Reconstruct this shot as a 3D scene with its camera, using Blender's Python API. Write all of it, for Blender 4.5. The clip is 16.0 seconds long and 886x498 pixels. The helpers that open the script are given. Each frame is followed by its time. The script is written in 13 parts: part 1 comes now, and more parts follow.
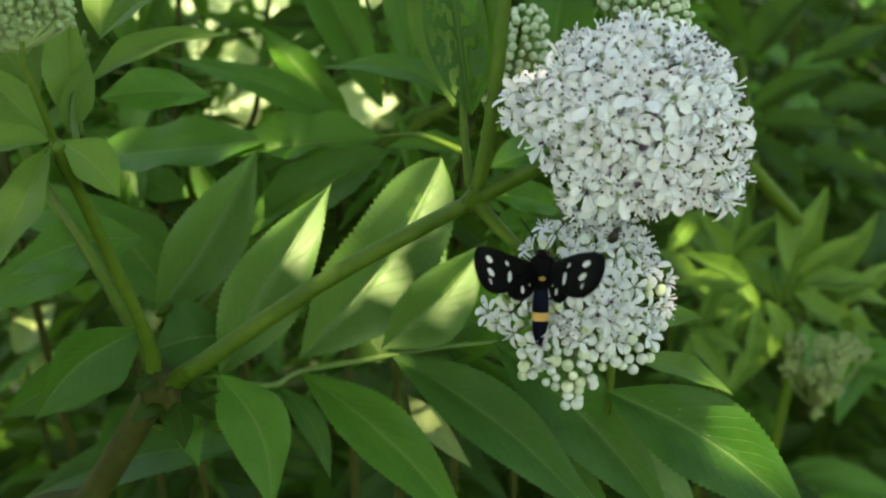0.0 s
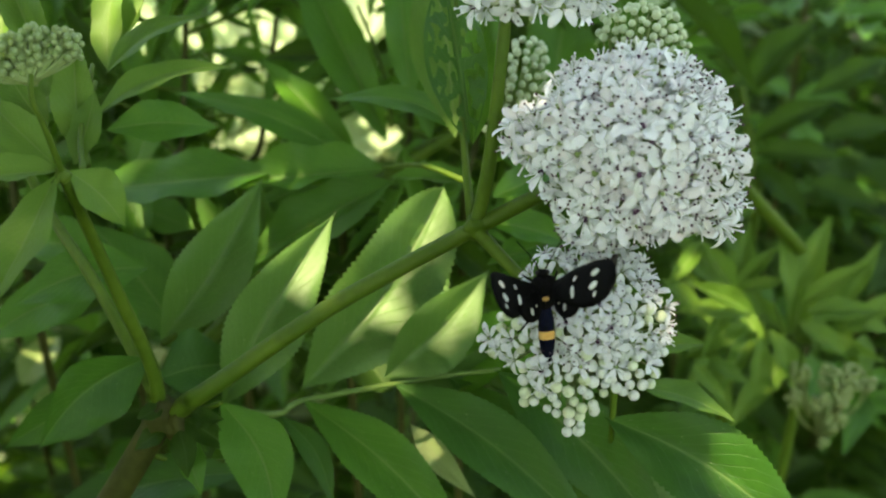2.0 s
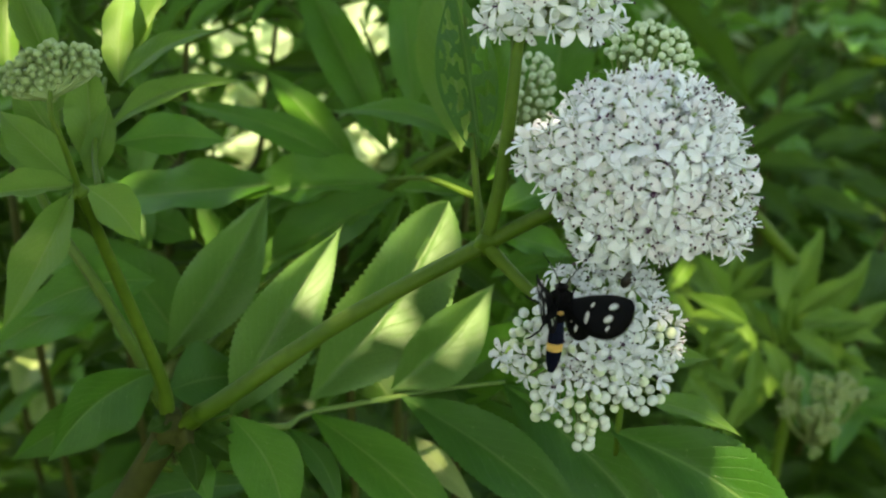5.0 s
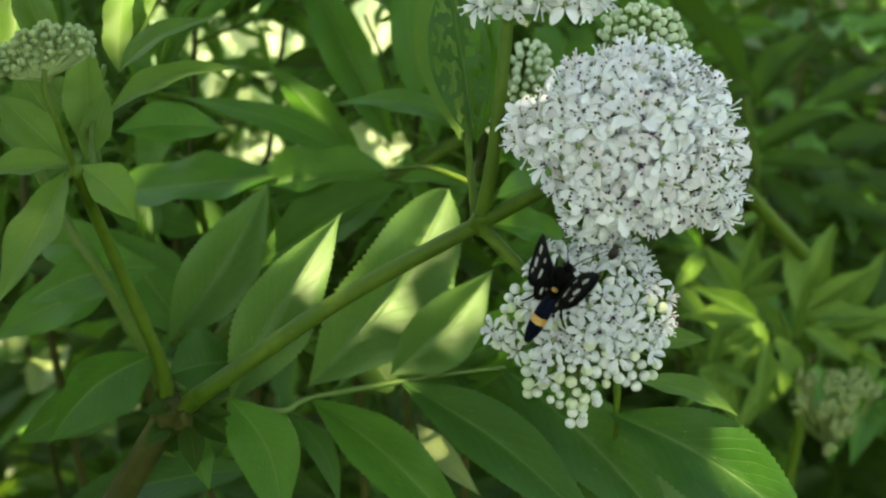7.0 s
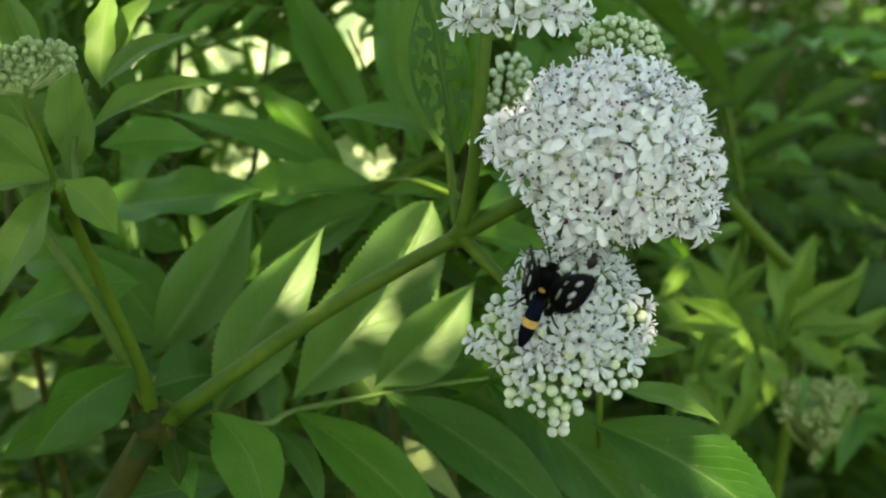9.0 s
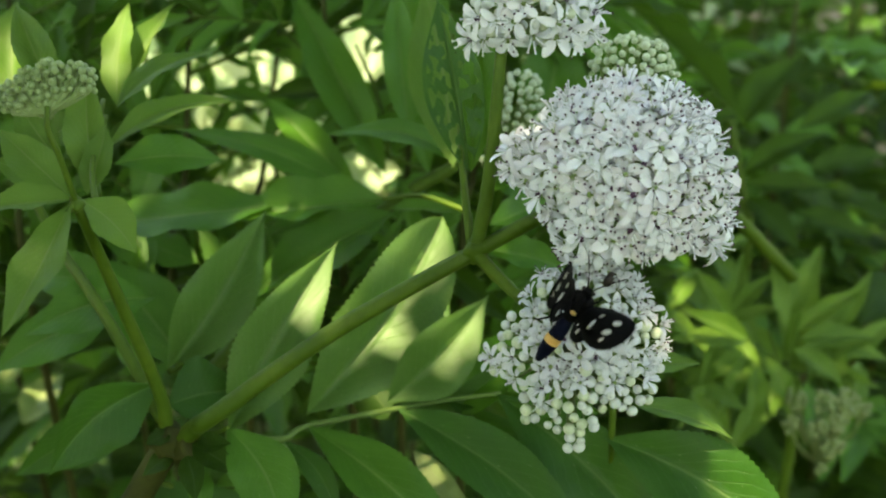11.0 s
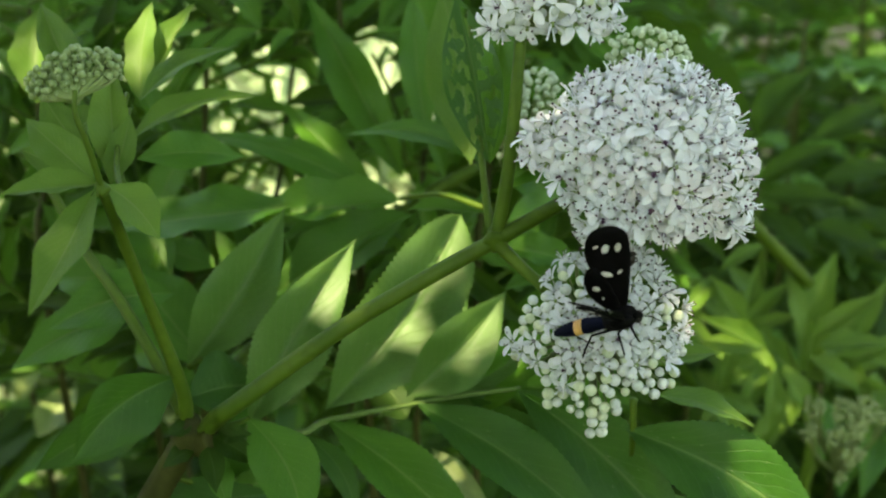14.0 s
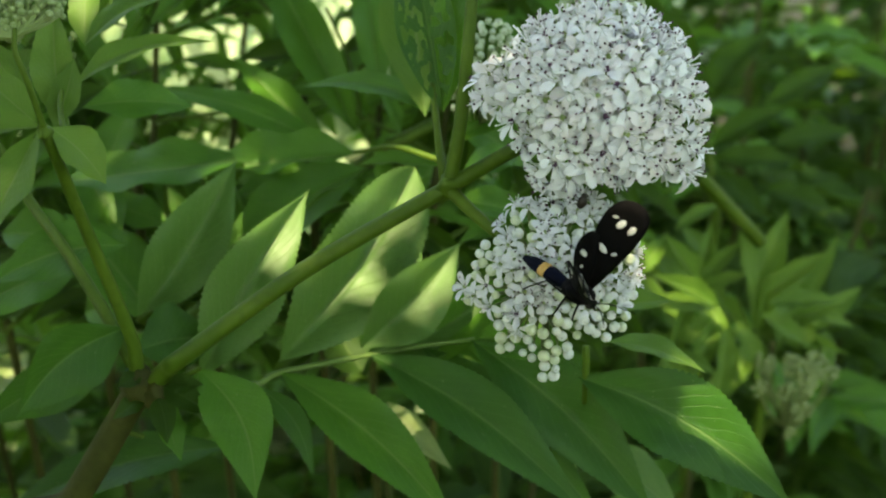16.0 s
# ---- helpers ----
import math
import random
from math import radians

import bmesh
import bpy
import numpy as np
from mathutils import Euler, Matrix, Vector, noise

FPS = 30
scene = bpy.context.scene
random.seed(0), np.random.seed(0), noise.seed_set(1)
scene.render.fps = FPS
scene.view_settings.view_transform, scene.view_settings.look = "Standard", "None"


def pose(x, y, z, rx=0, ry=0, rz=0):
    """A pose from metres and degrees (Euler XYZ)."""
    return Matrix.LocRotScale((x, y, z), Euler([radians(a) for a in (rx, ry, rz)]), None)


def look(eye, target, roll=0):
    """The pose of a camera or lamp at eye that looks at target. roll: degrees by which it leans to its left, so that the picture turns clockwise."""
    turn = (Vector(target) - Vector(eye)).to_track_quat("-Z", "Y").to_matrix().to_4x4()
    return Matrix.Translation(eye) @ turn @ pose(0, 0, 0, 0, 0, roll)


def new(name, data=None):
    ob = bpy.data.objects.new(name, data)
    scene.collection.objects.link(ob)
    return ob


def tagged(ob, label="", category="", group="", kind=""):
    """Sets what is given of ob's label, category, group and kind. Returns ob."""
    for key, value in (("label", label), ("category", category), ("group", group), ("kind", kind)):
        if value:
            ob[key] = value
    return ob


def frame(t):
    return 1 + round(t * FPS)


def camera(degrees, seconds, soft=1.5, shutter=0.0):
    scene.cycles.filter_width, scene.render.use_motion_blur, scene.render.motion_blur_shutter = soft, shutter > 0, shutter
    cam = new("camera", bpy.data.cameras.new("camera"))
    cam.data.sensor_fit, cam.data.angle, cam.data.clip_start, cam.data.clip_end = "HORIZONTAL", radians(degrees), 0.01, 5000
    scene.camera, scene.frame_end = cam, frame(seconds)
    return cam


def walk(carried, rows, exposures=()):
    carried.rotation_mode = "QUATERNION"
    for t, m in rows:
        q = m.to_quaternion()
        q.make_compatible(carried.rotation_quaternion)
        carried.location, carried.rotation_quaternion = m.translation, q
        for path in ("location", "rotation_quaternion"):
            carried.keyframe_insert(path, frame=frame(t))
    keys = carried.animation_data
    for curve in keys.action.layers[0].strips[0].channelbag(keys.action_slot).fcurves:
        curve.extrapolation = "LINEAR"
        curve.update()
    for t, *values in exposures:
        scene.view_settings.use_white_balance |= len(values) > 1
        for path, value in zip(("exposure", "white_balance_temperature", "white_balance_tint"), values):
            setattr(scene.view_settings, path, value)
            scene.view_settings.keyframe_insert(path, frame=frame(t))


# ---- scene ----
# ---- camera ----
PATH = [
    (0, pose(0.00148, 0.00430, 1.20053, 62.621, -0.197, -0.095)),
    (0.5, pose(0.00127, 0.00392, 1.20061, 63.494, -0.064, -0.127)),
    (1, pose(0.00177, 0.00331, 1.20094, 63.873, 0.018, -0.276)),
    (1.5, pose(0.00168, 0.00339, 1.20169, 64.191, -0.047, -0.002)),
    (2, pose(0.00279, 0.00166, 1.20012, 64.671, 0.165, 0.175)),
    (2.5, pose(0.00144, 0.00149, 1.19953, 64.674, -0.019, 0.273)),
    (3, pose(0.00323, 0.00071, 1.19960, 65.126, 0.244, 0.188)),
    (3.5, pose(-0.00000, 0.00000, 1.20000, 65.000, -0.000, 0.000)),
    (4, pose(-0.00620, 0.00025, 1.20196, 65.168, -0.377, -0.722)),
    (4.2, pose(-0.00785, 0.00125, 1.20417, 64.854, -0.719, -0.871)),
    (6.3, pose(0.00200, -0.00202, 1.20011, 65.071, 0.306, -0.036)),
    (6.5, pose(0.00114, -0.00275, 1.19822, 65.681, 0.425, 0.160)),
    (7, pose(0.00361, -0.00419, 1.19571, 65.906, 0.450, 0.550)),
    (7.5, pose(-0.00244, -0.00335, 1.19781, 65.951, 0.246, -0.007)),
    (8, pose(0.00254, -0.00385, 1.19525, 66.628, 0.646, 0.169)),
    (8.5, pose(0.00100, -0.00440, 1.19630, 66.140, 0.715, -0.450)),
    (9, pose(0.00578, -0.00618, 1.19556, 66.794, 0.686, -0.211)),
    (9.5, pose(0.00858, -0.00589, 1.20040, 67.071, 0.434, -0.527)),
    (12, pose(-0.00363, -0.00993, 1.19381, 67.827, 0.887, -0.280)),
    (12.5, pose(-0.00396, -0.01137, 1.19129, 68.619, 0.784, -0.201)),
    (13, pose(-0.00187, -0.01123, 1.19155, 68.790, 0.385, -0.050)),
    (13.5, pose(-0.00291, -0.01310, 1.18987, 68.832, 0.821, -0.417)),
    (14, pose(-0.00187, -0.01257, 1.18827, 69.266, 1.131, 0.022)),
    (14.5, pose(-0.00443, -0.01123, 1.19006, 68.270, 0.468, -0.676)),
    (15, pose(-0.00153, -0.01132, 1.18909, 68.054, 0.658, -1.092)),
    (15.5, pose(0.00183, -0.01439, 1.18125, 67.977, 0.562, -1.650)),
    (16, pose(-0.00014, -0.01400, 1.18106, 67.707, 0.386, -2.269)),
]
cam = camera(50, 16.0, soft=2.1)
walk(cam, PATH, [(0.0, 2.91, 9700, 6), (12.0, 2.89, 9700, 6), (16.0, 2.81, 9550, 5)])
cam.data.dof.use_dof, cam.data.dof.focus_distance, cam.data.dof.aperture_fstop = True, 0.232, 13.5

# ---- light ----
SUN = Vector((-0.35, -0.35, 0.87)).normalized()
world = bpy.data.worlds.new("sky")
scene.world = world
world.use_nodes = True
wn = world.node_tree
sky = wn.nodes.new("ShaderNodeTexSky")
sky.sky_type, sky.sun_disc = "NISHITA", False
sky.sun_elevation, sky.sun_rotation = math.asin(SUN.z), math.atan2(SUN.x, SUN.y)
wn.links.new(sky.outputs[0], wn.nodes["Background"].inputs[0])
wn.nodes["Background"].inputs[1].default_value = 0.15
lamp = bpy.data.lights.new("sun", "SUN")
lamp.energy, lamp.angle, lamp.color = 2.1, radians(0.53), (1.0, 0.95, 0.84)
sun = new("sun", lamp)
sun.matrix_world = look(SUN * 10, (0, 0, 0))


# ---- materials ----
def rgb(*c):
    return (*c, 1.0)


class Nodes:
    """A small node builder."""

    def __init__(self, name):
        self.mat = bpy.data.materials.new(name)
        self.mat.use_nodes = True
        self.tree = self.mat.node_tree
        self.bsdf = self.tree.nodes["Principled BSDF"]
        self.out = self.tree.nodes["Material Output"]

    def add(self, kind, **props):
        n = self.tree.nodes.new(kind)
        for k, v in props.items():
            setattr(n, k, v)
        return n

    def link(self, a, b):
        self.tree.links.new(a, b)

    def math(self, op, a, b=None, c=None):
        n = self.add("ShaderNodeMath", operation=op)
        for i, v in enumerate((a, b, c)):
            if v is None:
                continue
            if isinstance(v, (int, float)):
                n.inputs[i].default_value = v
            else:
                self.link(v, n.inputs[i])
        return n.outputs[0]

    def mix(self, fac, a, b):
        n = self.add("ShaderNodeMix", data_type="RGBA")
        for sock, v in ((n.inputs[0], fac), (n.inputs[6], a), (n.inputs[7], b)):
            if isinstance(v, (int, float)):
                sock.default_value = v
            elif isinstance(v, tuple):
                sock.default_value = v
            else:
                self.link(v, sock)
        return n.outputs[2]

    def noise(self, scale, detail=3.0, coords=None):
        n = self.add("ShaderNodeTexNoise")
        n.inputs["Scale"].default_value = scale
        n.inputs["Detail"].default_value = detail
        if coords is None:
            coords = self.add("ShaderNodeTexCoord").outputs["Object"]
        self.link(coords, n.inputs["Vector"])
        return n.outputs[0]

    def step(self, v, lo, hi):
        n = self.add("ShaderNodeMapRange", interpolation_type="SMOOTHSTEP")
        n.inputs[1].default_value, n.inputs[2].default_value = lo, hi
        self.link(v, n.inputs[0])
        return n.outputs[0]

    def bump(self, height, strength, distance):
        n = self.add("ShaderNodeBump")
        n.inputs["Strength"].default_value, n.inputs["Distance"].default_value = strength, distance
        self.link(height, n.inputs["Height"])
        self.link(n.outputs[0], self.bsdf.inputs["Normal"])
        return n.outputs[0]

    def rough(self, v, spec=0.5):
        self.bsdf.inputs["Roughness"].default_value = v
        self.bsdf.inputs["Specular IOR Level"].default_value = spec
        return self


def leaf_material(name, dark, light, vein, through_colour, see_through, gloss=0.5, shine=0.30):
    """Leaf blade: midrib, side veins, mottling, light shining through."""
    n = Nodes(name)
    uv = n.add("ShaderNodeUVMap").outputs[0]
    sep = n.add("ShaderNodeSeparateXYZ")
    n.link(uv, sep.inputs[0])
    across = n.math("ABSOLUTE", n.math("SUBTRACT", sep.outputs[0], 0.5))
    rand = n.add("ShaderNodeObjectInfo").outputs["Random"]
    mid = n.step(across, 0.028, 0.012)
    # side veins curve towards the tip
    run = n.math("SUBTRACT", n.math("MULTIPLY", sep.outputs[1], 13.0), n.math("MULTIPLY", n.math("POWER", across, 0.8), 7.0))
    run = n.math("ADD", run, n.math("MULTIPLY", n.noise(6.0, 2.0, uv), 0.6))
    tri = n.math("ABSOLUTE", n.math("SUBTRACT", n.math("FRACT", run), 0.5))
    side = n.math("MULTIPLY", n.step(tri, 0.07, 0.015), n.step(across, 0.5, 0.3))
    blotch = n.noise(3.5, 4.0, uv)
    fine = n.noise(55.0, 3.0, uv)
    base = n.mix(rand, rgb(*dark), rgb(*light))
    base = n.mix(n.math("MULTIPLY", n.step(blotch, 0.35, 0.7), 0.75), base, rgb(*light))
    base = n.mix(n.math("MULTIPLY", n.step(fine, 0.42, 0.75), 0.4), base, rgb(*[c * 0.55 for c in dark]))
    # a few pale flecks where insects have bitten
    fleck = n.math("MULTIPLY", n.step(n.noise(34.0, 1.0, uv), 0.735, 0.78), 0.6)
    base = n.mix(fleck, base, rgb(0.35, 0.36, 0.2))
    veins = n.math("MAXIMUM", n.math("MULTIPLY", mid, 0.65), n.math("MULTIPLY", side, 0.22))
    base = n.mix(veins, base, rgb(*vein))
    n.link(base, n.bsdf.inputs["Base Color"])
    n.rough(gloss, shine)
    relief = n.math("SUBTRACT", n.math("MULTIPLY", fine, 0.25), n.math("ADD", n.math("MULTIPLY", side, 0.5), mid))
    n.bump(relief, 0.4, 0.0008)
    tr = n.add("ShaderNodeBsdfTranslucent")
    tint = n.mix(n.math("MULTIPLY", veins, 0.5), rgb(*through_colour), rgb(*[c * 0.5 for c in through_colour]))
    n.link(tint, tr.inputs[0])
    mixed = n.add("ShaderNodeMixShader")
    mixed.inputs[0].default_value = see_through
    n.link(n.bsdf.outputs[0], mixed.inputs[1])
    n.link(tr.outputs[0], mixed.inputs[2])
    n.link(mixed.outputs[0], n.out.inputs[0])
    return n.mat


def plain_material(name, a, b, scale, roughness, relief=0.3, distance=0.0003, spec=0.4, fine=6.0, shine_through=0.0):
    """Two tones mottled at two scales."""
    n = Nodes(name)
    big, small = n.noise(scale), n.noise(scale * fine, 4.0)
    rand = n.add("ShaderNodeObjectInfo").outputs["Random"]
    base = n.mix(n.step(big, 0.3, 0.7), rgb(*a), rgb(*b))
    base = n.mix(n.math("MULTIPLY", n.step(small, 0.4, 0.75), 0.35), base, rgb(*[c * 0.6 for c in a]))
    base = n.mix(n.math("MULTIPLY", rand, 0.35), base, rgb(*b))
    n.link(base, n.bsdf.inputs["Base Color"])
    n.rough(roughness, spec)
    n.bump(n.math("ADD", small, big), relief, distance)
    if shine_through:
        tr, mixed = n.add("ShaderNodeBsdfTranslucent"), n.add("ShaderNodeMixShader")
        n.link(base, tr.inputs[0])
        mixed.inputs[0].default_value = shine_through
        n.link(n.bsdf.outputs[0], mixed.inputs[1])
        n.link(tr.outputs[0], mixed.inputs[2])
        n.link(mixed.outputs[0], n.out.inputs[0])
    return n.mat


LEAF = leaf_material("leaf_green", (0.030, 0.127, 0.0085), (0.066, 0.200, 0.021), (0.16, 0.27, 0.07), (0.18, 0.38, 0.045), 0.27, 0.48)
# glossier leaf whose paler colour also imitates the sun's sheen
LEAF_WAXY_LIT = leaf_material("leaf_waxy_lit", (0.040, 0.122, 0.016), (0.082, 0.184, 0.038), (0.12, 0.20, 0.06), (0.18, 0.34, 0.06), 0.20, 0.46, 0.36)
# front leaflets lying in shade: the shade is put into the colour
LEAF_SHADED = leaf_material("leaf_shaded", (0.015, 0.074, 0.008), (0.032, 0.118, 0.014), (0.10, 0.19, 0.05), (0.12, 0.28, 0.03), 0.22, 0.48, 0.28)
# very pale leaf: bright sunlight put into the colour
LEAF_SUNLIT = leaf_material("leaf_sunlit", (0.11, 0.20, 0.04), (0.30, 0.38, 0.16), (0.30, 0.38, 0.16), (0.32, 0.46, 0.11), 0.34, 0.45)
# lighter, yellower leaf: sunlight put into the colour
LEAF_LIT = leaf_material("leaf_lit", (0.054, 0.144, 0.015), (0.112, 0.230, 0.032), (0.20, 0.29, 0.09), (0.21, 0.34, 0.05), 0.30, 0.5)
# same leaf with deep shade put into its colour
LEAF_DEEP_SHADE = leaf_material("leaf_deep_shade", (0.013, 0.045, 0.006), (0.026, 0.070, 0.009), (0.10, 0.17, 0.05), (0.13, 0.27, 0.025), 0.30, 0.55, 0.15)
# pale enough to stand in for the sunlit brightness behind the leaves
GRASS_BACKDROP = leaf_material("grass_backdrop", (0.31, 0.43, 0.24), (0.43, 0.58, 0.36), (0.44, 0.52, 0.32), (0.44, 0.54, 0.30), 0.30, 0.6)
STEM = plain_material("stem_green", (0.044, 0.098, 0.008), (0.076, 0.138, 0.013), 60, 0.55, 0.25, spec=0.2)
STEM_BROWN = plain_material("stem_brown", (0.030, 0.038, 0.006), (0.054, 0.062, 0.011), 80, 0.7, 0.6, spec=0.2)
STALK_GREEN = plain_material("stalk_green", (0.085, 0.165, 0.03), (0.13, 0.215, 0.05), 90, 0.5, spec=0.3)
STALK = plain_material("stalk_pale", (0.17, 0.25, 0.08), (0.26, 0.34, 0.13), 90, 0.5)
PETAL = plain_material("petal_white", (0.77, 0.79, 0.83), (0.86, 0.865, 0.885), 300, 0.6, 0.2, 0.0001, shine_through=0.12)
# white petal with the upper head's shade put into its colour
PETAL_SHADED = plain_material("petal_white_shaded", (0.58, 0.60, 0.62), (0.69, 0.70, 0.71), 300, 0.6, 0.2, 0.0001, shine_through=0.12)
PETAL_PINK = plain_material("petal_blush", (0.74, 0.71, 0.74), (0.81, 0.79, 0.80), 300, 0.6, 0.2, 0.0001, shine_through=0.12)
BUD_WHITE = plain_material("bud_white", (0.52, 0.57, 0.50), (0.64, 0.66, 0.64), 250, 0.45, 0.15, 0.0001)
BUD_GREEN = plain_material("bud_green", (0.42, 0.52, 0.31), (0.58, 0.65, 0.46), 200, 0.5, 0.2, 0.0001)
BUD_TIGHT = plain_material("bud_tight_green", (0.19, 0.28, 0.10), (0.31, 0.40, 0.18), 200, 0.5, 0.2, 0.0001)
BUD_PALE = plain_material("bud_pale_green", (0.50, 0.57, 0.36), (0.62, 0.67, 0.50), 220, 0.5, 0.2, 0.0001)
# greyish green buds, darkened in colour to look shaded
BUD_SHADED = plain_material("bud_grey_green_shaded", (0.13, 0.19, 0.06), (0.20, 0.26, 0.10), 200, 0.6, 0.2, 0.0001)
ANTHER = plain_material("anther_purple", (0.045, 0.012, 0.03), (0.10, 0.03, 0.07), 900, 0.6)
CENTRE = plain_material("centre_purple", (0.05, 0.015, 0.05), (0.10, 0.04, 0.09), 900, 0.6)
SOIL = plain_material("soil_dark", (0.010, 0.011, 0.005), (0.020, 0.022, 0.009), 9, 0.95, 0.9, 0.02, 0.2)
BARK = plain_material("bark_grey", (0.06, 0.05, 0.04), (0.14, 0.12, 0.09), 12, 0.9, 1.0, 0.01, 0.2)
MOTH_BLACK = plain_material("scales_black", (0.0012, 0.0012, 0.0015), (0.0035, 0.003, 0.003), 500, 0.75, 0.4, 0.0001, 0.08)
MOTH_BLUE = plain_material("scales_blue_black", (0.0012, 0.0017, 0.007), (0.003, 0.0045, 0.015), 700, 0.65, 0.5, 0.0001, 0.06)
MOTH_YELLOW = plain_material("scales_orange", (0.55, 0.29, 0.075), (0.64, 0.37, 0.12), 900, 0.6, 0.4, 0.0001)
MOTH_WHITE = plain_material("scales_white", (0.62, 0.60, 0.55), (0.74, 0.72, 0.68), 700, 0.5)
BEETLE = plain_material("beetle_shell", (0.006, 0.005, 0.005), (0.02, 0.014, 0.01), 600, 0.35, 0.2, 0.00005, 0.3)


# ---- building helpers ----
def mesh_of(bm, name, mats, smooth=True):
    me = bpy.data.meshes.new(name)
    bm.normal_update()
    bm.to_mesh(me)
    bm.free()
    for m in mats if isinstance(mats, (list, tuple)) else [mats]:
        me.materials.append(m)
    if smooth:
        me.shade_smooth()
    return me


def part(name, data, material, parent, label=""):
    """Links a bmesh or a shared mesh as one object under a thing or a part."""
    if isinstance(data, bmesh.types.BMesh):
        data = mesh_of(data, name, material)
    ob = new(name, data)
    ob.parent = parent
    return tagged(ob, label)


def thing(name, place, label, category, group="", kind=""):
    ob = new(name)
    ob.matrix_world = place if isinstance(place, Matrix) else Matrix.Translation(place)
    ob.empty_display_size = 0.01
    return tagged(ob, label, category, group, kind)


def smooth_line(points, steps):
    """A Catmull-Rom line through the points."""
    p = [Vector(q) for q in points]
    p = [p[0] * 2 - p[1]] + p + [p[-1] * 2 - p[-2]]
    out = []
    for i in range(1, len(p) - 2):
        for s in range(steps):
            t = s / steps
            out.append(0.5 * (2 * p[i] + (p[i + 1] - p[i - 1]) * t + (2 * p[i - 1] - 5 * p[i] + 4 * p[i + 1] - p[i + 2]) * t * t
                              + (3 * p[i] - p[i - 1] - 3 * p[i + 1] + p[i + 2]) * t ** 3))
    out.append(p[-2])
    return out


def tube(bm, line, radii, sides=8, slot=0, ridge=0.0):
    """A round tapered tube along a line, with closed ends and, if wanted, fine ridges."""
    rings, side = [], None
    for i, p in enumerate(line):
        way = (line[min(i + 1, len(line) - 1)] - line[max(i - 1, 0)]).normalized()
        if side is None:
            side = way.orthogonal().normalized()
        side = (side - way * side.dot(way)).normalized()
        up = way.cross(side)
        r = radii[0] + (radii[1] - radii[0]) * i / max(1, len(line) - 1)
        ring = []
        for k in range(sides):
            a = 2 * math.pi * k / sides
            rr = r * (1 + ridge * (1 if k % 2 else -1))
            ring.append(bm.verts.new(p + (side * math.cos(a) + up * math.sin(a)) * rr))
        rings.append(ring)
    for a, b in zip(rings, rings[1:]):
        for k in range(sides):
            bm.faces.new((a[k], a[(k + 1) % sides], b[(k + 1) % sides], b[k])).material_index = slot
    bm.faces.new(rings[0][::-1]).material_index = slot
    bm.faces.new(rings[-1]).material_index = slot


def ball(bm, centre, size, slot=0, segments=10, rings=6, turn=None):
    """An ellipsoid; size is a radius or three radii."""
    if isinstance(size, (int, float)):
        size = (size,) * 3
    m = Matrix.Translation(centre) @ (turn or Matrix()) @ Matrix.Diagonal((*size, 1))
    made = bmesh.ops.create_uvsphere(bm, u_segments=segments, v_segments=rings, radius=1.0, matrix=m)
    for f in {f for v in made["verts"] for f in v.link_faces}:
        f.material_index = slot


# ---- leaves and stems ----
def blade_mesh(name, seed, rows, cols, teeth, material, folded=1.0, blunt=False, bitten=0.0):
    """A lance-shaped leaf of length and width 1, with a fold, an arch, a wavy and toothed edge. It runs along +y from the origin."""
    rnd = random.Random(seed)
    arch, fold, wave, bend = rnd.uniform(0.08, 0.24), rnd.uniform(0.10, 0.30), rnd.uniform(0.02, 0.045), rnd.uniform(-0.10, 0.10)
    fold *= folded
    phase, lean, full = rnd.uniform(0, 6), rnd.uniform(-0.1, 0.1), rnd.uniform(1.9, 2.3) if not blunt else rnd.uniform(2.3, 2.7)
    bm = bmesh.new()
    uv = bm.loops.layers.uv.new("UVMap")
    grid, spots = [], {}
    for i in range(rows + 1):
        v = i / rows
        # widest below the middle, a long fine tip
        half = 0.5 * (1 - abs(2 * v ** 0.95 - 1) ** full) ** (0.8 if blunt else 1.0) if 0 < v < 1 else 0.0
        half *= 1 - (0.3 if blunt else 0.5) * v ** 2.6
        half = max(half, 0.012 if v < 0.05 else 0.003)
        line = []
        for j in range(cols + 1):
            s = 2 * j / cols - 1
            edge = abs(s) == 1
            w = half * (1 + (teeth * (0.5 if i % 2 else -0.5) if edge else 0))
            back = teeth * 0.12 if (edge and i % 2) else 0
            x = s * w * (1 + lean * s)
            z = abs(s) * half * fold * 0.9 - arch * v * v + wave * math.sin(v * 17 + phase + (1.5 if s > 0 else 0)) * abs(s) ** 2 * (half * 2)
            vert = bm.verts.new((x + bend * math.sin(math.pi * v), v + back * 0.2 - arch * 0.3 * v * v * v, z))
            spots[vert] = (0.5 + s * 0.5, v)
            line.append(vert)
        grid.append(line)
    for a, b in zip(grid, grid[1:]):
        for j in range(cols):
            # holes that insects have eaten
            inner = 0.12 < abs(2 * (j + 0.5) / cols - 1) < 0.88
            if bitten and inner and noise.noise(((a[j].co.x + b[j + 1].co.x) * 4.5, (a[j].co.y + b[j + 1].co.y) * 8, 0)) > bitten:
                continue
            f = bm.faces.new((a[j], a[j + 1], b[j + 1], b[j]))
            for loop in f.loops:
                loop[uv].uv = spots[loop.vert]
    # turn and stretch it so that the tip lies at y = 1
    tip = grid[-1][cols // 2].co.copy()
    turn = tip.rotation_difference(Vector((0, 1, 0))).to_matrix() * (1 / tip.length)
    for v in bm.verts:
        v.co = turn @ v.co
    return mesh_of(bm, name, material)


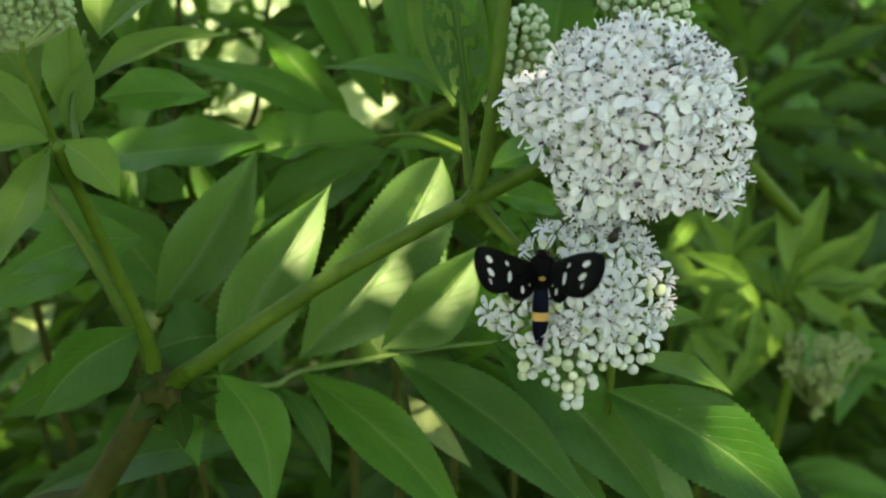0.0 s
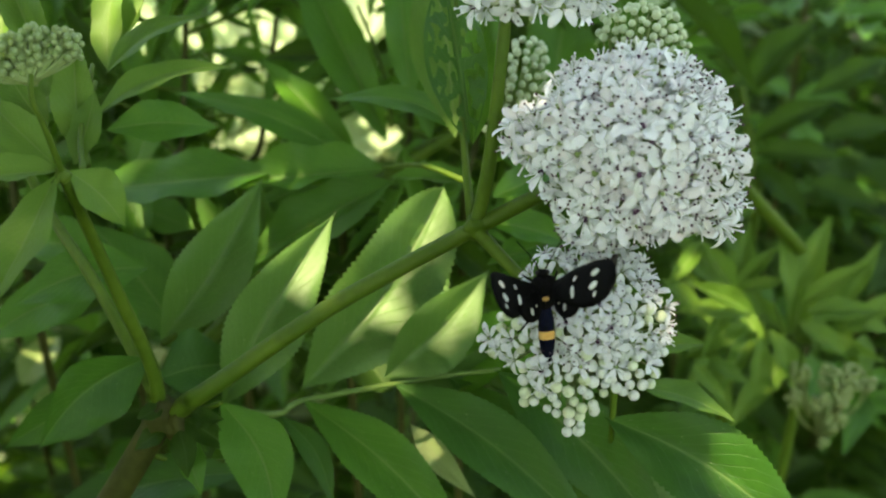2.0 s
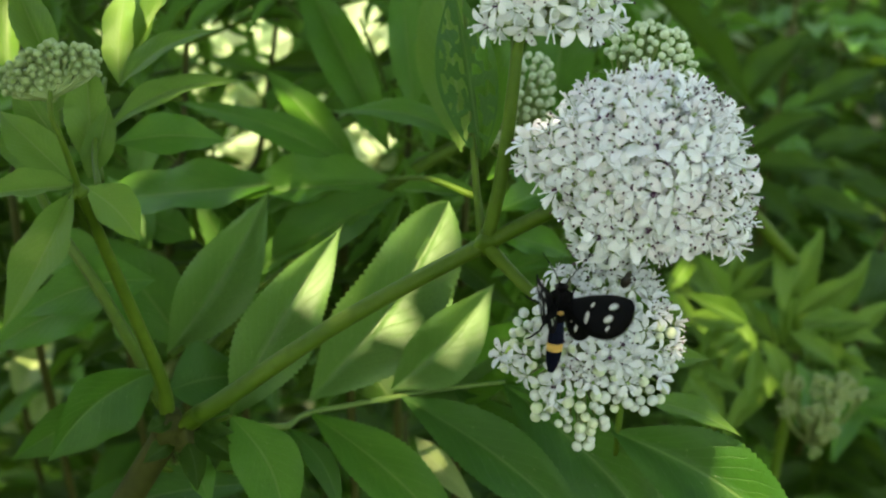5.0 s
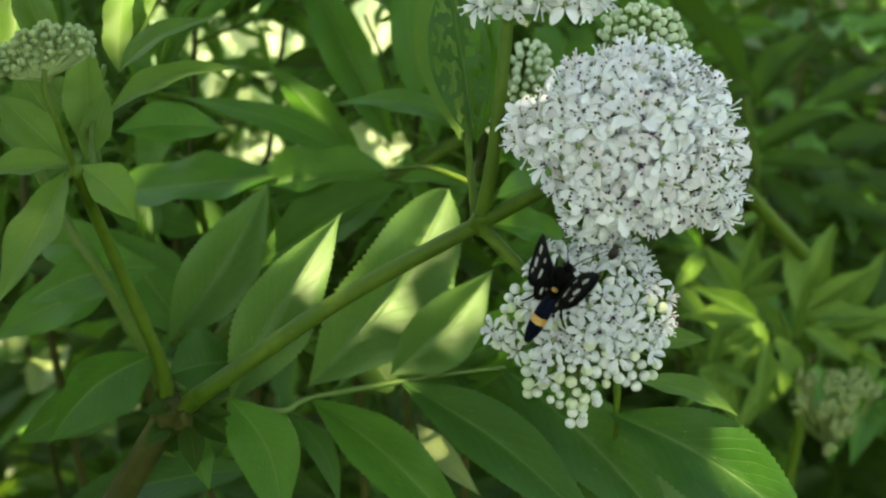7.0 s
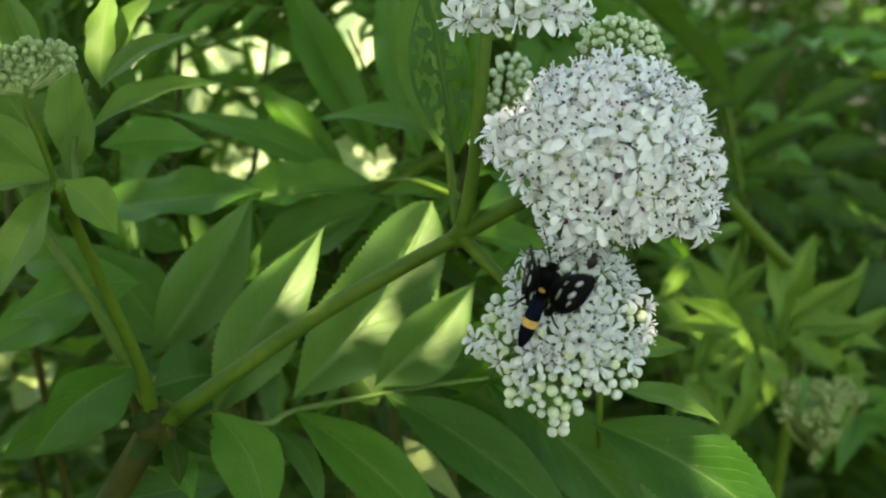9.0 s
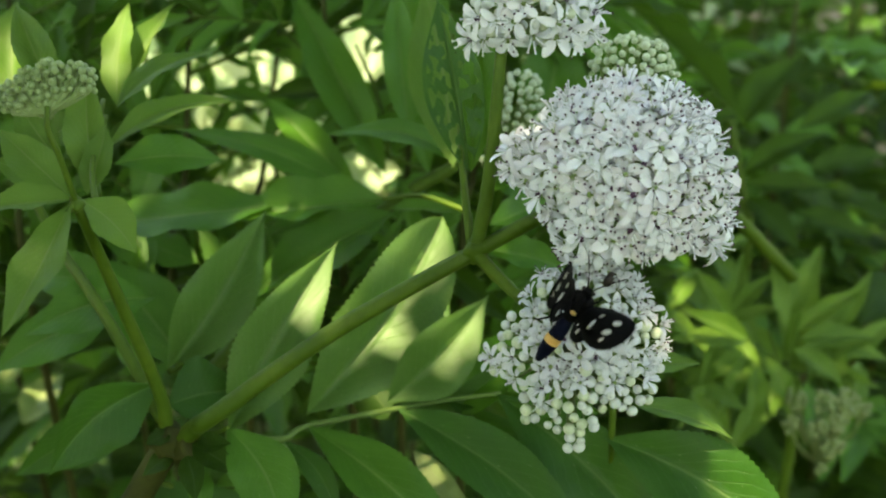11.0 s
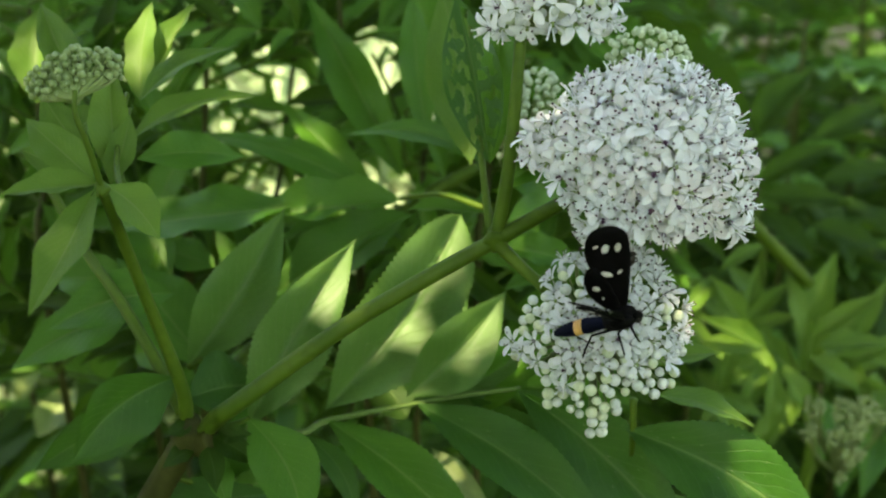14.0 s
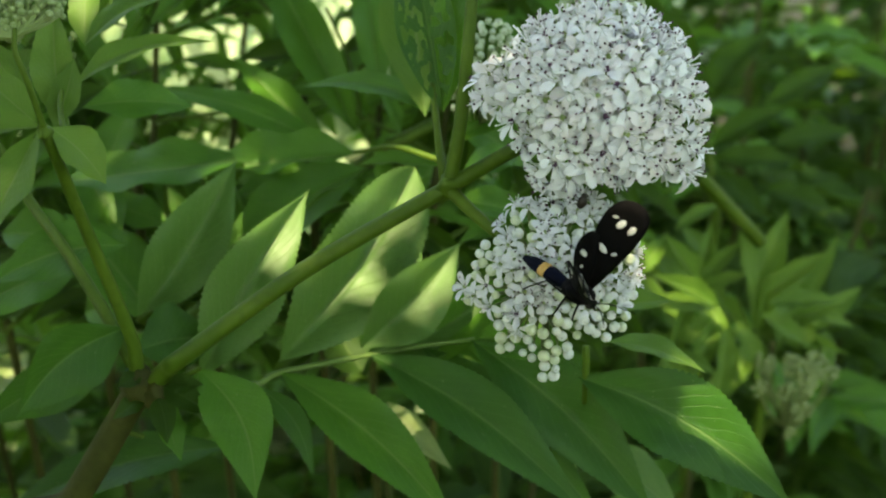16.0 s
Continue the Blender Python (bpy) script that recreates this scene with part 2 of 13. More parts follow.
FINE = [blade_mesh("leaflet", s, 90, 8, 0.05, LEAF, 1.0 if s < 6 else 1.9, s == 7) for s in range(12)]
FINE.append(blade_mesh("leaflet_bitten", 3, 170, 48, 0.03, LEAF_SHADED, 1.0, False, 0.04))
FINE_LIT = [blade_mesh("leaflet_lit", s + 40, 24, 6, 0.05, LEAF_LIT) for s in range(6)]
FINE_SUNLIT = [blade_mesh("leaflet_sunlit", s + 60, 24, 6, 0.05, LEAF_SUNLIT) for s in range(4)]
FINE_DEEP_SHADE = [blade_mesh("leaflet_deep_shade", s, 24, 6, 0.055, LEAF_DEEP_SHADE) for s in range(6)]
COARSE = {m.name: [blade_mesh("leaflet_far", s + 20, 12, 4, 0.06, m) for s in range(5)] for m in (LEAF, LEAF_DEEP_SHADE)}


def blade_pose(base, tip, width, roll=0.0, facing=(0.0, -0.60, 0.80)):
    """The pose and size of a leaf from base to tip whose upper side looks towards facing, rolled about its length."""
    base, tip = Vector(base), Vector(tip)
    y = tip - base
    length = y.length
    y.normalize()
    z = Vector(facing)
    z = (z - y * z.dot(y)).normalized()
    x = y.cross(z)
    m = Matrix((x, y, z)).transposed().to_4x4()
    return Matrix.Translation(base) @ m @ Matrix.Rotation(radians(roll), 4, "Y") @ Matrix.Diagonal((width, length, length, 1))


def leaflet(parent, base, tip, width, roll=0.0, variant=0, meshes=None):
    ob = new("leaflet", (meshes or FINE)[variant])
    ob.parent = parent
    ob.matrix_basis = blade_pose(base, tip, width, roll)
    return ob


def blade(parent, base, tip, width, roll, fold, bend, seed, blunt=False, material=None, facing=(0.0, -0.60, 0.80)):
    """A leaflet close to the eye: folded along its midrib, bent sideways, with forward-pointing teeth and a drawn-out tip."""
    rnd = random.Random(seed * 31 + 5)
    rows, cols, m = 108, 10, rnd.uniform(0.40, 0.48)
    arch, phase, droop = rnd.uniform(0.06, 0.16), rnd.uniform(0, 6), rnd.uniform(0.0, 0.05)
    bm = bmesh.new()
    uv = bm.loops.layers.uv.new("UVMap")
    grid, spots = [], {}
    for i in range(rows + 1):
        v = i / rows
        if v < m:
            half = 0.5 * math.sin(math.pi / 2 * v / m) ** 1.05
        else:
            t = (v - m) / (1 - m)
            half = 0.5 * ((1 - t ** 2.9) ** 0.72 if blunt else (1 - t ** 1.75) ** 1.2)
        half = max(half, 0.010 if v < 0.05 else 0.003)
        tooth = (0.5 - i % 3 / 2.0) * 0.024 * (0.3 + 2 * half) * rnd.uniform(0.6, 1.3)
        line = []
        for j in range(cols + 1):
            s = 2 * j / cols - 1
            side = 1.04 if s < 0 else 0.96
            x = s * half * side + (tooth * (1 if s > 0 else -1) if abs(s) == 1 else 0.0)
            # quilted between the side veins, wavy along the edge
            quilt = 0.003 * math.sin((v * 13 - abs(s) ** 0.8 * 3.5) * 6.283) * min(1, abs(s) * 3) * (1 - abs(s)) * half * 2
            wavy = 0.028 * math.sin(v * 15 + phase + (1.9 if s > 0 else 0)) * s * s * half * 2
            curl = -0.25 * fold * max(0.0, abs(s) - 0.6) ** 2 * half * 2
            z = (abs(s) * half * fold * width + (curl + wavy) * width * 2.0) / (Vector(tip) - Vector(base)).length + quilt - arch * v * v
            vert = bm.verts.new((x + bend * math.sin(math.pi * v) * (Vector(tip) - Vector(base)).length / width, v - droop * v * s * s * 0.4, z))
            spots[vert] = (0.5 + s * 0.5, v)
            line.append(vert)
        grid.append(line)
    for a, b in zip(grid, grid[1:]):
        for j in range(cols):
            f = bm.faces.new((a[j], a[j + 1], b[j + 1], b[j]))
            for loop in f.loops:
                loop[uv].uv = spots[loop.vert]
    end = Vector((0, 1, -arch))
    turn = end.rotation_difference(Vector((0, 1, 0))).to_matrix() * (1 / end.length)
    for v in bm.verts:
        v.co = turn @ v.co
    ob = new("leaflet", mesh_of(bm, "leaflet", material or LEAF))
    ob.parent = parent
    ob.matrix_basis = blade_pose(base, tip, width, roll, facing)
    return ob


def compound_leaf(parent, line, material=None):
    """The leaf stalk; its leaflets are hung under it."""
    bm = bmesh.new()
    tube(bm, smooth_line(line, 6), (0.0011, 0.0006), 8)
    return part("leaf", bm, material or STEM, parent)


def plant_behind(place, line):
    """A plant whose leaves fill the middle distance."""
    plant = thing("dwarf_elder", place, "dwarf elder close behind the front leaves, some leaves darkened for shade", "plant", "plants behind")
    stem(plant, line, 0.0026, 0.0010, STEM_BROWN)
    return plant


def stem(parent, line, r0, r1, material=None):
    bm = bmesh.new()
    tube(bm, smooth_line(line, 10), (r0, r1), 14, 0, 0.03)
    return part("stem", bm, material or STEM, parent)


# ---- ground ----
def make_ground():
    bm = bmesh.new()
    n, size = 60, 6.0
    grid = []
    for i in range(n + 1):
        row = []
        for j in range(n + 1):
            x, y = (i / n - 0.5) * size, (j / n - 0.3) * size
            row.append(bm.verts.new((x, y, 0.05 * noise.noise((x * 2, y * 2, 0)) + 0.02 * noise.noise((x * 9, y * 9, 3)))))
        grid.append(row)
    for i in range(n):
        for j in range(n):
            bm.faces.new((grid[i][j], grid[i + 1][j], grid[i + 1][j + 1], grid[i][j + 1]))
    # the sheet runs on to the horizon
    x0, x1, y0, y1, far = -0.5 * size, 0.5 * size, -0.3 * size, 0.7 * size, 800
    edge = [(grid[i][0], (0, -1)) for i in range(n + 1)], [(grid[n][j], (1, 0)) for j in range(n + 1)], [(grid[n - i][n], (0, 1)) for i in range(n + 1)], [(grid[0][n - j], (-1, 0)) for j in range(n + 1)]
    corner = [bm.verts.new((sx * far, sy * far, 0)) for sx, sy in ((-1, -1), (1, -1), (1, 1), (-1, 1))]
    for k, side in enumerate(edge):
        vs = [v for v, _ in side]
        bm.faces.new([corner[k]] + vs[:1] + vs[1:] + [corner[(k + 1) % 4]])
    bmesh.ops.triangulate(bm, faces=[f for f in bm.faces if len(f.verts) > 4])
    bmesh.ops.recalc_face_normals(bm, faces=bm.faces)
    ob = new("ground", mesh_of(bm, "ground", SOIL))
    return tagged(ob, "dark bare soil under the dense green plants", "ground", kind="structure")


ground = make_ground()


# ---- the dwarf elder in front ----
shrub = thing("dwarf_elder", (0, 0, 0), "green dwarf elder with toothed leaflets and thick ribbed stems", "plant")
stem(shrub, [(-0.1483, 0.2411, 0), (-0.1417, 0.2312, 0.319), (-0.1351, 0.2213, 0.638), (-0.1283, 0.2111, 0.9666), (-0.0961, 0.2138, 1.0148), (-0.076, 0.2194, 1.0459)], 0.00453, 0.00393, STEM_BROWN)
stem(shrub, [(-0.0779, 0.2211, 1.0399), (-0.0674, 0.216, 1.0527), (-0.0593, 0.2109, 1.0608), (-0.0269, 0.2165, 1.0822), (0.01, 0.2232, 1.1012), (0.0282, 0.2198, 1.1129), (0.0387, 0.2214, 1.1163)], 0.00287, 0.00168)
stem(shrub, [(-0.0767, 0.2207, 1.0392), (-0.0765, 0.2197, 1.0513), (-0.0764, 0.2177, 1.0635), (-0.0809, 0.2107, 1.0957), (-0.0836, 0.2018, 1.1241)], 0.00239, 0.00128)
stem(shrub, [(-0.0836, 0.2018, 1.1241), (-0.0845, 0.1988, 1.1366), (-0.0857, 0.1983, 1.1425), (-0.0855, 0.1996, 1.1477)], 0.00077, 0.00054)
stem(shrub, [(-0.0789, 0.2238, 1.0504), (-0.0882, 0.2339, 1.0628), (-0.1031, 0.251, 1.0758), (-0.1171, 0.2665, 1.0854), (-0.1345, 0.2863, 1.1041)], 0.00190, 0.00143)
stem(shrub, [(0.0104, 0.2235, 1.102), (0.0133, 0.2241, 1.1175), (0.0153, 0.2261, 1.1358), (0.0168, 0.2293, 1.1523)], 0.00189, 0.00149)
stem(shrub, [(0.0101, 0.2252, 1.1008), (0.008, 0.2354, 1.1133), (0.0069, 0.2566, 1.1304), (0.005, 0.2767, 1.1544)], 0.00088, 0.00056)
stem(shrub, [(0.0104, 0.2229, 1.1007), (0.0158, 0.2167, 1.0968), (0.0218, 0.2095, 1.0932), (0.0295, 0.2016, 1.088)], 0.00189, 0.00123)
stem(shrub, [(-0.0828, 0.2113, 1.1208), (-0.0872, 0.2249, 1.1261), (-0.0898, 0.2467, 1.1376)], 0.00080, 0.00059)
stem(shrub, [(-0.0857, 0.2928, 1.0235), (-0.0758, 0.3067, 1.0296), (-0.063, 0.3227, 1.0403)], 0.00283, 0.00278)
stem(shrub, [(-0.0273, 0.3447, 1.0638), (-0.0098, 0.3546, 1.0731), (0.0104, 0.3641, 1.0816)], 0.00264, 0.00249)
stem(shrub, [(0.1314, 0.3924, 1.0476), (0.1473, 0.3958, 1.0313), (0.1664, 0.3978, 1.0119)], 0.00325, 0.00314)


def node(place, size, material):
    """A swollen joint of the stem with a rough skin."""
    bm = bmesh.new()
    ball(bm, place, (size, size, size * 1.15), 0, 18, 12)
    for v in bm.verts:
        v.co += (v.co - Vector(place)) * 0.5 * noise.noise(v.co * 420)
    return part("node", bm, material, shrub)


node((0.0102, 0.2232, 1.1014), 0.00305, STEM)
node((-0.0757, 0.2186, 1.0465), 0.0050, STEM_BROWN)
node((-0.0707, 0.217, 1.0454), 0.0040, STEM_BROWN)
node((-0.0836, 0.2018, 1.124), 0.00166, STEM)
lf = compound_leaf(shrub, [(-0.0617, 0.2252, 1.0441), (-0.0463, 0.2280, 1.0406), (-0.0398, 0.2346, 1.0405), (-0.0159, 0.2407, 1.0419), (0.0010, 0.2436, 1.0433), (0.0190, 0.2453, 1.0446)], STALK_GREEN)
blade(lf, (-0.0622, 0.2306, 1.0416), (-0.0307, 0.2674, 1.0873), 0.0227, 30, 0.8, -0.03, seed=1, material=LEAF_WAXY_LIT)
blade(lf, (-0.0404, 0.2395, 1.0416), (0.0020, 0.2853, 1.0877), 0.0295, 30, 0.78, 0.04, seed=2, blunt=True, material=LEAF_WAXY_LIT)
blade(lf, (-0.0182, 0.2775, 1.0260), (0.0041, 0.2923, 1.0579), 0.0184, 5, 0.3, 0.04, seed=3)
blade(lf, (-0.0159, 0.2409, 1.0446), (0.0160, 0.2600, 1.0713), 0.0205, 28, 0.8, 0.04, seed=4, material=LEAF_WAXY_LIT)
blade(lf, (-0.0148, 0.2508, 1.0374), (0.0268, 0.2603, 1.0530), 0.0168, 28, 0.7, 0.05, seed=5, material=LEAF_WAXY_LIT)
blade(lf, (-0.0458, 0.2295, 1.0392), (-0.0290, 0.2116, 1.0197), 0.0078, 10, 0.3, -0.12, seed=6, material=LEAF_SHADED)
blade(lf, (-0.0398, 0.2347, 1.0408), (0.0114, 0.1968, 1.0116), 0.0175, 10, 0.55, -0.05, seed=7)
blade(lf, (-0.0132, 0.2410, 1.0425), (0.0482, 0.1976, 1.0132), 0.0189, 10, 0.55, -0.05, seed=8, material=LEAF_SHADED)
blade(lf, (0.0028, 0.2480, 1.0409), (0.0552, 0.2076, 1.0016), 0.0172, 18, 0.4, -0.04, seed=9, material=LEAF_SHADED, facing=(0.25, -0.85, 0.45))
blade(lf, (0.0178, 0.2443, 1.0448), (0.0687, 0.2052, 1.0060), 0.0231, 12, 0.55, -0.05, seed=10, material=LEAF_SHADED, facing=(0.25, -0.85, 0.45))
leaflet(lf, (0.0191, 0.2464, 1.0445), (0.0488, 0.2372, 1.0415), 0.0119, 15, 2)
lf = compound_leaf(shrub, [(0.0486, 0.2211, 1.0541), (0.0491, 0.2214, 1.0407), (0.051, 0.2304, 1.0198)])
blade(lf, (0.0468, 0.2210, 1.0444), (0.1013, 0.1914, 1.0190), 0.0242, 10, 0.5, -0.07, seed=11, material=LEAF_SHADED, facing=(0.25, -0.85, 0.45))
blade(lf, (0.0528, 0.2451, 1.0039), (0.0849, 0.2309, 0.9852), 0.0171, 5, 0.35, -0.05, seed=30, material=LEAF_WAXY_LIT)
# two pale leaflets added as bright slivers between the lower leaves
blade(lf, (-0.0090, 0.2565, 1.0165), (0.0118, 0.2384, 1.0014), 0.0085, 0, 0.2, 0.02, seed=31, material=LEAF_SUNLIT, facing=(-0.35, -0.45, 0.80))
blade(lf, (0.0385, 0.2456, 1.0168), (0.0502, 0.2294, 1.0057), 0.0080, 0, 0.2, 0.02, seed=32, material=LEAF_SUNLIT, facing=(-0.35, -0.45, 0.80))
blade(lf, (0.0526, 0.2127, 1.0599), (0.0780, 0.2054, 1.0537), 0.0091, -10, 0.4, -0.08, seed=12, material=LEAF_LIT, facing=(0.2, -0.45, 0.87))
blade(lf, (0.0539, 0.2249, 1.0623), (0.0727, 0.2226, 1.0669), 0.0087, -8, 0.4, -0.06, seed=13, material=LEAF_LIT, facing=(0.2, -0.45, 0.87))
lf = compound_leaf(shrub, [(-0.0707, 0.2181, 1.0478), (-0.062, 0.2154, 1.0515), (-0.0577, 0.2144, 1.054)])
blade(lf, (-0.0586, 0.2161, 1.0530), (-0.0412, 0.1890, 1.0280), 0.0176, 5, 0.35, -0.12, seed=14)
leaflet(lf, (-0.0694, 0.2145, 1.0447), (-0.0628, 0.203, 1.0319), 0.0084, -30, 5)
blade(lf, (-0.0781, 0.2272, 1.0531), (-0.0567, 0.2409, 1.0494), 0.0210, 5, 0.3, -0.05, seed=15, material=LEAF_SHADED)
lf = compound_leaf(shrub, [(-0.0731, 0.2171, 1.0456), (-0.0687, 0.2151, 1.0461), (-0.0651, 0.2131, 1.0466)])
leaflet(lf, (-0.0681, 0.2141, 1.0487), (-0.0538, 0.2056, 1.0447), 0.0073, 10, 1, FINE_DEEP_SHADE)
leaflet(lf, (-0.0697, 0.2128, 1.0459), (-0.0658, 0.2025, 1.0379), 0.0070, -10, 2, FINE_DEEP_SHADE)
leaflet(lf, (-0.0739, 0.2164, 1.0442), (-0.0819, 0.2105, 1.041), 0.0068, 10, 3, FINE_DEEP_SHADE)
leaflet(lf, (-0.0748, 0.2174, 1.051), (-0.0805, 0.2125, 1.0499), 0.0061, 10, 4, FINE_DEEP_SHADE)
leaflet(lf, (-0.0666, 0.2148, 1.0501), (-0.0565, 0.2108, 1.051), 0.0061, 10, 5, FINE_DEEP_SHADE)
lf = compound_leaf(shrub, [(-0.0778, 0.2243, 1.0612), (-0.0813, 0.2245, 1.0615), (-0.084, 0.2243, 1.0612)])
blade(lf, (-0.0792, 0.2246, 1.0617), (-0.1047, 0.2040, 1.0460), 0.0195, 4, 0.5, 0.13, seed=16, material=LEAF_SHADED, facing=(0.35, -0.93, 0.0))
blade(lf, (-0.0873, 0.2320, 1.0469), (-0.1253, 0.2246, 1.0310), 0.0160, 10, 0.4, 0.06, seed=17, material=LEAF_SHADED, facing=(0.3, -0.93, 0.1))
blade(lf, (-0.0861, 0.2556, 1.0739), (-0.1246, 0.2464, 1.0660), 0.0188, 10, 0.3, 0.08, seed=18, material=LEAF, facing=(0.0, -0.8, 0.6))
blade(lf, (-0.1014, 0.2596, 1.0657), (-0.1371, 0.2460, 1.0533), 0.0192, 10, 0.3, 0.06, seed=19, material=LEAF, facing=(0.0, -0.8, 0.6))
lf = compound_leaf(shrub, [(-0.0839, 0.2019, 1.1243), (-0.0845, 0.2004, 1.1233), (-0.0851, 0.199, 1.1227)])
blade(lf, (-0.0848, 0.2009, 1.1244), (-0.0940, 0.1754, 1.1029), 0.0131, 12, 0.35, -0.04, seed=20, material=LEAF_LIT)
leaflet(lf, (-0.0847, 0.2022, 1.1249), (-0.1054, 0.1964, 1.1244), 0.0088, 10, 3, FINE_LIT)
blade(lf, (-0.0830, 0.2031, 1.1245), (-0.0728, 0.2060, 1.1093), 0.0113, -10, 0.35, -0.06, seed=21, material=LEAF_LIT)
leaflet(lf, (-0.0875, 0.2075, 1.1243), (-0.1063, 0.219, 1.1372), 0.0106, 5, 5, FINE_LIT)
lf = compound_leaf(shrub, [(-0.0806, 0.2417, 1.0559), (-0.0745, 0.2717, 1.0491), (-0.0606, 0.3003, 1.0514), (-0.0466, 0.3191, 1.056)])
blade(lf, (-0.0838, 0.2486, 1.0517), (-0.0544, 0.2793, 1.0938), 0.0218, 30, 0.8, 0.03, seed=22, material=LEAF_WAXY_LIT)
leaflet(lf, (-0.0157, 0.3131, 1.0788), (-0.0715, 0.2993, 1.0492), 0.0195, 10, 0)
leaflet(lf, (-0.0864, 0.2772, 1.0373), (-0.1205, 0.3025, 1.0678), 0.0271, 15, 3)
leaflet(lf, (-0.0466, 0.3182, 1.0542), (-0.0196, 0.3257, 1.0702), 0.0167, 5, 2)
leaflet(lf, (-0.0635, 0.298, 1.0345), (-0.0747, 0.3128, 1.0544), 0.0163, 10, 4)
lf = compound_leaf(shrub, [(0.01, 0.2803, 1.0912), (-0.0044, 0.2919, 1.0926), (-0.0182, 0.3059, 1.087), (-0.0367, 0.3146, 1.0821)])
leaflet(lf, (-0.0577, 0.3098, 1.0835), (-0.1282, 0.3163, 1.0739), 0.0215, 5, 4)
leaflet(lf, (-0.0182, 0.3057, 1.0865), (-0.0785, 0.3125, 1.0776), 0.0188, 5, 1)
blade(lf, (-0.0257, 0.3153, 1.0835), (-0.0991, 0.3412, 1.1036), 0.0130, 0, 0.3, 0.05, seed=23)
blade(lf, (0.0096, 0.2866, 1.1047), (-0.0384, 0.3107, 1.1091), 0.0107, 5, 0.35, 0.12, seed=24)
leaflet(lf, (0.0128, 0.3034, 1.0816), (-0.0177, 0.3136, 1.0799), 0.0090, 8, 2)
leaflet(lf, (-0.0308, 0.3399, 1.0772), (-0.0691, 0.3661, 1.1096), 0.0143, -10, 3)
lf = compound_leaf(shrub, [(-0.0858, 0.2213, 1.1185), (-0.0884, 0.2302, 1.1259), (-0.0891, 0.2449, 1.1336)])
blade(lf, (-0.0864, 0.2457, 1.1354), (-0.0605, 0.2624, 1.1476), 0.0088, -10, 0.4, -0.12, seed=25, material=LEAF_LIT)
blade(lf, (-0.0876, 0.2361, 1.1267), (-0.0536, 0.2583, 1.1340), 0.0090, -5, 0.4, -0.12, seed=26, material=LEAF_LIT)
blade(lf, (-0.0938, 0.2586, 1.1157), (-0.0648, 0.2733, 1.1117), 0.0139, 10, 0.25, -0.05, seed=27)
leaflet(lf, (-0.0895, 0.256, 1.1337), (-0.0893, 0.2787, 1.1588), 0.0098, -10, 2, FINE_LIT)
leaflet(lf, (-0.0887, 0.2589, 1.1353), (-0.0772, 0.2839, 1.158), 0.0096, -15, 3, FINE_LIT)
leaflet(lf, (-0.0884, 0.2266, 1.1181), (-0.0924, 0.2455, 1.1468), 0.0108, 10, 4, FINE_LIT)
leaflet(lf, (-0.1058, 0.256, 1.1337), (-0.1227, 0.2787, 1.1588), 0.0110, 5, 0, FINE_LIT)
leaflet(lf, (-0.0886, 0.2216, 1.1192), (-0.0855, 0.2342, 1.1343), 0.0082, 5, 1, FINE_LIT)
leaflet(lf, (-0.1363, 0.2961, 1.1251), (-0.1399, 0.3208, 1.1544), 0.0138, 0, 4, FINE_LIT)
lf = compound_leaf(shrub, [(0.0089, 0.2258, 1.1021), (0.0071, 0.2386, 1.1201), (0.0066, 0.2468, 1.133)])
leaflet(lf, (0.0091, 0.2378, 1.1185), (0.0012, 0.2643, 1.1609), 0.0168, -5, 12)
blade(lf, (0.0054, 0.2815, 1.1057), (-0.0036, 0.3327, 1.1564), 0.0230, 0, 0.2, 0.02, seed=33, material=LEAF_LIT, facing=(0.0, -0.60, 0.60))
leaflet(lf, (0.0098, 0.2454, 1.1159), (0.0152, 0.2726, 1.1551), 0.0109, 5, 2)
lf = compound_leaf(shrub, [(-0.0185, 0.355, 1.0857), (-0.0235, 0.3751, 1.1052), (-0.0334, 0.3947, 1.1237)])
leaflet(lf, (-0.02, 0.3479, 1.0823), (-0.0597, 0.3951, 1.1482), 0.0195, -10, 3)
leaflet(lf, (-0.01, 0.3396, 1.1002), (-0.015, 0.3743, 1.1509), 0.0139, 0, 4)
leaflet(lf, (-0.0427, 0.3839, 1.1006), (-0.0682, 0.3771, 1.0858), 0.0116, 5, 0)
leaflet(lf, (0.0478, 0.3868, 1.0829), (0.0563, 0.417, 1.1242), 0.0313, 0, 1)
leaflet(lf, (0.0136, 0.2825, 1.096), (0.0424, 0.317, 1.099), 0.0120, 15, 2)
leaflet(lf, (0.0171, 0.2784, 1.0871), (0.0383, 0.3004, 1.087), 0.0111, 12, 3)
leaflet(lf, (0.0188, 0.3149, 1.0945), (0.0437, 0.3176, 1.0767), 0.0169, 10, 4)
leaflet(lf, (0.0159, 0.2843, 1.0762), (0.044, 0.2903, 1.0653), 0.0116, 8, 0)
leaflet(lf, (0.0421, 0.2913, 1.0675), (0.0157, 0.2828, 1.0611), 0.0121, 8, 2)
leaflet(lf, (-0.0043, 0.2513, 1.0337), (0.0328, 0.264, 1.0564), 0.0199, 15, 8)
lf = compound_leaf(shrub, [(-0.0905, 0.2326, 1.0244), (-0.0783, 0.2352, 1.0182), (-0.0649, 0.2433, 1.0119)])
blade(lf, (-0.0546, 0.2299, 1.0186), (-0.1283, 0.2256, 0.9976), 0.0168, 6, 0.4, 0.05, seed=29, material=LEAF_SHADED)
# three pale leaflets added as blurred bright spots far behind
leaflet(lf, (-0.2213, 0.4219, 0.9216), (-0.2085, 0.4505, 0.9357), 0.0200, 5, 1, FINE_SUNLIT)
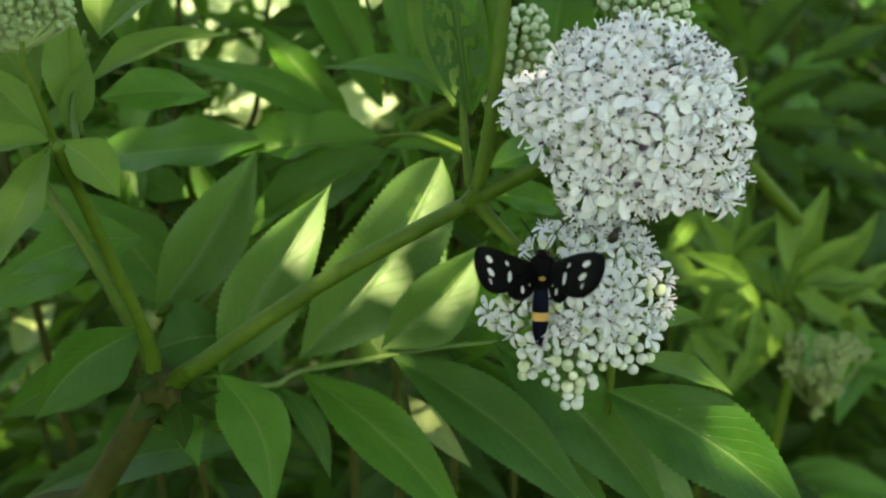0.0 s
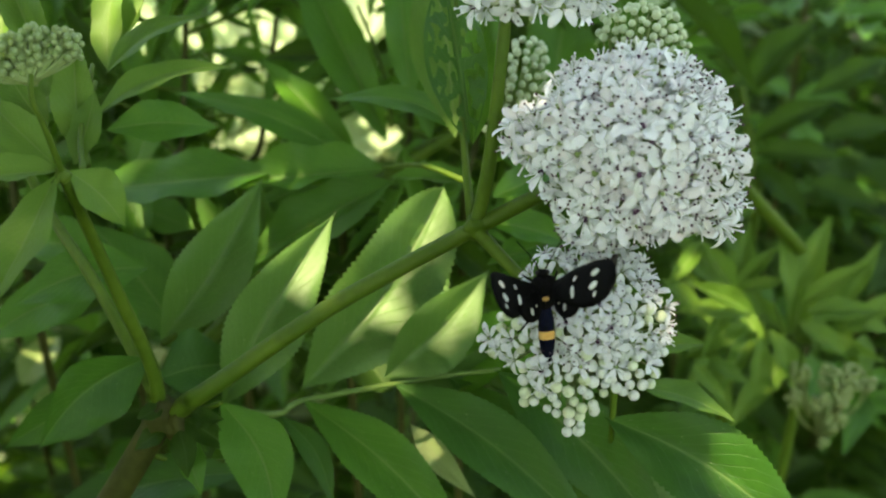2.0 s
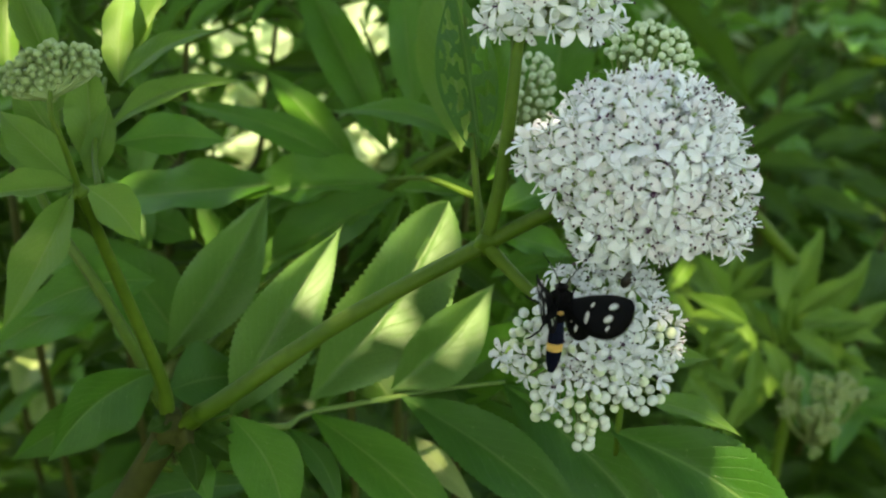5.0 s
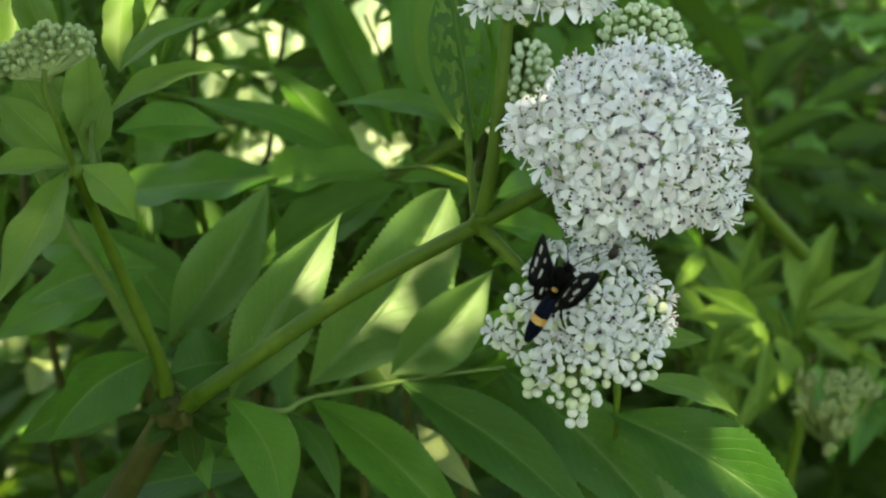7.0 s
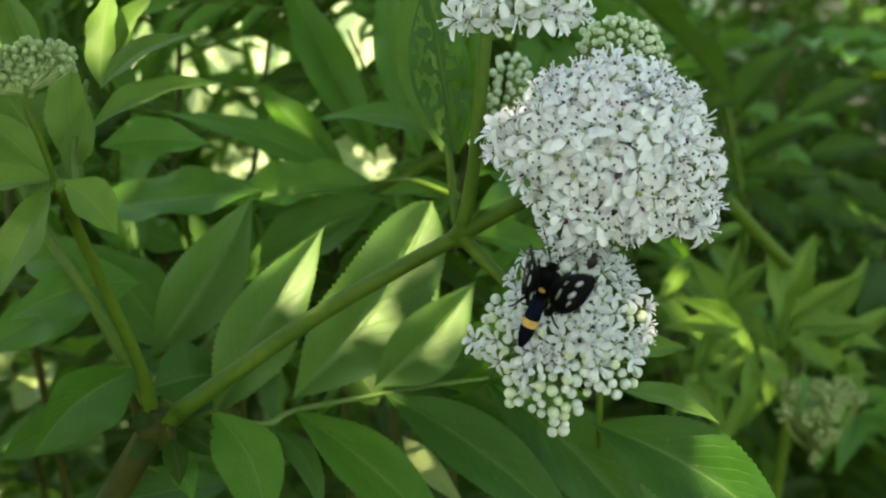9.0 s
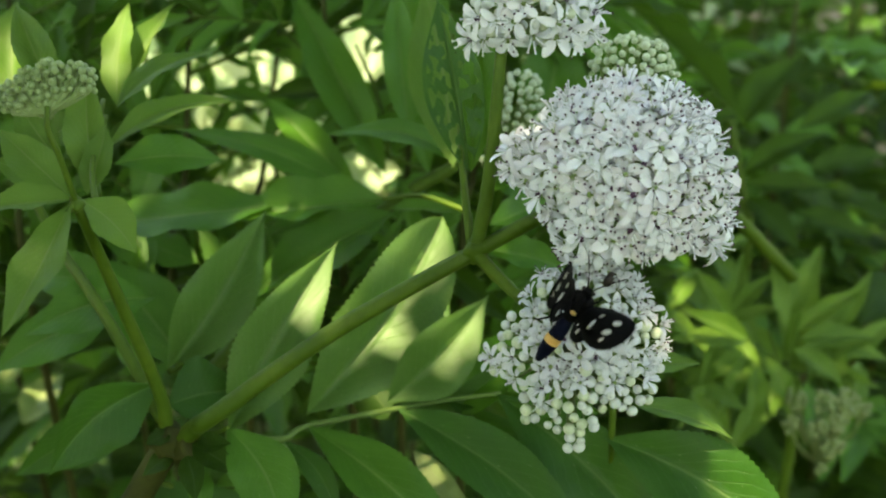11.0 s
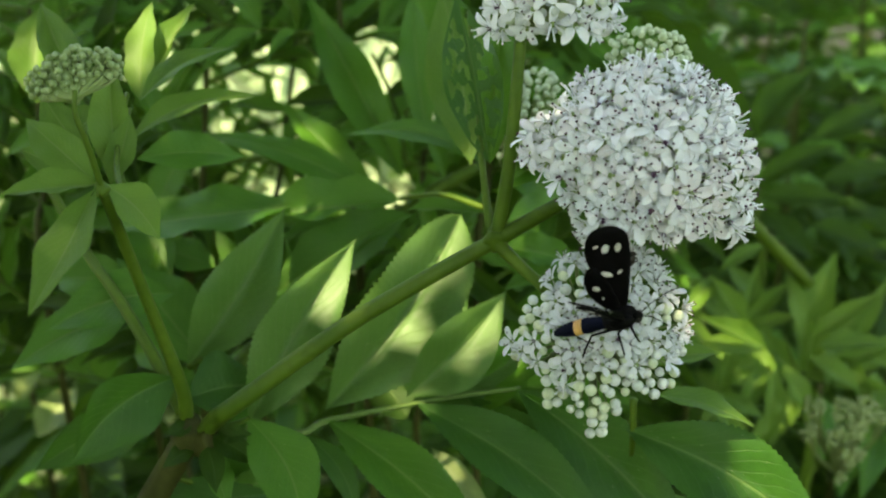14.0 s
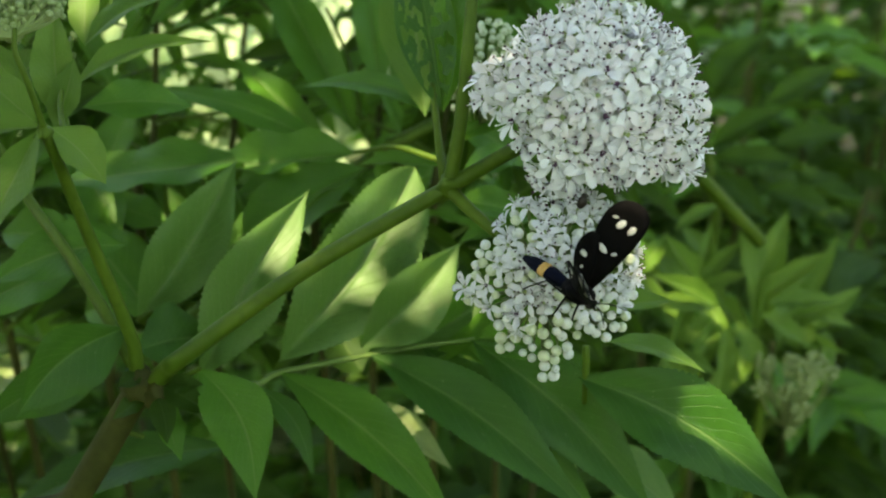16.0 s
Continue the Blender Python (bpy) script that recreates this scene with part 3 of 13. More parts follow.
leaflet(lf, (-0.2532, 0.4737, 0.9145), (-0.2511, 0.4964, 0.9395), 0.0170, 5, 3, FINE_SUNLIT)
leaflet(lf, (-0.2038, 0.3990, 0.9198), (-0.1921, 0.4147, 0.9298), 0.0150, 5, 2, FINE_SUNLIT)
leaflet(lf, (-0.0721, 0.2433, 1.0119), (-0.056, 0.2448, 1.0152), 0.0107, 10, 5)
# darkened by its colour, as if out of the sun
leaflet(lf, (-0.0165, 0.2776, 1.0145), (-0.0291, 0.2946, 1.0272), 0.0179, 0, 1, FINE_DEEP_SHADE)
leaflet(lf, (0.0122, 0.2654, 1.0357), (-0.0046, 0.2804, 1.0442), 0.0150, -15, 3)
lf = compound_leaf(shrub, [(-0.0533, 0.3636, 1.0333), (-0.0732, 0.3753, 1.0465), (-0.0936, 0.3841, 1.0535), (-0.1107, 0.3882, 1.0623)])
leaflet(lf, (-0.0842, 0.3636, 1.0333), (-0.1092, 0.3772, 1.0624), 0.0202, 5, 0)
leaflet(lf, (-0.0628, 0.3656, 1.0376), (-0.0534, 0.3866, 1.059), 0.0193, 0, 1)
leaflet(lf, (-0.1101, 0.3273, 1.05), (-0.1296, 0.3484, 1.0718), 0.0185, 5, 3)
leaflet(lf, (-0.0955, 0.3382, 1.0498), (-0.123, 0.3433, 1.0608), 0.0165, 8, 4)
leaflet(lf, (-0.1151, 0.3998, 1.1109), (-0.0961, 0.4212, 1.133), 0.0169, 0, 0)
leaflet(lf, (-0.0235, 0.4114, 1.0884), (-0.0049, 0.4314, 1.1077), 0.0167, 0, 2)
leaflet(lf, (-0.0022, 0.398, 1.0833), (0.0015, 0.4219, 1.111), 0.0148, 0, 3)
leaflet(lf, (-0.1218, 0.3569, 1.0662), (-0.1083, 0.3693, 1.0929), 0.0158, 0, 4)
leaflet(lf, (-0.124, 0.3146, 1.0228), (-0.0956, 0.3103, 1.0372), 0.0179, 8, 5)
leaflet(lf, (-0.1421, 0.2996, 1.0616), (-0.1117, 0.2979, 1.058), 0.0177, 8, 0)
leaflet(lf, (-0.0991, 0.2231, 1.1223), (-0.11, 0.2206, 1.129), 0.0111, 5, 3, FINE_LIT)
leaflet(lf, (-0.1077, 0.2408, 1.1248), (-0.0943, 0.2449, 1.1336), 0.0119, 5, 4, FINE_LIT)
leaflet(lf, (-0.0997, 0.2347, 1.1237), (-0.1113, 0.2418, 1.1389), 0.0102, 5, 5, FINE_LIT)
leaflet(lf, (-0.0332, 0.2911, 1.0198), (-0.017, 0.298, 1.0345), 0.0182, 10, 0)
leaflet(lf, (-0.0675, 0.2842, 1.0287), (-0.0526, 0.2953, 1.0405), 0.0168, 10, 1)
leaflet(lf, (-0.0027, 0.274, 1.0304), (0.0126, 0.2804, 1.0442), 0.0152, 10, 2)
side = thing("dwarf_elder", (0.2005, 0.4896, 0), "leafy plant behind the flowers, its leaves lightened as if sunlit", "plant", "plants behind")
stem(side, [(0, 0, 0), (-0.0025, -0.015, 0.2227), (-0.005, -0.03, 0.4454), (-0.0075, -0.045, 0.6681), (-0.01, -0.06, 0.8908), (-0.014, -0.0622, 0.9215), (-0.0192, -0.0607, 0.9484)], 0.005, 0.0016)
lf = compound_leaf(side, [(-0.01, -0.06, 0.8908), (-0.014, -0.0622, 0.9215), (-0.0192, -0.0607, 0.9484)])
leaflet(lf, (-0.0177, -0.0607, 0.9484), (-0.0041, -0.0436, 1.0089), 0.0107, 0, 0, FINE_LIT)
leaflet(lf, (-0.0173, -0.0564, 0.9458), (-0.0203, -0.0338, 0.9944), 0.0105, 0, 1, FINE_LIT)
leaflet(lf, (-0.0144, -0.0564, 0.9458), (0.0258, -0.0382, 0.9849), 0.0110, 5, 2, FINE_LIT)
leaflet(lf, (-0.0162, -0.0614, 0.947), (0.0239, -0.0683, 0.9676), 0.0111, 5, 3, FINE_LIT)
leaflet(lf, (-0.0192, -0.0614, 0.947), (0.0192, -0.0883, 0.9484), 0.0114, 10, 4, FINE_LIT)
leaflet(lf, (-0.021, -0.0663, 0.9483), (-0.0465, -0.0984, 0.9269), 0.0114, 10, 5, FINE_LIT)
leaflet(lf, (-0.0188, -0.0564, 0.9458), (-0.0575, -0.0445, 0.9714), 0.0119, -5, 0, FINE_LIT)
leaflet(lf, (-0.0203, -0.0577, 0.9431), (-0.0633, -0.0675, 0.9456), 0.0113, 8, 1, FINE_LIT)
leaflet(lf, (-0.021, -0.0663, 0.9483), (-0.0227, -0.0989, 0.9256), 0.0105, 8, 2, FINE_LIT)
leaflet(lf, (-0.0589, -0.0503, 0.9826), (-0.0479, -0.0836, 0.9586), 0.0105, 8, 3, FINE_LIT)
leaflet(lf, (-0.0818, -0.0532, 1), (-0.0591, -0.073, 0.9814), 0.0118, 5, 4, FINE_LIT)
leaflet(lf, (0.0209, -0.0391, 0.9357), (0.0519, -0.0286, 0.9581), 0.0124, 5, 5, FINE_LIT)
leaflet(lf, (-0.0649, -0.0614, 0.9351), (-0.0501, -0.0848, 0.9087), 0.0104, 5, 0, FINE_LIT)
leaflet(lf, (-0.087, -0.067, 0.994), (-0.0676, -0.0899, 0.9686), 0.0128, 5, 1, FINE_LIT)
leaflet(lf, (-0.0732, -0.0689, 0.9664), (-0.0479, -0.0871, 0.951), 0.0126, 5, 2, FINE_LIT)
leaflet(lf, (-0.05, -0.0376, 0.9863), (-0.0356, -0.0601, 0.9615), 0.0127, 5, 3, FINE_LIT)
leaflet(lf, (-0.084, -0.0911, 0.9662), (-0.0651, -0.111, 0.947), 0.0122, 8, 4, FINE_LIT)
leaflet(lf, (-0.0319, -0.0324, 0.9737), (-0.0502, -0.0129, 0.9917), 0.0132, 0, 5, FINE_LIT)
leaflet(lf, (0.0065, -0.0464, 0.9674), (-0.0132, -0.0786, 0.9457), 0.0130, 5, 1, FINE_LIT)
leaflet(lf, (0.0258, -0.0477, 0.9408), (0.0082, -0.0799, 0.9192), 0.0134, 5, 2, FINE_LIT)
leaflet(lf, (-0.0356, -0.0601, 0.9615), (-0.0563, -0.0895, 0.9459), 0.0114, 5, 3, FINE_LIT)
leaflet(lf, (-0.0563, -0.073, 0.9814), (-0.0325, -0.0635, 1.0016), 0.0085, 0, 0, FINE_LIT)
leaflet(lf, (-0.0563, -0.073, 0.9814), (-0.032, -0.0795, 0.991), 0.0080, 5, 1, FINE_LIT)
leaflet(lf, (-0.0577, -0.0735, 0.9801), (-0.08, -0.067, 0.994), 0.0085, 0, 2, FINE_LIT)
leaflet(lf, (-0.0593, -0.083, 0.9835), (-0.0464, -0.1043, 0.9615), 0.0082, 5, 3, FINE_LIT)
leaflet(lf, (-0.0621, -0.083, 0.9835), (-0.0812, -0.115, 0.9621), 0.0077, 5, 4, FINE_LIT)
leaflet(lf, (-0.0532, -0.0647, 0.9754), (-0.0414, -0.0404, 1.0037), 0.0078, 0, 5, FINE_LIT)
leaflet(lf, (0.0065, -0.0514, 0.9566), (0.0303, -0.035, 0.9917), 0.0086, 0, 1, FINE_LIT)
leaflet(lf, (0.0023, -0.0608, 0.9602), (0.0282, -0.0737, 0.956), 0.0083, 5, 2, FINE_LIT)
leaflet(lf, (0.0009, -0.0608, 0.9602), (0.0052, -0.0942, 0.9358), 0.0086, 5, 3, FINE_LIT)
leaflet(lf, (0.0035, -0.0514, 0.9566), (-0.0046, -0.0272, 0.9847), 0.0082, 0, 4, FINE_LIT)
leaflet(lf, (-0.0758, -0.0805, 1.0125), (-0.0969, -0.0995, 0.9953), 0.0085, 5, 5, FINE_LIT)
leaflet(lf, (-0.0675, -0.0611, 1.0067), (-0.0389, -0.046, 1.0155), 0.0082, 0, 0, FINE_LIT)
leaflet(lf, (-0.0786, -0.1128, 0.9668), (-0.0609, -0.1268, 0.9606), 0.0074, 5, 2, FINE_LIT)
leaflet(lf, (-0.0865, -0.1225, 0.9698), (-0.0741, -0.1384, 0.9593), 0.0073, 5, 1, FINE_LIT)
lf = compound_leaf(side, [(-0.0171, -0.1013, 0.9205), (-0.0320, -0.0957, 0.9563), (-0.0437, -0.0930, 0.9858)])
leaflet(lf, (-0.0563, -0.1040, 0.9858), (-0.0908, -0.1086, 1.0044), 0.0106, -8, 0, FINE_LIT)
leaflet(lf, (-0.0563, -0.1010, 0.9827), (-0.0942, -0.1040, 0.9858), 0.0102, -1, 1, FINE_LIT)
leaflet(lf, (-0.0563, -0.0992, 0.9771), (-0.0846, -0.1026, 0.9605), 0.0108, 6, 2, FINE_LIT)
leaflet(lf, (-0.0537, -0.0969, 0.9727), (-0.0720, -0.1195, 0.9526), 0.0104, -7, 3, FINE_LIT)
leaflet(lf, (-0.0524, -0.1084, 0.9763), (-0.0589, -0.1245, 0.9513), 0.0092, 0, 4, FINE_LIT)
leaflet(lf, (-0.0471, -0.1038, 0.9767), (-0.0337, -0.1116, 0.9505), 0.0102, 7, 5, FINE_LIT)
leaflet(lf, (-0.0630, -0.0925, 0.9916), (-0.0822, -0.0932, 1.0183), 0.0103, -6, 0, FINE_LIT)
leaflet(lf, (-0.0376, -0.0901, 0.9873), (-0.0172, -0.0776, 1.0235), 0.0123, 1, 1, FINE_LIT)
leaflet(lf, (-0.0393, -0.1018, 0.9906), (-0.0431, -0.0837, 1.0198), 0.0092, 8, 2, FINE_LIT)
leaflet(lf, (-0.0325, -0.0988, 0.9875), (-0.0050, -0.1012, 1.0107), 0.0102, -5, 3, FINE_LIT)
leaflet(lf, (-0.0297, -0.0970, 0.9819), (0.0044, -0.1005, 0.9839), 0.0103, 2, 4, FINE_LIT)
leaflet(lf, (-0.0322, -0.0952, 0.9763), (-0.0063, -0.0991, 0.9584), 0.0099, 9, 5, FINE_LIT)
leaflet(lf, (-0.0759, -0.1128, 0.9668), (-0.0933, -0.1317, 0.9547), 0.0092, -4, 0, FINE_LIT)
leaflet(lf, (-0.0801, -0.1005, 0.9839), (-0.0995, -0.0974, 1.0001), 0.0093, 3, 1, FINE_LIT)
leaflet(lf, (-0.0444, -0.1060, 0.9626), (-0.0645, -0.1173, 0.9288), 0.0094, 10, 2, FINE_LIT)
side = thing("dwarf_elder", (0.1919, 0.5705, 0), "tall plant behind the flowers, its leaves darkened for shade", "plant", "plants behind")
stem(side, [(0, 0, 0), (-0.0025, -0.015, 0.2424), (-0.005, -0.03, 0.4848), (-0.0075, -0.045, 0.7273), (-0.01, -0.06, 0.9697), (-0.0132, -0.0525, 1.0094), (-0.0261, -0.0375, 1.0652), (-0.0422, -0.0185, 1.106)], 0.005, 0.0016)
lf = compound_leaf(side, [(-0.01, -0.06, 0.9697), (-0.0132, -0.0525, 1.0094), (-0.0261, -0.0375, 1.0652), (-0.0422, -0.0185, 1.106)])
leaflet(lf, (-0.0261, -0.0362, 1.0681), (-0.0518, -0.0158, 1.1118), 0.0161, 0, 0, FINE_DEEP_SHADE)
leaflet(lf, (-0.0198, -0.0373, 1.042), (0.03, -0.0065, 1.0844), 0.0185, 0, 1, FINE_DEEP_SHADE)
leaflet(lf, (-0.0132, -0.047, 1.0212), (0.0358, -0.0373, 1.042), 0.0164, 5, 2, FINE_DEEP_SHADE)
leaflet(lf, (-0.0132, -0.0498, 1.0153), (0.0381, -0.0606, 1.0157), 0.0162, 5, 3, FINE_DEEP_SHADE)
leaflet(lf, (-0.0116, -0.0525, 1.0094), (0.0118, -0.0847, 0.9877), 0.0161, 8, 4, FINE_DEEP_SHADE)
leaflet(lf, (-0.0165, -0.0401, 1.036), (-0.046, -0.0249, 1.0687), 0.0164, 0, 5, FINE_DEEP_SHADE)
leaflet(lf, (-0.0132, -0.0511, 1.0123), (-0.0454, -0.066, 1.0041), 0.0156, 5, 0, FINE_DEEP_SHADE)
leaflet(lf, (-0.0117, -0.022, 1.0512), (0.017, 0.0007, 1.0762), 0.0161, 0, 2, FINE_DEEP_SHADE)
leaflet(lf, (0.0238, -0.038, 0.9932), (0.0666, -0.0544, 0.9817), 0.0175, 6, 3, FINE_DEEP_SHADE)
leaflet(lf, (0.0379, -0.017, 1.0146), (0.0862, -0.0141, 1.0209), 0.0179, 6, 4, FINE_DEEP_SHADE)
leaflet(lf, (0.031, -0.0068, 1.0365), (0.084, 0.0133, 1.0559), 0.0181, 3, 5, FINE_DEEP_SHADE)
leaflet(lf, (-0.0999, -0.0957, 1.1298), (-0.0437, -0.144, 1.0736), 0.0145, 0, 1, FINE_DEEP_SHADE)
leaflet(lf, (-0.0637, -0.072, 1.086), (-0.0354, -0.0644, 1.1022), 0.0101, 0, 0, FINE_DEEP_SHADE)
leaflet(lf, (-0.0607, -0.0776, 1.0739), (-0.028, -0.0726, 1.0846), 0.0101, 0, 2, FINE_DEEP_SHADE)
leaflet(lf, (-0.0592, -0.0839, 1.0604), (-0.025, -0.0808, 1.0671), 0.0101, 0, 3, FINE_DEEP_SHADE)
leaflet(lf, (-0.0607, -0.0889, 1.0496), (-0.0295, -0.0902, 1.0469), 0.0101, 0, 4, FINE_DEEP_SHADE)
side = plant_behind((-0.1784, 0.4281, 0), [(0, 0, 0), (0, -0.03, 0.4978), (0, -0.06, 0.9956), (-0.0075, -0.0262, 1.068), (-0.015, 0.0076, 1.1405)])
lf = compound_leaf(side, [(0.0006, -0.0628, 0.9896), (-0.0228, -0.0459, 0.9931), (-0.0474, -0.0286, 0.9972)])
leaflet(lf, (-0.024, -0.035, 0.983), (-0.038, -0.019, 1.006), 0.0100, 4, 0, COARSE["leaf_deep_shade"])
leaflet(lf, (-0.024, -0.035, 0.983), (-0.063, -0.046, 0.976), 0.0108, -15, 3, COARSE["leaf_deep_shade"])
leaflet(lf, (-0.034, -0.032, 0.989), (-0.04, -0.018, 1.019), 0.0093, -7, 4, COARSE["leaf_deep_shade"])
leaflet(lf, (-0.034, -0.032, 0.989), (-0.064, -0.036, 0.971), 0.0074, 14, 0, COARSE["leaf_deep_shade"])
leaflet(lf, (-0.043, -0.03, 0.995), (-0.05, -0.03, 1.024), 0.0087, 17, 3, COARSE["leaf_deep_shade"])
leaflet(lf, (-0.043, -0.03, 0.995), (-0.085, -0.026, 0.966), 0.0085, -2, 4, COARSE["leaf_deep_shade"])
leaflet(lf, (-0.047, -0.029, 0.997), (-0.105, -0.012, 0.997), 0.0113, -12, 1, COARSE["leaf_deep_shade"])
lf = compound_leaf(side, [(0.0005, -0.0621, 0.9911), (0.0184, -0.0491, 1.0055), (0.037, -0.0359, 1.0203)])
leaflet(lf, (0.01, -0.046, 0.998), (0.051, -0.065, 0.99), 0.0090, -19, 1, COARSE["leaf_deep_shade"])
leaflet(lf, (0.01, -0.046, 0.998), (0.021, -0.045, 1.033), 0.0100, -13, 0, COARSE["leaf_deep_shade"])
leaflet(lf, (0.021, -0.042, 1.007), (0.069, -0.047, 1.008), 0.0119, -10, 4, COARSE["leaf_deep_shade"])
leaflet(lf, (0.021, -0.042, 1.007), (0.021, -0.04, 1.036), 0.0078, 6, 4, COARSE["leaf_deep_shade"])
leaflet(lf, (0.032, -0.038, 1.016), (0.068, -0.041, 1.017), 0.0084, 17, 0, COARSE["leaf_deep_shade"])
leaflet(lf, (0.032, -0.038, 1.016), (0.038, -0.04, 1.05), 0.0100, -15, 0, COARSE["leaf_deep_shade"])
leaflet(lf, (0.037, -0.036, 1.02), (0.065, -0.031, 1.029), 0.0079, -11, 4, COARSE["leaf_green"])
lf = compound_leaf(side, [(-0.0013, -0.0543, 1.0077), (-0.0185, -0.0456, 1.019), (-0.036, -0.0368, 1.0305)])
leaflet(lf, (-0.015, -0.045, 1.014), (-0.024, -0.019, 1.041), 0.0094, 4, 0, COARSE["leaf_deep_shade"])
leaflet(lf, (-0.015, -0.045, 1.014), (-0.054, -0.039, 1.004), 0.0085, -12, 3, COARSE["leaf_deep_shade"])
leaflet(lf, (-0.024, -0.041, 1.021), (-0.013, -0.043, 1.056), 0.0085, 10, 4, COARSE["leaf_green"])
leaflet(lf, (-0.024, -0.041, 1.021), (-0.066, -0.053, 1.009), 0.0129, -6, 0, COARSE["leaf_green"])
leaflet(lf, (-0.032, -0.038, 1.027), (-0.024, -0.025, 1.062), 0.0103, -14, 1, COARSE["leaf_green"])
leaflet(lf, (-0.032, -0.038, 1.027), (-0.074, -0.034, 1.018), 0.0084, 19, 0, COARSE["leaf_deep_shade"])
leaflet(lf, (-0.036, -0.037, 1.031), (-0.073, -0.021, 1.034), 0.0090, 13, 0, COARSE["leaf_deep_shade"])
lf = compound_leaf(side, [(-0.0006, -0.0575, 1.0009), (0.024, -0.0491, 1.0118), (0.0489, -0.0406, 1.0228)])
leaflet(lf, (0.015, -0.048, 1.007), (0.042, -0.042, 0.983), 0.0085, -14, 1, COARSE["leaf_green"])
leaflet(lf, (0.015, -0.048, 1.007), (0.024, -0.042, 1.032), 0.0077, 17, 2, COARSE["leaf_deep_shade"])
leaflet(lf, (0.029, -0.045, 1.013), (0.059, -0.054, 1.004), 0.0072, 4, 4, COARSE["leaf_deep_shade"])
leaflet(lf, (0.029, -0.045, 1.013), (0.027, -0.024, 1.038), 0.0095, 18, 4, COARSE["leaf_deep_shade"])
leaflet(lf, (0.043, -0.042, 1.02), (0.079, -0.049, 1.011), 0.0099, 11, 4, COARSE["leaf_deep_shade"])
leaflet(lf, (0.043, -0.042, 1.02), (0.051, -0.042, 1.059), 0.0104, -10, 0, COARSE["leaf_green"])
leaflet(lf, (0.049, -0.041, 1.023), (0.09, -0.027, 1.018), 0.0110, 6, 0, COARSE["leaf_deep_shade"])
lf = compound_leaf(side, [(-0.0022, -0.0499, 1.0172), (-0.0266, -0.0308, 1.0237), (-0.0521, -0.0113, 1.031)])
leaflet(lf, (-0.028, -0.019, 1.014), (-0.027, -0.02, 1.058), 0.0134, -8, 2, COARSE["leaf_green"])
leaflet(lf, (-0.028, -0.019, 1.014), (-0.062, -0.024, 1.008), 0.0082, -2, 4, COARSE["leaf_green"])
leaflet(lf, (-0.038, -0.016, 1.021), (-0.042, 0.002, 1.05), 0.0093, -16, 2, COARSE["leaf_deep_shade"])
leaflet(lf, (-0.038, -0.016, 1.021), (-0.084, -0.012, 0.997), 0.0095, -15, 1, COARSE["leaf_deep_shade"])
leaflet(lf, (-0.048, -0.013, 1.028), (-0.047, -0.006, 1.054), 0.0072, -16, 1, COARSE["leaf_green"])
leaflet(lf, (-0.048, -0.013, 1.028), (-0.083, -0.011, 1.022), 0.0086, 0, 1, COARSE["leaf_green"])
leaflet(lf, (-0.052, -0.011, 1.031), (-0.077, -0.014, 1.039), 0.0086, 0, 0, COARSE["leaf_green"])
lf = compound_leaf(side, [(-0.0031, -0.0461, 1.0253), (0.017, -0.0381, 1.0267), (0.0379, -0.0301, 1.0283)])
leaflet(lf, (0.008, -0.033, 1.023), (0.033, -0.025, 0.992), 0.0091, -12, 1, COARSE["leaf_deep_shade"])
leaflet(lf, (0.008, -0.033, 1.023), (0.02, -0.026, 1.046), 0.0072, -10, 1, COARSE["leaf_deep_shade"])
leaflet(lf, (0.02, -0.032, 1.025), (0.053, -0.056, 1.013), 0.0087, 8, 4, COARSE["leaf_green"])
leaflet(lf, (0.02, -0.032, 1.025), (0.042, -0.032, 1.044), 0.0076, 7, 4, COARSE["leaf_deep_shade"])
leaflet(lf, (0.032, -0.031, 1.027), (0.062, -0.038, 0.988), 0.0118, 3, 4, COARSE["leaf_deep_shade"])
leaflet(lf, (0.032, -0.031, 1.027), (0.059, -0.018, 1.056), 0.0126, 3, 4, COARSE["leaf_green"])
leaflet(lf, (0.038, -0.03, 1.028), (0.08, -0.043, 1.023), 0.0114, 10, 1, COARSE["leaf_deep_shade"])
lf = compound_leaf(side, [(-0.0047, -0.039, 1.0406), (-0.0268, -0.0288, 1.0528), (-0.0492, -0.0186, 1.0651)])
leaflet(lf, (-0.023, -0.027, 1.047), (-0.033, 0.002, 1.078), 0.0115, 16, 4, COARSE["leaf_deep_shade"])
leaflet(lf, (-0.023, -0.027, 1.047), (-0.044, -0.045, 1.045), 0.0078, 12, 0, COARSE["leaf_deep_shade"])
leaflet(lf, (-0.034, -0.023, 1.055), (-0.041, -0.003, 1.078), 0.0075, 3, 2, COARSE["leaf_green"])
leaflet(lf, (-0.034, -0.023, 1.055), (-0.065, -0.039, 1.039), 0.0092, -14, 3, COARSE["leaf_deep_shade"])
leaflet(lf, (-0.044, -0.02, 1.062), (-0.052, -0.004, 1.082), 0.0083, 10, 2, COARSE["leaf_green"])
leaflet(lf, (-0.044, -0.02, 1.062), (-0.081, -0.01, 1.042), 0.0079, 7, 2, COARSE["leaf_deep_shade"])
leaflet(lf, (-0.049, -0.019, 1.065), (-0.098, -0.008, 1.072), 0.0130, -11, 2, COARSE["leaf_green"])
lf = compound_leaf(side, [(-0.0039, -0.0426, 1.0329), (0.0186, -0.038, 1.042), (0.0412, -0.0335, 1.051)])
leaflet(lf, (0.012, -0.039, 1.039), (0.04, -0.042, 1.027), 0.0072, -7, 4, COARSE["leaf_deep_shade"])
leaflet(lf, (0.012, -0.039, 1.039), (0.029, -0.025, 1.061), 0.0087, -11, 4, COARSE["leaf_deep_shade"])
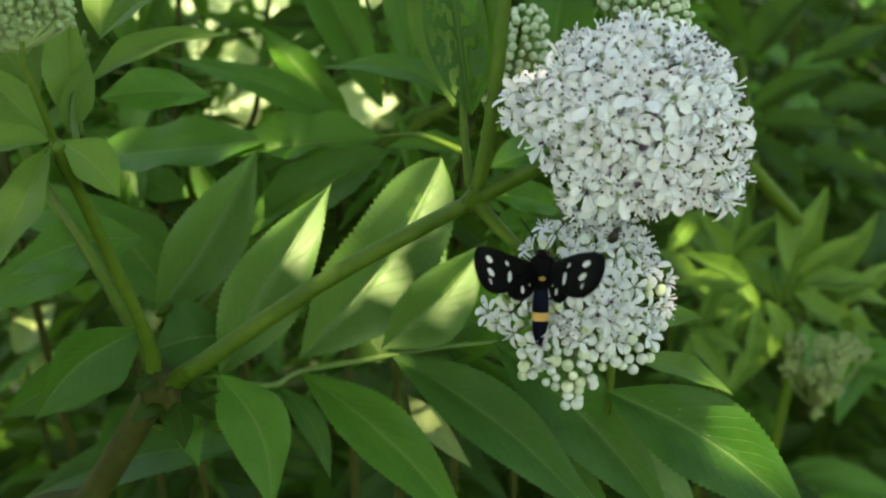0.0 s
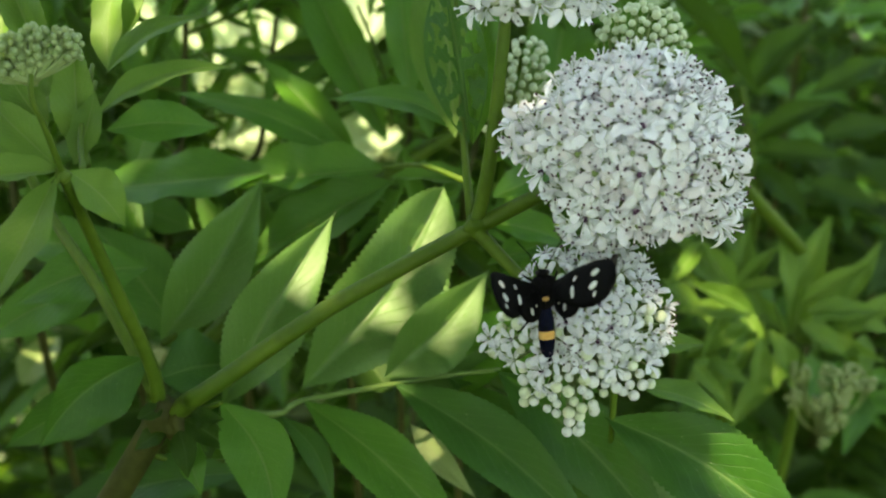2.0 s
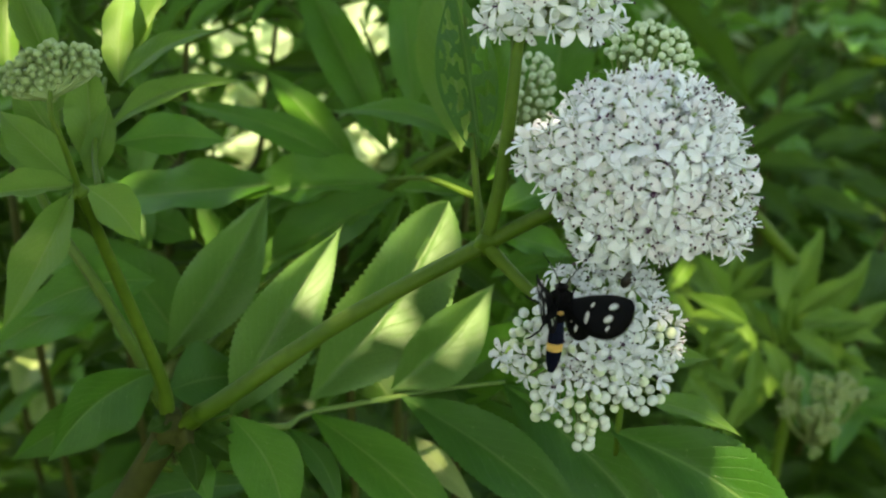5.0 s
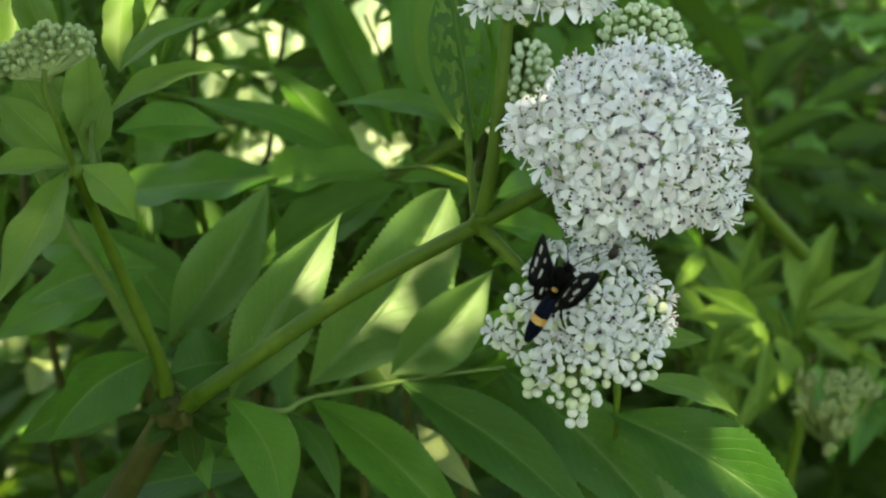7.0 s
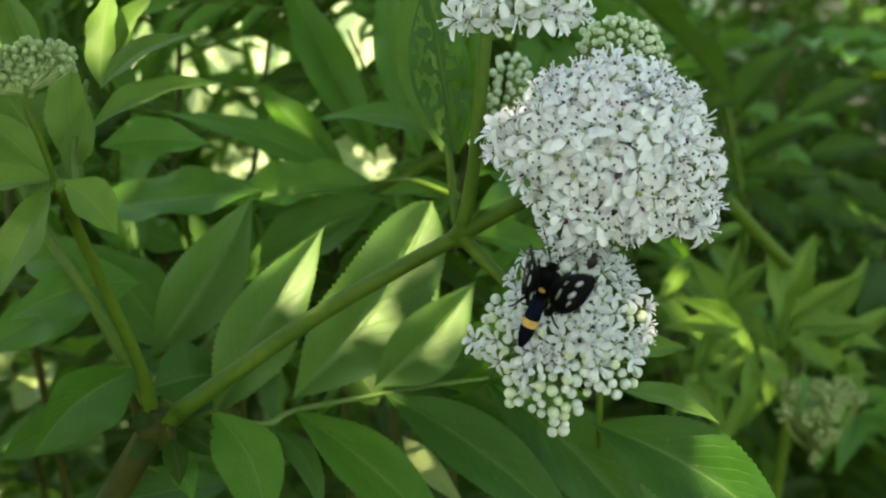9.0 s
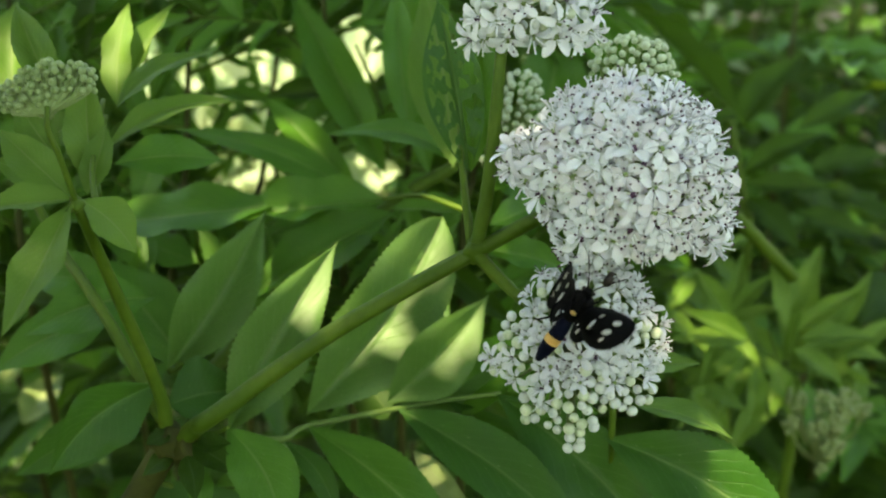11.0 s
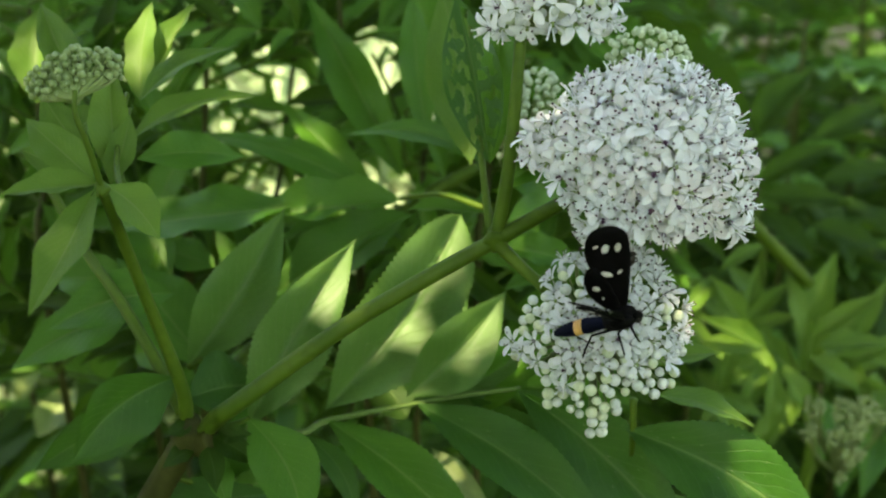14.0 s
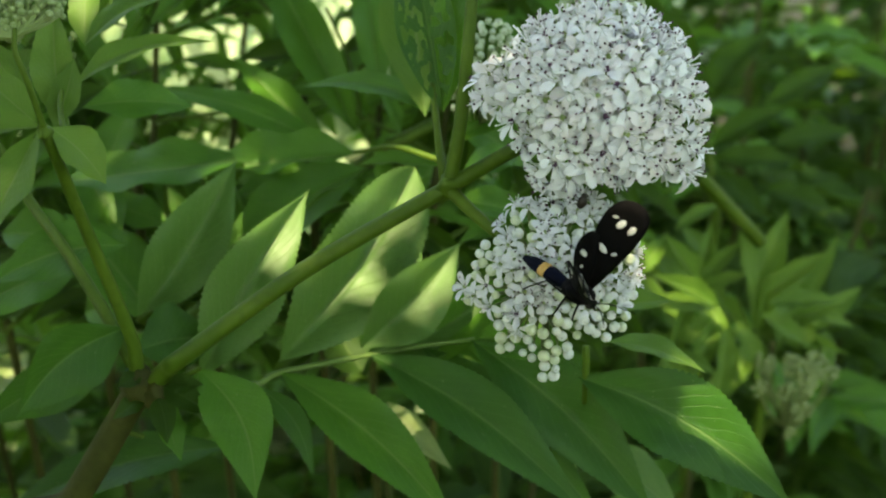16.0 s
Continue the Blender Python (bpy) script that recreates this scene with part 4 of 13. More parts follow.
leaflet(lf, (0.024, -0.037, 1.044), (0.06, -0.062, 1.029), 0.0088, -1, 1, COARSE["leaf_green"])
leaflet(lf, (0.024, -0.037, 1.044), (0.038, -0.028, 1.072), 0.0100, -8, 0, COARSE["leaf_green"])
leaflet(lf, (0.036, -0.035, 1.049), (0.081, -0.044, 1.034), 0.0114, -7, 2, COARSE["leaf_deep_shade"])
leaflet(lf, (0.036, -0.035, 1.049), (0.052, -0.001, 1.075), 0.0107, -19, 1, COARSE["leaf_green"])
leaflet(lf, (0.041, -0.033, 1.051), (0.08, -0.029, 1.048), 0.0100, -20, 0, COARSE["leaf_deep_shade"])
lf = compound_leaf(side, [(-0.0064, -0.0312, 1.0573), (-0.0294, -0.0143, 1.0684), (-0.0534, 0.0029, 1.0802)])
leaflet(lf, (-0.029, -0.006, 1.061), (-0.032, -0.008, 1.102), 0.0112, -16, 3, COARSE["leaf_green"])
leaflet(lf, (-0.029, -0.006, 1.061), (-0.06, -0.024, 1.055), 0.0113, -17, 3, COARSE["leaf_deep_shade"])
leaflet(lf, (-0.039, -0.002, 1.069), (-0.03, 0.008, 1.108), 0.0140, -1, 4, COARSE["leaf_green"])
leaflet(lf, (-0.039, -0.002, 1.069), (-0.06, -0.024, 1.068), 0.0074, -7, 1, COARSE["leaf_green"])
leaflet(lf, (-0.049, 0.001, 1.077), (-0.05, 0.031, 1.112), 0.0130, 11, 1, COARSE["leaf_green"])
leaflet(lf, (-0.049, 0.001, 1.077), (-0.086, -0.009, 1.071), 0.0110, -15, 3, COARSE["leaf_green"])
leaflet(lf, (-0.053, 0.003, 1.08), (-0.093, 0.008, 1.091), 0.0102, 15, 3, COARSE["leaf_deep_shade"])
lf = compound_leaf(side, [(-0.0058, -0.0341, 1.0511), (0.0118, -0.0151, 1.0584), (0.0309, 0.0042, 1.0665)])
leaflet(lf, (-0.001, -0.003, 1.05), (0.028, -0, 1.032), 0.0094, -13, 0, COARSE["leaf_green"])
leaflet(lf, (-0.001, -0.003, 1.05), (-0.002, 0.022, 1.071), 0.0078, 8, 3, COARSE["leaf_green"])
leaflet(lf, (0.012, -0, 1.057), (0.056, -0.007, 1.043), 0.0117, 15, 1, COARSE["leaf_green"])
leaflet(lf, (0.012, -0, 1.057), (0.034, -0.005, 1.093), 0.0114, 18, 4, COARSE["leaf_green"])
leaflet(lf, (0.025, 0.003, 1.063), (0.061, 0.005, 1.048), 0.0112, 17, 0, COARSE["leaf_green"])
leaflet(lf, (0.025, 0.003, 1.063), (0.043, -0.001, 1.092), 0.0090, 8, 2, COARSE["leaf_green"])
leaflet(lf, (0.031, 0.004, 1.066), (0.083, -0.013, 1.075), 0.0121, -5, 0, COARSE["leaf_green"])
lf = compound_leaf(side, [(-0.0081, -0.0233, 1.0743), (-0.0378, -0.0109, 1.086), (-0.0682, 0.0016, 1.0981)])
leaflet(lf, (-0.033, -0.007, 1.08), (-0.034, 0.014, 1.113), 0.0104, -10, 2, COARSE["leaf_green"])
leaflet(lf, (-0.033, -0.007, 1.08), (-0.074, -0.018, 1.05), 0.0105, 5, 4, COARSE["leaf_green"])
leaflet(lf, (-0.047, -0.003, 1.088), (-0.05, 0.013, 1.118), 0.0096, -1, 1, COARSE["leaf_green"])
leaflet(lf, (-0.047, -0.003, 1.088), (-0.1, -0.001, 1.055), 0.0133, 2, 2, COARSE["leaf_green"])
leaflet(lf, (-0.062, 0, 1.095), (-0.084, 0.022, 1.124), 0.0117, 18, 2, COARSE["leaf_green"])
leaflet(lf, (-0.062, 0, 1.095), (-0.088, -0.021, 1.074), 0.0110, 10, 3, COARSE["leaf_green"])
leaflet(lf, (-0.068, 0.002, 1.098), (-0.128, 0.021, 1.097), 0.0126, 10, 4, COARSE["leaf_green"])
lf = compound_leaf(side, [(-0.0085, -0.0218, 1.0775), (0.0056, -0.0086, 1.0809), (0.0206, 0.0047, 1.0846)])
leaflet(lf, (-0.004, 0.001, 1.076), (0.021, -0.001, 1.055), 0.0088, -12, 0, COARSE["leaf_green"])
leaflet(lf, (-0.004, 0.001, 1.076), (0.012, 0.007, 1.1), 0.0079, 1, 4, COARSE["leaf_deep_shade"])
leaflet(lf, (0.006, 0.002, 1.08), (0.041, -0.008, 1.064), 0.0094, -13, 3, COARSE["leaf_green"])
leaflet(lf, (0.006, 0.002, 1.08), (0.021, 0.022, 1.105), 0.0102, 6, 1, COARSE["leaf_deep_shade"])
leaflet(lf, (0.016, 0.004, 1.083), (0.043, 0.007, 1.069), 0.0084, -5, 3, COARSE["leaf_green"])
leaflet(lf, (0.016, 0.004, 1.083), (0.037, 0.023, 1.114), 0.0109, -11, 1, COARSE["leaf_deep_shade"])
leaflet(lf, (0.021, 0.005, 1.085), (0.064, -0.016, 1.087), 0.0095, 1, 2, COARSE["leaf_green"])
lf = compound_leaf(side, [(-0.0101, -0.0143, 1.0935), (-0.0344, -0.0152, 1.1045), (-0.058, -0.0161, 1.1153)])
leaflet(lf, (-0.024, -0.022, 1.103), (-0.021, -0.03, 1.128), 0.0072, 17, 0, COARSE["leaf_green"])
leaflet(lf, (-0.024, -0.022, 1.103), (-0.061, -0.01, 1.089), 0.0067, 3, 3, COARSE["leaf_green"])
leaflet(lf, (-0.038, -0.02, 1.108), (-0.054, -0.017, 1.136), 0.0111, 3, 0, COARSE["leaf_green"])
leaflet(lf, (-0.038, -0.02, 1.108), (-0.069, -0.043, 1.088), 0.0113, -16, 4, COARSE["leaf_green"])
leaflet(lf, (-0.052, -0.017, 1.113), (-0.084, 0.014, 1.136), 0.0117, 12, 0, COARSE["leaf_green"])
leaflet(lf, (-0.052, -0.017, 1.113), (-0.103, -0.012, 1.086), 0.0112, 0, 1, COARSE["leaf_green"])
leaflet(lf, (-0.058, -0.016, 1.115), (-0.102, 0.002, 1.109), 0.0089, 2, 4, COARSE["leaf_green"])
lf = compound_leaf(side, [(-0.0099, -0.0153, 1.0913), (0.0187, -0.0195, 1.112), (0.046, -0.0242, 1.1316)])
leaflet(lf, (0.017, -0.034, 1.11), (0.051, -0.044, 1.094), 0.0085, 19, 1, COARSE["leaf_deep_shade"])
leaflet(lf, (0.017, -0.034, 1.11), (0.009, -0.007, 1.133), 0.0079, 20, 4, COARSE["leaf_green"])
leaflet(lf, (0.029, -0.03, 1.119), (0.067, -0.048, 1.119), 0.0077, -4, 4, COARSE["leaf_deep_shade"])
leaflet(lf, (0.029, -0.03, 1.119), (0.042, -0.035, 1.155), 0.0126, -2, 2, COARSE["leaf_deep_shade"])
leaflet(lf, (0.041, -0.026, 1.128), (0.059, -0.042, 1.129), 0.0037, -20, 0, COARSE["leaf_green"])
leaflet(lf, (0.041, -0.026, 1.128), (0.036, -0.006, 1.151), 0.0093, 20, 4, COARSE["leaf_green"])
leaflet(lf, (0.046, -0.024, 1.132), (0.082, -0.005, 1.139), 0.0098, -20, 1, COARSE["leaf_deep_shade"])
lf = compound_leaf(side, [(-0.0115, -0.0084, 1.1063), (-0.0433, 0.0091, 1.1162), (-0.0767, 0.0268, 1.1268)])
leaflet(lf, (-0.041, 0.019, 1.11), (-0.057, 0.051, 1.142), 0.0117, -8, 1, COARSE["leaf_green"])
leaflet(lf, (-0.041, 0.019, 1.11), (-0.071, 0.003, 1.086), 0.0107, 0, 1, COARSE["leaf_green"])
leaflet(lf, (-0.056, 0.022, 1.117), (-0.066, 0.032, 1.153), 0.0125, 12, 0, COARSE["leaf_deep_shade"])
leaflet(lf, (-0.056, 0.022, 1.117), (-0.081, 0.001, 1.095), 0.0106, 5, 4, COARSE["leaf_green"])
leaflet(lf, (-0.07, 0.025, 1.124), (-0.074, 0.041, 1.16), 0.0120, -17, 3, COARSE["leaf_green"])
leaflet(lf, (-0.07, 0.025, 1.124), (-0.123, 0.03, 1.1), 0.0120, -9, 2, COARSE["leaf_deep_shade"])
leaflet(lf, (-0.077, 0.027, 1.127), (-0.116, 0.042, 1.125), 0.0078, -10, 1, COARSE["leaf_green"])
lf = compound_leaf(side, [(-0.012, -0.0057, 1.1119), (0.007, 0.0038, 1.1203), (0.0266, 0.0134, 1.1288)])
leaflet(lf, (-0.002, 0.008, 1.116), (0.035, 0.013, 1.089), 0.0106, 6, 1, COARSE["leaf_green"])
leaflet(lf, (-0.002, 0.008, 1.116), (0.011, 0.014, 1.137), 0.0077, -16, 1, COARSE["leaf_green"])
leaflet(lf, (0.01, 0.01, 1.122), (0.036, 0.012, 1.104), 0.0088, 5, 0, COARSE["leaf_green"])
leaflet(lf, (0.01, 0.01, 1.122), (0.032, 0.012, 1.15), 0.0111, 0, 2, COARSE["leaf_green"])
leaflet(lf, (0.021, 0.012, 1.127), (0.047, -0.012, 1.121), 0.0052, 7, 0, COARSE["leaf_green"])
leaflet(lf, (0.021, 0.012, 1.127), (0.026, 0.014, 1.156), 0.0097, -14, 0, COARSE["leaf_green"])
leaflet(lf, (0.027, 0.013, 1.129), (0.067, 0.018, 1.128), 0.0102, -12, 1, COARSE["leaf_deep_shade"])
lf = compound_leaf(side, [(-0.0133, -0, 1.1242), (-0.0383, 0.0135, 1.1381), (-0.0639, 0.0273, 1.1525)])
leaflet(lf, (-0.035, 0.018, 1.133), (-0.04, 0.038, 1.158), 0.0089, 2, 3, COARSE["leaf_green"])
leaflet(lf, (-0.035, 0.018, 1.133), (-0.072, 0.021, 1.123), 0.0087, 12, 0, COARSE["leaf_deep_shade"])
leaflet(lf, (-0.047, 0.022, 1.141), (-0.05, 0.029, 1.171), 0.0093, 0, 3, COARSE["leaf_green"])
leaflet(lf, (-0.047, 0.022, 1.141), (-0.084, 0.018, 1.136), 0.0083, -20, 1, COARSE["leaf_green"])
leaflet(lf, (-0.059, 0.026, 1.149), (-0.061, 0.023, 1.184), 0.0132, 14, 4, COARSE["leaf_green"])
leaflet(lf, (-0.059, 0.026, 1.149), (-0.089, 0.001, 1.131), 0.0116, -20, 0, COARSE["leaf_green"])
leaflet(lf, (-0.064, 0.027, 1.153), (-0.097, 0.019, 1.162), 0.0123, 11, 3, COARSE["leaf_green"])
lf = compound_leaf(side, [(-0.0138, 0.0021, 1.1288), (0.0061, 0.008, 1.1371), (0.0262, 0.0139, 1.1454)])
leaflet(lf, (-0.001, 0.009, 1.134), (0.028, 0.001, 1.109), 0.0103, 4, 2, COARSE["leaf_green"])
leaflet(lf, (-0.001, 0.009, 1.134), (0.005, 0.035, 1.155), 0.0078, 6, 0, COARSE["leaf_green"])
leaflet(lf, (0.01, 0.011, 1.139), (0.057, -0.018, 1.125), 0.0097, 9, 0, COARSE["leaf_deep_shade"])
leaflet(lf, (0.01, 0.011, 1.139), (0.018, 0.016, 1.164), 0.0080, 8, 0, COARSE["leaf_green"])
leaflet(lf, (0.021, 0.013, 1.143), (0.056, -0.009, 1.134), 0.0070, -16, 2, COARSE["leaf_green"])
leaflet(lf, (0.021, 0.013, 1.143), (0.017, 0.04, 1.165), 0.0085, -9, 3, COARSE["leaf_green"])
leaflet(lf, (0.026, 0.014, 1.145), (0.072, 0.01, 1.145), 0.0106, -18, 4, COARSE["leaf_green"])
lf = compound_leaf(side, [(-0.015, 0.0076, 1.1405), (-0.0473, 0.0216, 1.1433), (-0.081, 0.0357, 1.1463)])
leaflet(lf, (-0.045, 0.033, 1.14), (-0.06, 0.046, 1.162), 0.0080, 6, 2, COARSE["leaf_green"])
leaflet(lf, (-0.045, 0.033, 1.14), (-0.076, 0.028, 1.109), 0.0090, 12, 1, COARSE["leaf_green"])
leaflet(lf, (-0.06, 0.034, 1.143), (-0.085, 0.052, 1.163), 0.0078, 6, 4, COARSE["leaf_deep_shade"])
leaflet(lf, (-0.06, 0.034, 1.143), (-0.094, 0.033, 1.111), 0.0087, 9, 0, COARSE["leaf_green"])
leaflet(lf, (-0.074, 0.035, 1.145), (-0.099, 0.055, 1.162), 0.0076, -15, 0, COARSE["leaf_green"])
leaflet(lf, (-0.074, 0.035, 1.145), (-0.1, 0.011, 1.116), 0.0106, -7, 0, COARSE["leaf_deep_shade"])
leaflet(lf, (-0.081, 0.036, 1.146), (-0.125, 0.051, 1.136), 0.0075, 11, 2, COARSE["leaf_green"])
lf = compound_leaf(side, [(-0.0152, 0.0085, 1.1424), (0.0124, -0.002, 1.1536), (0.0385, -0.0127, 1.1641)])
leaflet(lf, (0.012, -0.018, 1.153), (0.044, -0.026, 1.139), 0.0095, 13, 4, COARSE["leaf_green"])
leaflet(lf, (0.012, -0.018, 1.153), (0.024, -0.014, 1.175), 0.0077, -18, 1, COARSE["leaf_green"])
leaflet(lf, (0.023, -0.016, 1.157), (0.043, -0.019, 1.139), 0.0067, 4, 1, COARSE["leaf_deep_shade"])
leaflet(lf, (0.023, -0.016, 1.157), (0.023, -0.001, 1.185), 0.0086, -12, 2, COARSE["leaf_green"])
leaflet(lf, (0.034, -0.014, 1.162), (0.067, -0.008, 1.144), 0.0088, 15, 2, COARSE["leaf_green"])
leaflet(lf, (0.034, -0.014, 1.162), (0.034, 0.004, 1.192), 0.0109, 11, 2, COARSE["leaf_green"])
leaflet(lf, (0.038, -0.013, 1.164), (0.061, -0.002, 1.163), 0.0063, -11, 4, COARSE["leaf_green"])
side = plant_behind((-0.1516, 0.4631, 0), [(0, 0, 0), (0, -0.03, 0.488), (0, -0.06, 0.9761), (-0.0055, -0.023, 1.0554), (-0.0109, 0.014, 1.1348)])
lf = compound_leaf(side, [(0.0009, -0.0662, 0.9628), (-0.0289, -0.0527, 0.9621), (-0.0601, -0.0391, 0.9618)])
leaflet(lf, (-0.026, -0.043, 0.954), (-0.04, -0.037, 0.999), 0.0158, 7, 0, COARSE["leaf_green"])
leaflet(lf, (-0.026, -0.043, 0.954), (-0.054, -0.038, 0.92), 0.0066, -4, 4, COARSE["leaf_deep_shade"])
leaflet(lf, (-0.04, -0.041, 0.957), (-0.056, -0.03, 0.981), 0.0090, 19, 1, COARSE["leaf_green"])
leaflet(lf, (-0.054, -0.04, 0.96), (-0.066, -0.022, 0.992), 0.0106, 3, 1, COARSE["leaf_deep_shade"])
leaflet(lf, (-0.06, -0.039, 0.962), (-0.096, -0.049, 0.958), 0.0105, -19, 4, COARSE["leaf_green"])
lf = compound_leaf(side, [(0.0006, -0.0639, 0.9677), (0.0239, -0.0515, 0.9797), (0.0479, -0.0389, 0.9922)])
leaflet(lf, (0.015, -0.048, 0.972), (0.063, -0.062, 0.944), 0.0124, 10, 4, COARSE["leaf_deep_shade"])
leaflet(lf, (0.015, -0.048, 0.972), (0.029, -0.049, 1.017), 0.0117, -11, 2, COARSE["leaf_deep_shade"])
leaflet(lf, (0.028, -0.044, 0.98), (0.073, -0.057, 0.973), 0.0099, -2, 4, COARSE["leaf_green"])
leaflet(lf, (0.028, -0.044, 0.98), (0.024, -0.023, 1.018), 0.0113, -2, 2, COARSE["leaf_deep_shade"])
leaflet(lf, (0.042, -0.041, 0.988), (0.079, -0.042, 0.963), 0.0107, -6, 1, COARSE["leaf_deep_shade"])
leaflet(lf, (0.042, -0.041, 0.988), (0.037, -0.025, 1.03), 0.0122, 14, 4, COARSE["leaf_deep_shade"])
leaflet(lf, (0.048, -0.039, 0.992), (0.084, -0.05, 1.003), 0.0096, -9, 4, COARSE["leaf_green"])
lf = compound_leaf(side, [(-0.001, -0.0533, 0.9904), (-0.0281, -0.0497, 1.0058), (-0.0548, -0.0462, 1.0209)])
leaflet(lf, (-0.018, -0.055, 1.003), (-0.025, -0.028, 1.021), 0.0080, -16, 1, COARSE["leaf_deep_shade"])
leaflet(lf, (-0.018, -0.055, 1.003), (-0.064, -0.046, 0.984), 0.0107, -11, 0, COARSE["leaf_deep_shade"])
leaflet(lf, (-0.034, -0.051, 1.01), (-0.036, -0.035, 1.032), 0.0073, 4, 1, COARSE["leaf_deep_shade"])
leaflet(lf, (-0.034, -0.051, 1.01), (-0.06, -0.071, 0.993), 0.0093, 3, 3, COARSE["leaf_deep_shade"])
leaflet(lf, (-0.048, -0.048, 1.018), (-0.048, -0.051, 1.05), 0.0087, -19, 3, COARSE["leaf_green"])
leaflet(lf, (-0.048, -0.048, 1.018), (-0.08, -0.068, 1.015), 0.0097, 5, 0, COARSE["leaf_deep_shade"])
leaflet(lf, (-0.055, -0.046, 1.021), (-0.094, -0.059, 1.029), 0.0131, 6, 0, COARSE["leaf_deep_shade"])
lf = compound_leaf(side, [(-0.0002, -0.0586, 0.979), (0.0227, -0.0546, 0.9904), (0.0454, -0.0505, 1.0017)])
leaflet(lf, (0.016, -0.057, 0.988), (0.052, -0.078, 0.967), 0.0106, -20, 4, COARSE["leaf_deep_shade"])
leaflet(lf, (0.016, -0.057, 0.988), (0.025, -0.05, 1.026), 0.0104, -17, 4, COARSE["leaf_deep_shade"])
leaflet(lf, (0.028, -0.054, 0.994), (0.062, -0.061, 0.975), 0.0085, 5, 4, COARSE["leaf_deep_shade"])
leaflet(lf, (0.028, -0.054, 0.994), (0.042, -0.037, 1.014), 0.0087, 1, 4, COARSE["leaf_green"])
leaflet(lf, (0.04, -0.052, 0.999), (0.082, -0.07, 0.976), 0.0129, -3, 0, COARSE["leaf_deep_shade"])
leaflet(lf, (0.04, -0.052, 0.999), (0.053, -0.058, 1.03), 0.0077, -7, 0, COARSE["leaf_green"])
leaflet(lf, (0.045, -0.05, 1.002), (0.092, -0.067, 1.011), 0.0117, 12, 4, COARSE["leaf_green"])
lf = compound_leaf(side, [(-0.0018, -0.0479, 1.0019), (-0.026, -0.0527, 1.01), (-0.0492, -0.0576, 1.0179)])
leaflet(lf, (-0.015, -0.06, 1.012), (-0.036, -0.043, 1.027), 0.0082, -5, 4, COARSE["leaf_green"])
leaflet(lf, (-0.015, -0.06, 1.012), (-0.039, -0.075, 0.982), 0.0106, -14, 1, COARSE["leaf_green"])
leaflet(lf, (-0.029, -0.059, 1.014), (-0.033, -0.064, 1.051), 0.0092, 5, 3, COARSE["leaf_green"])
leaflet(lf, (-0.029, -0.059, 1.014), (-0.066, -0.074, 0.981), 0.0117, -20, 1, COARSE["leaf_deep_shade"])
leaflet(lf, (-0.043, -0.058, 1.017), (-0.073, -0.04, 1.042), 0.0130, 18, 0, COARSE["leaf_deep_shade"])
leaflet(lf, (-0.043, -0.058, 1.017), (-0.073, -0.088, 0.991), 0.0134, 1, 4, COARSE["leaf_green"])
leaflet(lf, (-0.049, -0.058, 1.018), (-0.076, -0.066, 1.013), 0.0085, -7, 2, COARSE["leaf_deep_shade"])
lf = compound_leaf(side, [(-0.0022, -0.045, 1.0083), (0.0265, -0.0472, 1.0213), (0.0543, -0.0495, 1.0339)])
leaflet(lf, (0.021, -0.055, 1.021), (0.054, -0.069, 1.007), 0.0081, -8, 0, COARSE["leaf_deep_shade"])
leaflet(lf, (0.021, -0.055, 1.021), (0.037, -0.046, 1.044), 0.0077, 0, 1, COARSE["leaf_deep_shade"])
leaflet(lf, (0.035, -0.053, 1.027), (0.077, -0.072, 1.019), 0.0096, -14, 4, COARSE["leaf_green"])
leaflet(lf, (0.035, -0.053, 1.027), (0.047, -0.023, 1.043), 0.0081, -20, 3, COARSE["leaf_green"])
leaflet(lf, (0.048, -0.051, 1.032), (0.081, -0.05, 1.013), 0.0091, -4, 2, COARSE["leaf_green"])
leaflet(lf, (0.048, -0.051, 1.032), (0.048, -0.027, 1.041), 0.0047, -13, 2, COARSE["leaf_deep_shade"])
leaflet(lf, (0.054, -0.049, 1.034), (0.094, -0.049, 1.031), 0.0109, 16, 3, COARSE["leaf_green"])
lf = compound_leaf(side, [(-0.0033, -0.0375, 1.0244), (-0.0199, -0.0428, 1.0417), (-0.0353, -0.0485, 1.0583)])
leaflet(lf, (-0.009, -0.056, 1.042), (-0.015, -0.047, 1.069), 0.0085, -6, 1, COARSE["leaf_green"])
leaflet(lf, (-0.009, -0.056, 1.042), (-0.065, -0.042, 1.027), 0.0123, 17, 4, COARSE["leaf_deep_shade"])
leaflet(lf, (-0.02, -0.053, 1.049), (-0.03, -0.019, 1.079), 0.0121, 14, 4, COARSE["leaf_green"])
leaflet(lf, (-0.02, -0.053, 1.049), (-0.068, -0.054, 1.031), 0.0109, -5, 4, COARSE["leaf_green"])
leaflet(lf, (-0.03, -0.05, 1.055), (-0.026, -0.042, 1.095), 0.0112, -3, 3, COARSE["leaf_green"])
leaflet(lf, (-0.03, -0.05, 1.055), (-0.061, -0.064, 1.05), 0.0098, -10, 0, COARSE["leaf_deep_shade"])
leaflet(lf, (-0.035, -0.048, 1.058), (-0.072, -0.043, 1.062), 0.0104, 12, 0, COARSE["leaf_green"])
lf = compound_leaf(side, [(-0.0036, -0.0358, 1.0281), (0.018, -0.0225, 1.0295), (0.0409, -0.0091, 1.0312)])
leaflet(lf, (0.007, -0.013, 1.024), (0.029, -0.014, 0.985), 0.0092, -16, 0, COARSE["leaf_deep_shade"])
leaflet(lf, (0.007, -0.013, 1.024), (0.035, -0.014, 1.062), 0.0140, 10, 2, COARSE["leaf_deep_shade"])
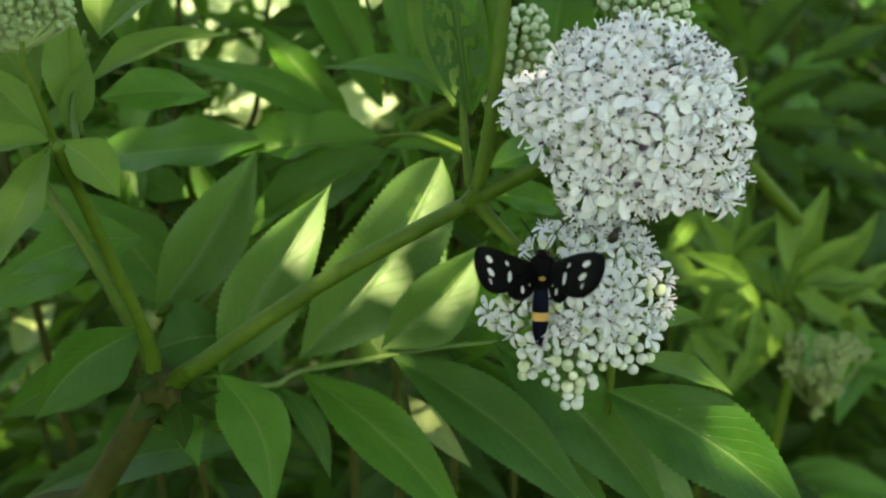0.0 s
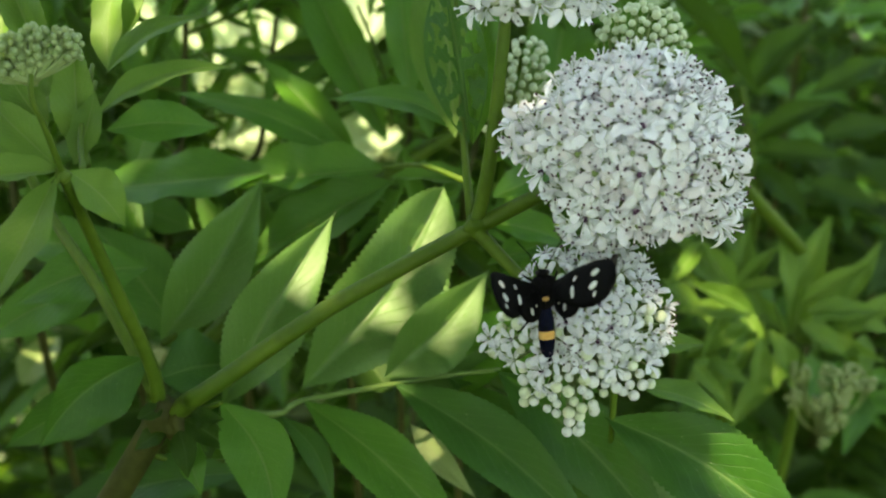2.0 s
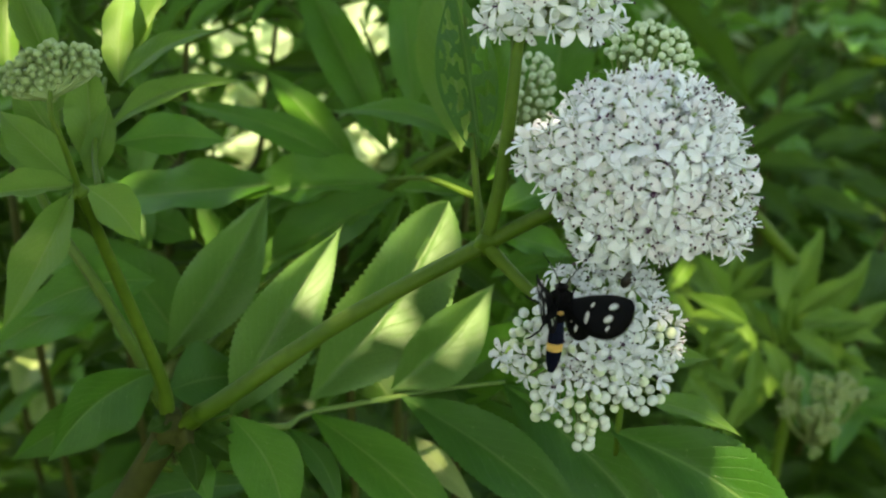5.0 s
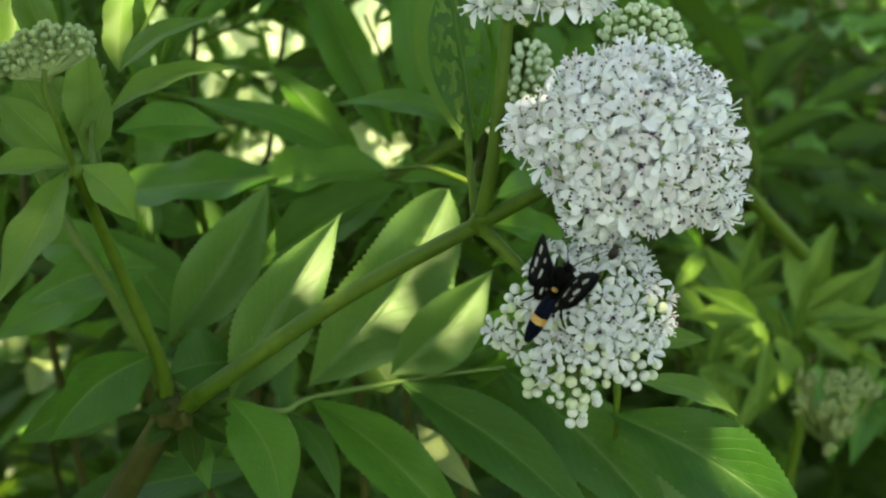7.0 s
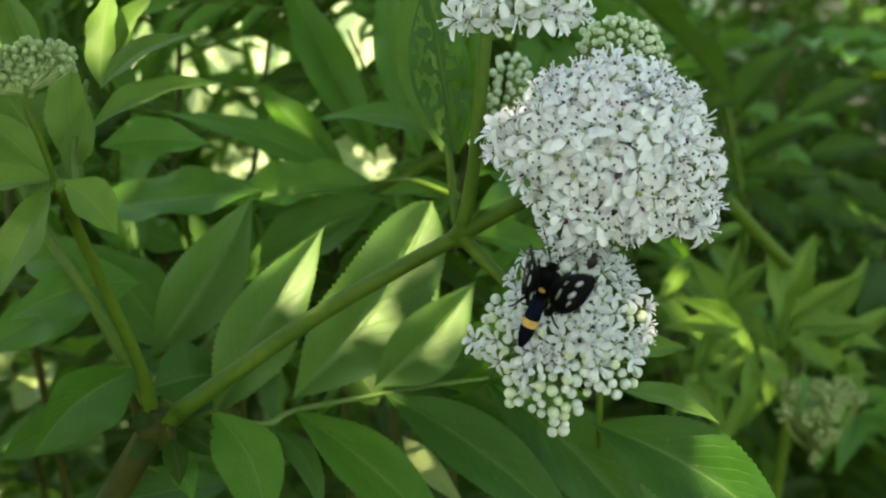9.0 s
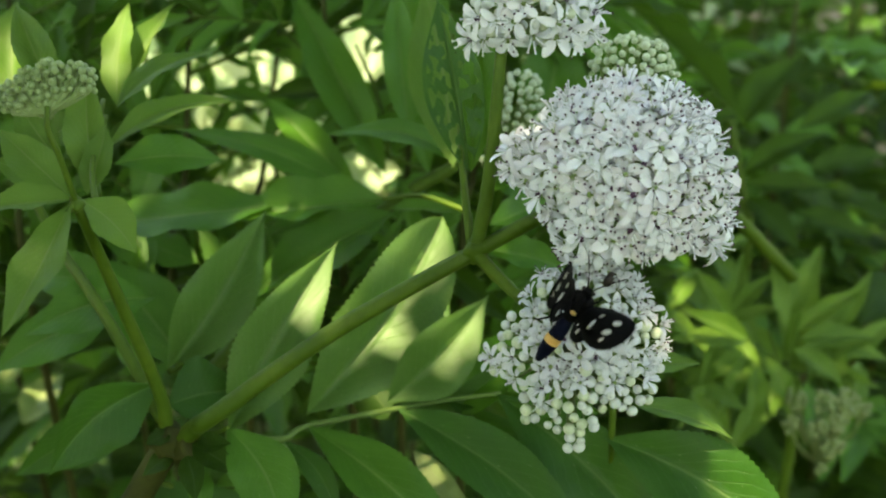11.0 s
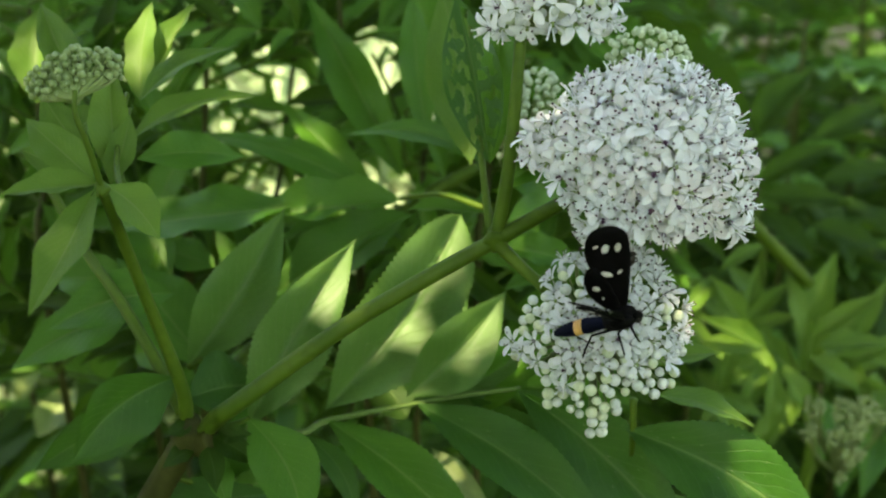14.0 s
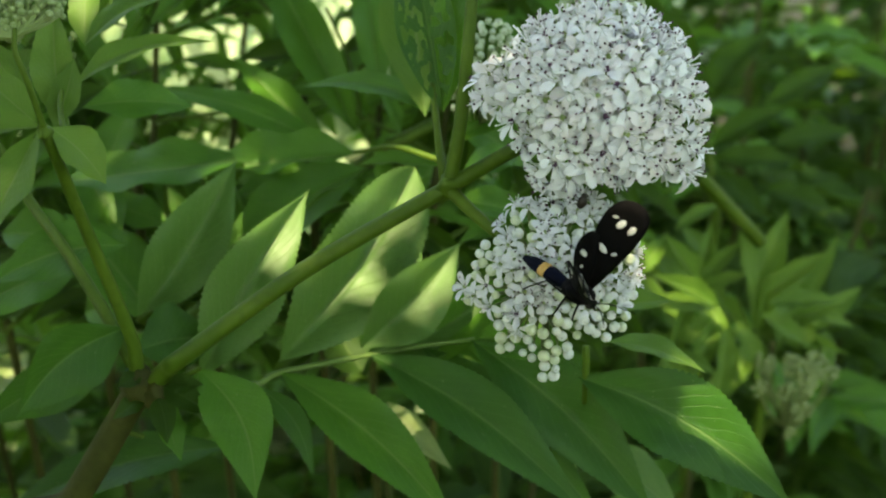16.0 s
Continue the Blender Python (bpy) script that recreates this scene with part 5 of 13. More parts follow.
leaflet(lf, (0.021, -0.011, 1.027), (0.055, -0.03, 1.01), 0.0082, -13, 3, COARSE["leaf_deep_shade"])
leaflet(lf, (0.021, -0.011, 1.027), (0.034, 0.009, 1.064), 0.0134, 11, 3, COARSE["leaf_deep_shade"])
leaflet(lf, (0.035, -0.01, 1.03), (0.082, -0.038, 1.004), 0.0128, 13, 3, COARSE["leaf_deep_shade"])
leaflet(lf, (0.035, -0.01, 1.03), (0.036, 0.007, 1.04), 0.0051, -11, 4, COARSE["leaf_deep_shade"])
leaflet(lf, (0.041, -0.009, 1.031), (0.075, -0, 1.019), 0.0093, 20, 0, COARSE["leaf_green"])
lf = compound_leaf(side, [(-0.0047, -0.0283, 1.0441), (-0.0302, -0.0087, 1.0511), (-0.0569, 0.0112, 1.059)])
leaflet(lf, (-0.029, 0.004, 1.043), (-0.048, 0.036, 1.071), 0.0118, 4, 0, COARSE["leaf_green"])
leaflet(lf, (-0.029, 0.004, 1.043), (-0.07, 0.003, 1.033), 0.0099, 11, 0, COARSE["leaf_green"])
leaflet(lf, (-0.041, 0.007, 1.049), (-0.053, 0.033, 1.08), 0.0108, 4, 4, COARSE["leaf_deep_shade"])
leaflet(lf, (-0.041, 0.007, 1.049), (-0.089, 0.013, 1.022), 0.0105, 16, 4, COARSE["leaf_deep_shade"])
leaflet(lf, (-0.052, 0.01, 1.056), (-0.052, 0.009, 1.096), 0.0120, -2, 0, COARSE["leaf_green"])
leaflet(lf, (-0.052, 0.01, 1.056), (-0.078, -0.012, 1.056), 0.0094, 1, 4, COARSE["leaf_green"])
leaflet(lf, (-0.057, 0.011, 1.059), (-0.107, 0.024, 1.061), 0.0131, 8, 0, COARSE["leaf_green"])
lf = compound_leaf(side, [(-0.0046, -0.0291, 1.0423), (0.0156, -0.021, 1.0529), (0.036, -0.0129, 1.0637)])
leaflet(lf, (0.008, -0.02, 1.048), (0.037, -0.019, 1.035), 0.0083, -13, 3, COARSE["leaf_green"])
leaflet(lf, (0.008, -0.02, 1.048), (0.029, -0.015, 1.086), 0.0120, 17, 3, COARSE["leaf_green"])
leaflet(lf, (0.02, -0.017, 1.055), (0.043, -0.016, 1.047), 0.0066, 6, 2, COARSE["leaf_deep_shade"])
leaflet(lf, (0.02, -0.017, 1.055), (0.025, 0.01, 1.075), 0.0074, -13, 2, COARSE["leaf_deep_shade"])
leaflet(lf, (0.031, -0.014, 1.061), (0.048, -0.013, 1.054), 0.0043, -2, 2, COARSE["leaf_green"])
leaflet(lf, (0.031, -0.014, 1.061), (0.031, -0.007, 1.077), 0.0053, -17, 3, COARSE["leaf_deep_shade"])
leaflet(lf, (0.036, -0.013, 1.064), (0.051, -0.018, 1.067), 0.0040, -15, 1, COARSE["leaf_green"])
lf = compound_leaf(side, [(-0.0062, -0.0182, 1.0657), (-0.0344, -0.0211, 1.0766), (-0.0616, -0.0241, 1.0873)])
leaflet(lf, (-0.022, -0.029, 1.076), (-0.042, -0.02, 1.097), 0.0084, 6, 4, COARSE["leaf_green"])
leaflet(lf, (-0.022, -0.029, 1.076), (-0.041, -0.06, 1.054), 0.0084, 3, 0, COARSE["leaf_green"])
leaflet(lf, (-0.039, -0.027, 1.081), (-0.065, -0.001, 1.099), 0.0077, -12, 4, COARSE["leaf_green"])
leaflet(lf, (-0.039, -0.027, 1.081), (-0.072, -0.043, 1.054), 0.0097, -2, 0, COARSE["leaf_green"])
leaflet(lf, (-0.054, -0.025, 1.085), (-0.07, -0.015, 1.114), 0.0104, 6, 3, COARSE["leaf_green"])
leaflet(lf, (-0.054, -0.025, 1.085), (-0.083, -0.039, 1.057), 0.0087, -16, 0, COARSE["leaf_green"])
leaflet(lf, (-0.062, -0.024, 1.087), (-0.102, -0.038, 1.084), 0.0104, 15, 4, COARSE["leaf_green"])
lf = compound_leaf(side, [(-0.0073, -0.0104, 1.0825), (-0.0251, -0.0013, 1.0937), (-0.0432, 0.0078, 1.1051)])
leaflet(lf, (-0.021, 0, 1.089), (-0.017, 0.03, 1.123), 0.0134, -13, 1, COARSE["leaf_deep_shade"])
leaflet(lf, (-0.021, 0, 1.089), (-0.077, 0.002, 1.075), 0.0140, -6, 0, COARSE["leaf_green"])
leaflet(lf, (-0.03, 0.003, 1.096), (-0.028, 0.014, 1.13), 0.0106, -5, 2, COARSE["leaf_green"])
leaflet(lf, (-0.03, 0.003, 1.096), (-0.08, 0, 1.082), 0.0108, -13, 0, COARSE["leaf_deep_shade"])
leaflet(lf, (-0.039, 0.006, 1.102), (-0.04, 0.016, 1.136), 0.0109, -9, 3, COARSE["leaf_green"])
leaflet(lf, (-0.039, 0.006, 1.102), (-0.08, -0.019, 1.081), 0.0140, -19, 3, COARSE["leaf_deep_shade"])
leaflet(lf, (-0.043, 0.008, 1.105), (-0.069, -0.002, 1.115), 0.0096, -10, 4, COARSE["leaf_green"])
lf = compound_leaf(side, [(-0.0071, -0.0119, 1.0792), (0.0192, -0.0174, 1.0867), (0.0447, -0.023, 1.094)])
leaflet(lf, (0.015, -0.026, 1.087), (0.047, -0.047, 1.067), 0.0095, 20, 3, COARSE["leaf_green"])
leaflet(lf, (0.015, -0.026, 1.087), (0.031, -0, 1.11), 0.0103, 15, 3, COARSE["leaf_green"])
leaflet(lf, (0.027, -0.025, 1.09), (0.038, -0.02, 1.068), 0.0052, 20, 1, COARSE["leaf_green"])
leaflet(lf, (0.039, -0.024, 1.093), (0.051, -0.028, 1.085), 0.0032, 10, 2, COARSE["leaf_green"])
leaflet(lf, (0.045, -0.023, 1.094), (0.083, -0.029, 1.088), 0.0090, 0, 2, COARSE["leaf_green"])
lf = compound_leaf(side, [(-0.0084, -0.0035, 1.0973), (-0.0265, 0.0014, 1.1141), (-0.0445, 0.0061, 1.1308)])
leaflet(lf, (-0.02, -0.004, 1.11), (-0.015, -0.005, 1.145), 0.0102, -2, 2, COARSE["leaf_green"])
leaflet(lf, (-0.02, -0.004, 1.11), (-0.072, 0.003, 1.088), 0.0127, -11, 1, COARSE["leaf_green"])
leaflet(lf, (-0.03, 0, 1.119), (-0.026, 0.001, 1.146), 0.0078, 0, 4, COARSE["leaf_green"])
leaflet(lf, (-0.03, 0, 1.119), (-0.077, 0.002, 1.118), 0.0109, 7, 1, COARSE["leaf_green"])
leaflet(lf, (-0.04, 0.004, 1.127), (-0.036, 0.009, 1.153), 0.0081, -9, 1, COARSE["leaf_deep_shade"])
leaflet(lf, (-0.04, 0.004, 1.127), (-0.086, -0, 1.113), 0.0127, 18, 3, COARSE["leaf_deep_shade"])
leaflet(lf, (-0.044, 0.006, 1.131), (-0.065, -0.006, 1.142), 0.0081, 3, 1, COARSE["leaf_green"])
lf = compound_leaf(side, [(-0.0094, 0.0036, 1.1125), (-0.0266, -0.0005, 1.1226), (-0.0432, -0.0048, 1.1324)])
leaflet(lf, (-0.018, -0.01, 1.121), (-0.038, 0.026, 1.155), 0.0108, -7, 3, COARSE["leaf_green"])
leaflet(lf, (-0.018, -0.01, 1.121), (-0.049, -0.034, 1.095), 0.0106, 16, 4, COARSE["leaf_green"])
leaflet(lf, (-0.028, -0.008, 1.126), (-0.03, -0.013, 1.149), 0.0066, -11, 4, COARSE["leaf_green"])
leaflet(lf, (-0.028, -0.008, 1.126), (-0.068, 0.001, 1.113), 0.0088, -18, 0, COARSE["leaf_green"])
leaflet(lf, (-0.038, -0.006, 1.13), (-0.037, -0.009, 1.157), 0.0088, -4, 2, COARSE["leaf_green"])
leaflet(lf, (-0.038, -0.006, 1.13), (-0.074, -0.029, 1.116), 0.0102, 16, 3, COARSE["leaf_green"])
leaflet(lf, (-0.043, -0.005, 1.132), (-0.087, 0.015, 1.129), 0.0084, 4, 1, COARSE["leaf_deep_shade"])
lf = compound_leaf(side, [(-0.01, 0.0076, 1.1211), (0.0216, 0.001, 1.1284), (0.0521, -0.0058, 1.1355)])
leaflet(lf, (0.016, -0.009, 1.128), (0.045, -0.022, 1.103), 0.0085, -9, 4, COARSE["leaf_green"])
leaflet(lf, (0.016, -0.009, 1.128), (0.044, -0.014, 1.158), 0.0125, -8, 1, COARSE["leaf_green"])
leaflet(lf, (0.031, -0.008, 1.131), (0.061, -0.025, 1.115), 0.0072, 5, 4, COARSE["leaf_green"])
leaflet(lf, (0.031, -0.008, 1.131), (0.041, 0.024, 1.161), 0.0117, -9, 0, COARSE["leaf_green"])
leaflet(lf, (0.045, -0.006, 1.134), (0.082, -0.03, 1.117), 0.0085, -18, 2, COARSE["leaf_green"])
leaflet(lf, (0.045, -0.006, 1.134), (0.06, 0.008, 1.168), 0.0107, 5, 1, COARSE["leaf_green"])
leaflet(lf, (0.052, -0.006, 1.135), (0.089, 0.01, 1.124), 0.0110, 18, 0, COARSE["leaf_green"])
lf = compound_leaf(side, [(-0.011, 0.0146, 1.136), (-0.0395, 0.0302, 1.1421), (-0.0691, 0.046, 1.1485)])
leaflet(lf, (-0.037, 0.041, 1.138), (-0.055, 0.052, 1.162), 0.0090, -8, 0, COARSE["leaf_green"])
leaflet(lf, (-0.037, 0.041, 1.138), (-0.09, 0.05, 1.114), 0.0135, 5, 1, COARSE["leaf_deep_shade"])
leaflet(lf, (-0.05, 0.043, 1.143), (-0.075, 0.066, 1.167), 0.0100, -7, 2, COARSE["leaf_green"])
leaflet(lf, (-0.05, 0.043, 1.143), (-0.082, 0.015, 1.118), 0.0128, -6, 2, COARSE["leaf_green"])
leaflet(lf, (-0.063, 0.045, 1.147), (-0.071, 0.057, 1.171), 0.0081, -10, 1, COARSE["leaf_deep_shade"])
leaflet(lf, (-0.063, 0.045, 1.147), (-0.107, 0.037, 1.111), 0.0122, 19, 3, COARSE["leaf_green"])
leaflet(lf, (-0.069, 0.046, 1.149), (-0.11, 0.059, 1.143), 0.0081, 15, 1, COARSE["leaf_green"])
lf = compound_leaf(side, [(-0.0113, 0.0165, 1.1401), (0.015, 0.0148, 1.1605), (0.0402, 0.0127, 1.1801)])
leaflet(lf, (0.011, 0.001, 1.156), (0.055, 0.012, 1.149), 0.0118, -4, 1, COARSE["leaf_green"])
leaflet(lf, (0.011, 0.001, 1.156), (0.012, 0.01, 1.19), 0.0126, -8, 2, COARSE["leaf_green"])
leaflet(lf, (0.023, 0.006, 1.166), (0.062, -0.017, 1.162), 0.0090, -16, 0, COARSE["leaf_green"])
leaflet(lf, (0.023, 0.006, 1.166), (0.033, 0.003, 1.189), 0.0077, -10, 3, COARSE["leaf_green"])
leaflet(lf, (0.035, 0.011, 1.176), (0.069, -0.001, 1.173), 0.0076, 17, 4, COARSE["leaf_green"])
leaflet(lf, (0.035, 0.011, 1.176), (0.04, 0.013, 1.207), 0.0112, 14, 1, COARSE["leaf_green"])
leaflet(lf, (0.04, 0.013, 1.18), (0.07, 0.012, 1.189), 0.0080, 1, 4, COARSE["leaf_deep_shade"])
side = plant_behind((-0.1104, 0.4106, 0), [(0, 0, 0), (0, -0.03, 0.5026), (0, -0.06, 1.0053), (0.0024, -0.0278, 1.0743), (0.0048, 0.0043, 1.1433)])
lf = compound_leaf(side, [(-0.0002, -0.0625, 1), (-0.0104, -0.0707, 1.0162), (-0.0197, -0.0793, 1.0318)])
leaflet(lf, (-0.002, -0.085, 1.02), (-0.001, -0.067, 1.037), 0.0066, -9, 3, COARSE["leaf_deep_shade"])
leaflet(lf, (-0.002, -0.085, 1.02), (-0.029, -0.098, 1.007), 0.0077, -12, 0, COARSE["leaf_deep_shade"])
leaflet(lf, (-0.009, -0.082, 1.025), (-0.003, -0.082, 1.063), 0.0093, -9, 0, COARSE["leaf_green"])
leaflet(lf, (-0.009, -0.082, 1.025), (-0.038, -0.091, 1.016), 0.0080, 2, 4, COARSE["leaf_deep_shade"])
leaflet(lf, (-0.016, -0.08, 1.03), (-0.02, -0.065, 1.052), 0.0078, -19, 1, COARSE["leaf_deep_shade"])
leaflet(lf, (-0.016, -0.08, 1.03), (-0.064, -0.071, 1.004), 0.0099, -4, 1, COARSE["leaf_deep_shade"])
leaflet(lf, (-0.02, -0.079, 1.032), (-0.064, -0.065, 1.032), 0.0108, -2, 3, COARSE["leaf_deep_shade"])
lf = compound_leaf(side, [(-0.0002, -0.0633, 0.9982), (0.022, -0.0666, 1.0188), (0.0431, -0.0704, 1.0385)])
leaflet(lf, (0.019, -0.079, 1.02), (0.05, -0.078, 1.015), 0.0073, -13, 2, COARSE["leaf_green"])
leaflet(lf, (0.019, -0.079, 1.02), (0.026, -0.068, 1.048), 0.0092, -10, 2, COARSE["leaf_green"])
leaflet(lf, (0.029, -0.075, 1.028), (0.067, -0.092, 1.018), 0.0086, -10, 2, COARSE["leaf_deep_shade"])
leaflet(lf, (0.029, -0.075, 1.028), (0.028, -0.08, 1.064), 0.0095, 4, 1, COARSE["leaf_green"])
leaflet(lf, (0.039, -0.072, 1.035), (0.071, -0.092, 1.037), 0.0080, -8, 4, COARSE["leaf_deep_shade"])
leaflet(lf, (0.039, -0.072, 1.035), (0.032, -0.05, 1.051), 0.0077, 15, 3, COARSE["leaf_green"])
leaflet(lf, (0.043, -0.07, 1.038), (0.07, -0.075, 1.049), 0.0070, -2, 1, COARSE["leaf_deep_shade"])
lf = compound_leaf(side, [(0.0004, -0.0547, 1.0167), (-0.0285, -0.0407, 1.023), (-0.0587, -0.0265, 1.0299)])
leaflet(lf, (-0.024, -0.033, 1.015), (-0.025, -0.033, 1.047), 0.0095, 3, 1, COARSE["leaf_deep_shade"])
leaflet(lf, (-0.024, -0.033, 1.015), (-0.047, -0.055, 1.006), 0.0073, -2, 1, COARSE["leaf_green"])
leaflet(lf, (-0.038, -0.03, 1.021), (-0.046, -0.029, 1.051), 0.0092, 8, 0, COARSE["leaf_deep_shade"])
leaflet(lf, (-0.038, -0.03, 1.021), (-0.068, -0.037, 0.999), 0.0091, 9, 1, COARSE["leaf_deep_shade"])
leaflet(lf, (-0.052, -0.028, 1.027), (-0.067, -0.014, 1.046), 0.0084, 12, 2, COARSE["leaf_green"])
leaflet(lf, (-0.052, -0.028, 1.027), (-0.079, -0.04, 1.006), 0.0079, 0, 3, COARSE["leaf_green"])
leaflet(lf, (-0.059, -0.026, 1.03), (-0.093, -0.024, 1.028), 0.0088, -11, 0, COARSE["leaf_deep_shade"])
lf = compound_leaf(side, [(0.0001, -0.058, 1.0096), (0.0162, -0.0433, 1.0121), (0.0334, -0.0283, 1.0152)])
leaflet(lf, (0.007, -0.034, 1.004), (0.052, -0.057, 0.991), 0.0120, 10, 4, COARSE["leaf_green"])
leaflet(lf, (0.007, -0.034, 1.004), (0.015, -0.02, 1.03), 0.0092, 12, 1, COARSE["leaf_deep_shade"])
leaflet(lf, (0.018, -0.031, 1.009), (0.045, -0.045, 0.992), 0.0069, -16, 2, COARSE["leaf_deep_shade"])
leaflet(lf, (0.018, -0.031, 1.009), (0.02, -0.015, 1.045), 0.0111, 17, 0, COARSE["leaf_deep_shade"])
leaflet(lf, (0.029, -0.029, 1.013), (0.062, -0.051, 0.991), 0.0117, 3, 1, COARSE["leaf_deep_shade"])
leaflet(lf, (0.029, -0.029, 1.013), (0.049, -0.024, 1.05), 0.0112, 6, 1, COARSE["leaf_green"])
leaflet(lf, (0.033, -0.028, 1.015), (0.066, -0.034, 1.018), 0.0080, 13, 0, COARSE["leaf_deep_shade"])
lf = compound_leaf(side, [(0.0009, -0.0485, 1.0299), (-0.0289, -0.0357, 1.0304), (-0.0601, -0.0227, 1.0311)])
leaflet(lf, (-0.025, -0.026, 1.024), (-0.047, -0.006, 1.053), 0.0100, 14, 2, COARSE["leaf_deep_shade"])
leaflet(lf, (-0.025, -0.026, 1.024), (-0.057, -0.022, 0.998), 0.0081, 19, 4, COARSE["leaf_deep_shade"])
leaflet(lf, (-0.039, -0.025, 1.027), (-0.052, -0.019, 1.049), 0.0081, -18, 1, COARSE["leaf_deep_shade"])
leaflet(lf, (-0.039, -0.025, 1.027), (-0.072, -0.042, 0.999), 0.0101, -20, 1, COARSE["leaf_deep_shade"])
leaflet(lf, (-0.054, -0.023, 1.03), (-0.072, -0.023, 1.063), 0.0122, -18, 4, COARSE["leaf_green"])
leaflet(lf, (-0.054, -0.023, 1.03), (-0.095, -0.03, 1), 0.0124, 6, 2, COARSE["leaf_deep_shade"])
leaflet(lf, (-0.06, -0.023, 1.031), (-0.09, -0.03, 1.026), 0.0082, 7, 2, COARSE["leaf_deep_shade"])
lf = compound_leaf(side, [(0.0007, -0.051, 1.0246), (0.0168, -0.0457, 1.0371), (0.0328, -0.0403, 1.0495)])
leaflet(lf, (0.012, -0.048, 1.034), (0.044, -0.071, 1.031), 0.0071, 19, 1, COARSE["leaf_deep_shade"])
leaflet(lf, (0.012, -0.048, 1.034), (0.011, -0.045, 1.068), 0.0102, 16, 0, COARSE["leaf_deep_shade"])
leaflet(lf, (0.021, -0.045, 1.04), (0.053, -0.05, 1.028), 0.0076, -6, 4, COARSE["leaf_green"])
leaflet(lf, (0.021, -0.045, 1.04), (0.02, -0.031, 1.06), 0.0074, -11, 1, COARSE["leaf_green"])
leaflet(lf, (0.029, -0.042, 1.047), (0.064, -0.035, 1.022), 0.0090, 18, 0, COARSE["leaf_deep_shade"])
leaflet(lf, (0.029, -0.042, 1.047), (0.033, -0.052, 1.071), 0.0051, -5, 0, COARSE["leaf_deep_shade"])
leaflet(lf, (0.033, -0.04, 1.05), (0.069, -0.05, 1.064), 0.0102, -12, 0, COARSE["leaf_green"])
lf = compound_leaf(side, [(0.0015, -0.0404, 1.0474), (-0.0156, -0.0298, 1.0578), (-0.033, -0.0191, 1.0686)])
leaflet(lf, (-0.012, -0.027, 1.052), (-0.009, -0.008, 1.08), 0.0109, 3, 4, COARSE["leaf_green"])
leaflet(lf, (-0.012, -0.027, 1.052), (-0.056, -0.031, 1.051), 0.0121, -5, 4, COARSE["leaf_green"])
leaflet(lf, (-0.021, -0.024, 1.059), (-0.022, 0.002, 1.089), 0.0106, -15, 1, COARSE["leaf_deep_shade"])
leaflet(lf, (-0.021, -0.024, 1.059), (-0.063, -0.01, 1.043), 0.0088, -16, 3, COARSE["leaf_green"])
leaflet(lf, (-0.029, -0.02, 1.066), (-0.04, 0.003, 1.086), 0.0087, -15, 4, COARSE["leaf_deep_shade"])
leaflet(lf, (-0.029, -0.02, 1.066), (-0.083, -0.009, 1.044), 0.0122, 0, 2, COARSE["leaf_green"])
leaflet(lf, (-0.033, -0.019, 1.069), (-0.07, -0.009, 1.077), 0.0086, 16, 4, COARSE["leaf_green"])
lf = compound_leaf(side, [(0.002, -0.0325, 1.0642), (-0.0183, -0.0128, 1.0722), (-0.0398, 0.0073, 1.0812)])
leaflet(lf, (-0.018, -0.001, 1.064), (-0.017, 0.027, 1.083), 0.0074, 11, 1, COARSE["leaf_green"])
leaflet(lf, (-0.018, -0.001, 1.064), (-0.055, -0.025, 1.057), 0.0121, 16, 3, COARSE["leaf_green"])
leaflet(lf, (-0.027, 0.003, 1.071), (-0.024, -0.003, 1.097), 0.0063, -19, 4, COARSE["leaf_green"])
leaflet(lf, (-0.027, 0.003, 1.071), (-0.058, -0.014, 1.067), 0.0081, 5, 4, COARSE["leaf_green"])
leaflet(lf, (-0.036, 0.006, 1.078), (-0.049, 0.028, 1.106), 0.0112, -14, 0, COARSE["leaf_green"])
leaflet(lf, (-0.036, 0.006, 1.078), (-0.072, -0.018, 1.072), 0.0117, -12, 3, COARSE["leaf_green"])
leaflet(lf, (-0.04, 0.007, 1.081), (-0.072, 0.005, 1.092), 0.0111, -12, 3, COARSE["leaf_green"])
lf = compound_leaf(side, [(0.0026, -0.0253, 1.0797), (-0.0177, -0.0165, 1.0809), (-0.0386, -0.0076, 1.0821)])
leaflet(lf, (-0.014, -0.01, 1.078), (-0.022, -0.009, 1.101), 0.0078, 12, 3, COARSE["leaf_green"])
leaflet(lf, (-0.014, -0.01, 1.078), (-0.037, -0.022, 1.054), 0.0089, -20, 3, COARSE["leaf_green"])
leaflet(lf, (-0.025, -0.009, 1.079), (-0.035, -0.003, 1.101), 0.0072, -13, 1, COARSE["leaf_deep_shade"])
leaflet(lf, (-0.025, -0.009, 1.079), (-0.057, -0, 1.059), 0.0067, 16, 4, COARSE["leaf_deep_shade"])
leaflet(lf, (-0.034, -0.008, 1.081), (-0.051, 0.003, 1.101), 0.0076, -8, 4, COARSE["leaf_green"])
leaflet(lf, (-0.034, -0.008, 1.081), (-0.06, -0.014, 1.067), 0.0079, -17, 3, COARSE["leaf_green"])
leaflet(lf, (-0.039, -0.008, 1.082), (-0.075, 0.001, 1.071), 0.0086, -3, 2, COARSE["leaf_green"])
lf = compound_leaf(side, [(0.0025, -0.0258, 1.0787), (0.024, -0.0318, 1.0828), (0.0448, -0.038, 1.0869)])
leaflet(lf, (0.02, -0.039, 1.084), (0.029, -0.048, 1.098), 0.0033, -17, 2, COARSE["leaf_green"])
leaflet(lf, (0.04, -0.038, 1.086), (0.051, -0.047, 1.072), 0.0044, -19, 2, COARSE["leaf_deep_shade"])
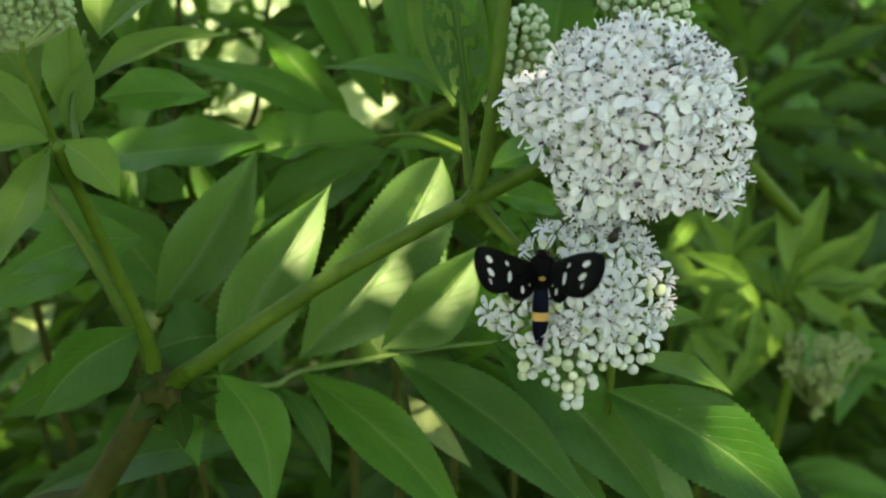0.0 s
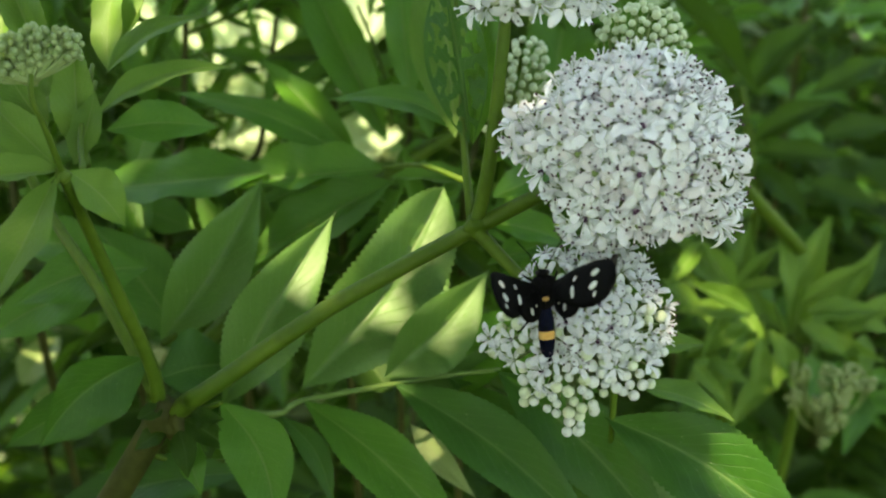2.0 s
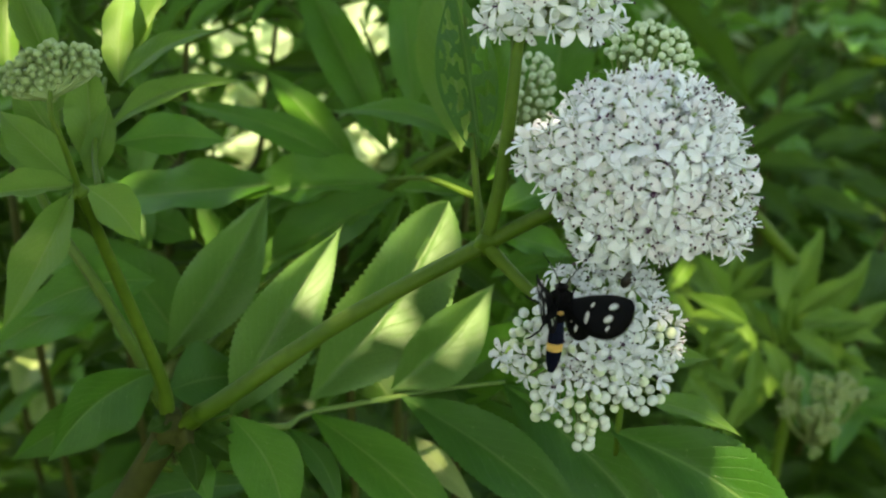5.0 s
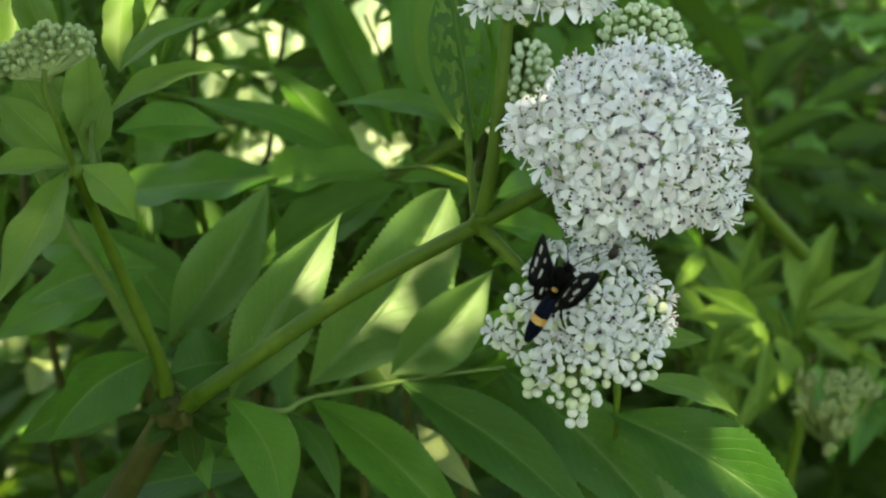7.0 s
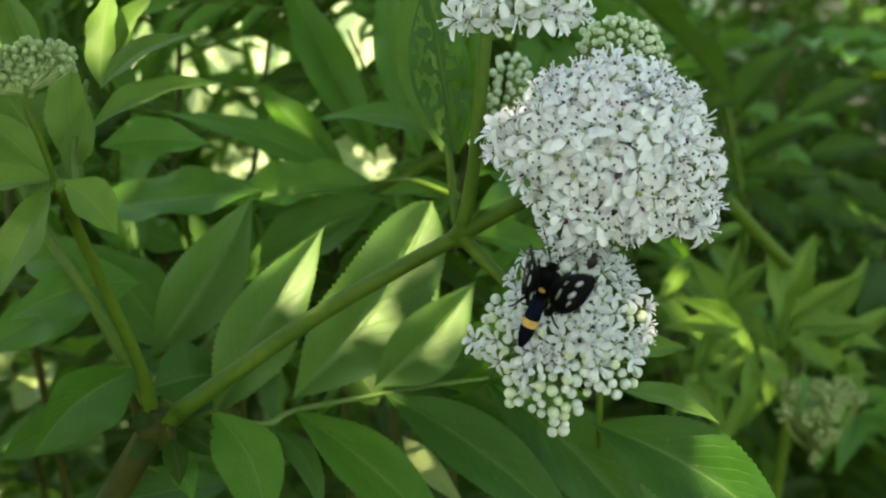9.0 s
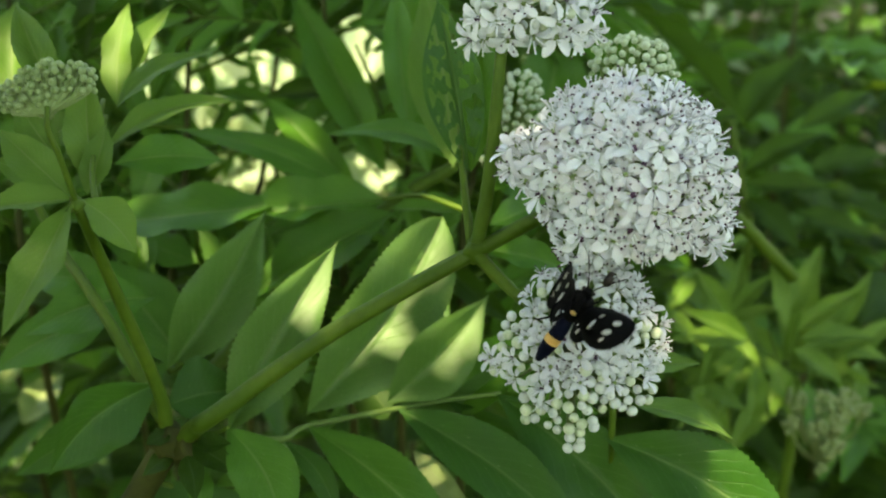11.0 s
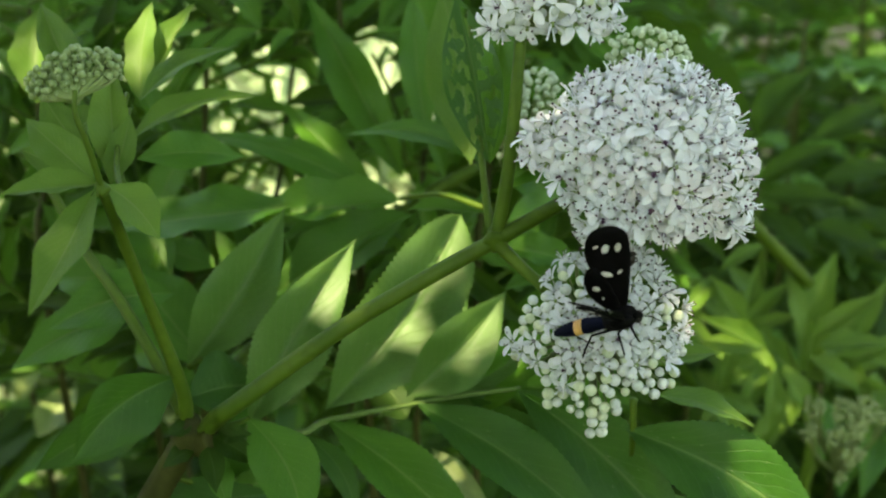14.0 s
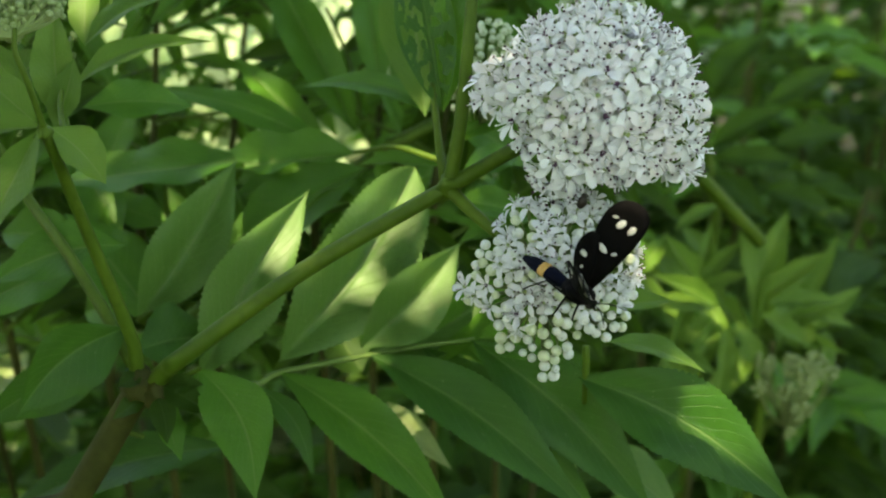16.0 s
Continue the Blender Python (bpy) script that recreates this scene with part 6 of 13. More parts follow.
leaflet(lf, (0.04, -0.038, 1.086), (0.061, -0.011, 1.102), 0.0102, -20, 3, COARSE["leaf_green"])
lf = compound_leaf(side, [(0.0029, -0.0204, 1.0902), (-0.0215, -0.0251, 1.0939), (-0.0451, -0.0299, 1.0976)])
leaflet(lf, (-0.012, -0.031, 1.095), (-0.029, -0.024, 1.124), 0.0115, 16, 4, COARSE["leaf_green"])
leaflet(lf, (-0.012, -0.031, 1.095), (-0.031, -0.052, 1.083), 0.0080, -11, 0, COARSE["leaf_deep_shade"])
leaflet(lf, (-0.026, -0.031, 1.096), (-0.042, -0.019, 1.125), 0.0100, 10, 1, COARSE["leaf_deep_shade"])
leaflet(lf, (-0.026, -0.031, 1.096), (-0.058, -0.032, 1.069), 0.0079, 10, 0, COARSE["leaf_green"])
leaflet(lf, (-0.039, -0.03, 1.097), (-0.056, -0.008, 1.112), 0.0072, -3, 2, COARSE["leaf_green"])
leaflet(lf, (-0.039, -0.03, 1.097), (-0.077, -0.033, 1.069), 0.0101, -13, 3, COARSE["leaf_green"])
leaflet(lf, (-0.045, -0.03, 1.098), (-0.083, -0.027, 1.084), 0.0098, -14, 2, COARSE["leaf_green"])
lf = compound_leaf(side, [(0.0038, -0.0081, 1.1166), (-0.0093, -0.0093, 1.1288), (-0.022, -0.0107, 1.1406)])
leaflet(lf, (-0.003, -0.017, 1.127), (-0.007, -0.004, 1.149), 0.0070, 10, 2, COARSE["leaf_deep_shade"])
leaflet(lf, (-0.011, -0.014, 1.132), (-0.024, 0.016, 1.153), 0.0070, -17, 4, COARSE["leaf_green"])
leaflet(lf, (-0.011, -0.014, 1.132), (-0.049, -0.01, 1.122), 0.0082, -6, 0, COARSE["leaf_green"])
leaflet(lf, (-0.019, -0.012, 1.138), (-0.025, 0.018, 1.163), 0.0088, -19, 0, COARSE["leaf_deep_shade"])
leaflet(lf, (-0.019, -0.012, 1.138), (-0.056, -0.009, 1.129), 0.0096, 9, 0, COARSE["leaf_green"])
leaflet(lf, (-0.022, -0.011, 1.141), (-0.051, -0.012, 1.148), 0.0096, 0, 1, COARSE["leaf_green"])
lf = compound_leaf(side, [(0.0037, -0.0106, 1.1112), (0.0251, 0.0022, 1.1182), (0.0475, 0.0153, 1.1256)])
leaflet(lf, (0.016, 0.01, 1.114), (0.029, 0.009, 1.109), 0.0035, 20, 1, COARSE["leaf_green"])
leaflet(lf, (0.016, 0.01, 1.114), (0.025, 0.005, 1.15), 0.0126, 3, 4, COARSE["leaf_green"])
leaflet(lf, (0.029, 0.012, 1.119), (0.044, 0.012, 1.111), 0.0035, 4, 1, COARSE["leaf_green"])
leaflet(lf, (0.029, 0.012, 1.119), (0.048, 0.013, 1.153), 0.0107, 20, 0, COARSE["leaf_green"])
leaflet(lf, (0.042, 0.014, 1.123), (0.065, -0.006, 1.105), 0.0065, -20, 3, COARSE["leaf_green"])
leaflet(lf, (0.042, 0.014, 1.123), (0.057, 0.023, 1.149), 0.0088, -18, 1, COARSE["leaf_deep_shade"])
leaflet(lf, (0.048, 0.015, 1.126), (0.073, 0.017, 1.124), 0.0058, 2, 0, COARSE["leaf_green"])
lf = compound_leaf(side, [(0.0043, -0.0014, 1.131), (-0.0148, -0.0013, 1.1466), (-0.0333, -0.0013, 1.1618)])
leaflet(lf, (-0.007, -0.01, 1.143), (-0.008, -0.002, 1.163), 0.0073, 12, 3, COARSE["leaf_green"])
leaflet(lf, (-0.007, -0.01, 1.143), (-0.047, -0.016, 1.127), 0.0114, 15, 3, COARSE["leaf_green"])
leaflet(lf, (-0.018, -0.006, 1.151), (-0.02, -0.017, 1.175), 0.0076, -4, 4, COARSE["leaf_green"])
leaflet(lf, (-0.018, -0.006, 1.151), (-0.061, 0, 1.14), 0.0096, -3, 4, COARSE["leaf_green"])
leaflet(lf, (-0.028, -0.003, 1.158), (-0.019, -0.011, 1.185), 0.0078, 19, 4, COARSE["leaf_green"])
leaflet(lf, (-0.028, -0.003, 1.158), (-0.078, 0.007, 1.148), 0.0118, 16, 1, COARSE["leaf_deep_shade"])
leaflet(lf, (-0.033, -0.001, 1.162), (-0.063, 0.007, 1.167), 0.0084, 17, 3, COARSE["leaf_green"])
lf = compound_leaf(side, [(0.0044, -0.0007, 1.1324), (0.0282, 0.0197, 1.1416), (0.0541, 0.0405, 1.1517)])
leaflet(lf, (0.017, 0.033, 1.136), (0.053, 0.013, 1.129), 0.0089, -20, 1, COARSE["leaf_green"])
leaflet(lf, (0.017, 0.033, 1.136), (0.032, 0.056, 1.162), 0.0115, -20, 3, COARSE["leaf_green"])
leaflet(lf, (0.032, 0.036, 1.142), (0.07, 0.013, 1.119), 0.0109, 5, 4, COARSE["leaf_deep_shade"])
leaflet(lf, (0.032, 0.036, 1.142), (0.045, 0.033, 1.177), 0.0103, 13, 2, COARSE["leaf_green"])
leaflet(lf, (0.047, 0.039, 1.149), (0.075, 0.037, 1.134), 0.0080, 6, 2, COARSE["leaf_deep_shade"])
leaflet(lf, (0.047, 0.039, 1.149), (0.069, 0.052, 1.178), 0.0115, -16, 4, COARSE["leaf_green"])
leaflet(lf, (0.054, 0.04, 1.152), (0.091, 0.057, 1.149), 0.0089, 16, 4, COARSE["leaf_green"])
lf = compound_leaf(side, [(0.0049, 0.006, 1.1468), (-0.0221, 0.0201, 1.1554), (-0.0502, 0.0343, 1.1645)])
leaflet(lf, (-0.018, 0.028, 1.151), (-0.036, 0.061, 1.177), 0.0103, -20, 1, COARSE["leaf_green"])
leaflet(lf, (-0.018, 0.028, 1.151), (-0.062, 0.02, 1.13), 0.0136, 1, 2, COARSE["leaf_green"])
leaflet(lf, (-0.031, 0.031, 1.157), (-0.04, 0.059, 1.188), 0.0093, 16, 3, COARSE["leaf_green"])
leaflet(lf, (-0.031, 0.031, 1.157), (-0.065, 0.031, 1.135), 0.0079, -19, 1, COARSE["leaf_green"])
leaflet(lf, (-0.044, 0.033, 1.162), (-0.058, 0.049, 1.188), 0.0079, -13, 4, COARSE["leaf_green"])
leaflet(lf, (-0.044, 0.033, 1.162), (-0.08, 0.01, 1.144), 0.0115, 14, 1, COARSE["leaf_green"])
leaflet(lf, (-0.05, 0.034, 1.165), (-0.07, 0.015, 1.165), 0.0066, 20, 0, COARSE["leaf_green"])
lf = compound_leaf(side, [(0.0047, 0.0032, 1.1407), (0.0242, 0.0225, 1.1558), (0.045, 0.0423, 1.1718)])
leaflet(lf, (0.015, 0.032, 1.149), (0.052, 0.014, 1.139), 0.0087, 0, 0, COARSE["leaf_green"])
leaflet(lf, (0.015, 0.032, 1.149), (0.022, 0.036, 1.182), 0.0119, 13, 1, COARSE["leaf_green"])
leaflet(lf, (0.027, 0.036, 1.159), (0.066, 0.03, 1.143), 0.0092, 4, 4, COARSE["leaf_green"])
leaflet(lf, (0.027, 0.036, 1.159), (0.035, 0.056, 1.182), 0.0088, 15, 3, COARSE["leaf_green"])
leaflet(lf, (0.039, 0.04, 1.168), (0.068, 0.039, 1.162), 0.0073, 10, 3, COARSE["leaf_green"])
leaflet(lf, (0.039, 0.04, 1.168), (0.052, 0.046, 1.199), 0.0108, 2, 4, COARSE["leaf_green"])
leaflet(lf, (0.045, 0.042, 1.172), (0.088, 0.061, 1.182), 0.0121, -14, 3, COARSE["leaf_green"])
side = plant_behind((-0.0947, 0.4544, 0), [(0, 0, 0), (0, -0.03, 0.4905), (0, -0.06, 0.981), (0.0107, -0.0238, 1.0586), (0.0214, 0.0124, 1.1362)])
lf = compound_leaf(side, [(-0.0016, -0.0655, 0.9692), (-0.0226, -0.0538, 0.9798), (-0.0441, -0.0419, 0.9908)])
leaflet(lf, (-0.018, -0.05, 0.973), (-0.032, -0.026, 1.001), 0.0117, -17, 1, COARSE["leaf_deep_shade"])
leaflet(lf, (-0.018, -0.05, 0.973), (-0.06, -0.067, 0.975), 0.0120, 16, 2, COARSE["leaf_deep_shade"])
leaflet(lf, (-0.029, -0.047, 0.98), (-0.024, -0.033, 1.011), 0.0108, -18, 1, COARSE["leaf_deep_shade"])
leaflet(lf, (-0.029, -0.047, 0.98), (-0.072, -0.056, 0.969), 0.0108, -12, 0, COARSE["leaf_deep_shade"])
leaflet(lf, (-0.039, -0.043, 0.987), (-0.052, -0.024, 1.02), 0.0110, 4, 4, COARSE["leaf_deep_shade"])
leaflet(lf, (-0.039, -0.043, 0.987), (-0.081, -0.052, 0.975), 0.0106, -20, 0, COARSE["leaf_deep_shade"])
leaflet(lf, (-0.044, -0.042, 0.991), (-0.083, -0.031, 0.995), 0.0102, 12, 4, COARSE["leaf_deep_shade"])
lf = compound_leaf(side, [(-0.002, -0.0669, 0.9661), (0.0322, -0.0749, 0.9781), (0.0646, -0.083, 0.9899)])
leaflet(lf, (0.025, -0.086, 0.983), (0.045, -0.096, 0.957), 0.0083, -5, 1, COARSE["leaf_deep_shade"])
leaflet(lf, (0.025, -0.086, 0.983), (0.045, -0.072, 1.008), 0.0110, 17, 0, COARSE["leaf_green"])
leaflet(lf, (0.041, -0.085, 0.986), (0.067, -0.103, 0.974), 0.0076, 10, 4, COARSE["leaf_deep_shade"])
leaflet(lf, (0.041, -0.085, 0.986), (0.06, -0.06, 1), 0.0086, 1, 3, COARSE["leaf_deep_shade"])
leaflet(lf, (0.057, -0.084, 0.989), (0.086, -0.076, 0.958), 0.0096, -4, 4, COARSE["leaf_green"])
leaflet(lf, (0.057, -0.084, 0.989), (0.071, -0.089, 1.016), 0.0080, 2, 2, COARSE["leaf_deep_shade"])
leaflet(lf, (0.065, -0.083, 0.99), (0.103, -0.082, 0.978), 0.0085, 10, 2, COARSE["leaf_deep_shade"])
lf = compound_leaf(side, [(0.0005, -0.0584, 0.9844), (-0.0208, -0.0586, 1.0054), (-0.0412, -0.0591, 1.0256)])
leaflet(lf, (-0.012, -0.069, 1.004), (-0.019, -0.066, 1.044), 0.0135, -10, 4, COARSE["leaf_green"])
leaflet(lf, (-0.012, -0.069, 1.004), (-0.055, -0.07, 0.979), 0.0116, 20, 2, COARSE["leaf_deep_shade"])
leaflet(lf, (-0.024, -0.065, 1.013), (-0.032, -0.042, 1.037), 0.0094, -12, 2, COARSE["leaf_deep_shade"])
leaflet(lf, (-0.024, -0.065, 1.013), (-0.056, -0.07, 0.999), 0.0075, 15, 3, COARSE["leaf_deep_shade"])
leaflet(lf, (-0.036, -0.061, 1.022), (-0.041, -0.06, 1.055), 0.0102, 4, 2, COARSE["leaf_green"])
leaflet(lf, (-0.036, -0.061, 1.022), (-0.075, -0.052, 1.014), 0.0085, 7, 1, COARSE["leaf_deep_shade"])
leaflet(lf, (-0.041, -0.059, 1.026), (-0.064, -0.07, 1.038), 0.0075, 9, 0, COARSE["leaf_deep_shade"])
lf = compound_leaf(side, [(0.0019, -0.0536, 0.9946), (0.0262, -0.0332, 1.0055), (0.0523, -0.0123, 1.0175)])
leaflet(lf, (0.016, -0.023, 0.994), (0.049, -0.019, 0.978), 0.0087, 20, 0, COARSE["leaf_deep_shade"])
leaflet(lf, (0.016, -0.023, 0.994), (0.02, 0.007, 1.029), 0.0131, -3, 3, COARSE["leaf_deep_shade"])
leaflet(lf, (0.031, -0.019, 1.004), (0.071, -0.039, 0.986), 0.0108, 16, 2, COARSE["leaf_deep_shade"])
leaflet(lf, (0.031, -0.019, 1.004), (0.047, -0.021, 1.039), 0.0103, 12, 0, COARSE["leaf_deep_shade"])
leaflet(lf, (0.046, -0.014, 1.013), (0.087, -0.034, 0.996), 0.0128, -3, 0, COARSE["leaf_deep_shade"])
leaflet(lf, (0.046, -0.014, 1.013), (0.049, 0.009, 1.028), 0.0063, -7, 2, COARSE["leaf_deep_shade"])
leaflet(lf, (0.052, -0.012, 1.017), (0.094, -0.018, 1.027), 0.0106, 0, 4, COARSE["leaf_deep_shade"])
lf = compound_leaf(side, [(0.0042, -0.0458, 1.0113), (-0.0154, -0.0508, 1.0303), (-0.0337, -0.0562, 1.0485)])
leaflet(lf, (-0.006, -0.064, 1.031), (-0.003, -0.068, 1.061), 0.0090, -6, 0, COARSE["leaf_green"])
leaflet(lf, (-0.006, -0.064, 1.031), (-0.033, -0.072, 1.025), 0.0068, -11, 1, COARSE["leaf_deep_shade"])
leaflet(lf, (-0.017, -0.061, 1.038), (-0.025, -0.062, 1.079), 0.0111, -17, 2, COARSE["leaf_green"])
leaflet(lf, (-0.017, -0.061, 1.038), (-0.051, -0.079, 1.032), 0.0106, 2, 3, COARSE["leaf_green"])
leaflet(lf, (-0.029, -0.058, 1.045), (-0.033, -0.034, 1.079), 0.0103, 6, 0, COARSE["leaf_deep_shade"])
leaflet(lf, (-0.029, -0.058, 1.045), (-0.076, -0.044, 1.029), 0.0102, 0, 4, COARSE["leaf_deep_shade"])
leaflet(lf, (-0.034, -0.056, 1.049), (-0.063, -0.062, 1.056), 0.0078, -16, 3, COARSE["leaf_green"])
lf = compound_leaf(side, [(0.0037, -0.0476, 1.0075), (0.0259, -0.0338, 1.0245), (0.0487, -0.0198, 1.0419)])
leaflet(lf, (0.018, -0.032, 1.017), (0.055, -0.045, 1.002), 0.0089, 15, 3, COARSE["leaf_green"])
leaflet(lf, (0.018, -0.032, 1.017), (0.024, -0.032, 1.046), 0.0076, -10, 0, COARSE["leaf_green"])
leaflet(lf, (0.031, -0.027, 1.027), (0.065, -0.026, 1.024), 0.0077, -11, 4, COARSE["leaf_deep_shade"])
leaflet(lf, (0.031, -0.027, 1.027), (0.02, -0.001, 1.049), 0.0079, 7, 4, COARSE["leaf_deep_shade"])
leaflet(lf, (0.043, -0.022, 1.037), (0.082, -0.029, 1.034), 0.0094, -16, 0, COARSE["leaf_green"])
leaflet(lf, (0.043, -0.022, 1.037), (0.041, -0.014, 1.06), 0.0078, -5, 0, COARSE["leaf_deep_shade"])
lf = compound_leaf(side, [(0.0064, -0.0383, 1.0275), (-0.0279, -0.0218, 1.0314), (-0.0641, -0.0051, 1.0358)])
leaflet(lf, (-0.022, -0.011, 1.024), (-0.031, -0.016, 1.052), 0.0090, 19, 4, COARSE["leaf_green"])
leaflet(lf, (-0.022, -0.011, 1.024), (-0.054, -0.038, 1.008), 0.0105, 19, 3, COARSE["leaf_deep_shade"])
leaflet(lf, (-0.039, -0.008, 1.029), (-0.066, 0.011, 1.055), 0.0122, -7, 1, COARSE["leaf_green"])
leaflet(lf, (-0.039, -0.008, 1.029), (-0.065, -0.036, 1.01), 0.0097, 2, 0, COARSE["leaf_green"])
leaflet(lf, (-0.056, -0.006, 1.034), (-0.089, 0.027, 1.057), 0.0102, -16, 4, COARSE["leaf_green"])
leaflet(lf, (-0.056, -0.006, 1.034), (-0.097, -0.021, 1.009), 0.0122, -11, 3, COARSE["leaf_deep_shade"])
leaflet(lf, (-0.064, -0.005, 1.036), (-0.105, 0, 1.028), 0.0101, 15, 2, COARSE["leaf_deep_shade"])
lf = compound_leaf(side, [(0.0116, -0.0208, 1.065), (-0.0201, -0.0153, 1.0687), (-0.0523, -0.0098, 1.0724)])
leaflet(lf, (-0.012, -0.013, 1.066), (-0.019, -0.009, 1.077), 0.0040, -3, 4, COARSE["leaf_green"])
leaflet(lf, (-0.012, -0.013, 1.066), (-0.044, -0.027, 1.036), 0.0095, -15, 1, COARSE["leaf_deep_shade"])
leaflet(lf, (-0.028, -0.011, 1.069), (-0.049, 0.02, 1.094), 0.0100, 2, 4, COARSE["leaf_green"])
leaflet(lf, (-0.028, -0.011, 1.069), (-0.058, -0.013, 1.032), 0.0088, -5, 2, COARSE["leaf_deep_shade"])
leaflet(lf, (-0.045, -0.01, 1.071), (-0.074, -0.016, 1.101), 0.0119, -11, 2, COARSE["leaf_deep_shade"])
leaflet(lf, (-0.045, -0.01, 1.071), (-0.088, -0.015, 1.039), 0.0116, -3, 2, COARSE["leaf_deep_shade"])
leaflet(lf, (-0.052, -0.01, 1.072), (-0.099, -0.013, 1.059), 0.0134, 19, 4, COARSE["leaf_green"])
lf = compound_leaf(side, [(0.0185, 0.0026, 1.1153), (-0.0032, -0.0001, 1.1308), (-0.024, -0.0031, 1.1457)])
leaflet(lf, (0.006, -0.011, 1.128), (-0.012, 0.002, 1.161), 0.0128, 9, 3, COARSE["leaf_green"])
leaflet(lf, (0.006, -0.011, 1.128), (-0.023, -0.035, 1.12), 0.0097, 4, 2, COARSE["leaf_green"])
leaflet(lf, (-0.007, -0.008, 1.135), (-0.025, 0.015, 1.169), 0.0110, 2, 3, COARSE["leaf_green"])
leaflet(lf, (-0.007, -0.008, 1.135), (-0.034, -0.031, 1.123), 0.0087, 20, 2, COARSE["leaf_green"])
leaflet(lf, (-0.019, -0.005, 1.142), (-0.021, 0.017, 1.177), 0.0105, 13, 4, COARSE["leaf_green"])
leaflet(lf, (-0.019, -0.005, 1.142), (-0.042, -0.029, 1.136), 0.0077, 5, 0, COARSE["leaf_deep_shade"])
leaflet(lf, (-0.024, -0.003, 1.146), (-0.066, -0.003, 1.151), 0.0107, -14, 2, COARSE["leaf_green"])
lf = compound_leaf(side, [(0.019, 0.0042, 1.1187), (0.0411, 0.0207, 1.1331), (0.0641, 0.0374, 1.148)])
leaflet(lf, (0.033, 0.028, 1.127), (0.075, 0.012, 1.123), 0.0092, 17, 1, COARSE["leaf_deep_shade"])
leaflet(lf, (0.033, 0.028, 1.127), (0.032, 0.039, 1.154), 0.0091, 7, 4, COARSE["leaf_green"])
leaflet(lf, (0.046, 0.032, 1.136), (0.087, 0.017, 1.121), 0.0095, -6, 1, COARSE["leaf_green"])
leaflet(lf, (0.046, 0.032, 1.136), (0.045, 0.046, 1.165), 0.0109, -5, 2, COARSE["leaf_green"])
leaflet(lf, (0.058, 0.036, 1.144), (0.108, 0.015, 1.13), 0.0126, -20, 4, COARSE["leaf_green"])
leaflet(lf, (0.058, 0.036, 1.144), (0.069, 0.061, 1.171), 0.0091, 17, 0, COARSE["leaf_deep_shade"])
leaflet(lf, (0.064, 0.037, 1.148), (0.097, 0.031, 1.155), 0.0090, -11, 4, COARSE["leaf_green"])
lf = compound_leaf(side, [(0.022, 0.0144, 1.1405), (-0.0108, 0.0286, 1.1486), (-0.0448, 0.0429, 1.1571)])
leaflet(lf, (-0.003, 0.037, 1.145), (-0.024, 0.058, 1.165), 0.0085, 2, 4, COARSE["leaf_green"])
leaflet(lf, (-0.003, 0.037, 1.145), (-0.039, 0.037, 1.127), 0.0100, 4, 2, COARSE["leaf_deep_shade"])
leaflet(lf, (-0.021, 0.04, 1.15), (-0.024, 0.038, 1.19), 0.0119, 8, 4, COARSE["leaf_deep_shade"])
leaflet(lf, (-0.021, 0.04, 1.15), (-0.056, 0.042, 1.12), 0.0112, 14, 3, COARSE["leaf_green"])
leaflet(lf, (-0.037, 0.042, 1.155), (-0.052, 0.045, 1.192), 0.0125, -10, 3, COARSE["leaf_green"])
leaflet(lf, (-0.037, 0.042, 1.155), (-0.079, 0.032, 1.118), 0.0136, -14, 4, COARSE["leaf_green"])
leaflet(lf, (-0.045, 0.043, 1.157), (-0.076, 0.023, 1.154), 0.0088, 16, 0, COARSE["leaf_green"])
lf = compound_leaf(side, [(0.021, 0.011, 1.1333), (0.0394, 0.0218, 1.1498), (0.0581, 0.0326, 1.1664)])
leaflet(lf, (0.033, 0.022, 1.144), (0.079, 0.025, 1.129), 0.0122, -18, 0, COARSE["leaf_green"])
leaflet(lf, (0.033, 0.022, 1.144), (0.032, 0.036, 1.178), 0.0116, -14, 4, COARSE["leaf_green"])
leaflet(lf, (0.044, 0.027, 1.154), (0.082, 0.005, 1.146), 0.0102, 7, 3, COARSE["leaf_green"])
leaflet(lf, (0.044, 0.027, 1.154), (0.049, 0.042, 1.182), 0.0106, -1, 0, COARSE["leaf_deep_shade"])
leaflet(lf, (0.054, 0.031, 1.162), (0.098, 0.048, 1.155), 0.0099, 19, 0, COARSE["leaf_green"])
leaflet(lf, (0.054, 0.031, 1.162), (0.048, 0.039, 1.201), 0.0127, -6, 0, COARSE["leaf_green"])
leaflet(lf, (0.058, 0.033, 1.166), (0.097, 0.057, 1.18), 0.0099, -2, 2, COARSE["leaf_green"])
side = plant_behind((-0.038, 0.4018, 0), [(0, 0, 0), (0, -0.03, 0.5051), (0, -0.06, 1.0102), (-0.0046, -0.0286, 1.0774), (-0.0093, 0.0027, 1.1447)])
lf = compound_leaf(side, [(0.0009, -0.0663, 0.9966), (-0.0212, -0.0704, 1.0117), (-0.0422, -0.0747, 1.0262)])
leaflet(lf, (-0.013, -0.08, 1.014), (-0.019, -0.069, 1.032), 0.0067, 7, 0, COARSE["leaf_deep_shade"])
leaflet(lf, (-0.013, -0.08, 1.014), (-0.047, -0.089, 1.006), 0.0095, 15, 4, COARSE["leaf_deep_shade"])
leaflet(lf, (-0.025, -0.078, 1.019), (-0.027, -0.071, 1.053), 0.0106, -8, 0, COARSE["leaf_green"])
leaflet(lf, (-0.025, -0.078, 1.019), (-0.048, -0.081, 1), 0.0067, -12, 3, COARSE["leaf_deep_shade"])
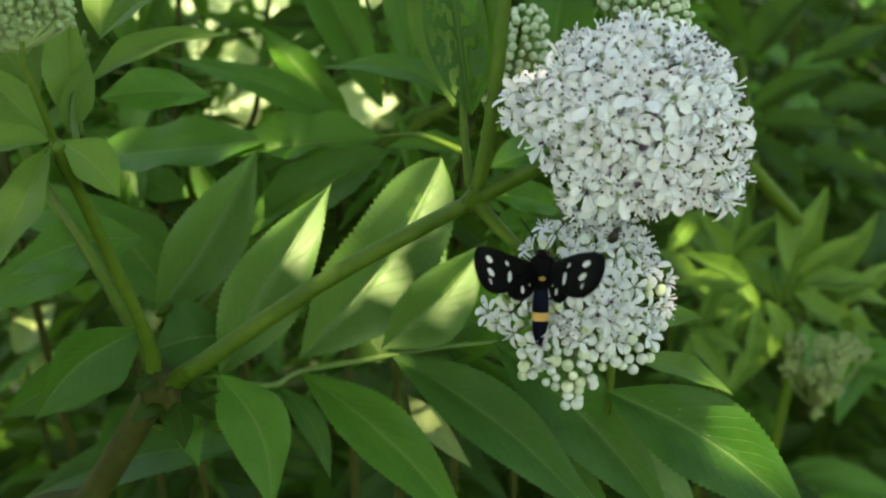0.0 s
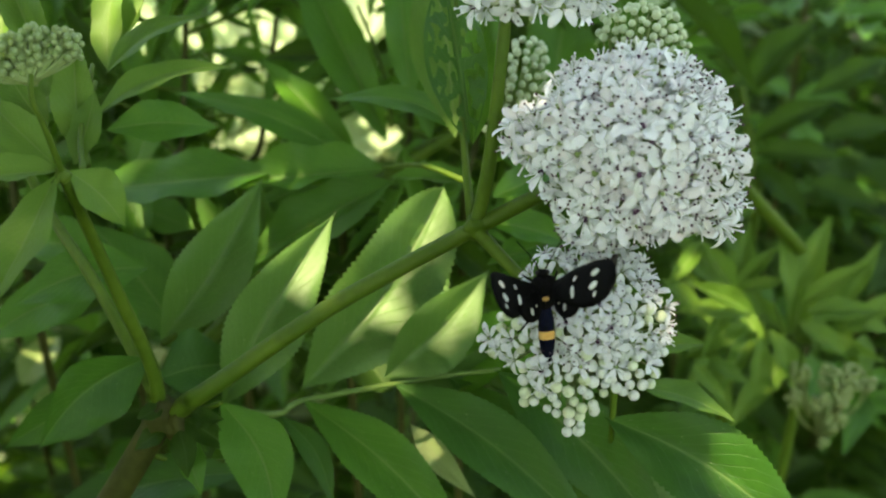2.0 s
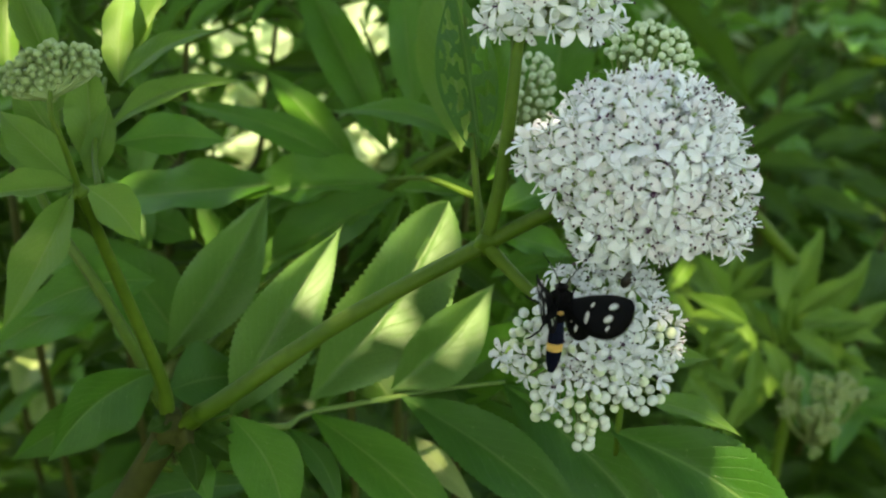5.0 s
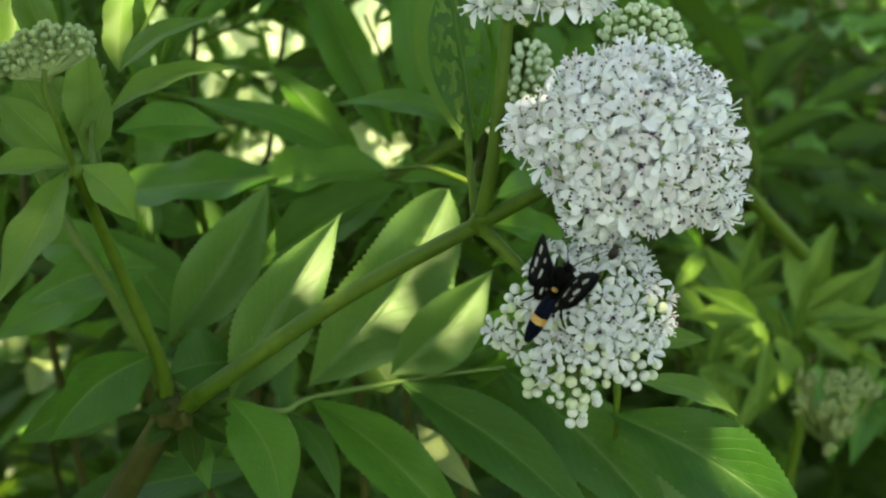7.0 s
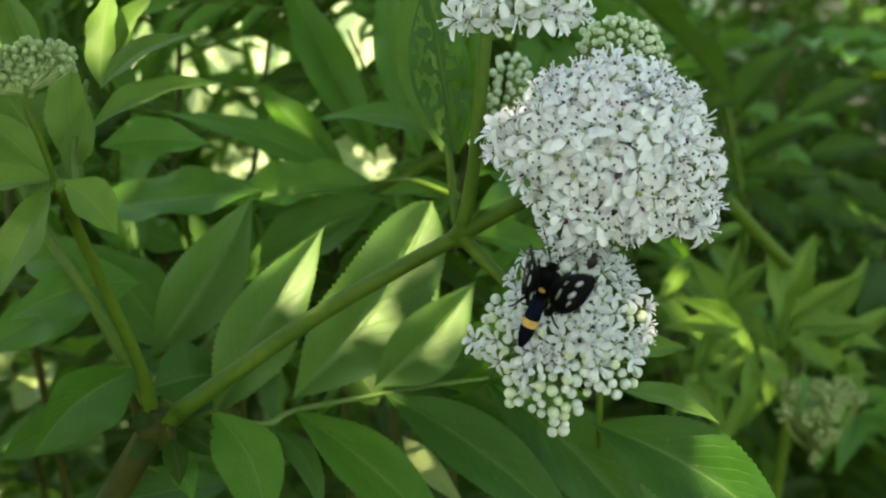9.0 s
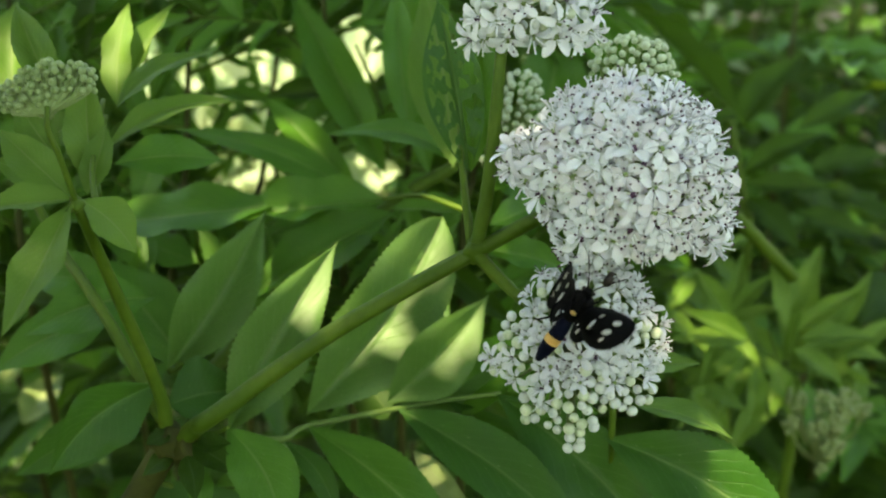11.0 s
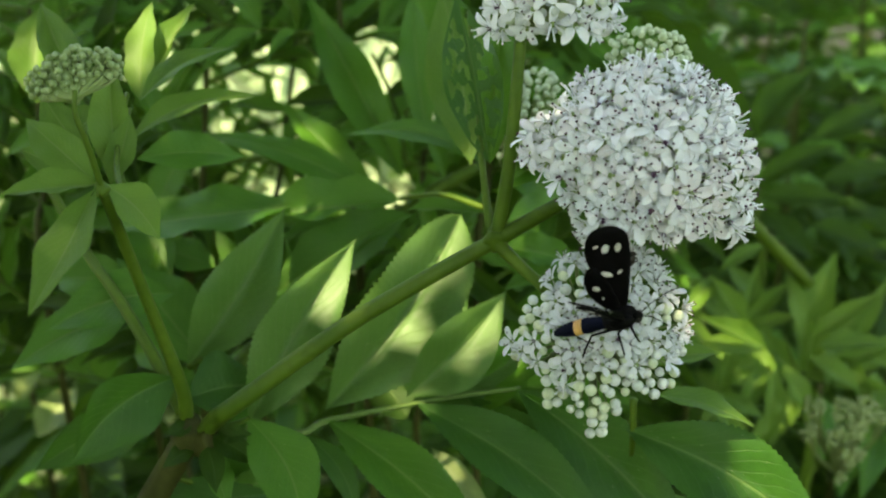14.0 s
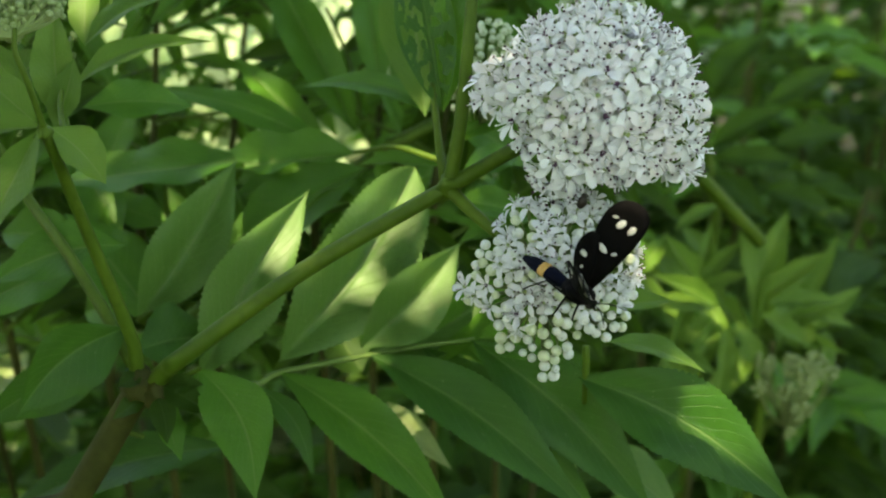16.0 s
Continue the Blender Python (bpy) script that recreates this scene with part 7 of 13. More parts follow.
leaflet(lf, (-0.037, -0.076, 1.024), (-0.053, -0.072, 1.052), 0.0105, -14, 4, COARSE["leaf_deep_shade"])
leaflet(lf, (-0.037, -0.076, 1.024), (-0.072, -0.085, 1.016), 0.0085, 5, 0, COARSE["leaf_deep_shade"])
leaflet(lf, (-0.042, -0.075, 1.026), (-0.071, -0.068, 1.022), 0.0067, -13, 3, COARSE["leaf_deep_shade"])
lf = compound_leaf(side, [(0.0006, -0.0644, 1.0008), (0.0198, -0.0693, 1.0081), (0.0382, -0.0742, 1.0153)])
leaflet(lf, (0.015, -0.076, 1.011), (0.038, -0.087, 0.986), 0.0086, -16, 1, COARSE["leaf_deep_shade"])
leaflet(lf, (0.015, -0.076, 1.011), (0.031, -0.078, 1.042), 0.0086, 5, 0, COARSE["leaf_deep_shade"])
leaflet(lf, (0.024, -0.075, 1.013), (0.058, -0.07, 0.982), 0.0087, 12, 0, COARSE["leaf_deep_shade"])
leaflet(lf, (0.024, -0.075, 1.013), (0.046, -0.075, 1.035), 0.0085, 17, 3, COARSE["leaf_deep_shade"])
leaflet(lf, (0.034, -0.075, 1.014), (0.057, -0.095, 0.998), 0.0082, 14, 0, COARSE["leaf_deep_shade"])
leaflet(lf, (0.034, -0.075, 1.014), (0.054, -0.07, 1.036), 0.0096, 16, 1, COARSE["leaf_deep_shade"])
leaflet(lf, (0.038, -0.074, 1.015), (0.067, -0.094, 1.018), 0.0072, 1, 3, COARSE["leaf_deep_shade"])
lf = compound_leaf(side, [(-0.0002, -0.0589, 1.0125), (-0.0249, -0.0581, 1.0246), (-0.049, -0.0575, 1.0365)])
leaflet(lf, (-0.017, -0.063, 1.024), (-0.035, -0.051, 1.046), 0.0080, 17, 3, COARSE["leaf_green"])
leaflet(lf, (-0.017, -0.063, 1.024), (-0.041, -0.058, 0.999), 0.0071, 9, 4, COARSE["leaf_deep_shade"])
leaflet(lf, (-0.03, -0.061, 1.029), (-0.033, -0.052, 1.064), 0.0104, -2, 4, COARSE["leaf_green"])
leaflet(lf, (-0.03, -0.061, 1.029), (-0.062, -0.058, 1.001), 0.0088, 20, 3, COARSE["leaf_deep_shade"])
leaflet(lf, (-0.043, -0.059, 1.034), (-0.06, -0.047, 1.06), 0.0111, -18, 2, COARSE["leaf_green"])
leaflet(lf, (-0.043, -0.059, 1.034), (-0.071, -0.06, 1.018), 0.0077, -7, 1, COARSE["leaf_green"])
leaflet(lf, (-0.049, -0.057, 1.037), (-0.079, -0.048, 1.031), 0.0061, -4, 3, COARSE["leaf_deep_shade"])
lf = compound_leaf(side, [(-0.0004, -0.0571, 1.0164), (0.0205, -0.0431, 1.018), (0.0427, -0.029, 1.0199)])
leaflet(lf, (0.013, -0.033, 1.01), (0.039, -0.052, 1), 0.0079, -11, 1, COARSE["leaf_deep_shade"])
leaflet(lf, (0.013, -0.033, 1.01), (0.022, -0.031, 1.045), 0.0092, -6, 4, COARSE["leaf_green"])
leaflet(lf, (0.025, -0.032, 1.014), (0.047, -0.043, 0.992), 0.0067, -18, 4, COARSE["leaf_deep_shade"])
leaflet(lf, (0.025, -0.032, 1.014), (0.045, -0.011, 1.035), 0.0086, 2, 3, COARSE["leaf_deep_shade"])
leaflet(lf, (0.037, -0.03, 1.018), (0.075, -0.022, 0.991), 0.0094, -4, 4, COARSE["leaf_deep_shade"])
leaflet(lf, (0.037, -0.03, 1.018), (0.051, -0.01, 1.04), 0.0093, 3, 4, COARSE["leaf_green"])
leaflet(lf, (0.043, -0.029, 1.02), (0.081, -0.028, 1.015), 0.0089, 19, 1, COARSE["leaf_deep_shade"])
lf = compound_leaf(side, [(-0.0014, -0.0506, 1.0304), (-0.0221, -0.0431, 1.0335), (-0.0433, -0.0355, 1.0368)])
leaflet(lf, (-0.017, -0.039, 1.03), (-0.04, -0.033, 1.059), 0.0119, 6, 4, COARSE["leaf_green"])
leaflet(lf, (-0.017, -0.039, 1.03), (-0.046, -0.052, 1.009), 0.0098, -16, 2, COARSE["leaf_deep_shade"])
leaflet(lf, (-0.028, -0.037, 1.033), (-0.049, -0.03, 1.057), 0.0100, -1, 1, COARSE["leaf_green"])
leaflet(lf, (-0.028, -0.037, 1.033), (-0.06, -0.036, 1.007), 0.0084, -18, 3, COARSE["leaf_deep_shade"])
leaflet(lf, (-0.038, -0.036, 1.035), (-0.057, -0.029, 1.053), 0.0070, -6, 3, COARSE["leaf_green"])
leaflet(lf, (-0.038, -0.036, 1.035), (-0.081, -0.028, 1.008), 0.0093, -9, 3, COARSE["leaf_deep_shade"])
leaflet(lf, (-0.043, -0.036, 1.037), (-0.083, -0.032, 1.029), 0.0099, -13, 4, COARSE["leaf_deep_shade"])
lf = compound_leaf(side, [(-0.0019, -0.0472, 1.0377), (0.0203, -0.0592, 1.0463), (0.0409, -0.0713, 1.0548)])
leaflet(lf, (0.015, -0.073, 1.052), (0.035, -0.087, 1.036), 0.0071, -17, 2, COARSE["leaf_green"])
leaflet(lf, (0.015, -0.073, 1.052), (0.025, -0.068, 1.07), 0.0056, -5, 1, COARSE["leaf_green"])
leaflet(lf, (0.026, -0.072, 1.053), (0.044, -0.081, 1.033), 0.0072, -18, 1, COARSE["leaf_deep_shade"])
leaflet(lf, (0.026, -0.072, 1.053), (0.047, -0.08, 1.073), 0.0076, 15, 1, COARSE["leaf_green"])
leaflet(lf, (0.036, -0.072, 1.054), (0.067, -0.081, 1.029), 0.0105, 17, 0, COARSE["leaf_deep_shade"])
leaflet(lf, (0.036, -0.072, 1.054), (0.05, -0.06, 1.078), 0.0084, -11, 2, COARSE["leaf_green"])
leaflet(lf, (0.041, -0.071, 1.055), (0.066, -0.081, 1.05), 0.0059, -17, 1, COARSE["leaf_green"])
lf = compound_leaf(side, [(-0.0025, -0.0434, 1.0458), (0.0162, -0.0304, 1.0428), (0.0361, -0.0174, 1.04)])
leaflet(lf, (0.009, -0.019, 1.037), (0.034, -0.025, 1.008), 0.0093, -4, 3, COARSE["leaf_green"])
leaflet(lf, (0.009, -0.019, 1.037), (0.024, -0.019, 1.058), 0.0081, -3, 0, COARSE["leaf_green"])
leaflet(lf, (0.02, -0.018, 1.038), (0.041, -0.027, 1.003), 0.0095, 5, 0, COARSE["leaf_deep_shade"])
leaflet(lf, (0.02, -0.018, 1.038), (0.033, -0.005, 1.06), 0.0076, -17, 0, COARSE["leaf_green"])
leaflet(lf, (0.031, -0.018, 1.039), (0.058, -0.043, 1.019), 0.0107, 11, 3, COARSE["leaf_deep_shade"])
leaflet(lf, (0.031, -0.018, 1.039), (0.045, -0.01, 1.062), 0.0090, -19, 1, COARSE["leaf_deep_shade"])
leaflet(lf, (0.036, -0.017, 1.04), (0.083, -0.009, 1.019), 0.0118, -17, 2, COARSE["leaf_green"])
lf = compound_leaf(side, [(-0.0051, -0.0255, 1.0841), (0.0174, -0.0269, 1.1013), (0.0389, -0.0286, 1.1178)])
leaflet(lf, (0.012, -0.037, 1.099), (0.039, -0.025, 1.089), 0.0078, 20, 3, COARSE["leaf_green"])
leaflet(lf, (0.012, -0.037, 1.099), (0.012, -0.038, 1.114), 0.0042, 10, 1, COARSE["leaf_green"])
leaflet(lf, (0.023, -0.034, 1.107), (0.027, -0.023, 1.129), 0.0068, 13, 2, COARSE["leaf_green"])
leaflet(lf, (0.034, -0.03, 1.114), (0.062, -0.023, 1.098), 0.0071, 8, 3, COARSE["leaf_green"])
leaflet(lf, (0.034, -0.03, 1.114), (0.038, -0.024, 1.142), 0.0086, 16, 2, COARSE["leaf_green"])
leaflet(lf, (0.039, -0.029, 1.118), (0.072, -0.029, 1.125), 0.0085, -2, 2, COARSE["leaf_green"])
lf = compound_leaf(side, [(-0.0071, -0.0122, 1.1127), (-0.0249, 0.0049, 1.1255), (-0.0435, 0.0224, 1.139)])
leaflet(lf, (-0.021, 0.013, 1.119), (-0.019, 0.035, 1.145), 0.0091, -20, 1, COARSE["leaf_green"])
leaflet(lf, (-0.021, 0.013, 1.119), (-0.055, 0.023, 1.114), 0.0083, 17, 3, COARSE["leaf_green"])
leaflet(lf, (-0.031, 0.017, 1.127), (-0.024, 0.045, 1.152), 0.0102, 16, 3, COARSE["leaf_green"])
leaflet(lf, (-0.031, 0.017, 1.127), (-0.061, 0.01, 1.116), 0.0071, -2, 0, COARSE["leaf_deep_shade"])
leaflet(lf, (-0.039, 0.021, 1.135), (-0.031, 0.038, 1.16), 0.0096, -6, 4, COARSE["leaf_deep_shade"])
leaflet(lf, (-0.039, 0.021, 1.135), (-0.075, 0.027, 1.125), 0.0090, 4, 2, COARSE["leaf_green"])
leaflet(lf, (-0.044, 0.022, 1.139), (-0.07, 0.018, 1.151), 0.0076, -16, 0, COARSE["leaf_green"])
lf = compound_leaf(side, [(-0.0083, -0.0037, 1.1308), (-0.0342, -0.0127, 1.1349), (-0.0587, -0.0217, 1.139)])
leaflet(lf, (-0.024, -0.023, 1.136), (-0.034, -0.034, 1.158), 0.0079, 8, 4, COARSE["leaf_deep_shade"])
leaflet(lf, (-0.024, -0.023, 1.136), (-0.034, -0.049, 1.126), 0.0048, -10, 4, COARSE["leaf_green"])
leaflet(lf, (-0.039, -0.022, 1.137), (-0.056, -0.025, 1.161), 0.0105, 0, 2, COARSE["leaf_green"])
leaflet(lf, (-0.039, -0.022, 1.137), (-0.062, -0.039, 1.121), 0.0076, -11, 4, COARSE["leaf_green"])
leaflet(lf, (-0.052, -0.022, 1.138), (-0.075, -0.019, 1.153), 0.0072, -16, 4, COARSE["leaf_deep_shade"])
leaflet(lf, (-0.052, -0.022, 1.138), (-0.076, -0.028, 1.11), 0.0073, 14, 4, COARSE["leaf_green"])
leaflet(lf, (-0.059, -0.022, 1.139), (-0.096, -0.016, 1.126), 0.0075, -19, 2, COARSE["leaf_green"])
lf = compound_leaf(side, [(-0.0081, -0.0052, 1.1277), (0.0133, -0.0085, 1.1335), (0.0341, -0.0119, 1.1393)])
leaflet(lf, (0.008, -0.015, 1.133), (0.035, -0.028, 1.119), 0.0086, -1, 0, COARSE["leaf_green"])
leaflet(lf, (0.008, -0.015, 1.133), (0.023, 0.009, 1.158), 0.0102, 19, 1, COARSE["leaf_green"])
leaflet(lf, (0.019, -0.014, 1.136), (0.04, -0.037, 1.124), 0.0073, -17, 1, COARSE["leaf_green"])
leaflet(lf, (0.019, -0.014, 1.136), (0.035, -0.008, 1.153), 0.0067, 9, 2, COARSE["leaf_green"])
leaflet(lf, (0.029, -0.012, 1.138), (0.047, -0.01, 1.116), 0.0063, 8, 3, COARSE["leaf_deep_shade"])
leaflet(lf, (0.029, -0.012, 1.138), (0.044, -0.009, 1.154), 0.0061, -8, 4, COARSE["leaf_green"])
leaflet(lf, (0.034, -0.012, 1.139), (0.064, -0.016, 1.134), 0.0079, -18, 0, COARSE["leaf_deep_shade"])
lf = compound_leaf(side, [(-0.0094, 0.0038, 1.1471), (-0.0258, 0.0065, 1.1578), (-0.042, 0.0092, 1.1684)])
leaflet(lf, (-0.021, 0.003, 1.155), (-0.019, -0, 1.187), 0.0117, 14, 3, COARSE["leaf_deep_shade"])
leaflet(lf, (-0.021, 0.003, 1.155), (-0.062, 0.009, 1.138), 0.0113, 19, 2, COARSE["leaf_deep_shade"])
leaflet(lf, (-0.029, 0.006, 1.16), (-0.025, 0.02, 1.188), 0.0083, 12, 4, COARSE["leaf_deep_shade"])
leaflet(lf, (-0.029, 0.006, 1.16), (-0.068, 0.021, 1.149), 0.0092, -15, 3, COARSE["leaf_green"])
leaflet(lf, (-0.038, 0.008, 1.166), (-0.053, 0.026, 1.196), 0.0121, 13, 2, COARSE["leaf_green"])
leaflet(lf, (-0.038, 0.008, 1.166), (-0.071, 0.014, 1.146), 0.0091, -11, 4, COARSE["leaf_green"])
leaflet(lf, (-0.042, 0.009, 1.168), (-0.075, 0, 1.175), 0.0103, -2, 3, COARSE["leaf_deep_shade"])
lf = compound_leaf(side, [(-0.0096, 0.0048, 1.1491), (0.0142, 0.0093, 1.1639), (0.0377, 0.0137, 1.1785)])
leaflet(lf, (0.007, 0.005, 1.16), (0.039, -0.009, 1.156), 0.0087, 11, 0, COARSE["leaf_green"])
leaflet(lf, (0.007, 0.005, 1.16), (0.005, 0.014, 1.181), 0.0081, 15, 0, COARSE["leaf_green"])
leaflet(lf, (0.02, 0.009, 1.168), (0.058, 0.01, 1.142), 0.0095, -2, 3, COARSE["leaf_green"])
leaflet(lf, (0.02, 0.009, 1.168), (0.033, 0.006, 1.196), 0.0088, -12, 2, COARSE["leaf_green"])
leaflet(lf, (0.032, 0.012, 1.175), (0.072, -0.012, 1.169), 0.0097, -18, 0, COARSE["leaf_green"])
leaflet(lf, (0.032, 0.012, 1.175), (0.038, 0.015, 1.205), 0.0098, 1, 4, COARSE["leaf_green"])
leaflet(lf, (0.038, 0.014, 1.179), (0.067, 0.005, 1.183), 0.0076, 10, 1, COARSE["leaf_green"])
side = plant_behind((-0.0194, 0.4456, 0), [(0, 0, 0), (0, -0.03, 0.4929), (0, -0.06, 0.9858), (0.0052, -0.0246, 1.0617), (0.0105, 0.0108, 1.1376)])
lf = compound_leaf(side, [(-0.0004, -0.0628, 0.9797), (-0.0295, -0.0562, 0.9882), (-0.0589, -0.0495, 0.9967)])
leaflet(lf, (-0.021, -0.055, 0.984), (-0.031, -0.031, 1.002), 0.0079, -18, 4, COARSE["leaf_deep_shade"])
leaflet(lf, (-0.021, -0.055, 0.984), (-0.052, -0.06, 0.97), 0.0074, 8, 0, COARSE["leaf_green"])
leaflet(lf, (-0.037, -0.053, 0.989), (-0.043, -0.053, 1.034), 0.0132, 20, 1, COARSE["leaf_deep_shade"])
leaflet(lf, (-0.037, -0.053, 0.989), (-0.063, -0.08, 0.97), 0.0090, 5, 4, COARSE["leaf_deep_shade"])
leaflet(lf, (-0.052, -0.051, 0.994), (-0.061, -0.038, 1.032), 0.0111, 15, 0, COARSE["leaf_deep_shade"])
leaflet(lf, (-0.052, -0.051, 0.994), (-0.09, -0.059, 0.966), 0.0097, -19, 3, COARSE["leaf_deep_shade"])
leaflet(lf, (-0.059, -0.05, 0.997), (-0.087, -0.061, 0.999), 0.0079, 13, 0, COARSE["leaf_deep_shade"])
lf = compound_leaf(side, [(-0.0007, -0.0647, 0.9757), (0.0219, -0.0655, 0.9858), (0.044, -0.0663, 0.9957)])
leaflet(lf, (0.015, -0.071, 0.986), (0.054, -0.072, 0.948), 0.0109, 14, 2, COARSE["leaf_deep_shade"])
leaflet(lf, (0.015, -0.071, 0.986), (0.023, -0.075, 1.024), 0.0089, -3, 0, COARSE["leaf_deep_shade"])
leaflet(lf, (0.027, -0.069, 0.99), (0.06, -0.099, 0.971), 0.0097, 12, 4, COARSE["leaf_green"])
leaflet(lf, (0.027, -0.069, 0.99), (0.036, -0.047, 1.016), 0.0097, 1, 0, COARSE["leaf_deep_shade"])
leaflet(lf, (0.039, -0.067, 0.994), (0.068, -0.077, 0.966), 0.0094, -8, 4, COARSE["leaf_green"])
leaflet(lf, (0.039, -0.067, 0.994), (0.043, -0.066, 1.024), 0.0081, -19, 2, COARSE["leaf_deep_shade"])
leaflet(lf, (0.044, -0.066, 0.996), (0.089, -0.055, 0.985), 0.0106, -7, 3, COARSE["leaf_deep_shade"])
lf = compound_leaf(side, [(0.0003, -0.0583, 0.9895), (-0.0206, -0.0601, 0.9975), (-0.041, -0.0619, 1.0055)])
leaflet(lf, (-0.014, -0.065, 0.998), (-0.034, -0.054, 1.028), 0.0109, 13, 0, COARSE["leaf_deep_shade"])
leaflet(lf, (-0.014, -0.065, 0.998), (-0.041, -0.079, 0.973), 0.0096, 20, 3, COARSE["leaf_deep_shade"])
leaflet(lf, (-0.025, -0.064, 1.001), (-0.042, -0.068, 1.026), 0.0089, -18, 3, COARSE["leaf_green"])
leaflet(lf, (-0.025, -0.064, 1.001), (-0.054, -0.085, 0.992), 0.0079, -7, 3, COARSE["leaf_deep_shade"])
leaflet(lf, (-0.036, -0.063, 1.004), (-0.052, -0.04, 1.03), 0.0092, -5, 4, COARSE["leaf_deep_shade"])
leaflet(lf, (-0.036, -0.063, 1.004), (-0.07, -0.073, 0.979), 0.0093, -7, 2, COARSE["leaf_deep_shade"])
leaflet(lf, (-0.041, -0.062, 1.005), (-0.082, -0.073, 1.003), 0.0095, -2, 4, COARSE["leaf_deep_shade"])
lf = compound_leaf(side, [(0.0009, -0.0536, 0.9995), (0.0174, -0.0418, 1.0089), (0.0345, -0.0298, 1.0187)])
leaflet(lf, (0.012, -0.037, 1.002), (0.057, -0.034, 0.995), 0.0119, 16, 1, COARSE["leaf_green"])
leaflet(lf, (0.012, -0.037, 1.002), (0.013, -0.042, 1.039), 0.0100, -13, 2, COARSE["leaf_deep_shade"])
leaflet(lf, (0.022, -0.034, 1.009), (0.052, -0.041, 1.01), 0.0083, -10, 4, COARSE["leaf_deep_shade"])
leaflet(lf, (0.022, -0.034, 1.009), (0.018, -0.034, 1.051), 0.0135, -2, 0, COARSE["leaf_green"])
leaflet(lf, (0.03, -0.031, 1.016), (0.066, -0.046, 1.01), 0.0103, 6, 2, COARSE["leaf_deep_shade"])
leaflet(lf, (0.03, -0.031, 1.016), (0.042, -0.013, 1.049), 0.0106, 5, 2, COARSE["leaf_deep_shade"])
leaflet(lf, (0.034, -0.03, 1.019), (0.064, -0.039, 1.031), 0.0095, 1, 1, COARSE["leaf_deep_shade"])
lf = compound_leaf(side, [(0.0019, -0.0472, 1.0132), (-0.0227, -0.0477, 1.0318), (-0.0463, -0.0483, 1.0498)])
leaflet(lf, (-0.015, -0.057, 1.031), (-0.013, -0.054, 1.056), 0.0087, -19, 1, COARSE["leaf_deep_shade"])
leaflet(lf, (-0.028, -0.054, 1.039), (-0.027, -0.055, 1.061), 0.0064, 18, 4, COARSE["leaf_green"])
leaflet(lf, (-0.028, -0.054, 1.039), (-0.072, -0.058, 1.02), 0.0128, 18, 1, COARSE["leaf_deep_shade"])
leaflet(lf, (-0.04, -0.05, 1.046), (-0.049, -0.05, 1.069), 0.0075, -5, 0, COARSE["leaf_green"])
leaflet(lf, (-0.04, -0.05, 1.046), (-0.071, -0.053, 1.031), 0.0087, 3, 4, COARSE["leaf_deep_shade"])
leaflet(lf, (-0.046, -0.048, 1.05), (-0.073, -0.046, 1.053), 0.0075, 7, 1, COARSE["leaf_deep_shade"])
lf = compound_leaf(side, [(0.0017, -0.0486, 1.0104), (0.0254, -0.0379, 1.0188), (0.0497, -0.0271, 1.0275)])
leaflet(lf, (0.018, -0.034, 1.013), (0.06, -0.047, 0.985), 0.0114, 7, 4, COARSE["leaf_green"])
leaflet(lf, (0.018, -0.034, 1.013), (0.027, -0.014, 1.035), 0.0082, -4, 0, COARSE["leaf_deep_shade"])
leaflet(lf, (0.031, -0.031, 1.019), (0.06, -0.038, 1.005), 0.0069, -8, 0, COARSE["leaf_deep_shade"])
leaflet(lf, (0.031, -0.031, 1.019), (0.05, -0.029, 1.053), 0.0110, 19, 1, COARSE["leaf_green"])
leaflet(lf, (0.044, -0.028, 1.025), (0.078, -0.017, 1.008), 0.0086, -2, 2, COARSE["leaf_deep_shade"])
leaflet(lf, (0.044, -0.028, 1.025), (0.051, -0.031, 1.053), 0.0080, 17, 1, COARSE["leaf_green"])
lf = compound_leaf(side, [(0.0031, -0.0393, 1.0302), (-0.0204, -0.03, 1.04), (-0.0443, -0.0206, 1.0499)])
leaflet(lf, (-0.014, -0.028, 1.035), (-0.052, -0.032, 1.006), 0.0107, -8, 4, COARSE["leaf_deep_shade"])
leaflet(lf, (-0.026, -0.025, 1.041), (-0.036, -0.004, 1.051), 0.0057, -19, 1, COARSE["leaf_green"])
leaflet(lf, (-0.026, -0.025, 1.041), (-0.064, -0.033, 1.017), 0.0102, -14, 2, COARSE["leaf_deep_shade"])
leaflet(lf, (-0.039, -0.022, 1.047), (-0.086, -0.016, 1.016), 0.0118, -20, 4, COARSE["leaf_deep_shade"])
leaflet(lf, (-0.044, -0.021, 1.05), (-0.06, -0.016, 1.049), 0.0037, 18, 3, COARSE["leaf_green"])
lf = compound_leaf(side, [(0.0031, -0.0391, 1.0307), (0.0189, -0.0342, 1.0435), (0.0346, -0.0293, 1.0562)])
leaflet(lf, (0.014, -0.037, 1.04), (0.052, -0.032, 1.016), 0.0091, 2, 2, COARSE["leaf_deep_shade"])
leaflet(lf, (0.014, -0.037, 1.04), (0.014, -0.025, 1.066), 0.0079, 17, 2, COARSE["leaf_deep_shade"])
leaflet(lf, (0.023, -0.034, 1.047), (0.058, -0.019, 1.034), 0.0095, 5, 1, COARSE["leaf_deep_shade"])
leaflet(lf, (0.023, -0.034, 1.047), (0.032, -0.037, 1.085), 0.0108, 3, 3, COARSE["leaf_deep_shade"])
leaflet(lf, (0.031, -0.031, 1.053), (0.06, -0.054, 1.047), 0.0073, -14, 1, COARSE["leaf_deep_shade"])
leaflet(lf, (0.031, -0.031, 1.053), (0.033, -0.029, 1.091), 0.0119, 7, 4, COARSE["leaf_deep_shade"])
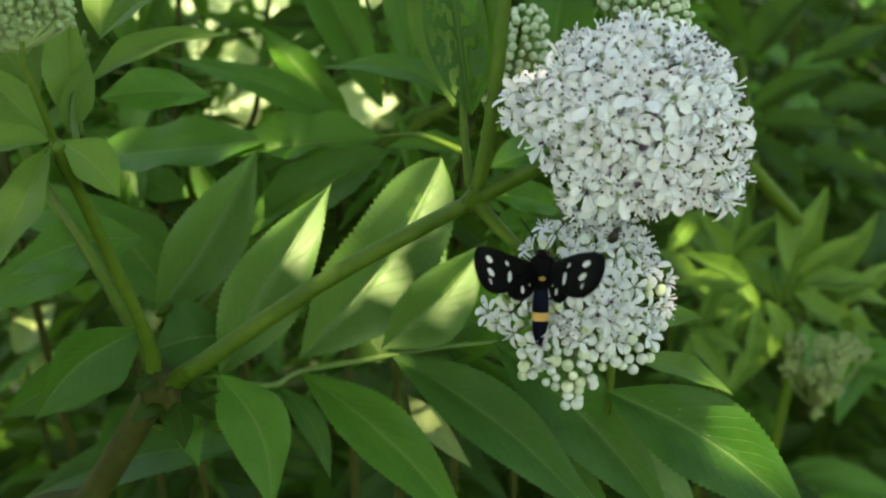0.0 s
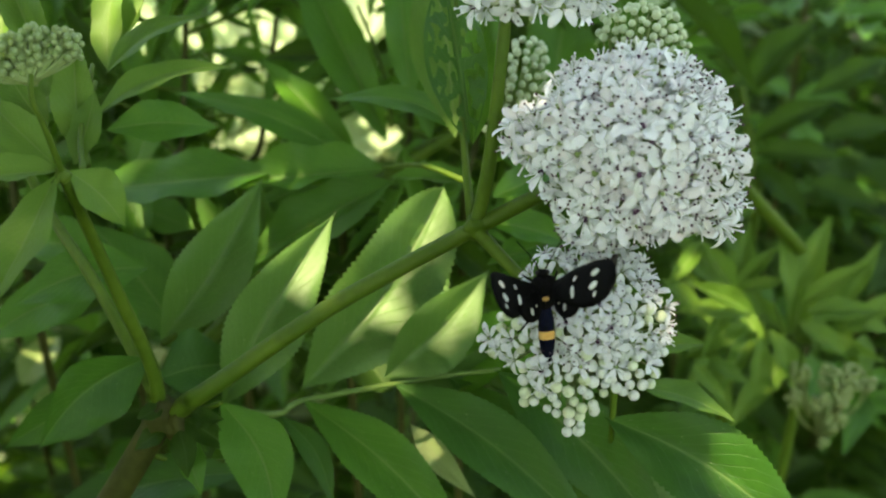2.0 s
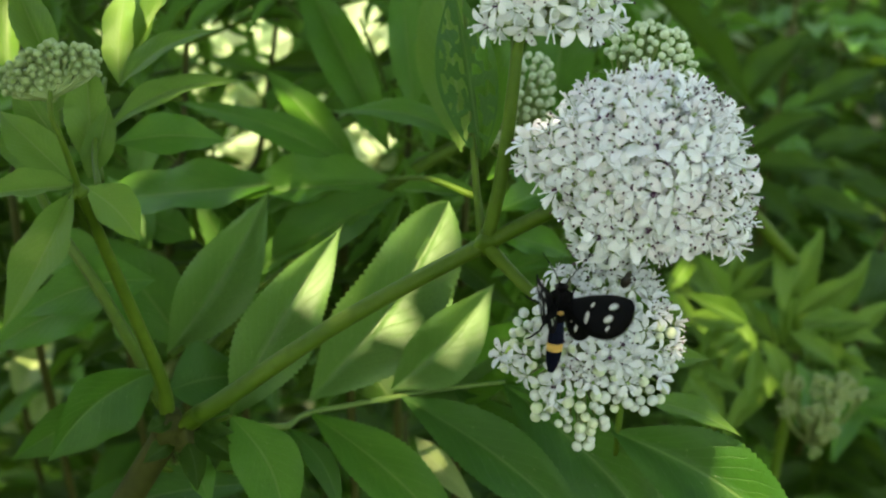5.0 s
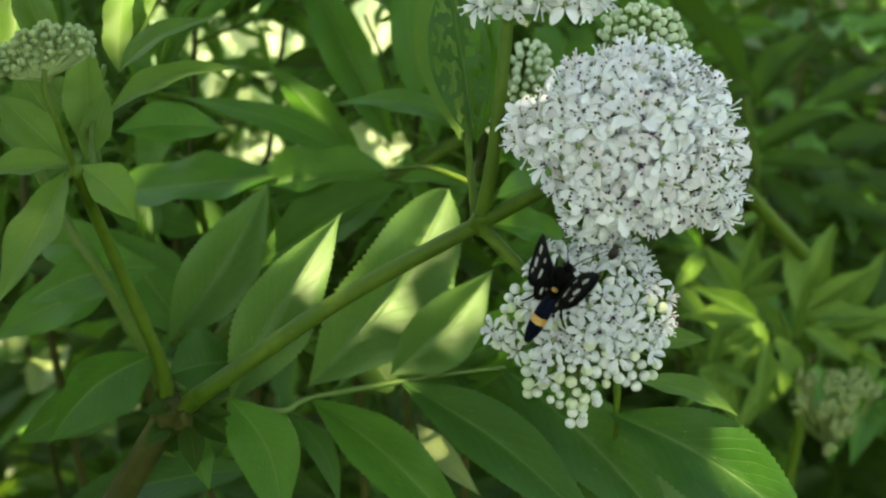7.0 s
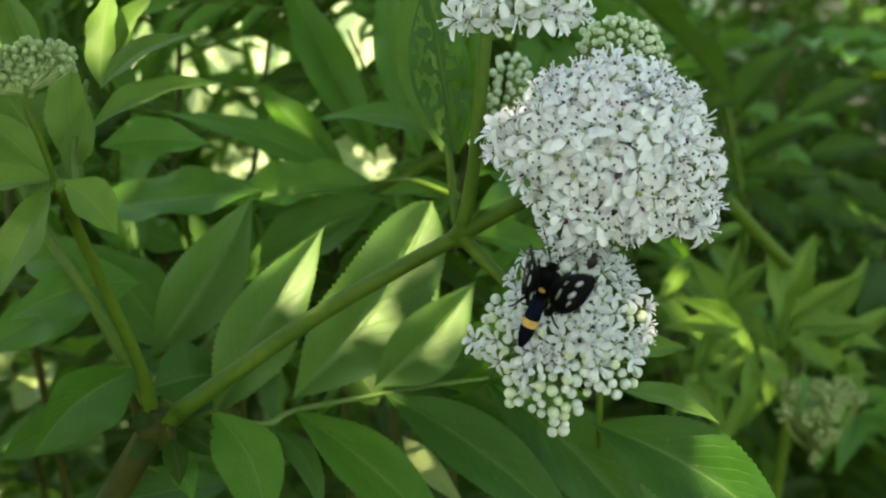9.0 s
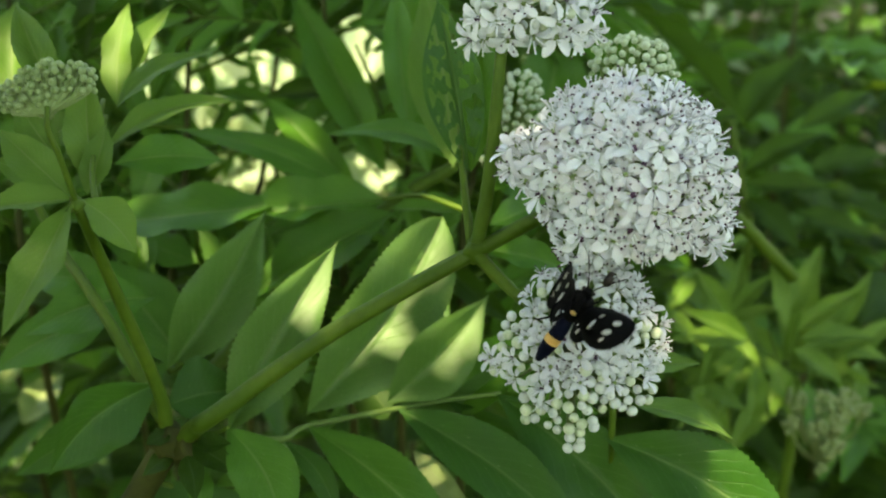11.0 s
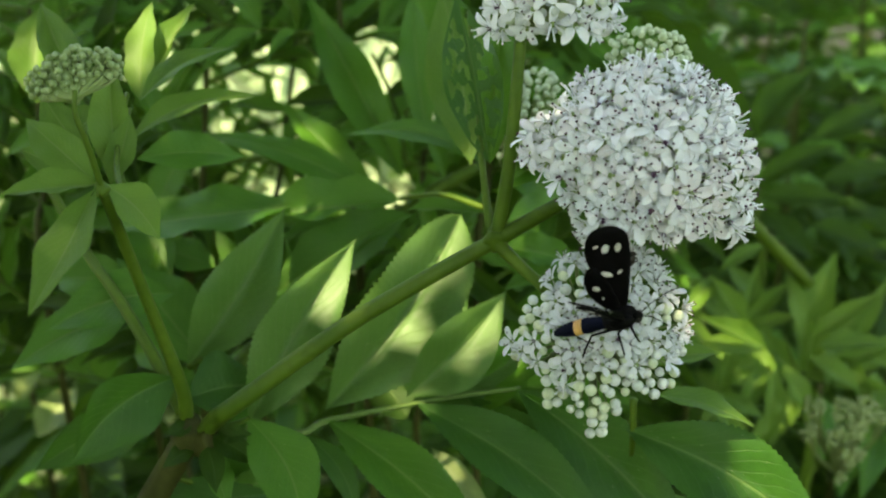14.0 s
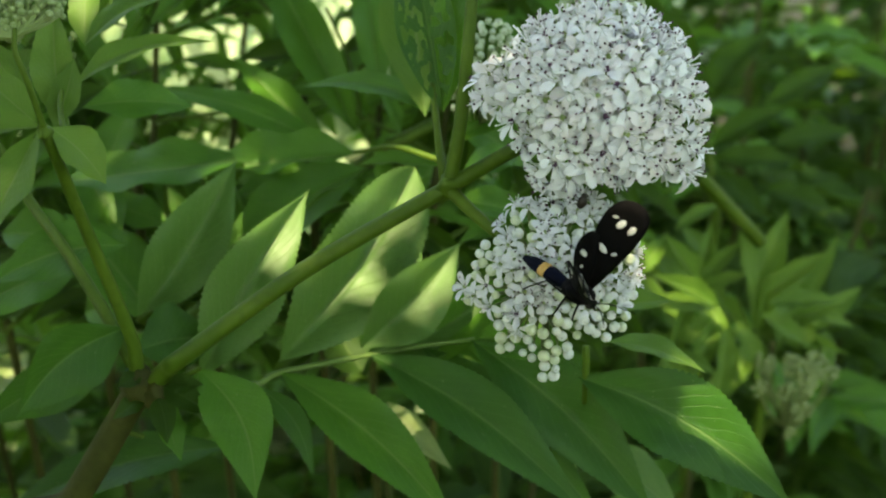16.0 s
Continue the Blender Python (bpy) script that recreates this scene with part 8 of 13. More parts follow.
leaflet(lf, (0.035, -0.029, 1.056), (0.075, -0.024, 1.067), 0.0124, -8, 0, COARSE["leaf_green"])
lf = compound_leaf(side, [(0.0042, -0.0313, 1.0473), (0.0332, -0.0196, 1.0592), (0.0628, -0.0077, 1.0715)])
leaflet(lf, (0.024, -0.016, 1.053), (0.066, -0.017, 1.04), 0.0109, 12, 1, COARSE["leaf_deep_shade"])
leaflet(lf, (0.024, -0.016, 1.053), (0.033, 0.015, 1.082), 0.0118, -20, 4, COARSE["leaf_green"])
leaflet(lf, (0.04, -0.013, 1.061), (0.071, -0.017, 1.047), 0.0089, 5, 4, COARSE["leaf_green"])
leaflet(lf, (0.04, -0.013, 1.061), (0.054, 0.002, 1.092), 0.0121, 14, 3, COARSE["leaf_green"])
leaflet(lf, (0.056, -0.009, 1.068), (0.093, -0.041, 1.046), 0.0133, -1, 1, COARSE["leaf_green"])
leaflet(lf, (0.056, -0.009, 1.068), (0.064, -0.006, 1.092), 0.0075, 7, 3, COARSE["leaf_green"])
leaflet(lf, (0.063, -0.008, 1.072), (0.109, 0.006, 1.069), 0.0109, 10, 2, COARSE["leaf_deep_shade"])
lf = compound_leaf(side, [(0.0057, -0.0215, 1.0683), (-0.0181, -0.0142, 1.0754), (-0.0423, -0.0069, 1.0826)])
leaflet(lf, (-0.011, -0.012, 1.072), (-0.025, -0.005, 1.095), 0.0094, -9, 1, COARSE["leaf_green"])
leaflet(lf, (-0.011, -0.012, 1.072), (-0.033, -0.035, 1.064), 0.0066, 2, 4, COARSE["leaf_green"])
leaflet(lf, (-0.024, -0.01, 1.076), (-0.038, -0.01, 1.099), 0.0073, 19, 2, COARSE["leaf_green"])
leaflet(lf, (-0.024, -0.01, 1.076), (-0.037, -0.02, 1.067), 0.0036, 8, 4, COARSE["leaf_green"])
leaflet(lf, (-0.037, -0.008, 1.081), (-0.046, 0.021, 1.111), 0.0122, 8, 0, COARSE["leaf_green"])
leaflet(lf, (-0.037, -0.008, 1.081), (-0.061, -0.004, 1.069), 0.0053, 8, 2, COARSE["leaf_green"])
leaflet(lf, (-0.042, -0.007, 1.083), (-0.056, -0.006, 1.081), 0.0034, -13, 1, COARSE["leaf_green"])
lf = compound_leaf(side, [(0.0059, -0.0203, 1.071), (0.0321, -0.0005, 1.0781), (0.0601, 0.0196, 1.0859)])
leaflet(lf, (0.024, 0.012, 1.071), (0.055, -0.004, 1.053), 0.0100, -6, 0, COARSE["leaf_green"])
leaflet(lf, (0.024, 0.012, 1.071), (0.034, 0.012, 1.111), 0.0130, -7, 1, COARSE["leaf_deep_shade"])
leaflet(lf, (0.039, 0.015, 1.077), (0.084, 0, 1.045), 0.0136, -2, 3, COARSE["leaf_green"])
leaflet(lf, (0.039, 0.015, 1.077), (0.059, 0.042, 1.105), 0.0120, 13, 2, COARSE["leaf_deep_shade"])
leaflet(lf, (0.054, 0.018, 1.083), (0.085, 0.002, 1.067), 0.0096, -12, 2, COARSE["leaf_green"])
leaflet(lf, (0.054, 0.018, 1.083), (0.063, 0.023, 1.11), 0.0090, -12, 0, COARSE["leaf_green"])
leaflet(lf, (0.06, 0.02, 1.086), (0.101, 0.028, 1.083), 0.0094, -19, 4, COARSE["leaf_deep_shade"])
lf = compound_leaf(side, [(0.0069, -0.0133, 1.086), (-0.0242, 0.0033, 1.0943), (-0.0569, 0.0201, 1.1032)])
leaflet(lf, (-0.016, 0.013, 1.088), (-0.037, 0.022, 1.113), 0.0090, -14, 4, COARSE["leaf_green"])
leaflet(lf, (-0.016, 0.013, 1.088), (-0.058, 0.02, 1.064), 0.0103, 15, 4, COARSE["leaf_green"])
leaflet(lf, (-0.033, 0.016, 1.094), (-0.045, 0.032, 1.13), 0.0137, 5, 3, COARSE["leaf_green"])
leaflet(lf, (-0.033, 0.016, 1.094), (-0.062, 0, 1.08), 0.0080, -14, 2, COARSE["leaf_green"])
leaflet(lf, (-0.049, 0.019, 1.1), (-0.072, 0.03, 1.127), 0.0113, -14, 4, COARSE["leaf_green"])
lf = compound_leaf(side, [(0.0064, -0.0167, 1.0787), (0.0239, -0.0198, 1.0887), (0.0408, -0.0231, 1.0985)])
leaflet(lf, (0.019, -0.028, 1.088), (0.055, -0.038, 1.068), 0.0092, 10, 2, COARSE["leaf_deep_shade"])
leaflet(lf, (0.019, -0.028, 1.088), (0.032, -0.005, 1.105), 0.0079, 17, 0, COARSE["leaf_green"])
leaflet(lf, (0.028, -0.026, 1.092), (0.059, -0.024, 1.081), 0.0090, -11, 2, COARSE["leaf_deep_shade"])
leaflet(lf, (0.028, -0.026, 1.092), (0.039, -0.01, 1.121), 0.0101, -14, 2, COARSE["leaf_green"])
leaflet(lf, (0.037, -0.024, 1.097), (0.081, -0.034, 1.081), 0.0131, 0, 1, COARSE["leaf_deep_shade"])
leaflet(lf, (0.037, -0.024, 1.097), (0.038, -0.023, 1.122), 0.0069, 6, 1, COARSE["leaf_deep_shade"])
leaflet(lf, (0.041, -0.023, 1.099), (0.07, -0.012, 1.097), 0.0082, 8, 1, COARSE["leaf_deep_shade"])
lf = compound_leaf(side, [(0.0079, -0.0066, 1.1003), (0.0339, -0.0113, 1.1131), (0.0588, -0.0163, 1.1253)])
leaflet(lf, (0.026, -0.023, 1.112), (0.053, -0.033, 1.102), 0.0071, 8, 3, COARSE["leaf_deep_shade"])
leaflet(lf, (0.026, -0.023, 1.112), (0.039, -0.004, 1.137), 0.0088, 8, 0, COARSE["leaf_green"])
leaflet(lf, (0.04, -0.02, 1.117), (0.066, -0.028, 1.094), 0.0085, -1, 0, COARSE["leaf_deep_shade"])
leaflet(lf, (0.04, -0.02, 1.117), (0.057, -0.028, 1.144), 0.0102, 9, 3, COARSE["leaf_green"])
leaflet(lf, (0.053, -0.017, 1.123), (0.088, -0.005, 1.106), 0.0086, -4, 1, COARSE["leaf_green"])
leaflet(lf, (0.053, -0.017, 1.123), (0.065, -0.025, 1.148), 0.0095, -14, 2, COARSE["leaf_deep_shade"])
leaflet(lf, (0.059, -0.016, 1.125), (0.096, -0.013, 1.124), 0.0092, 5, 4, COARSE["leaf_green"])
lf = compound_leaf(side, [(0.0096, 0.0052, 1.1257), (-0.018, 0.0198, 1.1353), (-0.0468, 0.0347, 1.1453)])
leaflet(lf, (-0.01, 0.028, 1.131), (-0.018, 0.019, 1.159), 0.0090, 20, 3, COARSE["leaf_deep_shade"])
leaflet(lf, (-0.01, 0.028, 1.131), (-0.042, 0.012, 1.118), 0.0096, -20, 0, COARSE["leaf_deep_shade"])
leaflet(lf, (-0.026, 0.031, 1.137), (-0.042, 0.038, 1.173), 0.0119, -20, 1, COARSE["leaf_deep_shade"])
leaflet(lf, (-0.026, 0.031, 1.137), (-0.055, 0.033, 1.11), 0.0089, 18, 3, COARSE["leaf_green"])
leaflet(lf, (-0.04, 0.033, 1.143), (-0.056, 0.052, 1.169), 0.0087, -1, 0, COARSE["leaf_green"])
leaflet(lf, (-0.04, 0.033, 1.143), (-0.078, 0.035, 1.116), 0.0097, -9, 4, COARSE["leaf_green"])
leaflet(lf, (-0.047, 0.035, 1.145), (-0.084, 0.035, 1.144), 0.0107, -9, 4, COARSE["leaf_green"])
lf = compound_leaf(side, [(0.0089, 0.0001, 1.1146), (0.025, 0.0196, 1.1228), (0.0422, 0.0395, 1.1317)])
leaflet(lf, (0.02, 0.033, 1.117), (0.061, 0.008, 1.097), 0.0134, -11, 2, COARSE["leaf_green"])
leaflet(lf, (0.02, 0.033, 1.117), (0.018, 0.042, 1.155), 0.0119, -16, 3, COARSE["leaf_green"])
leaflet(lf, (0.029, 0.035, 1.123), (0.062, 0.027, 1.117), 0.0081, -15, 1, COARSE["leaf_green"])
leaflet(lf, (0.029, 0.035, 1.123), (0.044, 0.039, 1.159), 0.0108, 18, 3, COARSE["leaf_green"])
leaflet(lf, (0.038, 0.038, 1.129), (0.087, 0.024, 1.119), 0.0114, 16, 1, COARSE["leaf_green"])
leaflet(lf, (0.038, 0.038, 1.129), (0.043, 0.06, 1.164), 0.0122, 15, 4, COARSE["leaf_deep_shade"])
leaflet(lf, (0.042, 0.039, 1.132), (0.087, 0.058, 1.138), 0.0126, -1, 3, COARSE["leaf_green"])
lf = compound_leaf(side, [(0.0104, 0.0104, 1.1369), (-0.0113, 0.0038, 1.1406), (-0.0323, -0.0029, 1.1443)])
leaflet(lf, (-0.004, -0.004, 1.141), (-0.021, -0.013, 1.158), 0.0080, -17, 4, COARSE["leaf_green"])
leaflet(lf, (-0.004, -0.004, 1.141), (-0.033, -0.026, 1.121), 0.0084, -16, 4, COARSE["leaf_deep_shade"])
leaflet(lf, (-0.016, -0.004, 1.142), (-0.04, 0.021, 1.161), 0.0093, -13, 0, COARSE["leaf_green"])
leaflet(lf, (-0.016, -0.004, 1.142), (-0.038, -0, 1.12), 0.0069, -4, 1, COARSE["leaf_green"])
leaflet(lf, (-0.027, -0.003, 1.144), (-0.036, -0.004, 1.166), 0.0088, 17, 4, COARSE["leaf_green"])
leaflet(lf, (-0.027, -0.003, 1.144), (-0.049, -0.009, 1.117), 0.0090, -9, 0, COARSE["leaf_deep_shade"])
leaflet(lf, (-0.032, -0.003, 1.144), (-0.079, -0.008, 1.131), 0.0132, -15, 2, COARSE["leaf_green"])
lf = compound_leaf(side, [(0.0103, 0.0097, 1.1354), (0.0337, 0.0158, 1.1477), (0.0572, 0.0219, 1.16)])
leaflet(lf, (0.027, 0.014, 1.144), (0.064, 0.027, 1.132), 0.0098, 15, 4, COARSE["leaf_green"])
leaflet(lf, (0.027, 0.014, 1.144), (0.039, 0.046, 1.18), 0.0139, -3, 1, COARSE["leaf_green"])
leaflet(lf, (0.039, 0.017, 1.151), (0.076, 0.001, 1.13), 0.0120, -8, 2, COARSE["leaf_green"])
leaflet(lf, (0.039, 0.017, 1.151), (0.037, 0.008, 1.175), 0.0085, -17, 3, COARSE["leaf_green"])
leaflet(lf, (0.052, 0.02, 1.157), (0.091, 0.031, 1.147), 0.0108, -4, 3, COARSE["leaf_green"])
leaflet(lf, (0.052, 0.02, 1.157), (0.058, 0.056, 1.193), 0.0130, -7, 4, COARSE["leaf_green"])
leaflet(lf, (0.057, 0.022, 1.16), (0.092, 0.009, 1.164), 0.0086, -3, 4, COARSE["leaf_green"])
side = plant_behind((0.0086, 0.4106, 0), [(0, 0, 0), (0, -0.03, 0.5026), (0, -0.06, 1.0053), (0.0071, -0.0278, 1.0743), (0.0143, 0.0043, 1.1433)])
lf = compound_leaf(side, [(-0.0012, -0.0655, 0.9935), (-0.0242, -0.0596, 0.9944), (-0.0478, -0.0537, 0.9953)])
leaflet(lf, (-0.017, -0.056, 0.991), (-0.042, -0.032, 1.001), 0.0091, 3, 3, COARSE["leaf_deep_shade"])
leaflet(lf, (-0.017, -0.056, 0.991), (-0.043, -0.079, 0.98), 0.0074, 4, 3, COARSE["leaf_deep_shade"])
leaflet(lf, (-0.03, -0.055, 0.993), (-0.054, -0.052, 1.014), 0.0094, -15, 4, COARSE["leaf_green"])
leaflet(lf, (-0.03, -0.055, 0.993), (-0.059, -0.071, 0.967), 0.0097, 20, 3, COARSE["leaf_green"])
leaflet(lf, (-0.042, -0.054, 0.994), (-0.064, -0.042, 1.013), 0.0085, -14, 1, COARSE["leaf_deep_shade"])
leaflet(lf, (-0.042, -0.054, 0.994), (-0.073, -0.068, 0.973), 0.0090, -17, 1, COARSE["leaf_deep_shade"])
leaflet(lf, (-0.048, -0.054, 0.995), (-0.077, -0.052, 0.984), 0.0066, 9, 1, COARSE["leaf_green"])
lf = compound_leaf(side, [(-0.0006, -0.0628, 0.9993), (0.0225, -0.0692, 1.0115), (0.0443, -0.0758, 1.0232)])
leaflet(lf, (0.015, -0.08, 1.015), (0.045, -0.082, 0.998), 0.0079, -10, 3, COARSE["leaf_deep_shade"])
leaflet(lf, (0.015, -0.08, 1.015), (0.027, -0.082, 1.045), 0.0091, -8, 3, COARSE["leaf_green"])
leaflet(lf, (0.027, -0.078, 1.018), (0.052, -0.105, 1.005), 0.0095, 1, 4, COARSE["leaf_green"])
leaflet(lf, (0.027, -0.078, 1.018), (0.04, -0.075, 1.037), 0.0068, -17, 2, COARSE["leaf_deep_shade"])
leaflet(lf, (0.039, -0.077, 1.022), (0.064, -0.073, 0.993), 0.0079, 12, 2, COARSE["leaf_deep_shade"])
leaflet(lf, (0.039, -0.077, 1.022), (0.049, -0.051, 1.045), 0.0101, 0, 4, COARSE["leaf_deep_shade"])
leaflet(lf, (0.044, -0.076, 1.023), (0.074, -0.083, 1.022), 0.0076, -1, 0, COARSE["leaf_deep_shade"])
lf = compound_leaf(side, [(0.0011, -0.0551, 1.0158), (-0.017, -0.0643, 1.0251), (-0.0339, -0.0736, 1.0341)])
leaflet(lf, (-0.012, -0.076, 1.03), (-0.021, -0.078, 1.056), 0.0067, 18, 3, COARSE["leaf_deep_shade"])
leaflet(lf, (-0.012, -0.076, 1.03), (-0.042, -0.084, 1.007), 0.0100, 7, 3, COARSE["leaf_deep_shade"])
leaflet(lf, (-0.021, -0.075, 1.031), (-0.029, -0.069, 1.053), 0.0067, -16, 4, COARSE["leaf_green"])
leaflet(lf, (-0.021, -0.075, 1.031), (-0.051, -0.088, 0.999), 0.0098, 5, 4, COARSE["leaf_deep_shade"])
leaflet(lf, (-0.03, -0.074, 1.033), (-0.044, -0.049, 1.04), 0.0065, -20, 1, COARSE["leaf_deep_shade"])
leaflet(lf, (-0.03, -0.074, 1.033), (-0.052, -0.103, 1.016), 0.0085, 7, 3, COARSE["leaf_deep_shade"])
leaflet(lf, (-0.034, -0.074, 1.034), (-0.066, -0.07, 1.024), 0.0085, 4, 4, COARSE["leaf_deep_shade"])
lf = compound_leaf(side, [(0.0009, -0.0557, 1.0144), (0.0195, -0.0586, 1.0188), (0.0377, -0.0615, 1.023)])
leaflet(lf, (0.014, -0.063, 1.02), (0.042, -0.089, 1.011), 0.0076, 3, 1, COARSE["leaf_green"])
leaflet(lf, (0.014, -0.063, 1.02), (0.029, -0.042, 1.032), 0.0066, 10, 0, COARSE["leaf_deep_shade"])
leaflet(lf, (0.024, -0.062, 1.021), (0.044, -0.079, 1.011), 0.0063, 12, 3, COARSE["leaf_green"])
leaflet(lf, (0.024, -0.062, 1.021), (0.047, -0.053, 1.041), 0.0103, 11, 1, COARSE["leaf_green"])
leaflet(lf, (0.033, -0.062, 1.022), (0.052, -0.074, 0.998), 0.0066, -18, 1, COARSE["leaf_green"])
leaflet(lf, (0.033, -0.062, 1.022), (0.058, -0.035, 1.038), 0.0082, 15, 3, COARSE["leaf_green"])
leaflet(lf, (0.038, -0.062, 1.023), (0.068, -0.067, 1.015), 0.0075, 1, 1, COARSE["leaf_green"])
lf = compound_leaf(side, [(0.003, -0.0465, 1.0341), (-0.014, -0.054, 1.044), (-0.0301, -0.0615, 1.0536)])
leaflet(lf, (-0.009, -0.065, 1.047), (-0.023, -0.046, 1.058), 0.0059, 10, 2, COARSE["leaf_green"])
leaflet(lf, (-0.009, -0.065, 1.047), (-0.034, -0.09, 1.032), 0.0072, 2, 1, COARSE["leaf_deep_shade"])
leaflet(lf, (-0.018, -0.063, 1.05), (-0.023, -0.064, 1.081), 0.0084, 20, 1, COARSE["leaf_green"])
leaflet(lf, (-0.018, -0.063, 1.05), (-0.043, -0.075, 1.034), 0.0073, -7, 1, COARSE["leaf_deep_shade"])
leaflet(lf, (-0.026, -0.062, 1.052), (-0.041, -0.056, 1.068), 0.0074, 11, 3, COARSE["leaf_green"])
leaflet(lf, (-0.026, -0.062, 1.052), (-0.047, -0.078, 1.037), 0.0061, 18, 1, COARSE["leaf_green"])
leaflet(lf, (-0.03, -0.062, 1.054), (-0.061, -0.064, 1.051), 0.0075, -10, 3, COARSE["leaf_green"])
lf = compound_leaf(side, [(0.0024, -0.0492, 1.0284), (0.0236, -0.0353, 1.0367), (0.0458, -0.0212, 1.0454)])
leaflet(lf, (0.018, -0.029, 1.029), (0.047, -0.031, 1.024), 0.0072, 6, 4, COARSE["leaf_deep_shade"])
leaflet(lf, (0.018, -0.029, 1.029), (0.019, -0.022, 1.05), 0.0059, -9, 1, COARSE["leaf_green"])
leaflet(lf, (0.03, -0.026, 1.036), (0.061, -0.039, 1.033), 0.0095, -18, 3, COARSE["leaf_deep_shade"])
leaflet(lf, (0.03, -0.026, 1.036), (0.037, -0.01, 1.054), 0.0078, -1, 2, COARSE["leaf_green"])
leaflet(lf, (0.041, -0.023, 1.042), (0.082, -0.037, 1.026), 0.0110, 5, 4, COARSE["leaf_deep_shade"])
leaflet(lf, (0.041, -0.023, 1.042), (0.043, -0.008, 1.065), 0.0087, -8, 1, COARSE["leaf_deep_shade"])
leaflet(lf, (0.046, -0.021, 1.045), (0.093, -0.003, 1.044), 0.0118, 8, 1, COARSE["leaf_deep_shade"])
lf = compound_leaf(side, [(0.0043, -0.0405, 1.0471), (-0.0189, -0.0417, 1.0526), (-0.0416, -0.043, 1.058)])
leaflet(lf, (-0.012, -0.045, 1.053), (-0.024, -0.037, 1.063), 0.0053, 19, 4, COARSE["leaf_deep_shade"])
leaflet(lf, (-0.012, -0.045, 1.053), (-0.048, -0.071, 1.034), 0.0100, 2, 1, COARSE["leaf_deep_shade"])
leaflet(lf, (-0.024, -0.044, 1.055), (-0.036, -0.031, 1.062), 0.0043, 6, 2, COARSE["leaf_green"])
leaflet(lf, (-0.024, -0.044, 1.055), (-0.05, -0.036, 1.029), 0.0077, -20, 1, COARSE["leaf_green"])
leaflet(lf, (-0.036, -0.043, 1.057), (-0.059, -0.045, 1.038), 0.0066, 8, 2, COARSE["leaf_deep_shade"])
leaflet(lf, (-0.042, -0.043, 1.058), (-0.082, -0.065, 1.055), 0.0123, 9, 0, COARSE["leaf_green"])
lf = compound_leaf(side, [(0.004, -0.0418, 1.0444), (0.0197, -0.0353, 1.0585), (0.0354, -0.0289, 1.0725)])
leaflet(lf, (0.015, -0.037, 1.054), (0.018, -0.042, 1.088), 0.0093, -18, 1, COARSE["leaf_deep_shade"])
leaflet(lf, (0.023, -0.034, 1.062), (0.052, -0.051, 1.059), 0.0078, -9, 2, COARSE["leaf_deep_shade"])
leaflet(lf, (0.023, -0.034, 1.062), (0.018, -0.024, 1.096), 0.0110, -1, 3, COARSE["leaf_deep_shade"])
leaflet(lf, (0.032, -0.03, 1.069), (0.068, -0.017, 1.059), 0.0080, -10, 3, COARSE["leaf_green"])
leaflet(lf, (0.032, -0.03, 1.069), (0.036, -0.011, 1.095), 0.0095, 19, 0, COARSE["leaf_deep_shade"])
leaflet(lf, (0.035, -0.029, 1.073), (0.067, -0.013, 1.079), 0.0084, -7, 3, COARSE["leaf_deep_shade"])
lf = compound_leaf(side, [(0.006, -0.0331, 1.063), (-0.0194, -0.0413, 1.079), (-0.0429, -0.05, 1.0941)])
leaflet(lf, (-0.012, -0.056, 1.08), (-0.02, -0.045, 1.098), 0.0066, 1, 0, COARSE["leaf_green"])
leaflet(lf, (-0.012, -0.056, 1.08), (-0.027, -0.063, 1.071), 0.0042, 18, 0, COARSE["leaf_green"])
leaflet(lf, (-0.025, -0.054, 1.086), (-0.031, -0.035, 1.105), 0.0063, -18, 1, COARSE["leaf_green"])
leaflet(lf, (-0.037, -0.051, 1.092), (-0.045, -0.04, 1.114), 0.0082, 5, 1, COARSE["leaf_green"])
leaflet(lf, (-0.037, -0.051, 1.092), (-0.058, -0.042, 1.076), 0.0049, 20, 4, COARSE["leaf_green"])
leaflet(lf, (-0.043, -0.05, 1.094), (-0.066, -0.048, 1.094), 0.0059, 11, 1, COARSE["leaf_green"])
lf = compound_leaf(side, [(0.0057, -0.0342, 1.0607), (0.0301, -0.0322, 1.069), (0.0542, -0.0303, 1.0772)])
leaflet(lf, (0.023, -0.035, 1.067), (0.057, -0.036, 1.048), 0.0082, -12, 0, COARSE["leaf_deep_shade"])
leaflet(lf, (0.023, -0.035, 1.067), (0.043, -0.013, 1.091), 0.0096, -4, 3, COARSE["leaf_deep_shade"])
leaflet(lf, (0.036, -0.033, 1.071), (0.072, -0.025, 1.048), 0.0092, 2, 4, COARSE["leaf_green"])
leaflet(lf, (0.036, -0.033, 1.071), (0.047, -0.005, 1.1), 0.0110, 16, 4, COARSE["leaf_green"])
leaflet(lf, (0.048, -0.031, 1.075), (0.079, -0.039, 1.063), 0.0085, -4, 0, COARSE["leaf_deep_shade"])
leaflet(lf, (0.048, -0.031, 1.075), (0.064, -0.003, 1.095), 0.0086, 18, 4, COARSE["leaf_green"])
leaflet(lf, (0.054, -0.03, 1.077), (0.087, -0.015, 1.068), 0.0066, -6, 1, COARSE["leaf_deep_shade"])
lf = compound_leaf(side, [(0.0078, -0.0247, 1.081), (-0.0166, -0.0283, 1.0937), (-0.04, -0.0321, 1.106)])
leaflet(lf, (-0.009, -0.038, 1.093), (-0.033, -0.046, 1.082), 0.0064, -6, 4, COARSE["leaf_green"])
